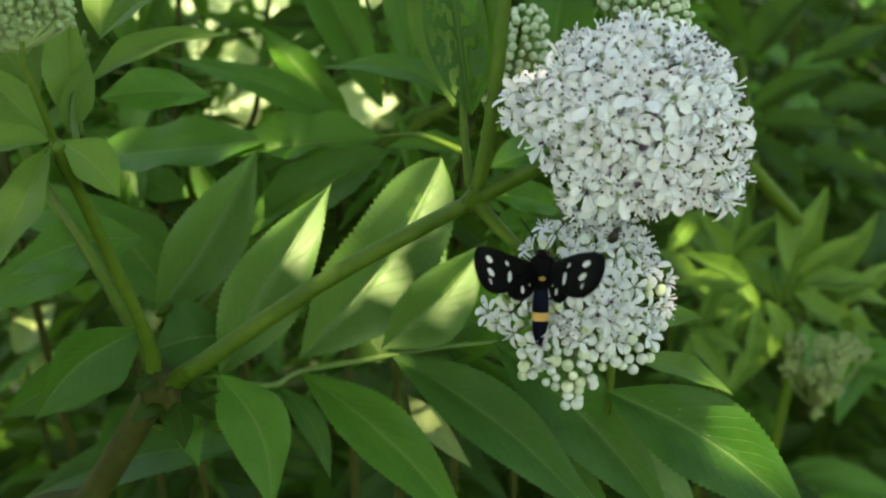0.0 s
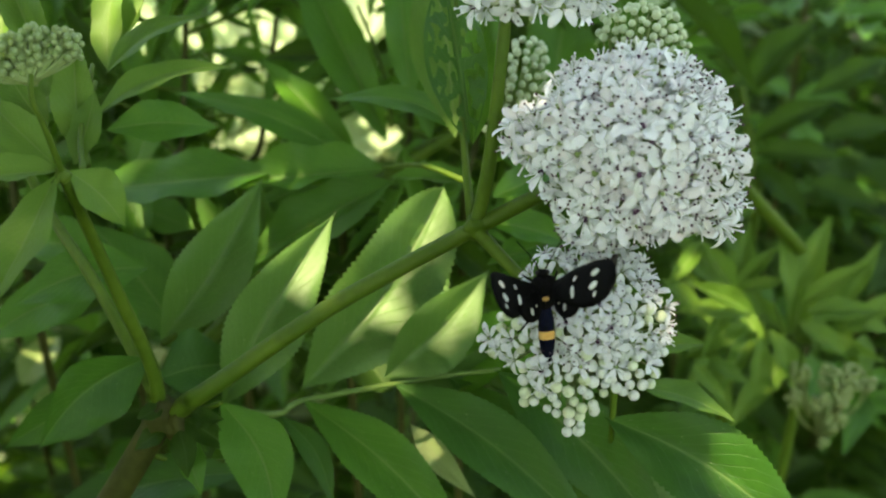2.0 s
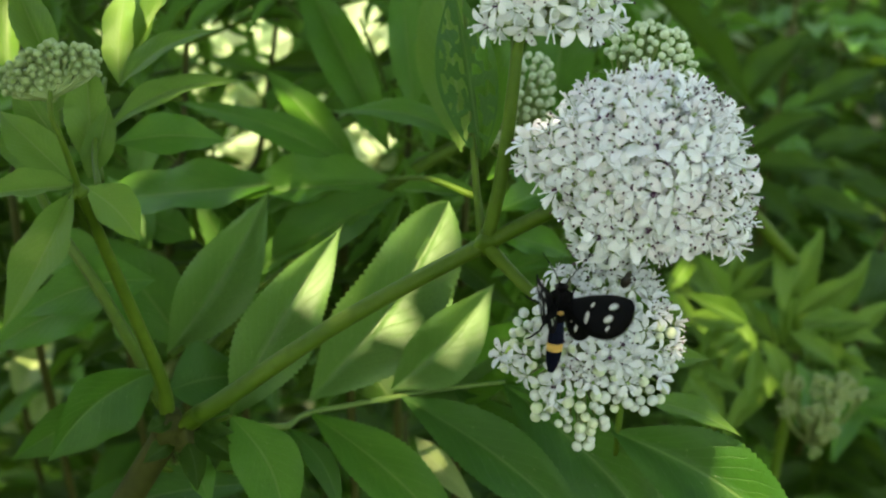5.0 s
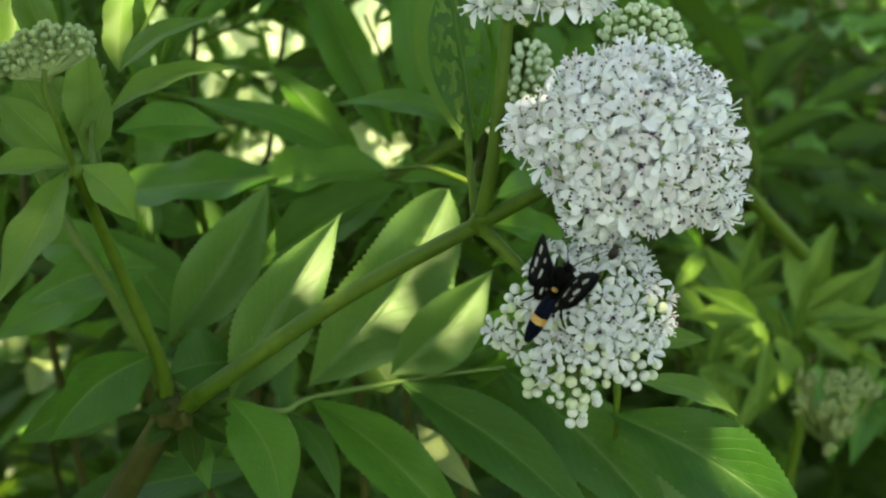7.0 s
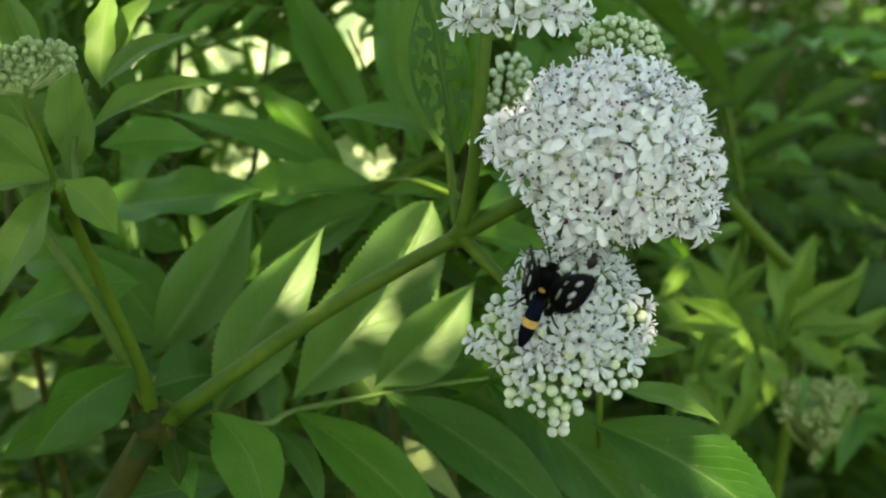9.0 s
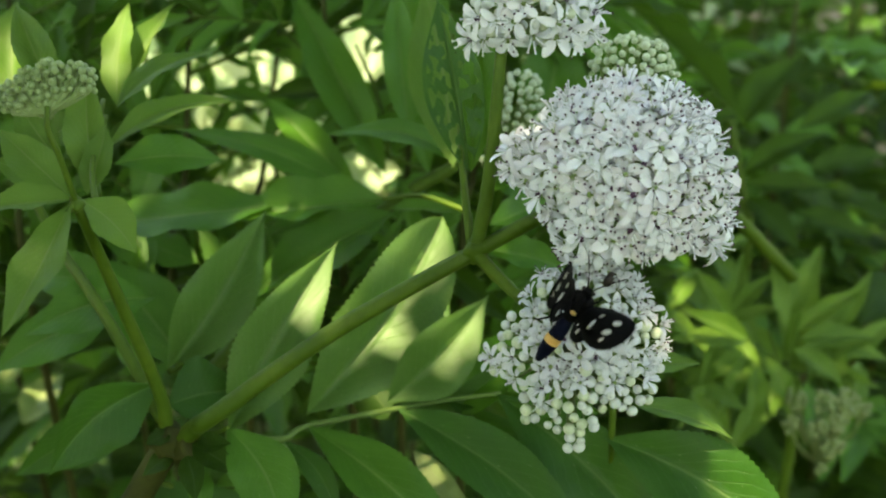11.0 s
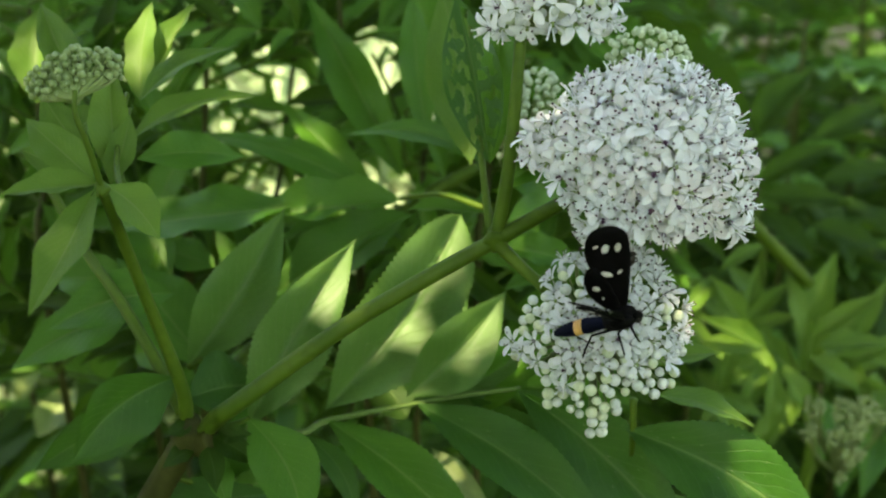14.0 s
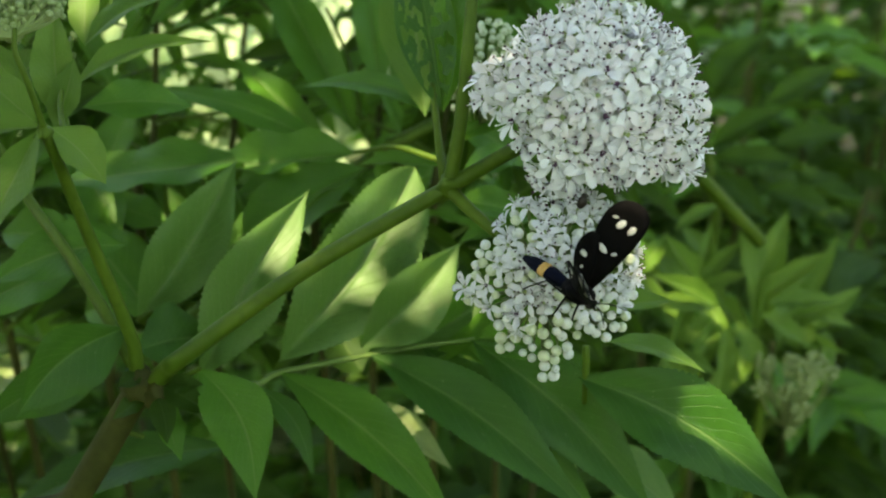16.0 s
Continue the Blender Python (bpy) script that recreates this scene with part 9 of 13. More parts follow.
leaflet(lf, (-0.022, -0.036, 1.098), (-0.025, -0.03, 1.118), 0.0054, -12, 0, COARSE["leaf_green"])
leaflet(lf, (-0.022, -0.036, 1.098), (-0.055, -0.031, 1.084), 0.0085, -7, 0, COARSE["leaf_green"])
leaflet(lf, (-0.034, -0.033, 1.104), (-0.057, -0.049, 1.095), 0.0072, -13, 2, COARSE["leaf_green"])
leaflet(lf, (-0.04, -0.032, 1.106), (-0.083, -0.013, 1.101), 0.0103, -20, 4, COARSE["leaf_deep_shade"])
lf = compound_leaf(side, [(0.007, -0.0283, 1.0734), (0.0268, -0.0158, 1.0811), (0.0474, -0.0031, 1.0892)])
leaflet(lf, (0.022, -0.009, 1.076), (0.051, -0.014, 1.065), 0.0077, -9, 1, COARSE["leaf_green"])
leaflet(lf, (0.022, -0.009, 1.076), (0.032, 0.003, 1.102), 0.0105, 18, 4, COARSE["leaf_green"])
leaflet(lf, (0.032, -0.007, 1.081), (0.071, -0.033, 1.062), 0.0118, 8, 1, COARSE["leaf_green"])
leaflet(lf, (0.032, -0.007, 1.081), (0.039, -0.003, 1.113), 0.0113, -5, 2, COARSE["leaf_green"])
leaflet(lf, (0.043, -0.004, 1.087), (0.089, -0.002, 1.066), 0.0104, 1, 4, COARSE["leaf_green"])
leaflet(lf, (0.043, -0.004, 1.087), (0.05, 0.014, 1.117), 0.0116, 3, 0, COARSE["leaf_green"])
leaflet(lf, (0.047, -0.003, 1.089), (0.082, -0.019, 1.097), 0.0113, 10, 0, COARSE["leaf_green"])
lf = compound_leaf(side, [(0.0096, -0.0166, 1.0984), (-0.005, 0.0038, 1.1073), (-0.0208, 0.0247, 1.117)])
leaflet(lf, (-0, 0.017, 1.1), (-0.001, 0.029, 1.126), 0.0085, 10, 3, COARSE["leaf_green"])
leaflet(lf, (-0, 0.017, 1.1), (-0.024, 0.032, 1.096), 0.0061, 18, 2, COARSE["leaf_green"])
leaflet(lf, (-0.009, 0.02, 1.107), (-0.005, 0.049, 1.137), 0.0093, -5, 2, COARSE["leaf_green"])
leaflet(lf, (-0.009, 0.02, 1.107), (-0.042, 0.029, 1.092), 0.0079, -15, 2, COARSE["leaf_green"])
leaflet(lf, (-0.017, 0.023, 1.114), (-0.005, 0.026, 1.15), 0.0115, 2, 2, COARSE["leaf_green"])
leaflet(lf, (-0.017, 0.023, 1.114), (-0.044, 0.042, 1.108), 0.0059, 0, 2, COARSE["leaf_green"])
leaflet(lf, (-0.021, 0.025, 1.117), (-0.049, 0.034, 1.124), 0.0078, 1, 2, COARSE["leaf_green"])
lf = compound_leaf(side, [(0.0094, -0.0176, 1.0962), (0.0337, -0.0043, 1.0965), (0.0595, 0.0092, 1.097)])
leaflet(lf, (0.028, 0.007, 1.092), (0.055, -0.02, 1.067), 0.0112, 13, 0, COARSE["leaf_deep_shade"])
leaflet(lf, (0.028, 0.007, 1.092), (0.05, 0.026, 1.113), 0.0097, 8, 2, COARSE["leaf_green"])
leaflet(lf, (0.041, 0.008, 1.094), (0.065, 0.014, 1.066), 0.0082, -20, 3, COARSE["leaf_green"])
leaflet(lf, (0.041, 0.008, 1.094), (0.063, 0.02, 1.124), 0.0125, 10, 2, COARSE["leaf_green"])
leaflet(lf, (0.054, 0.009, 1.096), (0.09, 0.009, 1.068), 0.0114, -2, 2, COARSE["leaf_green"])
leaflet(lf, (0.054, 0.009, 1.096), (0.07, 0.038, 1.112), 0.0071, -4, 2, COARSE["leaf_deep_shade"])
leaflet(lf, (0.059, 0.009, 1.097), (0.1, 0.023, 1.082), 0.0105, 13, 3, COARSE["leaf_green"])
lf = compound_leaf(side, [(0.0109, -0.0108, 1.1109), (-0.0053, -0.02, 1.1216), (-0.0204, -0.0295, 1.1318)])
leaflet(lf, (-0.001, -0.034, 1.122), (-0.008, -0.022, 1.144), 0.0077, -9, 2, COARSE["leaf_green"])
leaflet(lf, (-0.001, -0.034, 1.122), (-0.043, -0.025, 1.099), 0.0101, 6, 2, COARSE["leaf_deep_shade"])
leaflet(lf, (-0.009, -0.032, 1.126), (-0.008, -0.028, 1.155), 0.0099, 10, 2, COARSE["leaf_green"])
leaflet(lf, (-0.009, -0.032, 1.126), (-0.029, -0.034, 1.11), 0.0065, -15, 4, COARSE["leaf_green"])
leaflet(lf, (-0.017, -0.03, 1.13), (-0.027, -0.036, 1.16), 0.0102, 7, 0, COARSE["leaf_green"])
leaflet(lf, (-0.017, -0.03, 1.13), (-0.034, -0.032, 1.123), 0.0051, -10, 4, COARSE["leaf_green"])
leaflet(lf, (-0.02, -0.03, 1.132), (-0.044, -0.035, 1.134), 0.0060, 18, 1, COARSE["leaf_green"])
lf = compound_leaf(side, [(0.0115, -0.0081, 1.1166), (0.0337, 0.0057, 1.1241), (0.0568, 0.0198, 1.132)])
leaflet(lf, (0.028, 0.014, 1.119), (0.076, 0.024, 1.1), 0.0127, -17, 3, COARSE["leaf_deep_shade"])
leaflet(lf, (0.028, 0.014, 1.119), (0.042, 0.042, 1.14), 0.0094, 18, 3, COARSE["leaf_green"])
leaflet(lf, (0.04, 0.016, 1.125), (0.074, 0.002, 1.106), 0.0106, 15, 1, COARSE["leaf_green"])
leaflet(lf, (0.04, 0.016, 1.125), (0.055, 0.011, 1.152), 0.0101, 3, 4, COARSE["leaf_deep_shade"])
leaflet(lf, (0.051, 0.019, 1.13), (0.087, 0.031, 1.117), 0.0076, 18, 2, COARSE["leaf_green"])
leaflet(lf, (0.051, 0.019, 1.13), (0.064, 0.013, 1.154), 0.0087, 6, 3, COARSE["leaf_green"])
leaflet(lf, (0.057, 0.02, 1.132), (0.101, 0.024, 1.131), 0.0109, -10, 2, COARSE["leaf_green"])
lf = compound_leaf(side, [(0.013, -0.0015, 1.1308), (-0.0123, 0.0035, 1.139), (-0.0376, 0.0085, 1.1472)])
leaflet(lf, (-0.005, 0.003, 1.136), (-0.02, 0.03, 1.163), 0.0094, -10, 4, COARSE["leaf_green"])
leaflet(lf, (-0.005, 0.003, 1.136), (-0.035, -0.006, 1.118), 0.0088, -20, 2, COARSE["leaf_green"])
leaflet(lf, (-0.018, 0.006, 1.141), (-0.03, 0.02, 1.174), 0.0112, 18, 1, COARSE["leaf_green"])
leaflet(lf, (-0.018, 0.006, 1.141), (-0.036, 0.02, 1.125), 0.0052, 17, 1, COARSE["leaf_green"])
leaflet(lf, (-0.032, 0.008, 1.145), (-0.055, 0.028, 1.17), 0.0106, 9, 2, COARSE["leaf_green"])
leaflet(lf, (-0.032, 0.008, 1.145), (-0.062, -0.009, 1.127), 0.0090, 10, 0, COARSE["leaf_green"])
leaflet(lf, (-0.038, 0.009, 1.147), (-0.065, 0.013, 1.144), 0.0068, 14, 2, COARSE["leaf_green"])
lf = compound_leaf(side, [(0.013, -0.0016, 1.1306), (0.0387, 0.0053, 1.1329), (0.065, 0.0122, 1.1352)])
leaflet(lf, (0.032, 0.01, 1.131), (0.055, -0.004, 1.102), 0.0084, 19, 0, COARSE["leaf_deep_shade"])
leaflet(lf, (0.032, 0.01, 1.131), (0.047, 0.039, 1.157), 0.0088, -8, 2, COARSE["leaf_green"])
leaflet(lf, (0.045, 0.011, 1.133), (0.068, -0.017, 1.109), 0.0101, 15, 1, COARSE["leaf_green"])
leaflet(lf, (0.045, 0.011, 1.133), (0.071, 0.039, 1.158), 0.0098, 17, 1, COARSE["leaf_green"])
leaflet(lf, (0.059, 0.012, 1.134), (0.085, 0.014, 1.098), 0.0107, 20, 1, COARSE["leaf_green"])
leaflet(lf, (0.059, 0.012, 1.134), (0.081, 0.034, 1.153), 0.0074, 7, 0, COARSE["leaf_deep_shade"])
leaflet(lf, (0.065, 0.012, 1.135), (0.115, 0.021, 1.119), 0.0124, -19, 0, COARSE["leaf_deep_shade"])
lf = compound_leaf(side, [(0.0146, 0.0058, 1.1463), (-0.0048, 0.0117, 1.1572), (-0.0242, 0.0176, 1.1682)])
leaflet(lf, (0.001, 0.011, 1.154), (0.002, 0.03, 1.178), 0.0085, 20, 2, COARSE["leaf_deep_shade"])
leaflet(lf, (0.001, 0.011, 1.154), (-0.029, -0.017, 1.14), 0.0084, 8, 2, COARSE["leaf_green"])
leaflet(lf, (-0.009, 0.014, 1.16), (-0.016, 0.019, 1.179), 0.0064, -5, 0, COARSE["leaf_deep_shade"])
leaflet(lf, (-0.009, 0.014, 1.16), (-0.049, 0.021, 1.134), 0.0097, 11, 2, COARSE["leaf_green"])
leaflet(lf, (-0.02, 0.016, 1.166), (-0.017, 0.045, 1.197), 0.0107, -7, 4, COARSE["leaf_green"])
leaflet(lf, (-0.02, 0.016, 1.166), (-0.045, 0.023, 1.15), 0.0070, -11, 3, COARSE["leaf_deep_shade"])
leaflet(lf, (-0.024, 0.018, 1.168), (-0.069, 0.032, 1.172), 0.0100, -5, 2, COARSE["leaf_green"])
lf = compound_leaf(side, [(0.0144, 0.0051, 1.145), (0.0319, 0.0193, 1.1507), (0.0502, 0.0336, 1.1567)])
leaflet(lf, (0.028, 0.029, 1.147), (0.063, 0.032, 1.126), 0.0103, -4, 1, COARSE["leaf_green"])
leaflet(lf, (0.028, 0.029, 1.147), (0.035, 0.048, 1.17), 0.0070, 19, 4, COARSE["leaf_green"])
leaflet(lf, (0.037, 0.031, 1.151), (0.072, 0.007, 1.14), 0.0100, -18, 4, COARSE["leaf_deep_shade"])
leaflet(lf, (0.037, 0.031, 1.151), (0.047, 0.05, 1.178), 0.0106, 12, 4, COARSE["leaf_green"])
leaflet(lf, (0.046, 0.033, 1.155), (0.084, 0.028, 1.142), 0.0100, 8, 2, COARSE["leaf_green"])
leaflet(lf, (0.046, 0.033, 1.155), (0.048, 0.031, 1.177), 0.0074, 15, 2, COARSE["leaf_green"])
leaflet(lf, (0.05, 0.034, 1.157), (0.085, 0.045, 1.155), 0.0077, -5, 3, COARSE["leaf_green"])
side = plant_behind((0.0445, 0.4807, 0), [(0, 0, 0), (0, -0.03, 0.4832), (0, -0.06, 0.9664), (0.0057, -0.0214, 1.0492), (0.0114, 0.0172, 1.1319)])
lf = compound_leaf(side, [(-0.0004, -0.063, 0.9599), (-0.0225, -0.0689, 0.9742), (-0.0435, -0.0749, 0.9881)])
leaflet(lf, (-0.017, -0.08, 0.977), (-0.033, -0.062, 0.996), 0.0082, 8, 4, COARSE["leaf_deep_shade"])
leaflet(lf, (-0.017, -0.08, 0.977), (-0.05, -0.083, 0.958), 0.0083, -11, 2, COARSE["leaf_deep_shade"])
leaflet(lf, (-0.028, -0.078, 0.982), (-0.044, -0.053, 0.996), 0.0086, -15, 1, COARSE["leaf_deep_shade"])
leaflet(lf, (-0.028, -0.078, 0.982), (-0.058, -0.076, 0.959), 0.0079, -20, 1, COARSE["leaf_green"])
leaflet(lf, (-0.039, -0.076, 0.986), (-0.043, -0.06, 1.007), 0.0078, 8, 4, COARSE["leaf_deep_shade"])
leaflet(lf, (-0.039, -0.076, 0.986), (-0.083, -0.091, 0.958), 0.0118, 5, 4, COARSE["leaf_deep_shade"])
leaflet(lf, (-0.043, -0.075, 0.988), (-0.076, -0.08, 0.99), 0.0090, -2, 3, COARSE["leaf_green"])
lf = compound_leaf(side, [(-0.0003, -0.0621, 0.9619), (0.0207, -0.0631, 0.9696), (0.0414, -0.0641, 0.9772)])
leaflet(lf, (0.014, -0.068, 0.97), (0.046, -0.094, 0.956), 0.0120, 7, 0, COARSE["leaf_deep_shade"])
leaflet(lf, (0.014, -0.068, 0.97), (0.027, -0.045, 1.003), 0.0110, -10, 3, COARSE["leaf_deep_shade"])
leaflet(lf, (0.025, -0.066, 0.973), (0.054, -0.076, 0.943), 0.0097, -7, 0, COARSE["leaf_deep_shade"])
leaflet(lf, (0.025, -0.066, 0.973), (0.039, -0.043, 0.997), 0.0087, -7, 3, COARSE["leaf_deep_shade"])
leaflet(lf, (0.036, -0.065, 0.976), (0.063, -0.087, 0.971), 0.0083, -4, 4, COARSE["leaf_deep_shade"])
leaflet(lf, (0.036, -0.065, 0.976), (0.058, -0.036, 1.005), 0.0116, -1, 3, COARSE["leaf_deep_shade"])
leaflet(lf, (0.041, -0.064, 0.977), (0.082, -0.083, 0.979), 0.0112, 1, 3, COARSE["leaf_green"])
lf = compound_leaf(side, [(0.0003, -0.0579, 0.9708), (-0.0252, -0.0465, 0.9857), (-0.0512, -0.0349, 1.0009)])
leaflet(lf, (-0.017, -0.045, 0.979), (-0.026, -0.048, 1.017), 0.0110, 8, 3, COARSE["leaf_deep_shade"])
leaflet(lf, (-0.017, -0.045, 0.979), (-0.07, -0.047, 0.961), 0.0126, 19, 3, COARSE["leaf_deep_shade"])
leaflet(lf, (-0.031, -0.041, 0.988), (-0.038, -0.024, 1.016), 0.0090, -18, 2, COARSE["leaf_green"])
leaflet(lf, (-0.031, -0.041, 0.988), (-0.077, -0.049, 0.96), 0.0119, -7, 2, COARSE["leaf_green"])
leaflet(lf, (-0.045, -0.037, 0.997), (-0.039, -0.017, 1.036), 0.0120, 4, 4, COARSE["leaf_green"])
leaflet(lf, (-0.045, -0.037, 0.997), (-0.089, -0.059, 0.982), 0.0117, 1, 3, COARSE["leaf_green"])
leaflet(lf, (-0.051, -0.035, 1.001), (-0.103, -0.021, 1.005), 0.0123, -6, 1, COARSE["leaf_deep_shade"])
lf = compound_leaf(side, [(0.0006, -0.0557, 0.9757), (0.0253, -0.0569, 0.9803), (0.0497, -0.0581, 0.9849)])
leaflet(lf, (0.017, -0.06, 0.981), (0.05, -0.077, 0.957), 0.0108, 0, 2, COARSE["leaf_deep_shade"])
leaflet(lf, (0.017, -0.06, 0.981), (0.033, -0.064, 1.019), 0.0099, 1, 2, COARSE["leaf_deep_shade"])
leaflet(lf, (0.031, -0.059, 0.983), (0.051, -0.086, 0.964), 0.0086, -2, 1, COARSE["leaf_green"])
leaflet(lf, (0.031, -0.059, 0.983), (0.045, -0.051, 1.017), 0.0120, -9, 1, COARSE["leaf_deep_shade"])
leaflet(lf, (0.044, -0.058, 0.984), (0.079, -0.072, 0.948), 0.0129, 19, 4, COARSE["leaf_deep_shade"])
leaflet(lf, (0.044, -0.058, 0.984), (0.062, -0.033, 1.007), 0.0099, -5, 0, COARSE["leaf_deep_shade"])
leaflet(lf, (0.05, -0.058, 0.985), (0.092, -0.077, 0.979), 0.0131, -20, 0, COARSE["leaf_deep_shade"])
lf = compound_leaf(side, [(0.0022, -0.0449, 0.9987), (-0.0322, -0.0315, 1.0009), (-0.0682, -0.0179, 1.0034)])
leaflet(lf, (-0.021, -0.022, 0.994), (-0.042, -0.026, 1.032), 0.0124, -19, 1, COARSE["leaf_deep_shade"])
leaflet(lf, (-0.021, -0.022, 0.994), (-0.065, -0.027, 0.967), 0.0137, 17, 1, COARSE["leaf_deep_shade"])
leaflet(lf, (-0.041, -0.02, 0.998), (-0.07, 0.006, 1.015), 0.0108, 13, 2, COARSE["leaf_deep_shade"])
leaflet(lf, (-0.041, -0.02, 0.998), (-0.084, -0.043, 0.98), 0.0129, -11, 4, COARSE["leaf_deep_shade"])
leaflet(lf, (-0.06, -0.019, 1.002), (-0.076, 0.005, 1.022), 0.0093, -3, 4, COARSE["leaf_green"])
leaflet(lf, (-0.06, -0.019, 1.002), (-0.103, -0.022, 0.971), 0.0129, 4, 1, COARSE["leaf_deep_shade"])
leaflet(lf, (-0.068, -0.018, 1.003), (-0.088, -0.014, 0.997), 0.0045, -4, 3, COARSE["leaf_deep_shade"])
lf = compound_leaf(side, [(0.0017, -0.0482, 0.9916), (0.0254, -0.0286, 1.0023), (0.0503, -0.0085, 1.014)])
leaflet(lf, (0.02, -0.019, 0.992), (0.06, -0.036, 0.981), 0.0097, -18, 4, COARSE["leaf_deep_shade"])
leaflet(lf, (0.02, -0.019, 0.992), (0.018, -0.001, 1.02), 0.0109, -11, 4, COARSE["leaf_deep_shade"])
leaflet(lf, (0.033, -0.014, 1.001), (0.083, -0.018, 0.99), 0.0119, -7, 0, COARSE["leaf_deep_shade"])
leaflet(lf, (0.033, -0.014, 1.001), (0.048, 0.009, 1.037), 0.0145, 7, 0, COARSE["leaf_deep_shade"])
leaflet(lf, (0.045, -0.01, 1.01), (0.093, -0.012, 0.985), 0.0127, 15, 2, COARSE["leaf_green"])
leaflet(lf, (0.045, -0.01, 1.01), (0.043, 0.023, 1.048), 0.0128, 19, 3, COARSE["leaf_green"])
leaflet(lf, (0.05, -0.008, 1.014), (0.101, 0.011, 1.02), 0.0116, -11, 0, COARSE["leaf_deep_shade"])
lf = compound_leaf(side, [(0.003, -0.0397, 1.0098), (0.036, -0.0201, 1.0177), (0.0708, -0, 1.0264)])
leaflet(lf, (0.029, -0.009, 1.008), (0.054, -0.037, 0.991), 0.0097, -5, 4, COARSE["leaf_deep_shade"])
leaflet(lf, (0.029, -0.009, 1.008), (0.031, -0.003, 1.042), 0.0097, -15, 4, COARSE["leaf_deep_shade"])
leaflet(lf, (0.046, -0.005, 1.016), (0.074, -0.031, 1.001), 0.0103, -6, 4, COARSE["leaf_deep_shade"])
leaflet(lf, (0.046, -0.005, 1.016), (0.052, 0.024, 1.039), 0.0084, 9, 0, COARSE["leaf_deep_shade"])
leaflet(lf, (0.063, -0.002, 1.023), (0.105, -0.017, 0.995), 0.0138, -5, 0, COARSE["leaf_deep_shade"])
leaflet(lf, (0.063, -0.002, 1.023), (0.091, 0.033, 1.05), 0.0133, -12, 4, COARSE["leaf_green"])
leaflet(lf, (0.071, -0, 1.026), (0.106, -0.013, 1.031), 0.0097, 3, 0, COARSE["leaf_deep_shade"])
lf = compound_leaf(side, [(0.0043, -0.0306, 1.0293), (-0.0121, -0.01, 1.0395), (-0.0296, 0.011, 1.0506)])
leaflet(lf, (-0.006, 0.001, 1.03), (-0.004, 0.026, 1.073), 0.0150, 12, 0, COARSE["leaf_green"])
leaflet(lf, (-0.006, 0.001, 1.03), (-0.047, 0.014, 1.025), 0.0103, 11, 2, COARSE["leaf_deep_shade"])
leaflet(lf, (-0.016, 0.005, 1.039), (-0.017, 0.024, 1.071), 0.0098, 1, 1, COARSE["leaf_green"])
leaflet(lf, (-0.016, 0.005, 1.039), (-0.061, -0.014, 1.036), 0.0114, -13, 1, COARSE["leaf_deep_shade"])
leaflet(lf, (-0.025, 0.009, 1.047), (-0.026, 0.016, 1.087), 0.0135, -13, 1, COARSE["leaf_green"])
leaflet(lf, (-0.025, 0.009, 1.047), (-0.062, 0.007, 1.032), 0.0107, 4, 0, COARSE["leaf_deep_shade"])
leaflet(lf, (-0.03, 0.011, 1.051), (-0.075, 0.034, 1.061), 0.0111, -14, 0, COARSE["leaf_green"])
lf = compound_leaf(side, [(0.0046, -0.0286, 1.0337), (0.0279, -0.0347, 1.0402), (0.0504, -0.0409, 1.0465)])
leaflet(lf, (0.02, -0.043, 1.042), (0.055, -0.049, 1.016), 0.0101, -9, 2, COARSE["leaf_deep_shade"])
leaflet(lf, (0.02, -0.043, 1.042), (0.039, -0.038, 1.069), 0.0110, 18, 2, COARSE["leaf_green"])
leaflet(lf, (0.032, -0.042, 1.044), (0.057, -0.076, 1.014), 0.0120, -10, 3, COARSE["leaf_deep_shade"])
leaflet(lf, (0.032, -0.042, 1.044), (0.055, -0.028, 1.07), 0.0092, 1, 0, COARSE["leaf_deep_shade"])
leaflet(lf, (0.045, -0.041, 1.046), (0.073, -0.059, 1.011), 0.0113, -4, 4, COARSE["leaf_deep_shade"])
leaflet(lf, (0.045, -0.041, 1.046), (0.062, -0.03, 1.073), 0.0112, 16, 2, COARSE["leaf_green"])
leaflet(lf, (0.05, -0.041, 1.046), (0.085, -0.041, 1.036), 0.0087, -20, 4, COARSE["leaf_deep_shade"])
lf = compound_leaf(side, [(0.0061, -0.0187, 1.0548), (-0.0126, 0, 1.0628), (-0.0324, 0.0192, 1.0714)])
leaflet(lf, (-0.005, 0.012, 1.055), (-0.015, 0.01, 1.086), 0.0096, -15, 0, COARSE["leaf_green"])
leaflet(lf, (-0.005, 0.012, 1.055), (-0.056, 0.022, 1.033), 0.0144, -8, 4, COARSE["leaf_green"])
leaflet(lf, (-0.017, 0.015, 1.062), (-0.024, 0.028, 1.106), 0.0134, 6, 4, COARSE["leaf_green"])
leaflet(lf, (-0.017, 0.015, 1.062), (-0.061, -0.007, 1.052), 0.0106, -15, 4, COARSE["leaf_green"])
leaflet(lf, (-0.027, 0.018, 1.068), (-0.043, 0.017, 1.112), 0.0156, -12, 2, COARSE["leaf_deep_shade"])
leaflet(lf, (-0.027, 0.018, 1.068), (-0.069, 0.021, 1.038), 0.0106, -12, 2, COARSE["leaf_deep_shade"])
lf = compound_leaf(side, [(0.006, -0.0196, 1.0531), (0.0323, -0.0189, 1.0754), (0.0577, -0.0186, 1.0971)])
leaflet(lf, (0.023, -0.03, 1.072), (0.053, -0.036, 1.056), 0.0084, -10, 3, COARSE["leaf_deep_shade"])
leaflet(lf, (0.023, -0.03, 1.072), (0.018, -0.024, 1.11), 0.0120, 2, 2, COARSE["leaf_green"])
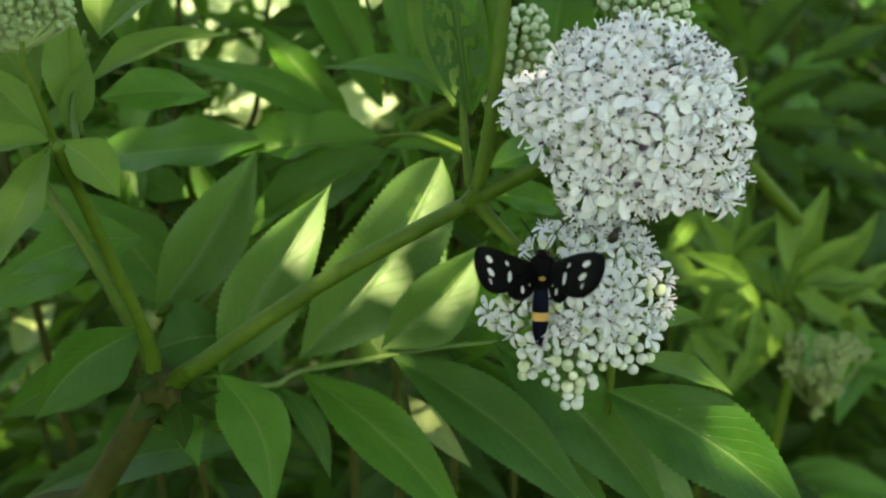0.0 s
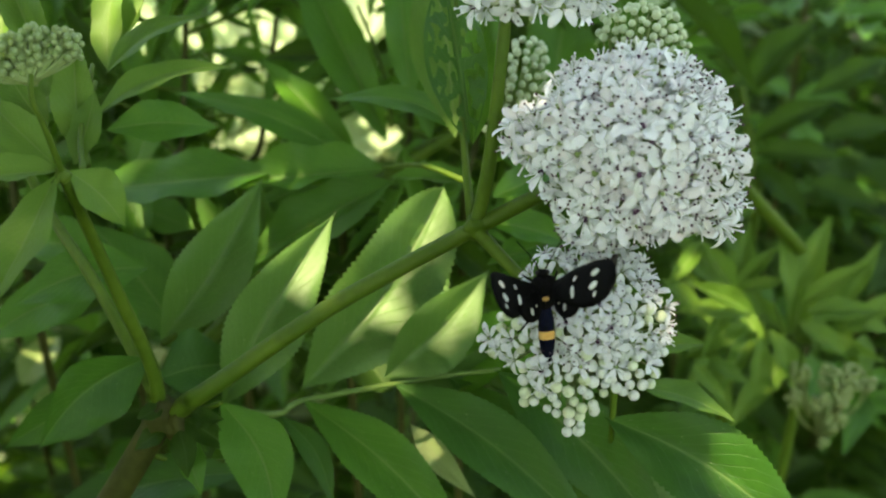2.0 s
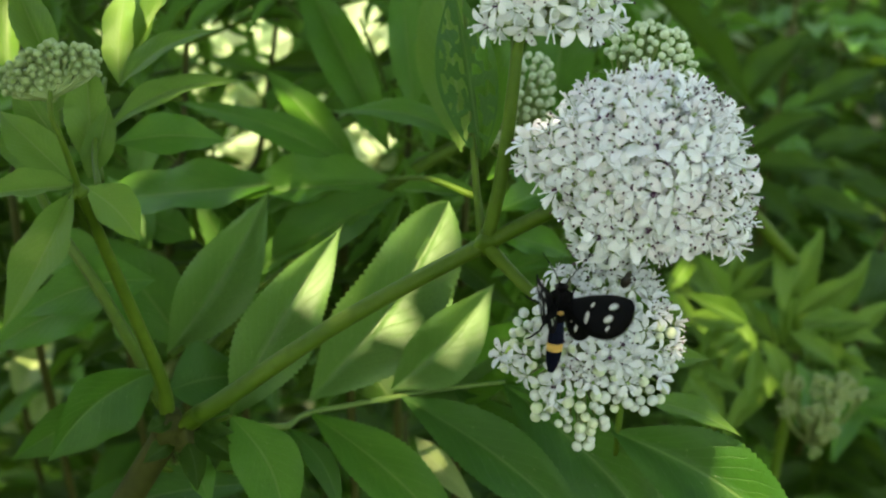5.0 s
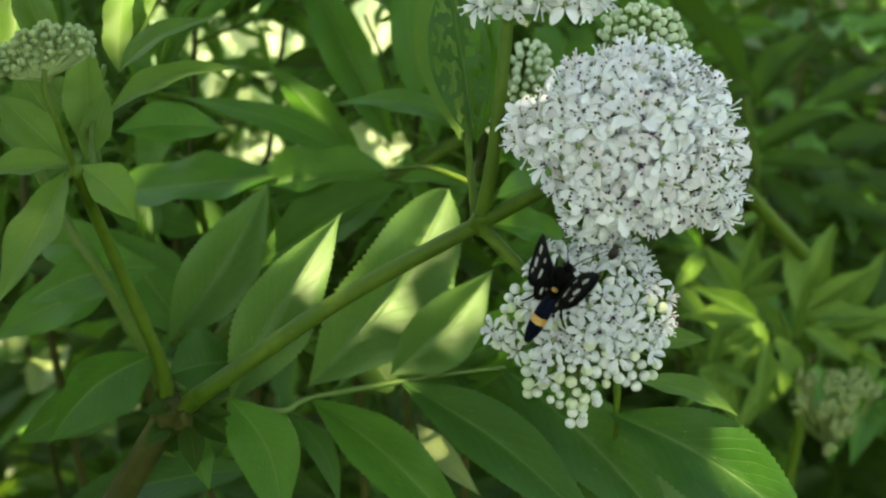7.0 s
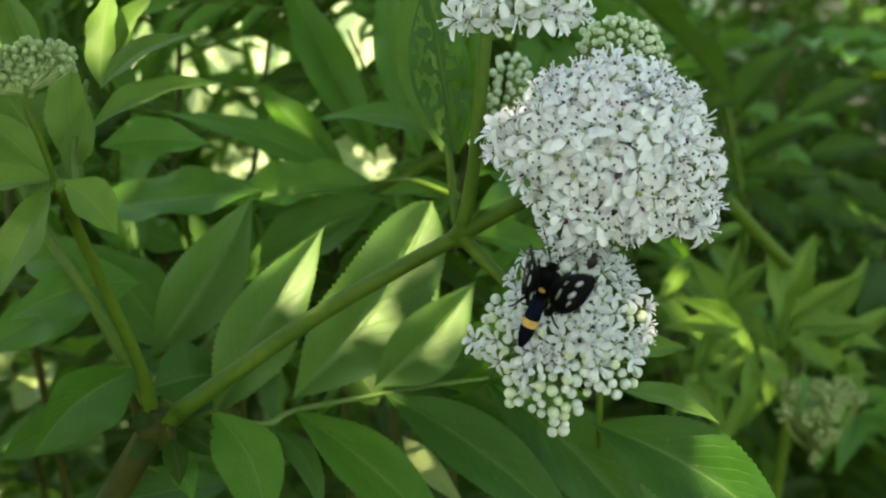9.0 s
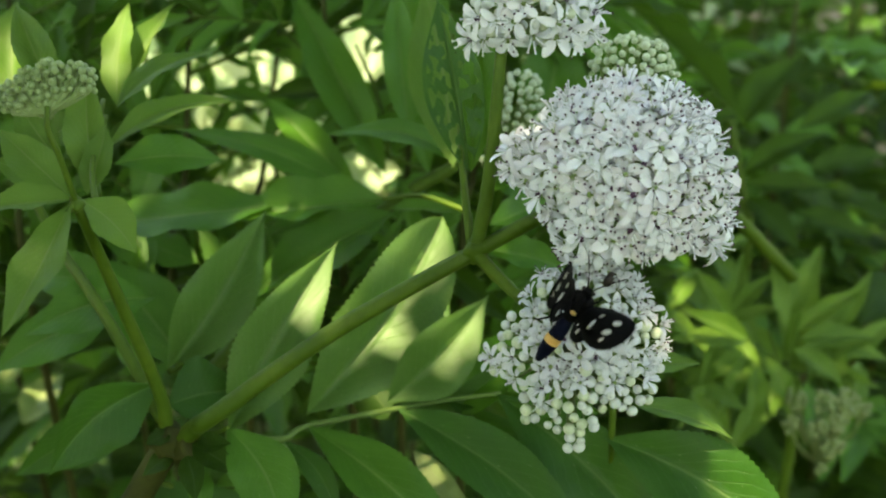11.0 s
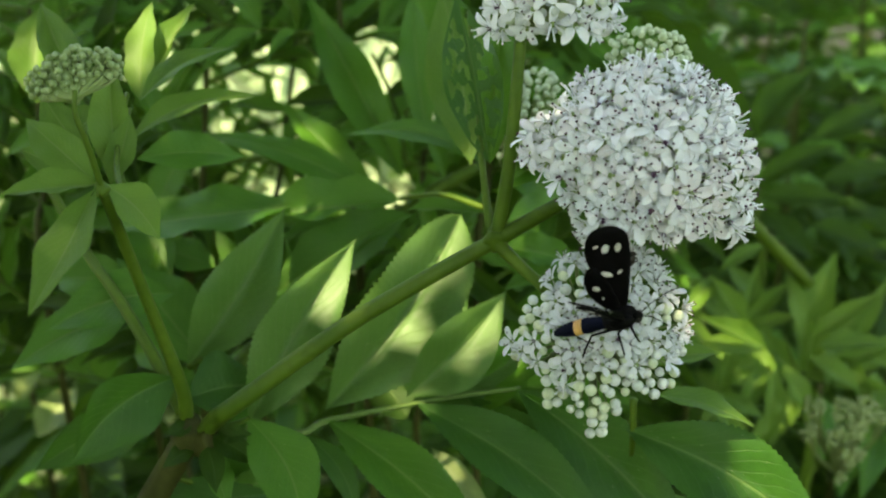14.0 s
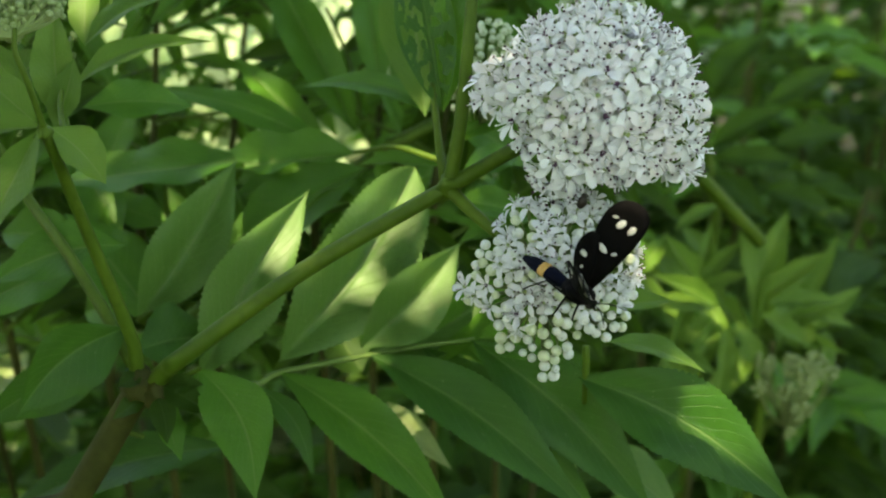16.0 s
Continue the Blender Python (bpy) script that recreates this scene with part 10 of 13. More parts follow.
leaflet(lf, (0.037, -0.025, 1.082), (0.083, -0.023, 1.072), 0.0109, -20, 0, COARSE["leaf_green"])
leaflet(lf, (0.037, -0.025, 1.082), (0.038, 0.001, 1.107), 0.0096, -1, 0, COARSE["leaf_green"])
leaflet(lf, (0.051, -0.021, 1.092), (0.089, -0.037, 1.083), 0.0104, -16, 1, COARSE["leaf_green"])
leaflet(lf, (0.051, -0.021, 1.092), (0.05, -0.005, 1.12), 0.0104, -16, 1, COARSE["leaf_green"])
leaflet(lf, (0.058, -0.019, 1.097), (0.091, -0.003, 1.101), 0.0073, -12, 0, COARSE["leaf_green"])
lf = compound_leaf(side, [(0.0073, -0.0106, 1.0723), (-0.0207, -0.0192, 1.08), (-0.0474, -0.028, 1.0875)])
leaflet(lf, (-0.013, -0.031, 1.081), (-0.041, 0.001, 1.109), 0.0121, -12, 1, COARSE["leaf_deep_shade"])
leaflet(lf, (-0.013, -0.031, 1.081), (-0.043, -0.033, 1.064), 0.0091, -16, 3, COARSE["leaf_green"])
leaflet(lf, (-0.028, -0.03, 1.084), (-0.06, -0.016, 1.109), 0.0108, 11, 1, COARSE["leaf_deep_shade"])
leaflet(lf, (-0.028, -0.03, 1.084), (-0.073, -0.05, 1.059), 0.0145, 15, 0, COARSE["leaf_green"])
leaflet(lf, (-0.041, -0.029, 1.086), (-0.065, -0.027, 1.119), 0.0133, 18, 3, COARSE["leaf_green"])
leaflet(lf, (-0.041, -0.029, 1.086), (-0.066, -0.026, 1.052), 0.0080, 16, 2, COARSE["leaf_green"])
lf = compound_leaf(side, [(0.0076, -0.0087, 1.0763), (0.0414, 0.0034, 1.0801), (0.0765, 0.0157, 1.0841)])
leaflet(lf, (0.033, 0.012, 1.076), (0.07, 0.003, 1.035), 0.0121, 2, 0, COARSE["leaf_deep_shade"])
leaflet(lf, (0.033, 0.012, 1.076), (0.061, 0.039, 1.095), 0.0097, 15, 1, COARSE["leaf_deep_shade"])
leaflet(lf, (0.051, 0.013, 1.079), (0.089, -0.001, 1.059), 0.0101, 1, 1, COARSE["leaf_green"])
leaflet(lf, (0.051, 0.013, 1.079), (0.076, 0.021, 1.108), 0.0114, 13, 2, COARSE["leaf_deep_shade"])
leaflet(lf, (0.069, 0.015, 1.083), (0.11, -0, 1.048), 0.0146, 10, 2, COARSE["leaf_deep_shade"])
leaflet(lf, (0.069, 0.015, 1.083), (0.105, 0.034, 1.114), 0.0150, -2, 2, COARSE["leaf_green"])
leaflet(lf, (0.077, 0.016, 1.084), (0.116, 0.015, 1.075), 0.0096, 19, 3, COARSE["leaf_green"])
lf = compound_leaf(side, [(0.0092, 0.0021, 1.0995), (-0.0158, -0.0043, 1.111), (-0.0398, -0.0109, 1.122)])
leaflet(lf, (-0.009, -0.016, 1.11), (-0.029, -0.008, 1.143), 0.0107, 11, 4, COARSE["leaf_green"])
leaflet(lf, (-0.009, -0.016, 1.11), (-0.042, -0.021, 1.098), 0.0089, 11, 3, COARSE["leaf_deep_shade"])
leaflet(lf, (-0.022, -0.014, 1.115), (-0.036, -0.004, 1.151), 0.0119, -4, 3, COARSE["leaf_deep_shade"])
leaflet(lf, (-0.022, -0.014, 1.115), (-0.067, -0.04, 1.102), 0.0111, 9, 3, COARSE["leaf_green"])
leaflet(lf, (-0.034, -0.012, 1.12), (-0.054, -0.012, 1.154), 0.0128, -11, 1, COARSE["leaf_green"])
leaflet(lf, (-0.034, -0.012, 1.12), (-0.067, -0.008, 1.1), 0.0087, -19, 1, COARSE["leaf_green"])
leaflet(lf, (-0.04, -0.011, 1.122), (-0.089, -0.025, 1.122), 0.0127, -14, 3, COARSE["leaf_green"])
lf = compound_leaf(side, [(0.009, 0.0009, 1.0969), (0.0391, 0.0178, 1.1065), (0.0705, 0.0351, 1.1167)])
leaflet(lf, (0.032, 0.028, 1.101), (0.069, 0.026, 1.089), 0.0091, -17, 4, COARSE["leaf_green"])
leaflet(lf, (0.032, 0.028, 1.101), (0.043, 0.064, 1.14), 0.0154, 5, 1, COARSE["leaf_green"])
leaflet(lf, (0.048, 0.031, 1.107), (0.071, 0.008, 1.088), 0.0074, 5, 1, COARSE["leaf_green"])
leaflet(lf, (0.048, 0.031, 1.107), (0.068, 0.039, 1.134), 0.0100, -8, 3, COARSE["leaf_green"])
leaflet(lf, (0.063, 0.034, 1.114), (0.102, 0.032, 1.09), 0.0102, -13, 2, COARSE["leaf_green"])
leaflet(lf, (0.063, 0.034, 1.114), (0.064, 0.039, 1.154), 0.0121, 18, 0, COARSE["leaf_deep_shade"])
leaflet(lf, (0.071, 0.035, 1.117), (0.1, 0.024, 1.118), 0.0092, -7, 1, COARSE["leaf_deep_shade"])
lf = compound_leaf(side, [(0.0099, 0.007, 1.11), (-0.0161, -0.0032, 1.1211), (-0.0407, -0.0136, 1.1317)])
leaflet(lf, (-0.01, -0.019, 1.121), (-0.017, 0.009, 1.148), 0.0090, -4, 4, COARSE["leaf_green"])
leaflet(lf, (-0.01, -0.019, 1.121), (-0.038, -0.021, 1.099), 0.0091, -3, 0, COARSE["leaf_green"])
leaflet(lf, (-0.023, -0.017, 1.125), (-0.03, 0.014, 1.148), 0.0073, 11, 3, COARSE["leaf_green"])
leaflet(lf, (-0.023, -0.017, 1.125), (-0.061, -0.029, 1.104), 0.0114, -12, 2, COARSE["leaf_green"])
leaflet(lf, (-0.035, -0.015, 1.13), (-0.059, -0.009, 1.156), 0.0098, -19, 3, COARSE["leaf_green"])
leaflet(lf, (-0.035, -0.015, 1.13), (-0.069, -0.019, 1.11), 0.0103, -7, 1, COARSE["leaf_green"])
leaflet(lf, (-0.041, -0.014, 1.132), (-0.083, 0.005, 1.125), 0.0110, 1, 4, COARSE["leaf_green"])
lf = compound_leaf(side, [(0.0099, 0.0067, 1.1093), (0.0274, 0.0156, 1.1221), (0.0452, 0.0246, 1.1349)])
leaflet(lf, (0.023, 0.017, 1.118), (0.063, 0.004, 1.109), 0.0098, -19, 0, COARSE["leaf_green"])
leaflet(lf, (0.023, 0.017, 1.118), (0.03, 0.049, 1.144), 0.0082, -11, 4, COARSE["leaf_green"])
leaflet(lf, (0.032, 0.02, 1.125), (0.068, -0.002, 1.108), 0.0096, -4, 2, COARSE["leaf_green"])
leaflet(lf, (0.032, 0.02, 1.125), (0.044, 0.039, 1.165), 0.0147, -7, 0, COARSE["leaf_green"])
leaflet(lf, (0.041, 0.023, 1.132), (0.086, 0.029, 1.119), 0.0111, 20, 4, COARSE["leaf_green"])
leaflet(lf, (0.041, 0.023, 1.132), (0.046, 0.024, 1.157), 0.0091, -3, 2, COARSE["leaf_green"])
leaflet(lf, (0.045, 0.025, 1.135), (0.091, 0.05, 1.144), 0.0129, 16, 3, COARSE["leaf_deep_shade"])
lf = compound_leaf(side, [(0.0115, 0.0179, 1.1335), (-0.0192, 0.0276, 1.1389), (-0.0507, 0.0374, 1.1444)])
leaflet(lf, (-0.009, 0.034, 1.136), (-0.027, 0.054, 1.161), 0.0088, -16, 4, COARSE["leaf_deep_shade"])
leaflet(lf, (-0.009, 0.034, 1.136), (-0.039, 0.032, 1.098), 0.0096, 12, 3, COARSE["leaf_green"])
leaflet(lf, (-0.026, 0.035, 1.14), (-0.049, 0.058, 1.16), 0.0088, -18, 4, COARSE["leaf_green"])
leaflet(lf, (-0.026, 0.035, 1.14), (-0.061, 0.025, 1.104), 0.0113, 11, 0, COARSE["leaf_deep_shade"])
leaflet(lf, (-0.043, 0.037, 1.143), (-0.055, 0.045, 1.178), 0.0112, -14, 4, COARSE["leaf_green"])
leaflet(lf, (-0.043, 0.037, 1.143), (-0.086, 0.022, 1.113), 0.0119, 3, 2, COARSE["leaf_green"])
leaflet(lf, (-0.051, 0.037, 1.144), (-0.1, 0.025, 1.135), 0.0130, -15, 0, COARSE["leaf_green"])
lf = compound_leaf(side, [(0.0111, 0.0152, 1.1275), (0.0403, 0.0282, 1.1443), (0.0701, 0.0414, 1.1615)])
leaflet(lf, (0.032, 0.031, 1.138), (0.071, 0.008, 1.131), 0.0120, 18, 2, COARSE["leaf_deep_shade"])
leaflet(lf, (0.032, 0.031, 1.138), (0.045, 0.046, 1.17), 0.0096, 11, 4, COARSE["leaf_deep_shade"])
leaflet(lf, (0.048, 0.035, 1.148), (0.09, 0.022, 1.137), 0.0100, -18, 1, COARSE["leaf_green"])
leaflet(lf, (0.048, 0.035, 1.148), (0.058, 0.041, 1.18), 0.0105, 1, 2, COARSE["leaf_green"])
leaflet(lf, (0.063, 0.039, 1.157), (0.113, 0.034, 1.135), 0.0144, -20, 1, COARSE["leaf_deep_shade"])
leaflet(lf, (0.063, 0.039, 1.157), (0.061, 0.055, 1.183), 0.0095, 17, 2, COARSE["leaf_green"])
leaflet(lf, (0.07, 0.041, 1.162), (0.111, 0.05, 1.167), 0.0105, -9, 2, COARSE["leaf_deep_shade"])
side = plant_behind((0.02, 0.62, 0), [(0, 0, 0), (-0.0473, -0.021, 0.5573), (-0.0757, -0.0336, 0.8917), (-0.0946, -0.0419, 1.1146)])
lf = compound_leaf(side, [(0.055, -0.097, 1.069), (0.05, -0.095, 1.073), (0.045, -0.093, 1.077)])
leaflet(lf, (0.045, -0.093, 1.077), (0.003, -0.079, 1.111), 0.0155, 14, 2, COARSE["leaf_green"])
lf = compound_leaf(side, [(-0.139, -0.07, 1.072), (-0.14, -0.071, 1.069), (-0.141, -0.072, 1.066)])
leaflet(lf, (-0.141, -0.072, 1.066), (-0.149, -0.083, 1.041), 0.0077, 7, 0, COARSE["leaf_deep_shade"])
lf = compound_leaf(side, [(-0.212, -0.059, 1.06), (-0.209, -0.058, 1.062), (-0.205, -0.057, 1.065)])
leaflet(lf, (-0.205, -0.057, 1.065), (-0.182, -0.035, 1.081), 0.0093, 9, 4, COARSE["leaf_green"])
lf = compound_leaf(side, [(0.057, -0.085, 1.016), (0.053, -0.088, 1.01), (0.049, -0.091, 1.004)])
leaflet(lf, (0.049, -0.091, 1.004), (0.02, -0.113, 0.958), 0.0166, -18, 4, COARSE["leaf_deep_shade"])
lf = compound_leaf(side, [(-0.072, -0.103, 1.112), (-0.077, -0.103, 1.112), (-0.083, -0.103, 1.112)])
leaflet(lf, (-0.083, -0.103, 1.112), (-0.126, -0.112, 1.109), 0.0100, 12, 0, COARSE["leaf_green"])
lf = compound_leaf(side, [(-0.292, -0.127, 1.053), (-0.286, -0.126, 1.054), (-0.281, -0.126, 1.056)])
leaflet(lf, (-0.281, -0.126, 1.056), (-0.241, -0.11, 1.063), 0.0095, -15, 4, COARSE["leaf_green"])
lf = compound_leaf(side, [(-0.044, -0.127, 1.033), (-0.038, -0.127, 1.031), (-0.033, -0.128, 1.029)])
leaflet(lf, (-0.033, -0.128, 1.029), (0.01, -0.141, 1.014), 0.0116, 3, 4, COARSE["leaf_green"])
lf = compound_leaf(side, [(-0.116, -0.114, 1.099), (-0.116, -0.115, 1.097), (-0.116, -0.116, 1.095)])
leaflet(lf, (-0.116, -0.116, 1.095), (-0.119, -0.114, 1.076), 0.0038, 17, 3, COARSE["leaf_green"])
lf = compound_leaf(side, [(-0.129, -0.017, 1.083), (-0.135, -0.015, 1.086), (-0.14, -0.013, 1.09)])
leaflet(lf, (-0.14, -0.013, 1.09), (-0.188, 0.01, 1.121), 0.0143, -12, 4, COARSE["leaf_green"])
lf = compound_leaf(side, [(-0.312, -0.033, 1.118), (-0.308, -0.036, 1.112), (-0.304, -0.038, 1.107)])
leaflet(lf, (-0.304, -0.038, 1.107), (-0.265, -0.075, 1.066), 0.0144, -8, 3, COARSE["leaf_green"])
lf = compound_leaf(side, [(-0.042, -0.078, 0.985), (-0.042, -0.076, 0.99), (-0.041, -0.074, 0.994)])
leaflet(lf, (-0.041, -0.074, 0.994), (-0.035, -0.062, 1.029), 0.0089, -16, 1, COARSE["leaf_deep_shade"])
lf = compound_leaf(side, [(-0.104, -0.153, 1.011), (-0.104, -0.151, 1.014), (-0.104, -0.15, 1.017)])
leaflet(lf, (-0.104, -0.15, 1.017), (-0.105, -0.144, 1.044), 0.0075, 6, 1, COARSE["leaf_green"])
lf = compound_leaf(side, [(-0.067, -0.082, 1.057), (-0.063, -0.085, 1.052), (-0.059, -0.087, 1.047)])
leaflet(lf, (-0.059, -0.087, 1.047), (-0.026, -0.092, 1.002), 0.0134, -16, 4, COARSE["leaf_deep_shade"])
lf = compound_leaf(side, [(-0.251, -0.05, 1.108), (-0.249, -0.053, 1.102), (-0.246, -0.055, 1.097)])
leaflet(lf, (-0.246, -0.055, 1.097), (-0.231, -0.072, 1.051), 0.0138, -11, 3, COARSE["leaf_green"])
lf = compound_leaf(side, [(0.064, -0.022, 1.096), (0.059, -0.024, 1.092), (0.055, -0.026, 1.087)])
leaflet(lf, (0.055, -0.026, 1.087), (0.021, -0.03, 1.045), 0.0146, -20, 2, COARSE["leaf_deep_shade"])
lf = compound_leaf(side, [(-0.174, -0.059, 1.068), (-0.17, -0.059, 1.067), (-0.167, -0.059, 1.066)])
leaflet(lf, (-0.167, -0.059, 1.066), (-0.136, -0.077, 1.063), 0.0080, -19, 1, COARSE["leaf_green"])
lf = compound_leaf(side, [(-0.122, -0.118, 1.041), (-0.12, -0.117, 1.044), (-0.118, -0.115, 1.047)])
leaflet(lf, (-0.118, -0.115, 1.047), (-0.103, -0.104, 1.072), 0.0064, 13, 1, COARSE["leaf_green"])
lf = compound_leaf(side, [(-0.115, -0.102, 1.03), (-0.112, -0.103, 1.028), (-0.108, -0.104, 1.027)])
leaflet(lf, (-0.108, -0.104, 1.027), (-0.081, -0.095, 1.006), 0.0097, -1, 3, COARSE["leaf_deep_shade"])
lf = compound_leaf(side, [(-0.148, -0.099, 1.1), (-0.148, -0.1, 1.097), (-0.147, -0.102, 1.094)])
leaflet(lf, (-0.147, -0.102, 1.094), (-0.146, -0.106, 1.067), 0.0071, -7, 3, COARSE["leaf_green"])
lf = compound_leaf(side, [(-0.229, -0.132, 0.976), (-0.236, -0.132, 0.975), (-0.243, -0.133, 0.974)])
leaflet(lf, (-0.243, -0.133, 0.974), (-0.298, -0.141, 0.968), 0.0171, 20, 3, COARSE["leaf_deep_shade"])
lf = compound_leaf(side, [(-0.146, -0.116, 1.049), (-0.146, -0.118, 1.046), (-0.147, -0.119, 1.042)])
leaflet(lf, (-0.147, -0.119, 1.042), (-0.151, -0.139, 1.018), 0.0076, 14, 4, COARSE["leaf_green"])
lf = compound_leaf(side, [(-0.194, -0.039, 1.085), (-0.191, -0.038, 1.088), (-0.187, -0.037, 1.09)])
leaflet(lf, (-0.187, -0.037, 1.09), (-0.16, -0.016, 1.108), 0.0104, 19, 1, COARSE["leaf_green"])
lf = compound_leaf(side, [(-0.085, -0.119, 1.07), (-0.079, -0.119, 1.069), (-0.074, -0.119, 1.068)])
leaflet(lf, (-0.074, -0.119, 1.068), (-0.032, -0.12, 1.061), 0.0109, -5, 1, COARSE["leaf_green"])
lf = compound_leaf(side, [(-0.182, -0.086, 1.067), (-0.178, -0.086, 1.067), (-0.175, -0.086, 1.067)])
leaflet(lf, (-0.175, -0.086, 1.067), (-0.154, -0.071, 1.062), 0.0066, -10, 0, COARSE["leaf_green"])
lf = compound_leaf(side, [(-0.105, -0.041, 1.103), (-0.105, -0.043, 1.099), (-0.104, -0.044, 1.095)])
leaflet(lf, (-0.104, -0.044, 1.095), (-0.101, -0.05, 1.062), 0.0099, 14, 1, COARSE["leaf_green"])
lf = compound_leaf(side, [(-0.118, -0.073, 1.06), (-0.121, -0.074, 1.059), (-0.124, -0.074, 1.059)])
leaflet(lf, (-0.124, -0.074, 1.059), (-0.149, -0.064, 1.049), 0.0064, -8, 2, COARSE["leaf_deep_shade"])
lf = compound_leaf(side, [(0.053, -0.049, 1.094), (0.048, -0.049, 1.095), (0.044, -0.048, 1.095)])
leaflet(lf, (0.044, -0.048, 1.095), (0.01, -0.036, 1.098), 0.0088, -3, 1, COARSE["leaf_green"])
lf = compound_leaf(side, [(-0.039, -0.044, 1.04), (-0.043, -0.043, 1.043), (-0.046, -0.042, 1.045)])
leaflet(lf, (-0.046, -0.042, 1.045), (-0.075, -0.038, 1.07), 0.0083, 16, 2, COARSE["leaf_green"])
lf = compound_leaf(side, [(-0.054, -0.084, 1.017), (-0.058, -0.081, 1.021), (-0.063, -0.079, 1.026)])
leaflet(lf, (-0.063, -0.079, 1.026), (-0.101, -0.045, 1.057), 0.0130, 12, 0, COARSE["leaf_green"])
lf = compound_leaf(side, [(-0.102, -0.108, 1.064), (-0.104, -0.109, 1.062), (-0.106, -0.11, 1.06)])
leaflet(lf, (-0.106, -0.11, 1.06), (-0.121, -0.113, 1.04), 0.0059, 3, 4, COARSE["leaf_green"])
lf = compound_leaf(side, [(-0.159, -0.097, 1.03), (-0.158, -0.095, 1.033), (-0.156, -0.093, 1.037)])
leaflet(lf, (-0.156, -0.093, 1.037), (-0.146, -0.062, 1.06), 0.0073, 16, 1, COARSE["leaf_green"])
lf = compound_leaf(side, [(-0.165, -0.112, 1.096), (-0.159, -0.111, 1.098), (-0.152, -0.111, 1.1)])
leaflet(lf, (-0.152, -0.111, 1.1), (-0.104, -0.086, 1.113), 0.0143, -14, 0, COARSE["leaf_green"])
lf = compound_leaf(side, [(-0.134, -0.112, 1.047), (-0.136, -0.114, 1.043), (-0.138, -0.115, 1.04)])
leaflet(lf, (-0.138, -0.115, 1.04), (-0.158, -0.113, 1.009), 0.0084, -8, 4, COARSE["leaf_deep_shade"])
lf = compound_leaf(side, [(-0.051, -0.137, 1.003), (-0.053, -0.139, 1), (-0.056, -0.14, 0.997)])
leaflet(lf, (-0.056, -0.14, 0.997), (-0.077, -0.144, 0.966), 0.0081, -9, 2, COARSE["leaf_deep_shade"])
lf = compound_leaf(side, [(-0.15, -0.023, 1.078), (-0.148, -0.024, 1.078), (-0.145, -0.024, 1.077)])
leaflet(lf, (-0.145, -0.024, 1.077), (-0.122, -0.033, 1.077), 0.0057, -8, 0, COARSE["leaf_green"])
lf = compound_leaf(side, [(-0.093, -0.133, 1.016), (-0.09, -0.131, 1.021), (-0.087, -0.129, 1.025)])
leaflet(lf, (-0.087, -0.129, 1.025), (-0.065, -0.099, 1.061), 0.0113, -19, 2, COARSE["leaf_green"])
lf = compound_leaf(side, [(-0.267, -0.085, 1.143), (-0.262, -0.087, 1.139), (-0.256, -0.089, 1.135)])
leaflet(lf, (-0.256, -0.089, 1.135), (-0.21, -0.111, 1.103), 0.0161, 4, 1, COARSE["leaf_green"])
lf = compound_leaf(side, [(-0.187, -0.047, 1.076), (-0.188, -0.049, 1.072), (-0.188, -0.05, 1.069)])
leaflet(lf, (-0.188, -0.05, 1.069), (-0.194, -0.054, 1.041), 0.0082, -14, 4, COARSE["leaf_deep_shade"])
lf = compound_leaf(side, [(-0.261, -0.064, 1.06), (-0.266, -0.063, 1.063), (-0.27, -0.061, 1.066)])
leaflet(lf, (-0.27, -0.061, 1.066), (-0.305, -0.054, 1.095), 0.0119, -15, 2, COARSE["leaf_green"])
lf = compound_leaf(side, [(-0.179, -0.039, 1.041), (-0.175, -0.04, 1.039), (-0.172, -0.041, 1.038)])
leaflet(lf, (-0.172, -0.041, 1.038), (-0.145, -0.036, 1.019), 0.0092, -19, 4, COARSE["leaf_green"])
lf = compound_leaf(side, [(-0.147, -0.097, 1.057), (-0.144, -0.096, 1.059), (-0.141, -0.094, 1.062)])
leaflet(lf, (-0.141, -0.094, 1.062), (-0.122, -0.071, 1.08), 0.0078, -15, 3, COARSE["leaf_green"])
lf = compound_leaf(side, [(-0.218, -0.111, 1.027), (-0.22, -0.114, 1.022), (-0.222, -0.116, 1.017)])
leaflet(lf, (-0.222, -0.116, 1.017), (-0.229, -0.153, 0.984), 0.0117, -15, 2, COARSE["leaf_deep_shade"])
lf = compound_leaf(side, [(0.062, -0.085, 1.018), (0.06, -0.088, 1.012), (0.057, -0.091, 1.007)])
leaflet(lf, (0.057, -0.091, 1.007), (0.036, -0.096, 0.953), 0.0114, -11, 4, COARSE["leaf_deep_shade"])
lf = compound_leaf(side, [(0.024, -0.109, 1.108), (0.02, -0.109, 1.108), (0.017, -0.109, 1.108)])
leaflet(lf, (0.017, -0.109, 1.108), (-0.012, -0.109, 1.108), 0.0084, 6, 4, COARSE["leaf_green"])
lf = compound_leaf(side, [(-0.046, -0.139, 1.011), (-0.039, -0.138, 1.013), (-0.033, -0.137, 1.015)])
leaflet(lf, (-0.033, -0.137, 1.015), (0.021, -0.115, 1.027), 0.0138, -7, 2, COARSE["leaf_deep_shade"])
lf = compound_leaf(side, [(-0.189, -0.009, 1.114), (-0.195, -0.012, 1.109), (-0.201, -0.014, 1.104)])
leaflet(lf, (-0.201, -0.014, 1.104), (-0.256, -0.021, 1.062), 0.0133, -13, 1, COARSE["leaf_green"])
lf = compound_leaf(side, [(-0.187, -0.045, 1.088), (-0.185, -0.047, 1.083), (-0.183, -0.05, 1.077)])
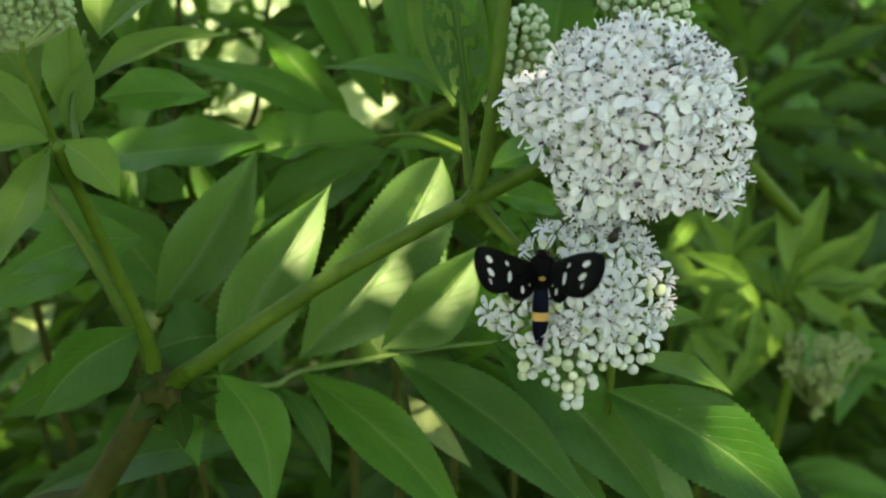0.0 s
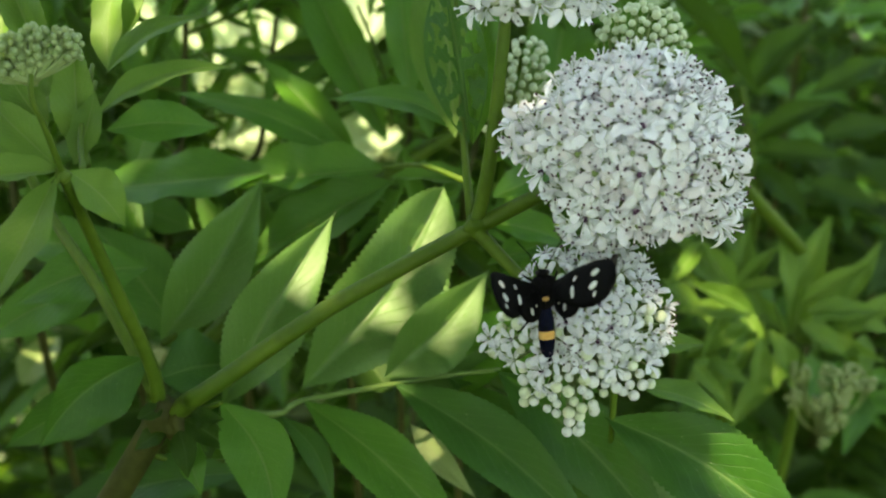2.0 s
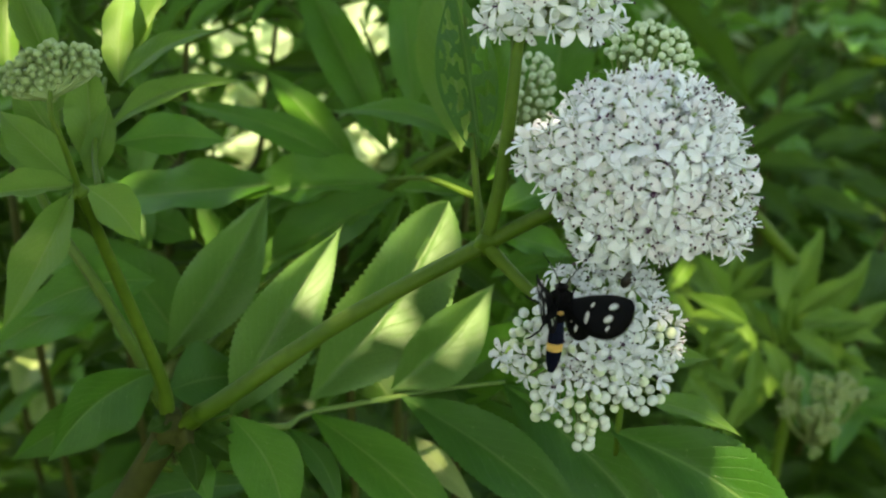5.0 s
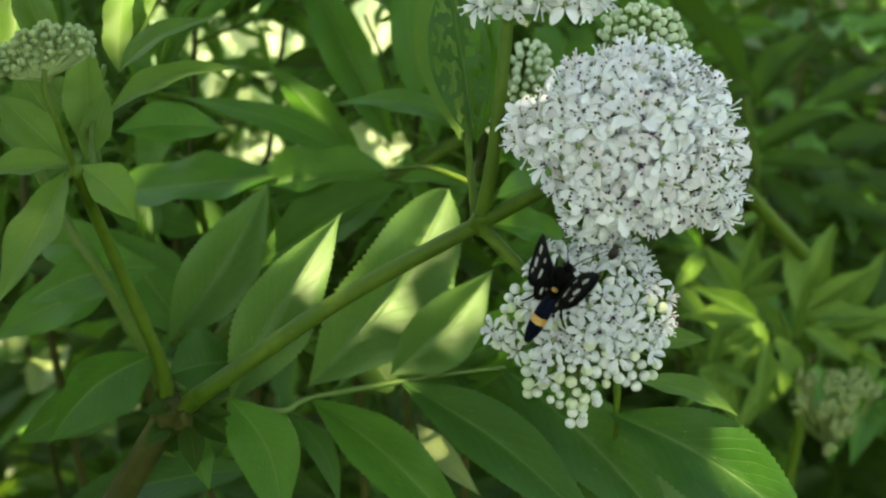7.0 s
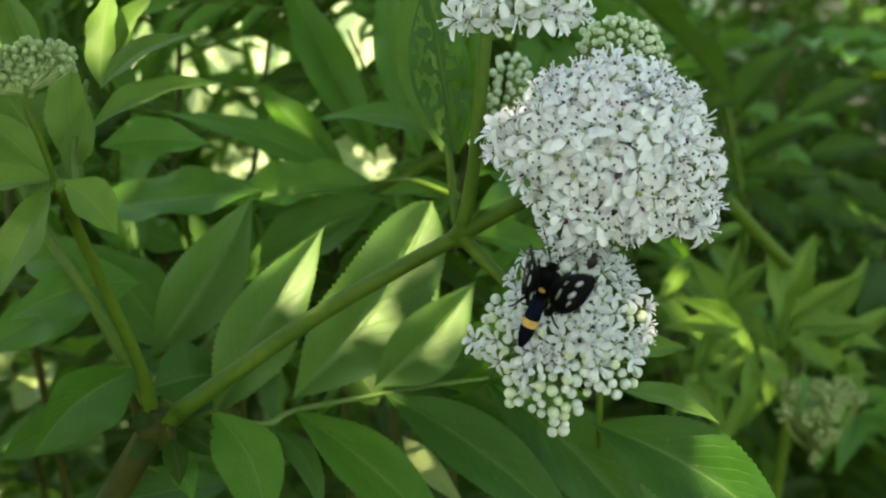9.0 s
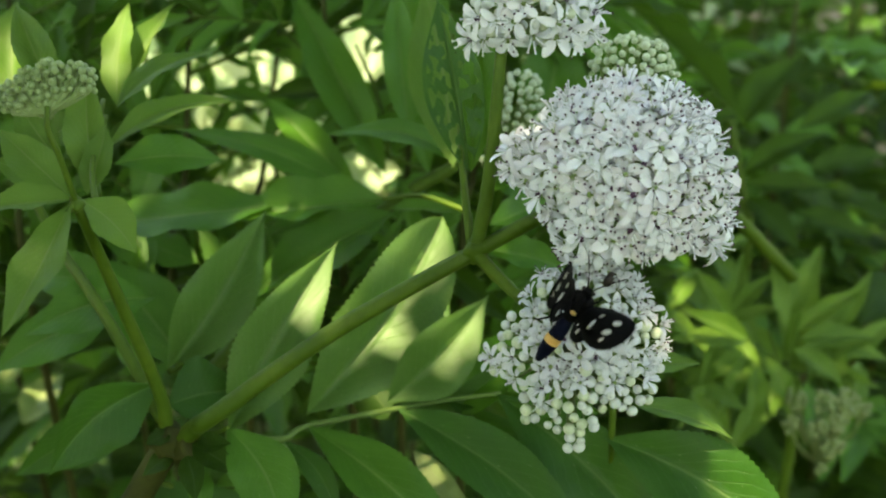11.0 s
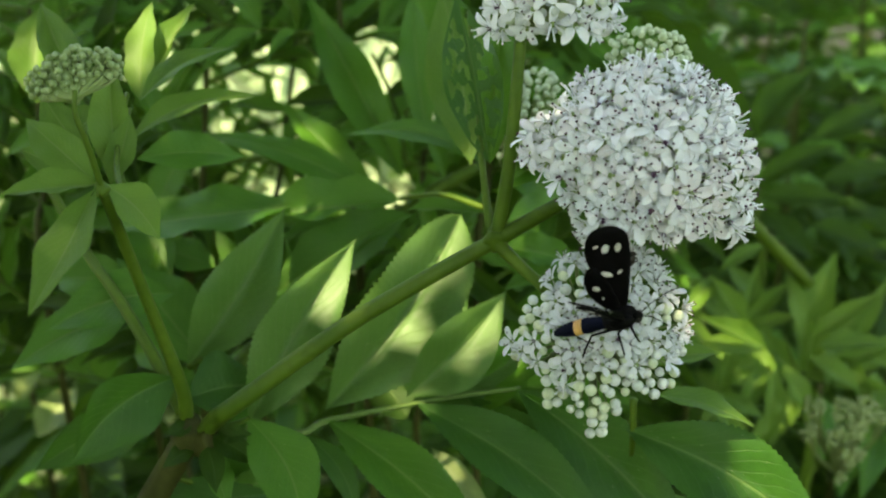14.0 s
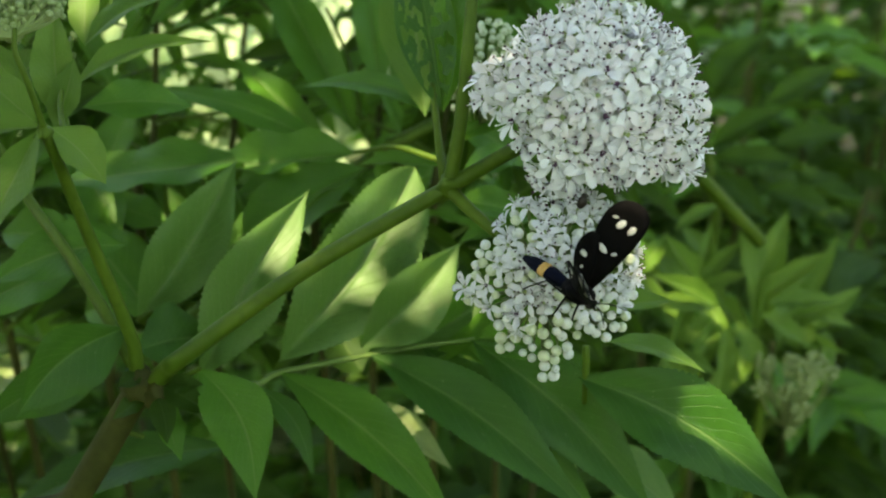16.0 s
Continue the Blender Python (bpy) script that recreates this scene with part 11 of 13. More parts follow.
leaflet(lf, (-0.183, -0.05, 1.077), (-0.169, -0.066, 1.035), 0.0110, -12, 1, COARSE["leaf_green"])
lf = compound_leaf(side, [(-0.145, -0.039, 1.033), (-0.146, -0.04, 1.03), (-0.147, -0.042, 1.027)])
leaflet(lf, (-0.147, -0.042, 1.027), (-0.155, -0.058, 1.007), 0.0071, 7, 1, COARSE["leaf_green"])
lf = compound_leaf(side, [(-0.08, -0.133, 1.06), (-0.074, -0.133, 1.059), (-0.067, -0.134, 1.058)])
leaflet(lf, (-0.067, -0.134, 1.058), (-0.014, -0.147, 1.054), 0.0115, 19, 4, COARSE["leaf_green"])
lf = compound_leaf(side, [(-0.064, -0.062, 1.079), (-0.063, -0.061, 1.081), (-0.062, -0.06, 1.084)])
leaflet(lf, (-0.062, -0.06, 1.084), (-0.056, -0.034, 1.1), 0.0065, -20, 1, COARSE["leaf_green"])
lf = compound_leaf(side, [(0.046, -0.018, 1.145), (0.046, -0.021, 1.139), (0.047, -0.024, 1.133)])
leaflet(lf, (0.047, -0.024, 1.133), (0.049, -0.062, 1.087), 0.0132, 6, 1, COARSE["leaf_green"])
lf = compound_leaf(side, [(-0.256, -0.057, 1.032), (-0.26, -0.056, 1.035), (-0.265, -0.055, 1.037)])
leaflet(lf, (-0.265, -0.055, 1.037), (-0.306, -0.04, 1.054), 0.0118, -8, 4, COARSE["leaf_green"])
lf = compound_leaf(side, [(-0.025, -0.136, 1.003), (-0.028, -0.135, 1.005), (-0.031, -0.134, 1.007)])
leaflet(lf, (-0.031, -0.134, 1.007), (-0.055, -0.144, 1.028), 0.0080, 4, 4, COARSE["leaf_deep_shade"])
lf = compound_leaf(side, [(-0.058, -0.121, 1.081), (-0.059, -0.12, 1.083), (-0.06, -0.12, 1.084)])
leaflet(lf, (-0.06, -0.12, 1.084), (-0.068, -0.117, 1.098), 0.0047, -14, 3, COARSE["leaf_green"])
lf = compound_leaf(side, [(-0.113, -0.092, 1.031), (-0.114, -0.094, 1.028), (-0.115, -0.095, 1.025)])
leaflet(lf, (-0.115, -0.095, 1.025), (-0.124, -0.096, 0.995), 0.0076, 9, 3, COARSE["leaf_green"])
lf = compound_leaf(side, [(-0.183, -0.047, 1.115), (-0.182, -0.049, 1.111), (-0.181, -0.051, 1.107)])
leaflet(lf, (-0.181, -0.051, 1.107), (-0.168, -0.083, 1.079), 0.0106, 19, 0, COARSE["leaf_green"])
lf = compound_leaf(side, [(-0.017, -0.113, 0.983), (-0.013, -0.113, 0.984), (-0.01, -0.112, 0.985)])
leaflet(lf, (-0.01, -0.112, 0.985), (0.018, -0.123, 0.996), 0.0077, -10, 2, COARSE["leaf_green"])
lf = compound_leaf(side, [(-0.052, -0.124, 1.023), (-0.055, -0.125, 1.02), (-0.057, -0.126, 1.018)])
leaflet(lf, (-0.057, -0.126, 1.018), (-0.08, -0.133, 0.995), 0.0079, 9, 1, COARSE["leaf_deep_shade"])
lf = compound_leaf(side, [(0.035, -0.083, 1.003), (0.031, -0.082, 1.006), (0.026, -0.08, 1.009)])
leaflet(lf, (0.026, -0.08, 1.009), (-0.009, -0.065, 1.034), 0.0135, -5, 2, COARSE["leaf_deep_shade"])
lf = compound_leaf(side, [(0.005, -0.091, 1.022), (-0.001, -0.092, 1.02), (-0.008, -0.094, 1.017)])
leaflet(lf, (-0.008, -0.094, 1.017), (-0.061, -0.097, 0.997), 0.0155, -6, 3, COARSE["leaf_deep_shade"])
lf = compound_leaf(side, [(-0.183, -0.045, 1.026), (-0.187, -0.044, 1.03), (-0.191, -0.042, 1.034)])
leaflet(lf, (-0.191, -0.042, 1.034), (-0.213, -0.048, 1.067), 0.0096, 8, 4, COARSE["leaf_green"])
lf = compound_leaf(side, [(-0.098, -0.138, 0.986), (-0.094, -0.139, 0.984), (-0.09, -0.139, 0.983)])
leaflet(lf, (-0.09, -0.139, 0.983), (-0.057, -0.151, 0.977), 0.0082, 20, 4, COARSE["leaf_green"])
lf = compound_leaf(side, [(-0.191, -0.088, 1.079), (-0.188, -0.087, 1.081), (-0.185, -0.086, 1.083)])
leaflet(lf, (-0.185, -0.086, 1.083), (-0.161, -0.081, 1.1), 0.0060, 0, 2, COARSE["leaf_green"])
lf = compound_leaf(side, [(-0.136, -0.052, 1.072), (-0.133, -0.053, 1.07), (-0.131, -0.054, 1.069)])
leaflet(lf, (-0.131, -0.054, 1.069), (-0.115, -0.042, 1.05), 0.0060, -10, 0, COARSE["leaf_green"])
lf = compound_leaf(side, [(-0.053, -0.11, 1.021), (-0.047, -0.109, 1.024), (-0.042, -0.107, 1.027)])
leaflet(lf, (-0.042, -0.107, 1.027), (0.005, -0.084, 1.048), 0.0128, 5, 3, COARSE["leaf_green"])
lf = compound_leaf(side, [(-0.124, -0.098, 1.034), (-0.128, -0.098, 1.035), (-0.132, -0.098, 1.035)])
leaflet(lf, (-0.132, -0.098, 1.035), (-0.16, -0.109, 1.044), 0.0076, 20, 3, COARSE["leaf_green"])
lf = compound_leaf(side, [(0.035, -0.106, 1.083), (0.034, -0.108, 1.078), (0.033, -0.11, 1.073)])
leaflet(lf, (0.033, -0.11, 1.073), (0.027, -0.126, 1.031), 0.0110, 3, 2, COARSE["leaf_green"])
lf = compound_leaf(side, [(-0.239, -0.08, 1.032), (-0.242, -0.082, 1.028), (-0.245, -0.084, 1.024)])
leaflet(lf, (-0.245, -0.084, 1.024), (-0.263, -0.106, 0.995), 0.0110, 12, 1, COARSE["leaf_green"])
lf = compound_leaf(side, [(-0.324, -0.051, 1.015), (-0.319, -0.052, 1.013), (-0.314, -0.053, 1.011)])
leaflet(lf, (-0.314, -0.053, 1.011), (-0.275, -0.054, 0.99), 0.0095, -12, 4, COARSE["leaf_green"])
lf = compound_leaf(side, [(-0.097, -0.058, 1.076), (-0.095, -0.056, 1.079), (-0.092, -0.055, 1.082)])
leaflet(lf, (-0.092, -0.055, 1.082), (-0.07, -0.025, 1.1), 0.0076, -5, 1, COARSE["leaf_green"])
lf = compound_leaf(side, [(-0.141, -0.069, 1.057), (-0.135, -0.069, 1.057), (-0.129, -0.069, 1.057)])
leaflet(lf, (-0.129, -0.069, 1.057), (-0.081, -0.053, 1.052), 0.0123, 1, 3, COARSE["leaf_green"])
lf = compound_leaf(side, [(-0.048, -0.053, 1.107), (-0.042, -0.053, 1.108), (-0.035, -0.052, 1.109)])
leaflet(lf, (-0.035, -0.052, 1.109), (0.02, -0.03, 1.114), 0.0146, -14, 1, COARSE["leaf_green"])
lf = compound_leaf(side, [(-0.112, -0.108, 1.025), (-0.113, -0.107, 1.027), (-0.114, -0.106, 1.03)])
leaflet(lf, (-0.114, -0.106, 1.03), (-0.123, -0.097, 1.049), 0.0056, 14, 3, COARSE["leaf_deep_shade"])
lf = compound_leaf(side, [(-0.08, -0.107, 1.112), (-0.078, -0.108, 1.109), (-0.076, -0.109, 1.107)])
leaflet(lf, (-0.076, -0.109, 1.107), (-0.062, -0.12, 1.088), 0.0064, 0, 2, COARSE["leaf_green"])
lf = compound_leaf(side, [(-0.133, -0.039, 1.093), (-0.137, -0.04, 1.091), (-0.141, -0.041, 1.089)])
leaflet(lf, (-0.141, -0.041, 1.089), (-0.172, -0.053, 1.074), 0.0080, 5, 0, COARSE["leaf_green"])
lf = compound_leaf(side, [(-0.132, -0.058, 1.009), (-0.127, -0.059, 1.008), (-0.123, -0.059, 1.007)])
leaflet(lf, (-0.123, -0.059, 1.007), (-0.086, -0.081, 1.001), 0.0099, -14, 2, COARSE["leaf_deep_shade"])
lf = compound_leaf(side, [(-0.086, -0.092, 1.099), (-0.088, -0.094, 1.096), (-0.089, -0.095, 1.092)])
leaflet(lf, (-0.089, -0.095, 1.092), (-0.1, -0.121, 1.067), 0.0093, -11, 4, COARSE["leaf_green"])
lf = compound_leaf(side, [(-0.125, -0.071, 1.055), (-0.126, -0.069, 1.059), (-0.127, -0.068, 1.062)])
leaflet(lf, (-0.127, -0.068, 1.062), (-0.133, -0.058, 1.091), 0.0064, 14, 1, COARSE["leaf_green"])
lf = compound_leaf(side, [(-0.276, -0.04, 1.123), (-0.272, -0.042, 1.118), (-0.269, -0.045, 1.113)])
leaflet(lf, (-0.269, -0.045, 1.113), (-0.239, -0.068, 1.074), 0.0143, -8, 1, COARSE["leaf_green"])
lf = compound_leaf(side, [(-0.181, -0.034, 1.042), (-0.179, -0.033, 1.044), (-0.178, -0.032, 1.046)])
leaflet(lf, (-0.178, -0.032, 1.046), (-0.171, -0.008, 1.059), 0.0064, 10, 0, COARSE["leaf_green"])
lf = compound_leaf(side, [(-0.064, -0.058, 1.107), (-0.062, -0.059, 1.105), (-0.06, -0.06, 1.102)])
leaflet(lf, (-0.06, -0.06, 1.102), (-0.046, -0.05, 1.079), 0.0071, -10, 2, COARSE["leaf_green"])
lf = compound_leaf(side, [(-0.152, -0.049, 1.009), (-0.149, -0.048, 1.011), (-0.146, -0.047, 1.014)])
leaflet(lf, (-0.146, -0.047, 1.014), (-0.123, -0.045, 1.036), 0.0065, 12, 3, COARSE["leaf_deep_shade"])
lf = compound_leaf(side, [(-0.048, -0.035, 1.056), (-0.045, -0.036, 1.054), (-0.043, -0.037, 1.052)])
leaflet(lf, (-0.043, -0.037, 1.052), (-0.023, -0.051, 1.037), 0.0060, -8, 0, COARSE["leaf_deep_shade"])
lf = compound_leaf(side, [(-0.146, -0.123, 1.044), (-0.144, -0.122, 1.047), (-0.142, -0.12, 1.05)])
leaflet(lf, (-0.142, -0.12, 1.05), (-0.127, -0.104, 1.071), 0.0065, -3, 3, COARSE["leaf_green"])
lf = compound_leaf(side, [(-0.199, -0.067, 1.085), (-0.198, -0.065, 1.088), (-0.197, -0.064, 1.091)])
leaflet(lf, (-0.197, -0.064, 1.091), (-0.184, -0.058, 1.118), 0.0089, 19, 0, COARSE["leaf_green"])
lf = compound_leaf(side, [(-0.117, -0.075, 1.043), (-0.121, -0.074, 1.045), (-0.124, -0.073, 1.047)])
leaflet(lf, (-0.124, -0.073, 1.047), (-0.148, -0.064, 1.066), 0.0074, -7, 1, COARSE["leaf_green"])
lf = compound_leaf(side, [(-0.013, -0.13, 1.057), (-0.02, -0.129, 1.06), (-0.026, -0.128, 1.062)])
leaflet(lf, (-0.026, -0.128, 1.062), (-0.076, -0.136, 1.084), 0.0135, 11, 4, COARSE["leaf_green"])
lf = compound_leaf(side, [(-0.164, -0.124, 1.021), (-0.16, -0.124, 1.021), (-0.156, -0.124, 1.021)])
leaflet(lf, (-0.156, -0.124, 1.021), (-0.12, -0.13, 1.022), 0.0070, -11, 3, COARSE["leaf_deep_shade"])
lf = compound_leaf(side, [(-0.17, -0.115, 1.055), (-0.167, -0.114, 1.058), (-0.165, -0.113, 1.06)])
leaflet(lf, (-0.165, -0.113, 1.06), (-0.153, -0.086, 1.074), 0.0077, -4, 3, COARSE["leaf_green"])
lf = compound_leaf(side, [(-0.188, -0.111, 1.087), (-0.194, -0.11, 1.09), (-0.2, -0.108, 1.093)])
leaflet(lf, (-0.2, -0.108, 1.093), (-0.247, -0.101, 1.117), 0.0160, -10, 1, COARSE["leaf_green"])
lf = compound_leaf(side, [(-0.113, -0.085, 1.011), (-0.114, -0.083, 1.015), (-0.116, -0.082, 1.018)])
leaflet(lf, (-0.116, -0.082, 1.018), (-0.124, -0.079, 1.052), 0.0070, 14, 1, COARSE["leaf_green"])
lf = compound_leaf(side, [(0.063, -0.105, 1.093), (0.057, -0.105, 1.093), (0.052, -0.104, 1.094)])
leaflet(lf, (0.052, -0.104, 1.094), (0.007, -0.112, 1.103), 0.0106, -14, 3, COARSE["leaf_green"])
lf = compound_leaf(side, [(-0.17, -0.085, 1.092), (-0.164, -0.085, 1.092), (-0.158, -0.085, 1.092)])
leaflet(lf, (-0.158, -0.085, 1.092), (-0.105, -0.094, 1.097), 0.0121, -1, 2, COARSE["leaf_green"])
lf = compound_leaf(side, [(-0.148, -0.082, 1.079), (-0.153, -0.084, 1.075), (-0.158, -0.085, 1.072)])
leaflet(lf, (-0.158, -0.085, 1.072), (-0.193, -0.109, 1.051), 0.0126, 13, 1, COARSE["leaf_green"])
lf = compound_leaf(side, [(-0.236, -0.136, 1.031), (-0.233, -0.139, 1.025), (-0.229, -0.141, 1.019)])
leaflet(lf, (-0.229, -0.141, 1.019), (-0.194, -0.18, 0.983), 0.0139, 19, 2, COARSE["leaf_green"])
lf = compound_leaf(side, [(-0.145, -0.113, 1.076), (-0.146, -0.112, 1.077), (-0.147, -0.111, 1.079)])
leaflet(lf, (-0.147, -0.111, 1.079), (-0.155, -0.102, 1.093), 0.0045, 16, 4, COARSE["leaf_green"])


# ---- flower heads ----
def flower_mesh(seed, petal_material):
    """An open flower of radius 1: five petals, a purple eye, five stamens with dark anthers. It looks along +z."""
    rnd = random.Random(seed)
    bm = bmesh.new()
    droop, start = rnd.uniform(-0.35, 0.4), rnd.uniform(0, 6)
    for k in range(5):
        a = start + k * 2 * math.pi / 5 + rnd.uniform(-0.12, 0.12)
        lift, long, wide = droop + rnd.uniform(-0.15, 0.15), rnd.uniform(0.88, 1.1), rnd.uniform(0.20, 0.28)
        ca, sa = math.cos(a), math.sin(a)
        rows = []
        for r, w, up in ((0.06, 0.10, 0.0), (0.35, 0.80, 0.10), (0.62, 1.0, 0.14), (0.86, 0.78, 0.10), (1.0, 0.28, 0.02)):
            row = []
            for s in (-1, 0, 1):
                x, y = r * long, s * w * wide
                z = up + 0.10 * abs(s) * w - lift * r * r
                row.append(bm.verts.new((x * ca - y * sa, x * sa + y * ca, z)))
            rows.append(row)
        for p, q in zip(rows, rows[1:]):
            for s in (0, 1):
                bm.faces.new((p[s], q[s], q[s + 1], p[s + 1])).material_index = 0
        # a stamen between two petals
        b = a + math.pi / 5 + rnd.uniform(-0.2, 0.2)
        top = Vector((0.42 * math.cos(b), 0.42 * math.sin(b), rnd.uniform(0.5, 0.85)))
        tube(bm, [Vector((0.1 * math.cos(b), 0.1 * math.sin(b), 0.05)), top * 0.6, top], (0.05, 0.04), 4, 0)
        ball(bm, top, (0.055, 0.075, 0.055), 1 if seed % 3 and k != seed % 5 else 0, 6, 4)
    ball(bm, (0, 0, 0.08), (0.17, 0.17, 0.14), 2 if seed in (3, 5) else 3, 8, 5)
    return mesh_of(bm, "flower", [petal_material, ANTHER, CENTRE, STALK])


def bud_mesh(material, seed):
    """A round bud of radius 1 with five shallow seams that meet in a dimple on top."""
    bm = bmesh.new()
    ball(bm, (0, 0, 0), 1.0, 0, 20, 9)
    for v in bm.verts:
        a, h = math.atan2(v.co.y, v.co.x), v.co.z
        seam = max(0.0, math.cos(2.5 * a + seed)) ** 10 if h > 0 else 0.0
        v.co *= 1 - 0.16 * seam * max(0, h) ** 0.5 - (0.12 if h > 0.97 else 0.0)
        v.co.z *= 0.94
    ball(bm, (0, 0, 0.84), (0.11, 0.11, 0.08), 1, 6, 4)
    tube(bm, [Vector((0, 0, -1.9)), Vector((0, 0, -0.85))], (0.16, 0.24), 5, 2)
    return mesh_of(bm, "bud", [material, CENTRE if seed == 3 else BUD_PALE, STALK])


FLOWERS = [flower_mesh(s, PETAL_PINK if s % 4 == 0 else PETAL) for s in range(9)]
# flowers of the lower head, darkened for shade
FLOWERS_SHADED = [flower_mesh(s, PETAL_SHADED) for s in range(9)]
BUD_WHITE_MESH = [bud_mesh(BUD_WHITE if s % 5 > 1 else BUD_PALE, s) for s in range(5)]
BUD_TIGHT_MESH = [bud_mesh(BUD_TIGHT, s) for s in range(3)]
BUD_SHADED_MESH = [bud_mesh(BUD_SHADED, s) for s in range(3)]
BUD_GREEN_MESH = [bud_mesh(BUD_GREEN, s) for s in range(3)]
# the axes of a flower head that leans towards the open side: right, up along the dome, outward
LEAN = Matrix(((1, 0, 0), (0, 0.4226, 0.9063), (0, -0.9063, 0.4226))).transposed()


def flower_head(centre, root, lobes, bulge, gap, share_open, flower_size, bud_size, buds, buds_below, buds_left, filled, seed, label):
    """A head of flowers and buds on the surface of a lumpy dome made of lobes (across, up, radius, in millimetres), on stalks from its root."""
    rnd = random.Random(seed)
    centre, root = Vector(centre), Vector(root)
    head = thing("flower_head", root, label, "flower", "flower heads of the dwarf elder")
    reach = max(max(abs(u) + r for u, _, r in lobes), max(abs(v) + r for _, v, r in lobes))

    def height(u, v):
        best = None
        for lu, lv, r in lobes:
            d2 = (u - lu) ** 2 + (v - lv) ** 2
            if d2 < r * r:
                h = 0.55 * math.sqrt(r * r - d2)
                best = h if best is None else max(best, h)
        if best is None:
            return None
        dome = bulge * (1 - 0.75 * (u * u + v * v) / (reach * reach))
        return 0.5 * best + dome

    placed, stalks = [], bmesh.new()
    hub = LEAN.inverted() @ (root - centre) * 1000
    for n in range(9000):
        u, v = rnd.uniform(-reach, reach), rnd.uniform(-reach, reach)
        w = height(u, v)
        if w is None:
            continue
        w += rnd.uniform(-1.2, 0.4) - (3.0 if filled and n > 5000 else 0.0)
        spot = Vector((u, v, w))
        near = gap * rnd.uniform(0.85, 1.1)
        opened = rnd.random() < share_open and v > buds_below + rnd.gauss(0, 3.5) and (u > buds_left or rnd.random() < 0.4)
        if not opened:
            near *= 0.92
        if any((spot - q).length < near for q in placed):
            continue
        placed.append(spot)
        e = 0.8
        hx = [height(u + a, v + b) for a, b in ((e, 0), (-e, 0), (0, e), (0, -e))]
        hx = [w - 2.0 if h is None else h for h in hx]
        normal = Vector(((hx[1] - hx[0]) / (2 * e), (hx[3] - hx[2]) / (2 * e), 1.0)).normalized()
        normal = (normal + Vector((rnd.gauss(0, 0.30), rnd.gauss(0.08, 0.30), 0.1))).normalized()
        world_spot = centre + LEAN @ spot / 1000
        turn = (LEAN @ normal).to_track_quat("Z", "Y").to_matrix().to_4x4() @ Matrix.Rotation(rnd.uniform(0, 6.28), 4, "Z")
        if opened:
            ob, size = new("flower", (FLOWERS if flower_size > 0.004 else FLOWERS_SHADED)[rnd.randrange(9)]), flower_size * rnd.uniform(0.85, 1.12)
        else:
            ob, size = new("bud", buds[rnd.randrange(len(buds))]), bud_size * rnd.uniform(0.72, 1.08)
        ob.parent = head
        ob.matrix_parent_inverse = Matrix.Translation(root).inverted()
        ob.matrix_basis = Matrix.Translation(world_spot) @ turn @ Matrix.Diagonal((size, size, size, 1))
        foot = spot - normal * (bud_size * 1900 if not opened else 0.5)
        mid = hub.lerp(foot, 0.55) + Vector((u, v, 0)) * 0.18
        line = [LEAN @ q / 1000 + centre - root for q in (hub, mid, foot)]
        tube(stalks, smooth_line(line, 3), (0.00045, 0.00028), 4)
    tagged(part("stalk_branching", stalks, STALK, head), kind="stuff")
    return head


flower_head((0.0454, 0.2144, 1.1251), (0.0446, 0.2295, 1.1124), [(0.4, 2.5, 17.5), (-7.4, 6.1, 12.5), (7.5, 4.7, 12.1), (13.0, -7.1, 10.5), (-7.6, -9.0, 10.5), (-22.4, 2.7, 5.7), (3.4, -7.1, 13.5), (19.4, -14.3, 4.2), (-10.1, -16.4, 5.2), (-15.0, -1.6, 7.4), (-0.9, 13.3, 6.1)], 20, 3.85, 0.93, 0.0050, 0.0013, BUD_WHITE_MESH, -99.0, -99.0, 1, 3,
            "domed head of open white flowers with dark purple anthers")
flower_head((0.0349, 0.2012, 1.0838), (0.0356, 0.2133, 1.0768), [(0.0, 6.6, 12.4), (9.2, 4.0, 10.3), (-6.6, 13.2, 6.3), (12.9, -3.3, 6.1), (5.9, 14.5, 7.7), (-12.6, 4.0, 7.1), (-18.5, -1.1, 4.5), (-3.3, -12.6, 7.6), (-2.4, -20.8, 3.2), (9.9, -7.3, 7.4), (-10.6, -6.6, 6.1), (-12.6, -14.8, 2.1)], 16, 3.05, 0.74, 0.0036, 0.00140, BUD_WHITE_MESH, -7.0, -14.0, 0, 5,
            "half-open white flower head fringed with round unopened buds")
flower_head((0.0243, 0.2389, 1.1634), (0.0184, 0.2403, 1.157), [(-4.1, -2.8, 9.7), (-11.0, -6.9, 5.0), (11.7, -5.8, 5.5), (4.1, -1.4, 10.8), (6.9, -6.9, 5.8), (-7.6, -5.5, 6.9), (-1.4, -5.5, 5.5)], 14, 4.2, 0.6, 0.005, 0.0015, BUD_WHITE_MESH, -99.0, -99.0, 1, 7,
            "white flower head with buds above a tall green stalk")
flower_head((-0.0886, 0.2081, 1.1493), (-0.0867, 0.2018, 1.1453), [(-4.4, -0.9, 4.5), (1.2, 1.2, 5.2), (6.6, 2.1, 4.2), (-7.9, -1.9, 3.2), (0.0, -1.9, 4.0)], 4, 1.9, 0, 0.002, 0.0009, BUD_TIGHT_MESH, -99.0, -99.0, 1, 9,
            "flat-topped head of tight pale green flower buds")
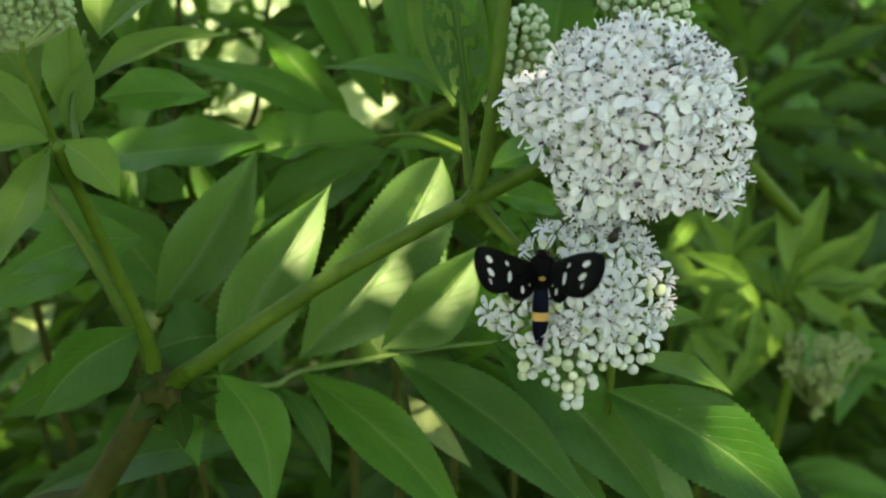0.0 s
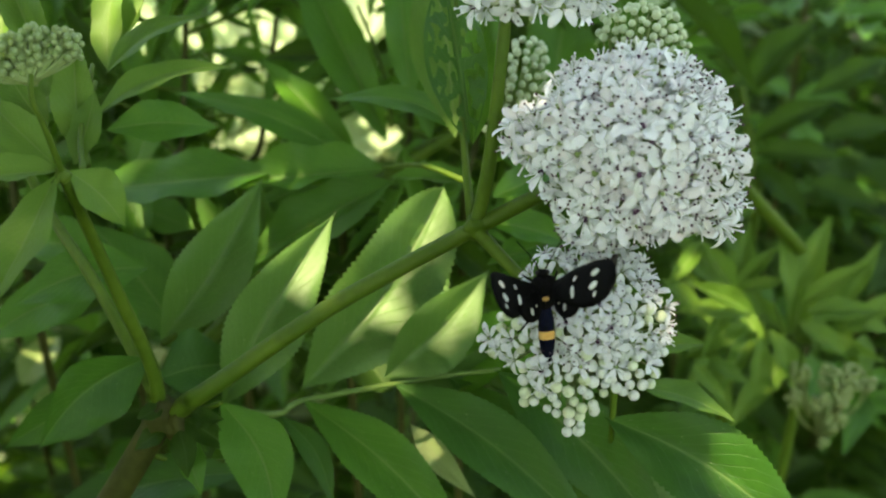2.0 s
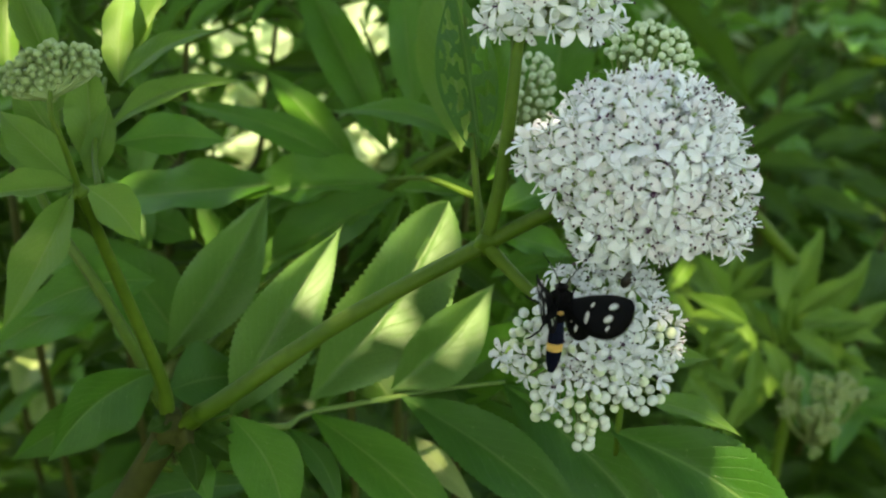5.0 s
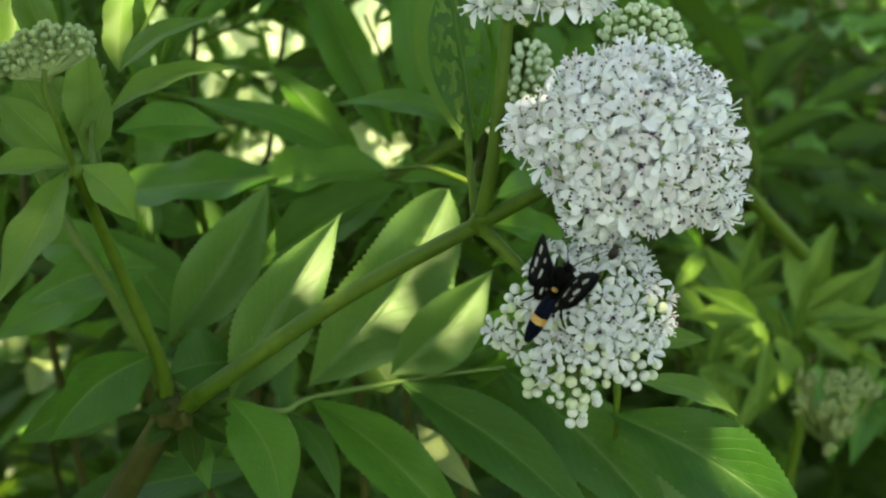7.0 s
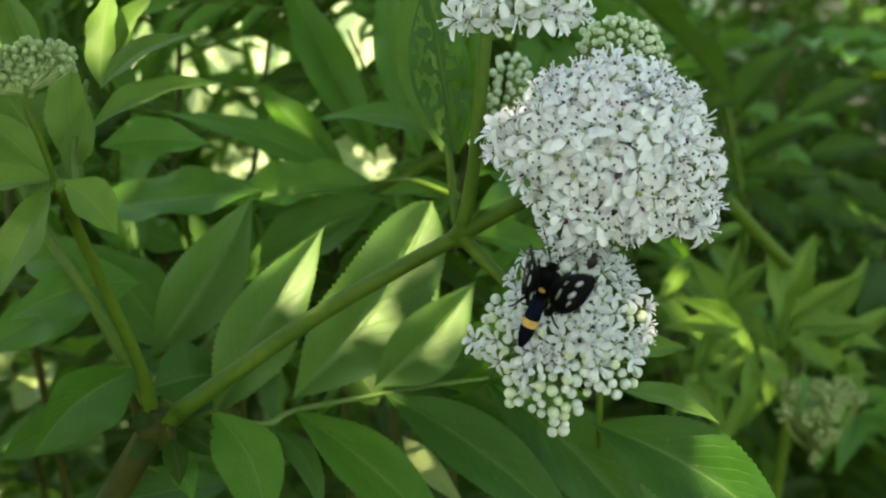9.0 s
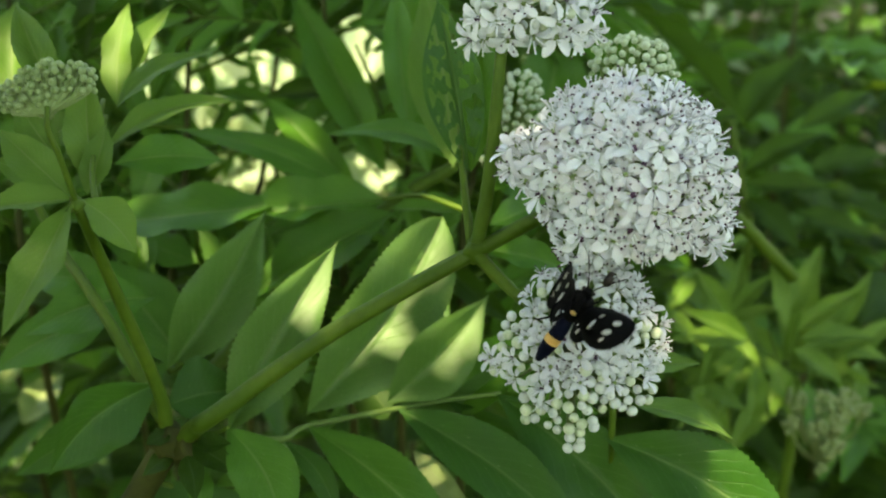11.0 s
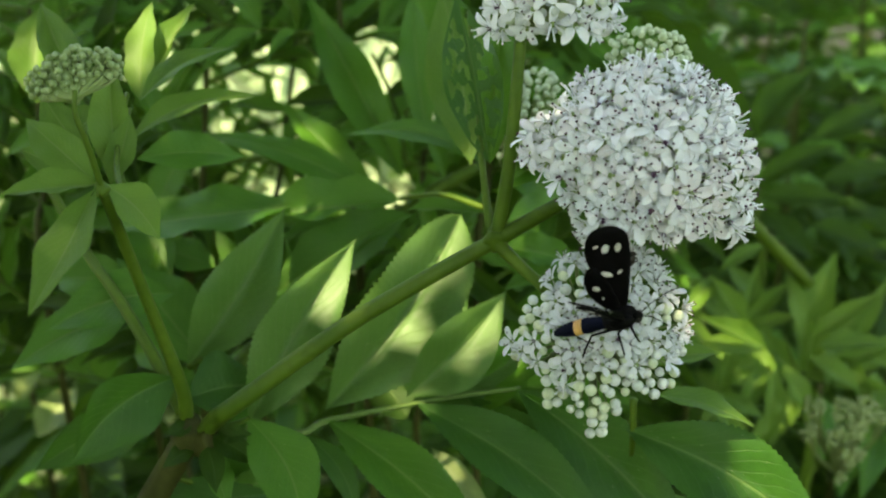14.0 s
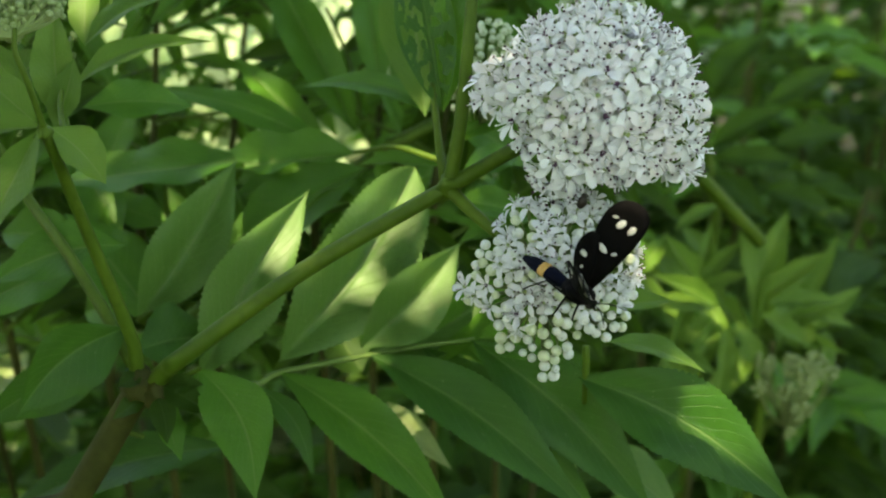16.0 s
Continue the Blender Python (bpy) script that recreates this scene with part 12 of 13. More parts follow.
flower_head((0.0243, 0.2923, 1.117), (0.0227, 0.2998, 1.0976), [(3.9, 10.3, 6.1), (-0.9, 0.9, 8.9), (-6.2, -8.0, 5.4), (-8.6, -1.8, 3.9), (1.8, 1.8, 7.9), (2.7, -6.2, 7.1), (-11.6, 0.9, 2.5)], 12, 3.1, 0, 0.002, 0.00135, BUD_GREEN_MESH, -99.0, -99.0, 0, 11,
            "head of pale green unopened buds behind the stalk")
flower_head((0.0555, 0.2606, 1.1388), (0.054, 0.2631, 1.1253), [(-1.9, 3.7, 6.2), (4.4, 2.8, 5.6), (-7.5, 3.7, 4.4), (7.5, -2.8, 5.6), (1.6, -3.4, 7.8), (10.0, -7.8, 3.4)], 14, 2.7, 0, 0.002, 0.0012, BUD_GREEN_MESH, -99.0, -99.0, 0, 13,
            "head of pale green unopened buds in shade")
flower_head((0.1789, 0.3839, 0.9466), (0.1901, 0.3941, 0.9094), [(-12.2, 8.1, 4.6), (0.8, 6.0, 5.4), (12.7, 6.0, 6.0), (-2.4, -6.0, 4.3), (5.1, -15.2, 5.1), (-14.3, -4.3, 3.8), (23.0, 2.7, 3.2), (1.4, -26.0, 2.4), (6.8, -2.7, 4.9)], 14, 3.1, 0, 0.003, 0.0019, BUD_SHADED_MESH, -99.0, -99.0, 0, 15,
            "drooping head of greyish green buds, darkened for shade")



# ---- plants behind ----
def elder_plant(name, foot, top, pairs, spread, leaf_size, material, seed, label, group, bare=0.0):
    """An upright plant with pairs of pinnate leaves up its stem; leaflets are parts of each leaf."""
    rnd = random.Random(seed)
    foot, top = Vector(foot), Vector(top)
    plant = thing(name, foot, label, "plant", group)
    bm = bmesh.new()
    rise = top - foot
    line = [Vector((0, 0, 0)), rise * 0.5 + Vector((rnd.uniform(-0.03, 0.03), rnd.uniform(-0.03, 0.03), 0)), rise]
    tube(bm, smooth_line(line, 6), (0.0045, 0.002), 8)
    part("stem", bm, STEM_BROWN, plant)
    for k in range(pairs):
        at = bare + (1 - bare) * (k + 0.6) / pairs
        node = smooth_line(line, 20)[min(40, int(at * 40))]
        around = k * 1.45 + rnd.uniform(-0.4, 0.4)
        for side in (0, math.pi):
            a = around + side + rnd.uniform(-0.3, 0.3)
            size = spread * (1.15 - 0.55 * at) * rnd.uniform(0.8, 1.15)
            out = Vector((math.cos(a), math.sin(a), 0))
            lift = rnd.uniform(0.15, 0.6)
            ends = [node, node + out * size * 0.5 + Vector((0, 0, size * 0.5 * lift)), node + out * size + Vector((0, 0, size * (0.5 * lift - 0.18)))]
            rachis = smooth_line(ends, 4)
            bm = bmesh.new()
            tube(bm, rachis, (0.0012, 0.0007), 5)
            leaf = part("leaf", bm, STEM, plant)
            cross = out.cross(Vector((0, 0, 1)))
            blades = []
            for q, where in enumerate((3, 5, 7)):
                for s in (-1, 1):
                    p = rachis[where]
                    way = (out * 0.65 + cross * s + Vector((0, 0, rnd.uniform(-0.45, 0.1)))).normalized()
                    blades.append((p, p + way * leaf_size * rnd.uniform(0.75, 1.1)))
            blades.append((rachis[8], rachis[8] + (out + Vector((0, 0, rnd.uniform(-0.5, 0)))).normalized() * leaf_size * 1.1))
            for p, tip in blades:
                ob = new("leaflet", COARSE[material.name][rnd.randrange(5)])
                ob.parent = leaf
                ob.matrix_basis = blade_pose(p, tip, (tip - p).length * rnd.uniform(0.26, 0.36), rnd.uniform(-25, 25), (rnd.uniform(-0.3, 0.3), rnd.uniform(-0.3, 0.2), 1))
    return plant


SUNNY = "leafy green dwarf elder in sun behind the flowers"
SHADY = "green dwarf elder in shade near the flowers"
rnd = random.Random(42)
# sunny side, behind the front leaves; low plants take the shade-darkened leaf colour
for x, y, z in ((-0.22, 0.60, 0.98), (-0.07, 0.66, 0.94), (0.05, 0.72, 1.0), (-0.32, 0.74, 0.98), (-0.17, 0.80, 0.86), (0.12, 0.90, 0.98), (-0.48, 0.90, 0.95), (-0.17, 0.50, 0.86), (-0.28, 0.54, 0.92), (-0.02, 0.52, 0.84), (0.13, 1.2, 1.02)):
    elder_plant("dwarf_elder", (x + rnd.uniform(-0.05, 0.05), y + rnd.uniform(-0.02, 0.06), 0), (x, y, z), 9, 0.10, 0.075, LEAF if z > 0.93 else LEAF_DEEP_SHADE, rnd.randrange(9999), SUNNY, "plants behind", 0.35)
# unseen plants close by on the open side, added to block sky light
for x, y, z in ((-0.42, 0.30, 1.36), (-0.38, 0.05, 1.4), (-0.36, 0.18, 1.36), (-0.5, 0.5, 1.3), (-0.42, -0.12, 1.4), (-0.32, 0.1, 1.05), (-0.31, 0.23, 1.02), (-0.30, -0.06, 1.28), (-0.26, -0.16, 1.34), (-0.25, 0.0, 1.16), (-0.23, -0.09, 1.2), (-0.31, 0.15, 1.12), (-0.2, -0.2, 1.25)):
    elder_plant("dwarf_elder", (x - 0.03, y, 0), (x, y, z), 6, 0.10, 0.092, LEAF, rnd.randrange(9999), SHADY, "plants behind", 0.3)
# shady side; most plants take the shade-darkened leaf colour
for x, y, z in ((0.25, 0.56, 0.90), (0.17, 0.62, 0.86), (0.33, 0.62, 0.96), (0.27, 0.72, 0.99), (0.40, 0.74, 0.92), (0.46, 0.86, 1.02), (0.34, 0.92, 1.0), (0.22, 1.02, 0.94), (0.55, 1.05, 1.0), (0.40, 1.2, 1.0), (0.08, 0.52, 0.80), (0.18, 0.50, 0.82), (0.28, 1.35, 1.0), (0.6, 1.35, 1.05), (0.45, 1.5, 1.1), (0.3, 0.8, 1.08), (0.42, 0.98, 1.12), (0.52, 0.8, 1.08), (0.3, 1.1, 1.1), (0.6, 1.2, 1.15), (0.48, 1.4, 1.32), (0.36, 1.5, 1.3), (0.60, 1.55, 1.36), (0.74, 1.5, 1.34)):
    elder_plant("dwarf_elder", (x + rnd.uniform(-0.05, 0.05), y + rnd.uniform(0.0, 0.08), 0), (x, y, z), 9 if y < 1.0 else 6, 0.09, 0.07 if y < 1.0 else 0.08, LEAF if rnd.random() < 0.35 else LEAF_DEEP_SHADE, rnd.randrange(9999), SHADY, "plants behind", 0.35)


def leaf_cloud(name, spots, material, label, category):
    """Leaves past counting as one object: rows of base, way, size."""
    rnd = random.Random(len(spots))
    bm = bmesh.new()
    uv = bm.loops.layers.uv.new("UVMap")
    for base, way, size in spots:
        m = blade_pose(base, base + way * size, size * rnd.uniform(0.26, 0.36), rnd.uniform(-40, 40), (rnd.uniform(-0.4, 0.4), rnd.uniform(-0.5, 0.3), 1))
        rows = []
        for v, w in ((0, 0.04), (0.16, 0.32), (0.36, 0.48), (0.62, 0.38), (0.84, 0.17), (1, 0.01)):
            rows.append([(bm.verts.new(m @ Vector((s * w, v, abs(s) * w * 0.25 - 0.16 * v * v))), (0.5 + s * w, v)) for s in (-1, 0, 1)])
        for p, q in zip(rows, rows[1:]):
            for s in (0, 1):
                four = (p[s], p[s + 1], q[s + 1], q[s])
                f = bm.faces.new([c[0] for c in four])
                for loop, c in zip(f.loops, four):
                    loop[uv].uv = c[1]
    ob = new(name, mesh_of(bm, name, material))
    return tagged(ob, label, category, kind="stuff")


def any_way(rnd, low=-0.6, high=0.3):
    a = rnd.uniform(0, 6.28)
    return Vector((math.cos(a), math.sin(a), rnd.uniform(low, high))).normalized()


def undergrowth():
    rnd = random.Random(77)
    low, tall = [], []
    for n in range(6500):
        y = rnd.uniform(0.40, 2.2)
        low.append((Vector((rnd.uniform(-0.9, 0.9) * (0.4 + y * 0.7), y, rnd.uniform(0.02, 0.5 + 0.2 * y))), any_way(rnd), rnd.uniform(0.06, 0.12)))
    # a ring of tall growth, taller on the unseen near side to block sky
    for n in range(19000):
        a = rnd.uniform(0, 6.28)
        r = rnd.uniform(1.5, 2.6) if math.sin(a) > -0.2 else rnd.uniform(1.2, 2.2)
        r += 1.3 * max(0.0, noise.noise((2.2 * math.cos(a), 2.2 * math.sin(a), 4.0)) + 0.35) * rnd.random()
        tall.append((Vector((r * math.cos(a), 0.4 + r * math.sin(a), (2.2 if math.sin(a) > -0.2 else 2.8) * rnd.random() ** 0.75)), any_way(rnd, -0.5, 0.5), rnd.uniform(0.08, 0.15)))
    for n in range(5000):
        a, r = rnd.uniform(0.5, 2.64), rnd.uniform(1.3, 2.5)
        tall.append((Vector((r * math.cos(a), 0.2 + r * math.sin(a), 1.3 * rnd.random() ** 0.8)), any_way(rnd, -0.5, 0.5), rnd.uniform(0.08, 0.14)))
    # made-up tall pale grass, a bright backdrop for the holes between leaves
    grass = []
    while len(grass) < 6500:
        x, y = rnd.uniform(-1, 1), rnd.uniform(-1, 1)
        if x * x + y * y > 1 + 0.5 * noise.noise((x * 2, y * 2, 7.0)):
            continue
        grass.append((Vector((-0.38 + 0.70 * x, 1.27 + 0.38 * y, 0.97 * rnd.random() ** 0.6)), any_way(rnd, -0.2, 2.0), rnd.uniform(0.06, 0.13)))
    leaf_cloud("tall_grass", grass, GRASS_BACKDROP, "pale grass added as a bright backdrop behind the plants", "grass")
    # low leaves in the shade-darkened colour
    leaf_cloud("undergrowth", low, LEAF_DEEP_SHADE, "dense low green leaves in deep shade on the soil", "undergrowth")
    leaf_cloud("thicket", tall, LEAF, "thicket of tall green plants ringed around to block low sky light", "thicket")


undergrowth()


# ---- an unseen tree, added so that its crown shades the flowers ----
def shade_tree(foot, crown, radius, crowns, gaps, leaves, seed):
    rnd = random.Random(seed)
    foot, crown = Vector(foot), Vector(crown)
    tree = thing("tree", foot, "unseen broadleaf tree added to shade the flowers", "tree")
    bm = bmesh.new()
    top = crown - foot
    tube(bm, smooth_line([Vector((0, 0, 0)), Vector((0.05, 0.02, top.z * 0.5)), top * 0.8 + Vector((0, 0, top.z * 0.15))], 6), (0.11, 0.03), 12)
    part("trunk", bm, BARK, tree)
    for k in range(7):
        a = k * 0.9
        start = Vector((0.05, 0.02, top.z * (0.5 + 0.05 * k)))
        end = top + Vector((math.cos(a) * radius[0] * 0.7, math.sin(a) * radius[1] * 0.7, rnd.uniform(-0.3, 0.4)))
        if k in (3, 5):
            continue  # left out so that sun reaches the chosen leaves
        bm = bmesh.new()
        tube(bm, smooth_line([start, start.lerp(end, 0.5) + Vector((0, 0, 0.15)), end], 5), (0.028, 0.006), 8)
        part("limb", bm, BARK, tree)
    # the crown: two lobes, each a cloud of leaves with holes aimed along the sun's way
    bm = bmesh.new()
    uv = bm.loops.layers.uv.new("UVMap")
    made = 0
    while made < leaves:
        centre, size, share, open_from = rnd.choices(crowns, [c[2] for c in crowns])[0]
        d = Vector((rnd.uniform(-1, 1), rnd.uniform(-1, 1), rnd.uniform(-1, 1)))
        if d.length > 1 + 0.25 * noise.noise(d * 3):
            continue
        base = Vector(centre) + Vector((d.x * size[0], d.y * size[1], d.z * size[2]))
        way = any_way(rnd, -0.7, 0.3)
        length = rnd.uniform(0.03, 0.046)
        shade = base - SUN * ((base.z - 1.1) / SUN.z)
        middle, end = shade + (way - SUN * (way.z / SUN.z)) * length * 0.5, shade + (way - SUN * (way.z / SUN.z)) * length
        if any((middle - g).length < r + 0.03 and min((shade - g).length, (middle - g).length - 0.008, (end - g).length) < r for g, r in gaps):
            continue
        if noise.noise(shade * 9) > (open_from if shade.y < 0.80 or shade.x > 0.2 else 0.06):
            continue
        # thinned on this side to let more sun onto the backdrop
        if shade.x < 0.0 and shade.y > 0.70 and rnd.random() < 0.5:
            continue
        made += 1
        base -= foot
        m = blade_pose(base, base + way * length, length * 0.6, rnd.uniform(-30, 30), (rnd.uniform(-0.5, 0.5), rnd.uniform(-0.5, 0.5), 1))
        pts = [((0, 0, 0), (0.5, 0)), ((0.45, 0.4, 0.06), (1, 0.4)), ((0, 1, -0.1), (0.5, 1)), ((-0.45, 0.4, 0.06), (0, 0.4))]
        vs = [bm.verts.new(m @ Vector(p)) for p, _ in pts]
        for tri in ((0, 1, 2), (0, 2, 3)):
            f = bm.faces.new([vs[i] for i in tri])
            for loop, i in zip(f.loops, tri):
                loop[uv].uv = pts[i][1]
    part("crown", bm, LEAF_DEEP_SHADE, tree, "crown of many small leaves with gaps aimed for sun patches")
    return tree


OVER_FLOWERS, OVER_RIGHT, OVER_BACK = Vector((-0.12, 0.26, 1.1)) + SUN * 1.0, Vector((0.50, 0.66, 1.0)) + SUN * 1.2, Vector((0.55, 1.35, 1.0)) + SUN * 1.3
# holes aimed through the crown to light chosen upper leaves, lower ones, plants behind
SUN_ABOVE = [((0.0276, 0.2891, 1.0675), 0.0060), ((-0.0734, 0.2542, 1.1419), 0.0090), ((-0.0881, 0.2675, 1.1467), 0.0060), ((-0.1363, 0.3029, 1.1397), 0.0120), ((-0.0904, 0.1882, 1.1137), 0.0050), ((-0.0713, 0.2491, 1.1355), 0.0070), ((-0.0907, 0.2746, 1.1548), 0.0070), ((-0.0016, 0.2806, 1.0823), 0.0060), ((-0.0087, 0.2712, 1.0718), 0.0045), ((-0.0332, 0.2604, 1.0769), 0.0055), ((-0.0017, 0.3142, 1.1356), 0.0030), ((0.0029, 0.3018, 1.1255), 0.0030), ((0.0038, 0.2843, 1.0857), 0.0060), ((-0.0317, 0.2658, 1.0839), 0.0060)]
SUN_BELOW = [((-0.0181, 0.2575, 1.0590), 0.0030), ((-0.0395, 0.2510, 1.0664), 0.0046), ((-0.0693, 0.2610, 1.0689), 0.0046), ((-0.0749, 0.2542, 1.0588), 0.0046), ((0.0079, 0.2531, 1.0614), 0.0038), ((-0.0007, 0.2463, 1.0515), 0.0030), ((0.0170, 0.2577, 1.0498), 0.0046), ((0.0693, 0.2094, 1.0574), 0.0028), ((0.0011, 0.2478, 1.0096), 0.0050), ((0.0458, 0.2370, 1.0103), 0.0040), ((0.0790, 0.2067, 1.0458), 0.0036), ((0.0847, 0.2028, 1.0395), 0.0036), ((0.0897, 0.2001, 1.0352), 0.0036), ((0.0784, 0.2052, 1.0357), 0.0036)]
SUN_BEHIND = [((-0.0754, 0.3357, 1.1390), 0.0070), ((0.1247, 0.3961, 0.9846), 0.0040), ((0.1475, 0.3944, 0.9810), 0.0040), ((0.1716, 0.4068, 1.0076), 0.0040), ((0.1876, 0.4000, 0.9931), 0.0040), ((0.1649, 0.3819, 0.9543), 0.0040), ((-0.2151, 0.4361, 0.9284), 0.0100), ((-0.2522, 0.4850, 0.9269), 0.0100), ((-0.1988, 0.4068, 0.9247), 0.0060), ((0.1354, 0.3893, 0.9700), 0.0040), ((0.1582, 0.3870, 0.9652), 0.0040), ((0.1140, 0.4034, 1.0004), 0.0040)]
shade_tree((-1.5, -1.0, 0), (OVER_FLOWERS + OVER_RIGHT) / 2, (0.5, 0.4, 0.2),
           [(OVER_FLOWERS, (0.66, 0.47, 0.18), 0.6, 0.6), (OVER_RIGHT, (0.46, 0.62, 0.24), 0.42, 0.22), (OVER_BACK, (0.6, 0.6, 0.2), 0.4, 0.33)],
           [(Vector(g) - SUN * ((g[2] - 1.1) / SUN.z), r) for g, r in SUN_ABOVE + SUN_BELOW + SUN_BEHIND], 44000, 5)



# ---- the moth ----
def sheet(bm, outline, thick, slot=0, rise=None):
    """A thin plate with the given outline, closed all round, slightly cambered."""
    rise = rise or (lambda x, y: 0.0)
    n = len(outline)
    cx, cy = sum(p[0] for p in outline) / n, sum(p[1] for p in outline) / n
    layers = []
    for side in (1, -1):
        rings = []
        for k in (1.0, 0.72, 0.4):
            rings.append([bm.verts.new((cx + (x - cx) * k, cy + (y - cy) * k, rise(cx + (x - cx) * k, cy + (y - cy) * k) + side * thick * (0.4 if k == 1 else 0.5))) for x, y in outline])
        mid = bm.verts.new((cx, cy, rise(cx, cy) + side * thick * 0.5))
        for a, b in zip(rings, rings[1:]):
            for i in range(n):
                f = (a[i], a[(i + 1) % n], b[(i + 1) % n], b[i])
                bm.faces.new(f if side > 0 else f[::-1]).material_index = slot
        for i in range(n):
            f = (rings[-1][i], rings[-1][(i + 1) % n], mid)
            bm.faces.new(f if side > 0 else f[::-1]).material_index = slot
        layers.append(rings[0])
    for i in range(n):
        j = (i + 1) % n
        bm.faces.new((layers[0][j], layers[0][i], layers[1][i], layers[1][j])).material_index = slot


def rounded(points, steps=4):
    """A closed smooth outline through a few points."""
    p, n, out = [Vector((*q, 0)) for q in points], len(points), []
    for i in range(n):
        a, b, c, d = p[i - 1], p[i], p[(i + 1) % n], p[(i + 2) % n]
        for s in range(steps):
            t = s / steps
            q = 0.5 * (2 * b + (c - a) * t + (2 * a - 5 * b + 4 * c - d) * t * t + (3 * b - a - 3 * c + d) * t ** 3)
            out.append((q.x, q.y))
    return out


WING = 0.0235


def wing_rise(x, y):
    return 0.05 * math.sin(min(max(x / WING, 0), 1) * 2.6) * WING - 0.12 * abs(y) * abs(y) / WING


def scaled(points):
    return [(x * WING, y * WING) for x, y in points]


def make_wing(moth, side):
    """A fore wing along +x with its front edge towards +y; hind wing and white windows are its parts."""
    bm = bmesh.new()
    sheet(bm, rounded(scaled([(0, 0.04), (0.3, 0.09), (0.62, 0.118), (0.88, 0.108), (0.985, 0.035), (1.0, -0.09), (0.93, -0.21), (0.78, -0.28), (0.57, -0.28), (0.34, -0.215), (0.12, -0.12), (0, -0.06)])), 0.00025, 0, wing_rise)
    wing = part("fore_wing", bm, MOTH_BLACK, moth, "black fore wing with white spots")
    bm = bmesh.new()
    sheet(bm, rounded(scaled([(0.0, -0.01), (0.22, -0.06), (0.42, -0.15), (0.50, -0.22), (0.47, -0.29), (0.35, -0.325), (0.19, -0.29), (0.04, -0.17)])), 0.00022, 0, lambda x, y: wing_rise(x, y) - 0.0004)
    part("hind_wing", bm, MOTH_BLACK, wing, "short black hind wing")
    spots = [(0.738, 0.012, 0.056, 0.028, 14), (0.72, -0.103, 0.058, 0.031, 20), (0.745, -0.185, 0.030, 0.014, 60), (0.438, 0.009, 0.032, 0.016, 40), (0.409, -0.111, 0.030, 0.060, 12),
             (0.256, -0.217, 0.026, 0.038, 20), (0.14, -0.16, 0.014, 0.011, 0)]
    for x, y, a, b, turn in spots:
        c, s = math.cos(radians(turn)), math.sin(radians(turn))
        ring = [(WING * (x + a * math.cos(k) * c - b * math.sin(k) * s), WING * (y + a * math.cos(k) * s + b * math.sin(k) * c)) for k in [i * math.pi / 7 for i in range(14)]]
        bm = bmesh.new()
        low = 0.0004 if x < 0.3 else 0.0
        sheet(bm, ring, 0.00040, 0, lambda px, py, low=low: wing_rise(px, py) - low)
        part("white_spot", bm, MOTH_WHITE, wing)
    return wing


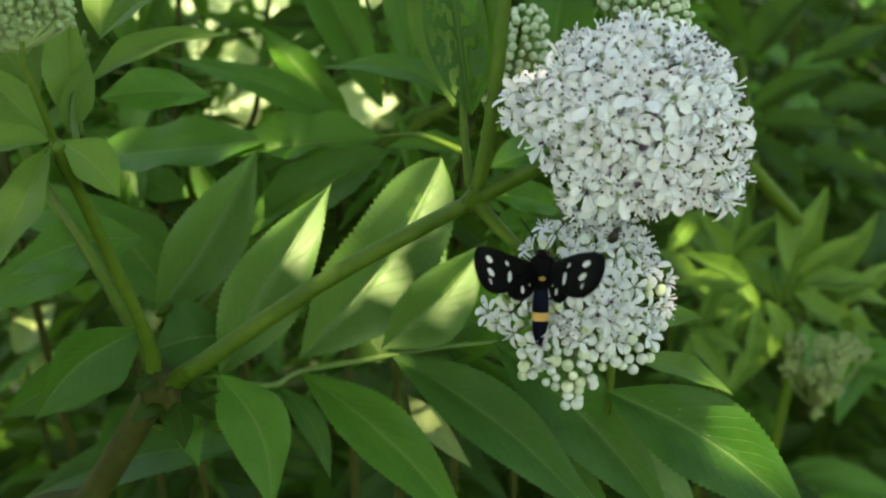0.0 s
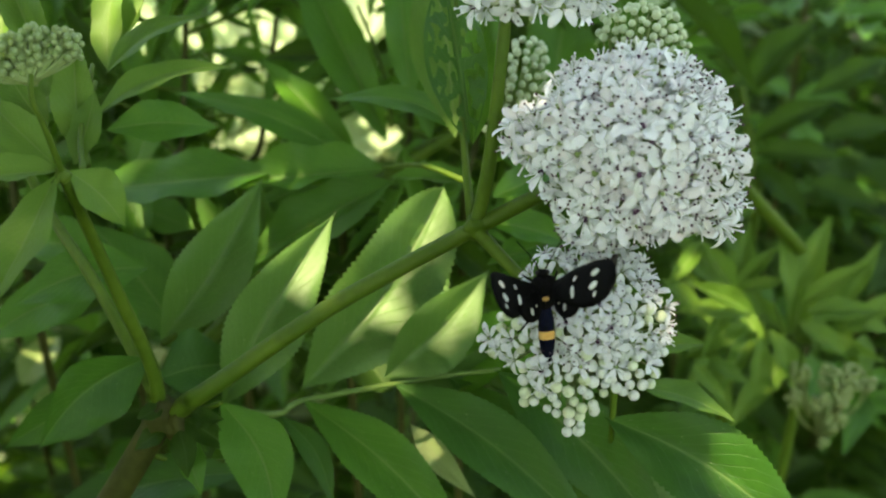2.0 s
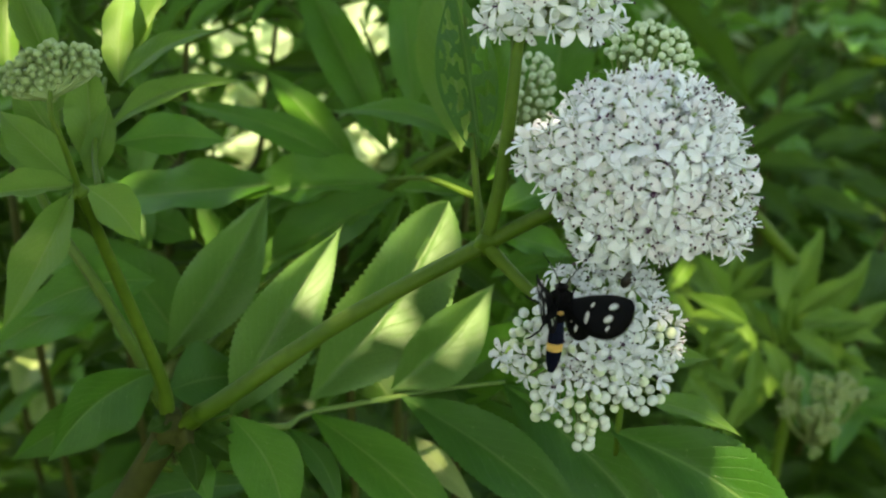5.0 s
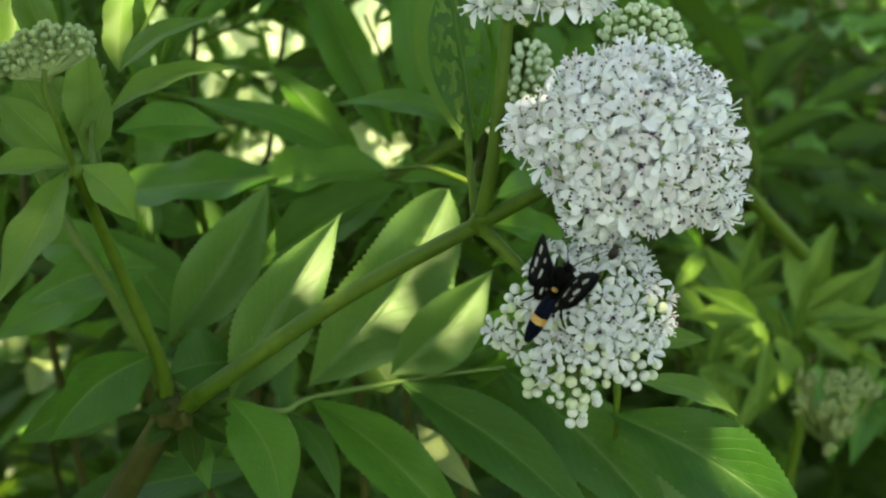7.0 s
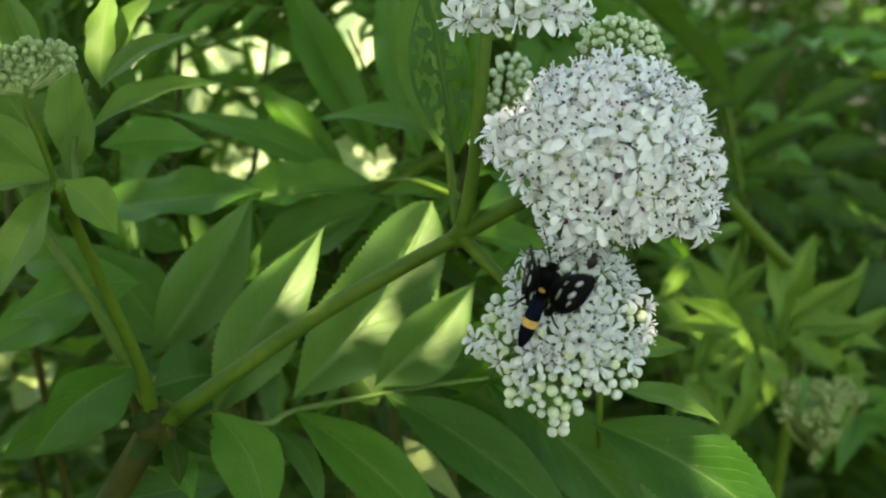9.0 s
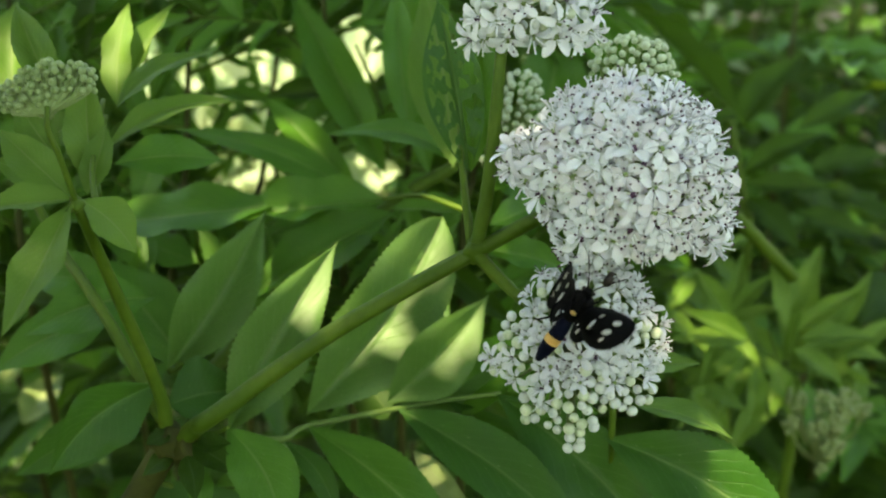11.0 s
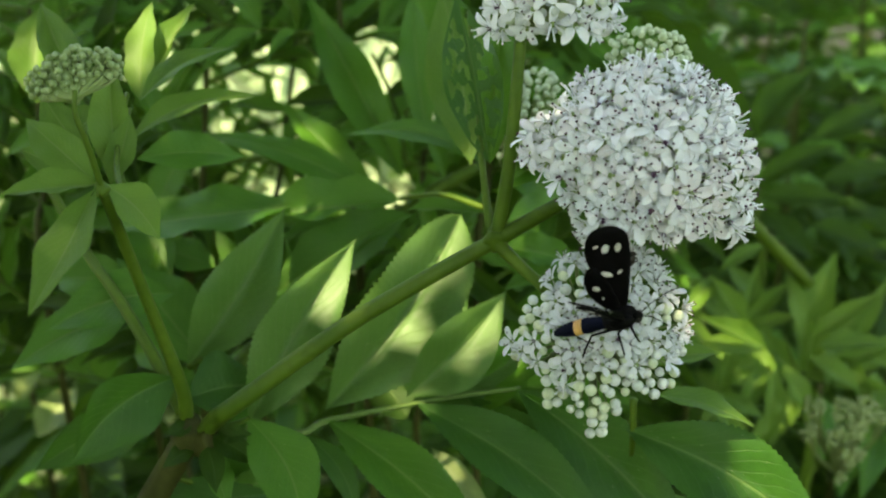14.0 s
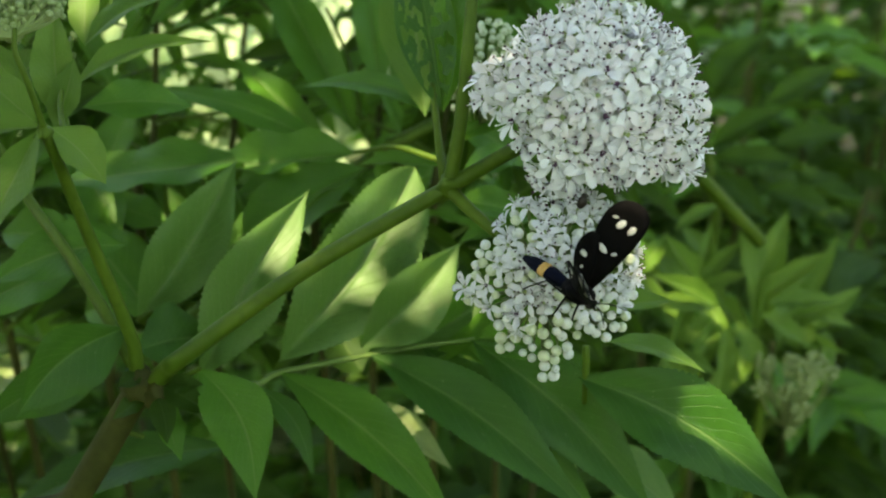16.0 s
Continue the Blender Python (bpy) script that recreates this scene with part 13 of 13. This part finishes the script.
def make_moth():
    moth = thing("moth", (0, 0, 0), "black moth with white wing spots and orange abdomen band", "moth")
    bm = bmesh.new()
    ball(bm, (0, 0, 0), (0.0027, 0.0040, 0.0023), 0, 18, 12)
    ball(bm, (0.0014, 0.001, 0.0006), (0.0017, 0.0032, 0.0017), 0, 12, 8)
    ball(bm, (-0.0014, 0.001, 0.0006), (0.0017, 0.0032, 0.0017), 0, 12, 8)
    part("thorax", bm, MOTH_BLACK, moth)
    bm = bmesh.new()
    ball(bm, (0, 0.0043, -0.0002), (0.0014, 0.0012, 0.0012), 0, 14, 8)
    head = part("head", bm, MOTH_BLACK, moth)
    for s in (-1, 1):
        bm = bmesh.new()
        ball(bm, (s * 0.0011, 0.0047, 0.0), 0.0006, 0, 10, 6)
        part("eye", bm, BEETLE, head)
        bm = bmesh.new()
        tube(bm, smooth_line([(s * 0.0005, 0.0052, 0.0005), (s * 0.0022, 0.0085, 0.0016), (s * 0.0052, 0.0125, 0.0012)], 6), (0.00014, 0.00009), 6)
        part("antenna", bm, MOTH_BLACK, head, "thin black antenna with a pale tip")
    # abdomen in rings, one of them orange
    rings = 7
    radius = lambda v: 0.0015 * (0.80 + 0.42 * math.sin(math.pi * min(1, v * 0.9 + 0.08))) * (1 if v < 0.68 else 1 - ((v - 0.68) / 0.32) ** 2 * 0.48)
    for k in range(rings):
        bm = bmesh.new()
        v0, v1 = k / rings, (k + 1.04) / rings
        line, rr = [], []
        prev = None
        for i in range(5):
            v = min(1.0, v0 + (v1 - v0) * i / 4)
            swell = 1 + 0.02 * math.sin(math.pi * i / 4)
            y, z = -0.0028 - v * 0.0134, -0.0002 - 0.0012 * v * v
            ring = [bm.verts.new((math.cos(a) * radius(v) * swell, y, z + math.sin(a) * radius(v) * swell * 0.92)) for a in [j * math.pi / 8 for j in range(16)]]
            if prev:
                for j in range(16):
                    bm.faces.new((prev[j], prev[(j + 1) % 16], ring[(j + 1) % 16], ring[j]))
            prev = ring
        if k == rings - 1:
            bm.faces.new(prev)
        bmesh.ops.recalc_face_normals(bm, faces=bm.faces)
        orange = k == 3
        part("abdomen_band" if orange else "abdomen_segment", bm, MOTH_YELLOW if orange else MOTH_BLUE, moth, "orange-yellow band" if orange else "")
    bm = bmesh.new()
    ball(bm, (0, -0.0007, 0.00235), (0.0008, 0.0005, 0.00035), 0, 12, 6)
    part("collar_patch", bm, MOTH_YELLOW, moth, "small orange patch on the thorax")
    for s in (-1, 1):
        for fy, ty, out in ((0.0026, 0.0034, 0.0040), (0.0006, 0.0005, 0.0070), (-0.0016, -0.0085, 0.0062)):
            bm = bmesh.new()
            tube(bm, [Vector(q) for q in ((s * 0.0014, fy, -0.0014), (s * out * 0.62, fy * 0.4 + ty * 0.6, 0.0004), (s * out * 0.85, ty, -0.0026), (s * out, ty * 1.12, -0.0040))], (0.00034, 0.00016), 6)
            part("leg", bm, MOTH_BLACK, moth)
    return moth, make_wing(moth, -1), make_wing(moth, 1)


moth, wing_left, wing_right = make_moth()


# ---- the small beetle ----
def make_beetle(place):
    beetle = thing("beetle", place, "small shiny black beetle on the edge of the flowers", "beetle")
    turn = Matrix.Rotation(radians(20), 4, "Y")
    bm = bmesh.new()
    ball(bm, (0, 0, 0), (0.0011, 0.0008, 0.0016), 0, 14, 10, turn)
    part("wing_case", bm, BEETLE, beetle)
    bm = bmesh.new()
    ball(bm, (0.0005, 0, 0.0016), (0.0008, 0.0006, 0.0006), 0, 12, 8)
    part("head", bm, BEETLE, beetle)
    for s in (-1, 1):
        for z in (-0.0006, 0.0003, 0.0011):
            bm = bmesh.new()
            tube(bm, [Vector(q) for q in ((s * 0.0008, 0, z), (s * 0.0015, 0.0003, z + 0.0003), (s * 0.0018, 0.0012, z - 0.0004))], (0.00014, 0.00009), 5)
            part("leg", bm, BEETLE, beetle)
    return beetle


make_beetle((0.0382, 0.1843, 1.1102))


def motions():
    walk(moth, [
        (0, pose(0.02384, 0.18746, 1.09960, 70.8, 0.1, -2.1)),
        (0.5, pose(0.02422, 0.18756, 1.10004, 69.6, -0.6, 1.4)),
        (1, pose(0.02413, 0.18701, 1.10012, 72.9, -1.8, 4.9)),
        (1.5, pose(0.02368, 0.18722, 1.10048, 74.0, -5.7, 10.1)),
        (2, pose(0.02417, 0.18682, 1.10168, 76.0, -4.4, 4.7)),
        (2.5, pose(0.02367, 0.18684, 1.10188, 77.1, -7.3, 1.1)),
        (3, pose(0.02370, 0.18652, 1.10280, 75.2, -4.5, -0.1)),
        (3.5, pose(0.02328, 0.18567, 1.10327, 77.7, -5.6, 0.5)),
        (4, pose(0.02355, 0.18539, 1.10387, 80.2, -4.8, 5.5)),
        (6.5, pose(0.02599, 0.18492, 1.10256, 77.7, 22.0, -20.0)),
        (7, pose(0.02668, 0.18402, 1.10282, 77.1, 23.5, -26.9)),
        (7.5, pose(0.02695, 0.18444, 1.10341, 73.1, 21.5, -31.5)),
        (8, pose(0.02737, 0.18461, 1.10386, 75.6, 20.0, -26.8)),
        (8.5, pose(0.02734, 0.18437, 1.10450, 77.4, 20.3, -22.2)),
        (9, pose(0.02787, 0.18277, 1.10564, 79.8, 17.5, -20.8)),
        (9.5, pose(0.02791, 0.18167, 1.10664, 85.4, 19.7, -5.3)),
        (12, pose(0.03238, 0.18072, 1.10486, 74.8, 34.5, -37.4)),
        (12.5, pose(0.03226, 0.18068, 1.10504, 75.1, 33.5, -40.8)),
        (13, pose(0.03314, 0.18116, 1.10432, 74.4, 36.4, -36.8)),
        (13.3, pose(0.03295, 0.18067, 1.10404, 77.1, 40.1, -36.1)),
        (13.5, pose(0.03260, 0.18068, 1.10471, 75.5, 43.3, -36.7)),
        (13.7, pose(0.03215, 0.18056, 1.10457, 63.0, 42.0, -52.8)),
        (14, pose(0.03509, 0.17822, 1.09865, 21.9, 26.4, -105.1)),
        (14.2, pose(0.03693, 0.17760, 1.09665, 19.2, 28.1, -106.4)),
        (14.4, pose(0.03678, 0.17721, 1.09537, 16.6, 42.6, -103.4)),
        (14.5, pose(0.03524, 0.17781, 1.09673, 17.5, 45.5, -99.6)),
        (14.7, pose(0.03448, 0.17809, 1.09746, 7.4, 45.3, -111.1)),
        (15, pose(0.03585, 0.17683, 1.09437, -12.8, 12.2, -134.5)),
        (15.5, pose(0.03620, 0.17518, 1.09312, -16.6, -9.7, -137.9)),
        (15.8, pose(0.03561, 0.17503, 1.09260, -14.2, -3.7, -137.9)),
        (16, pose(0.03617, 0.17502, 1.09259, -17.0, -1.6, -140.0)),
    ])
    walk(wing_left, [
        (0, pose(-0.00160, 0.00120, 0.00160, -146.4, -53.4, 156.7)),
        (0.5, pose(-0.00160, 0.00120, 0.00160, -138.5, -59.8, 149.4)),
        (1, pose(-0.00160, 0.00120, 0.00160, -140.9, -53.1, 150.6)),
        (1.5, pose(-0.00160, 0.00120, 0.00160, -133.0, -52.3, 142.6)),
        (2, pose(-0.00160, 0.00120, 0.00160, -133.2, -55.0, 145.1)),
        (2.5, pose(-0.00160, 0.00120, 0.00160, -113.0, -57.9, 126.5)),
        (3, pose(-0.00160, 0.00120, 0.00160, -119.4, -60.7, 134.9)),
        (3.5, pose(-0.00160, 0.00120, 0.00160, -107.6, -57.9, 122.6)),
        (4, pose(-0.00160, 0.00120, 0.00160, -110.2, -54.5, 120.6)),
        (6.5, pose(-0.00160, 0.00120, 0.00160, -111.6, -62.3, 123.8)),
        (7, pose(-0.00160, 0.00120, 0.00160, -92.2, -58.7, 105.5)),
        (7.5, pose(-0.00160, 0.00120, 0.00160, -96.9, -59.0, 110.9)),
        (8, pose(-0.00160, 0.00120, 0.00160, -92.0, -59.1, 105.7)),
        (8.5, pose(-0.00160, 0.00120, 0.00160, -110.7, -56.4, 124.3)),
        (9, pose(-0.00160, 0.00120, 0.00160, -84.6, -62.2, 96.2)),
        (9.5, pose(-0.00160, 0.00120, 0.00160, -108.2, -53.8, 106.2)),
        (12, pose(-0.00160, 0.00120, 0.00160, -111.6, -59.8, 120.1)),
        (12.5, pose(-0.00160, 0.00120, 0.00160, -102.2, -59.8, 112.9)),
        (13, pose(-0.00160, 0.00120, 0.00160, -112.9, -58.4, 124.0)),
        (13.3, pose(-0.00160, 0.00120, 0.00160, -115.7, -57.0, 126.3)),
        (13.5, pose(-0.00160, 0.00120, 0.00160, -140.7, -45.6, 150.2)),
        (13.7, pose(-0.00160, 0.00120, 0.00160, -145.1, -50.9, 153.8)),
        (14, pose(-0.00160, 0.00120, 0.00160, -99.5, -71.8, 104.0)),
        (14.2, pose(-0.00160, 0.00120, 0.00160, -135.1, -63.1, 138.9)),
        (14.4, pose(-0.00160, 0.00120, 0.00160, -147.2, -52.8, 150.1)),
        (14.5, pose(-0.00160, 0.00120, 0.00160, -147.5, -52.8, 151.8)),
        (14.7, pose(-0.00160, 0.00120, 0.00160, -140.6, -58.8, 147.5)),
        (15, pose(-0.00160, 0.00120, 0.00160, -110.0, -69.6, 120.8)),
        (15.5, pose(-0.00160, 0.00120, 0.00160, -50.5, -70.0, 69.4)),
        (15.8, pose(-0.00160, 0.00120, 0.00160, -83.9, -74.4, 98.2)),
        (16, pose(-0.00160, 0.00120, 0.00160, -104.0, -76.0, 115.4)),
    ])
    walk(wing_right, [
        (0, pose(0.00160, 0.00120, 0.00160, -42.1, -63.4, 24.9)),
        (0.5, pose(0.00160, 0.00120, 0.00160, -49.8, -63.7, 30.8)),
        (1, pose(0.00160, 0.00120, 0.00160, -48.3, -59.0, 28.7)),
        (1.5, pose(0.00160, 0.00120, 0.00160, -53.3, -58.8, 33.0)),
        (2, pose(0.00160, 0.00120, 0.00160, -55.7, -56.4, 36.0)),
        (2.5, pose(0.00160, 0.00120, 0.00160, -57.7, -54.7, 38.1)),
        (3, pose(0.00160, 0.00120, 0.00160, -58.5, -60.1, 36.9)),
        (3.5, pose(0.00160, 0.00120, 0.00160, -60.7, -56.8, 39.7)),
        (4, pose(0.00160, 0.00120, 0.00160, -57.2, -57.3, 31.1)),
        (6.5, pose(0.00160, 0.00120, 0.00160, -54.6, -66.3, 41.8)),
        (7, pose(0.00160, 0.00120, 0.00160, -63.3, -57.5, 53.5)),
        (7.5, pose(0.00160, 0.00120, 0.00160, -60.3, -50.3, 40.5)),
        (8, pose(0.00160, 0.00120, 0.00160, -65.5, -53.8, 46.5)),
        (8.5, pose(0.00160, 0.00120, 0.00160, -54.4, -50.9, 35.7)),
        (9, pose(0.00160, 0.00120, 0.00160, -55.9, -55.7, 42.8)),
        (9.5, pose(0.00160, 0.00120, 0.00160, -69.0, -57.7, 45.9)),
        (12, pose(0.00160, 0.00120, 0.00160, -47.2, -53.0, 33.5)),
        (12.5, pose(0.00160, 0.00120, 0.00160, -45.1, -42.0, 34.9)),
        (13, pose(0.00160, 0.00120, 0.00160, -56.7, -57.0, 40.4)),
        (13.3, pose(0.00160, 0.00120, 0.00160, -65.1, -59.2, 45.9)),
        (13.5, pose(0.00160, 0.00120, 0.00160, -43.8, -45.9, 26.3)),
        (13.7, pose(0.00160, 0.00120, 0.00160, -40.1, -41.5, 23.0)),
        (14, pose(0.00160, 0.00120, 0.00160, -31.7, -53.6, 12.7)),
        (14.2, pose(0.00160, 0.00120, 0.00160, -26.4, -46.4, 8.4)),
        (14.4, pose(0.00160, 0.00120, 0.00160, -25.4, -37.3, 8.3)),
        (14.5, pose(0.00160, 0.00120, 0.00160, -20.6, -34.9, 3.8)),
        (14.7, pose(0.00160, 0.00120, 0.00160, -6.6, -44.0, -4.1)),
        (15, pose(0.00160, 0.00120, 0.00160, -54, -51, 44)),
        (15.5, pose(0.00160, 0.00120, 0.00160, -33, -33, 49)),
        (15.8, pose(0.00160, 0.00120, 0.00160, -45, -31, 42)),
        (16, pose(0.00160, 0.00120, 0.00160, -52, -30, 38)),
    ])


motions()
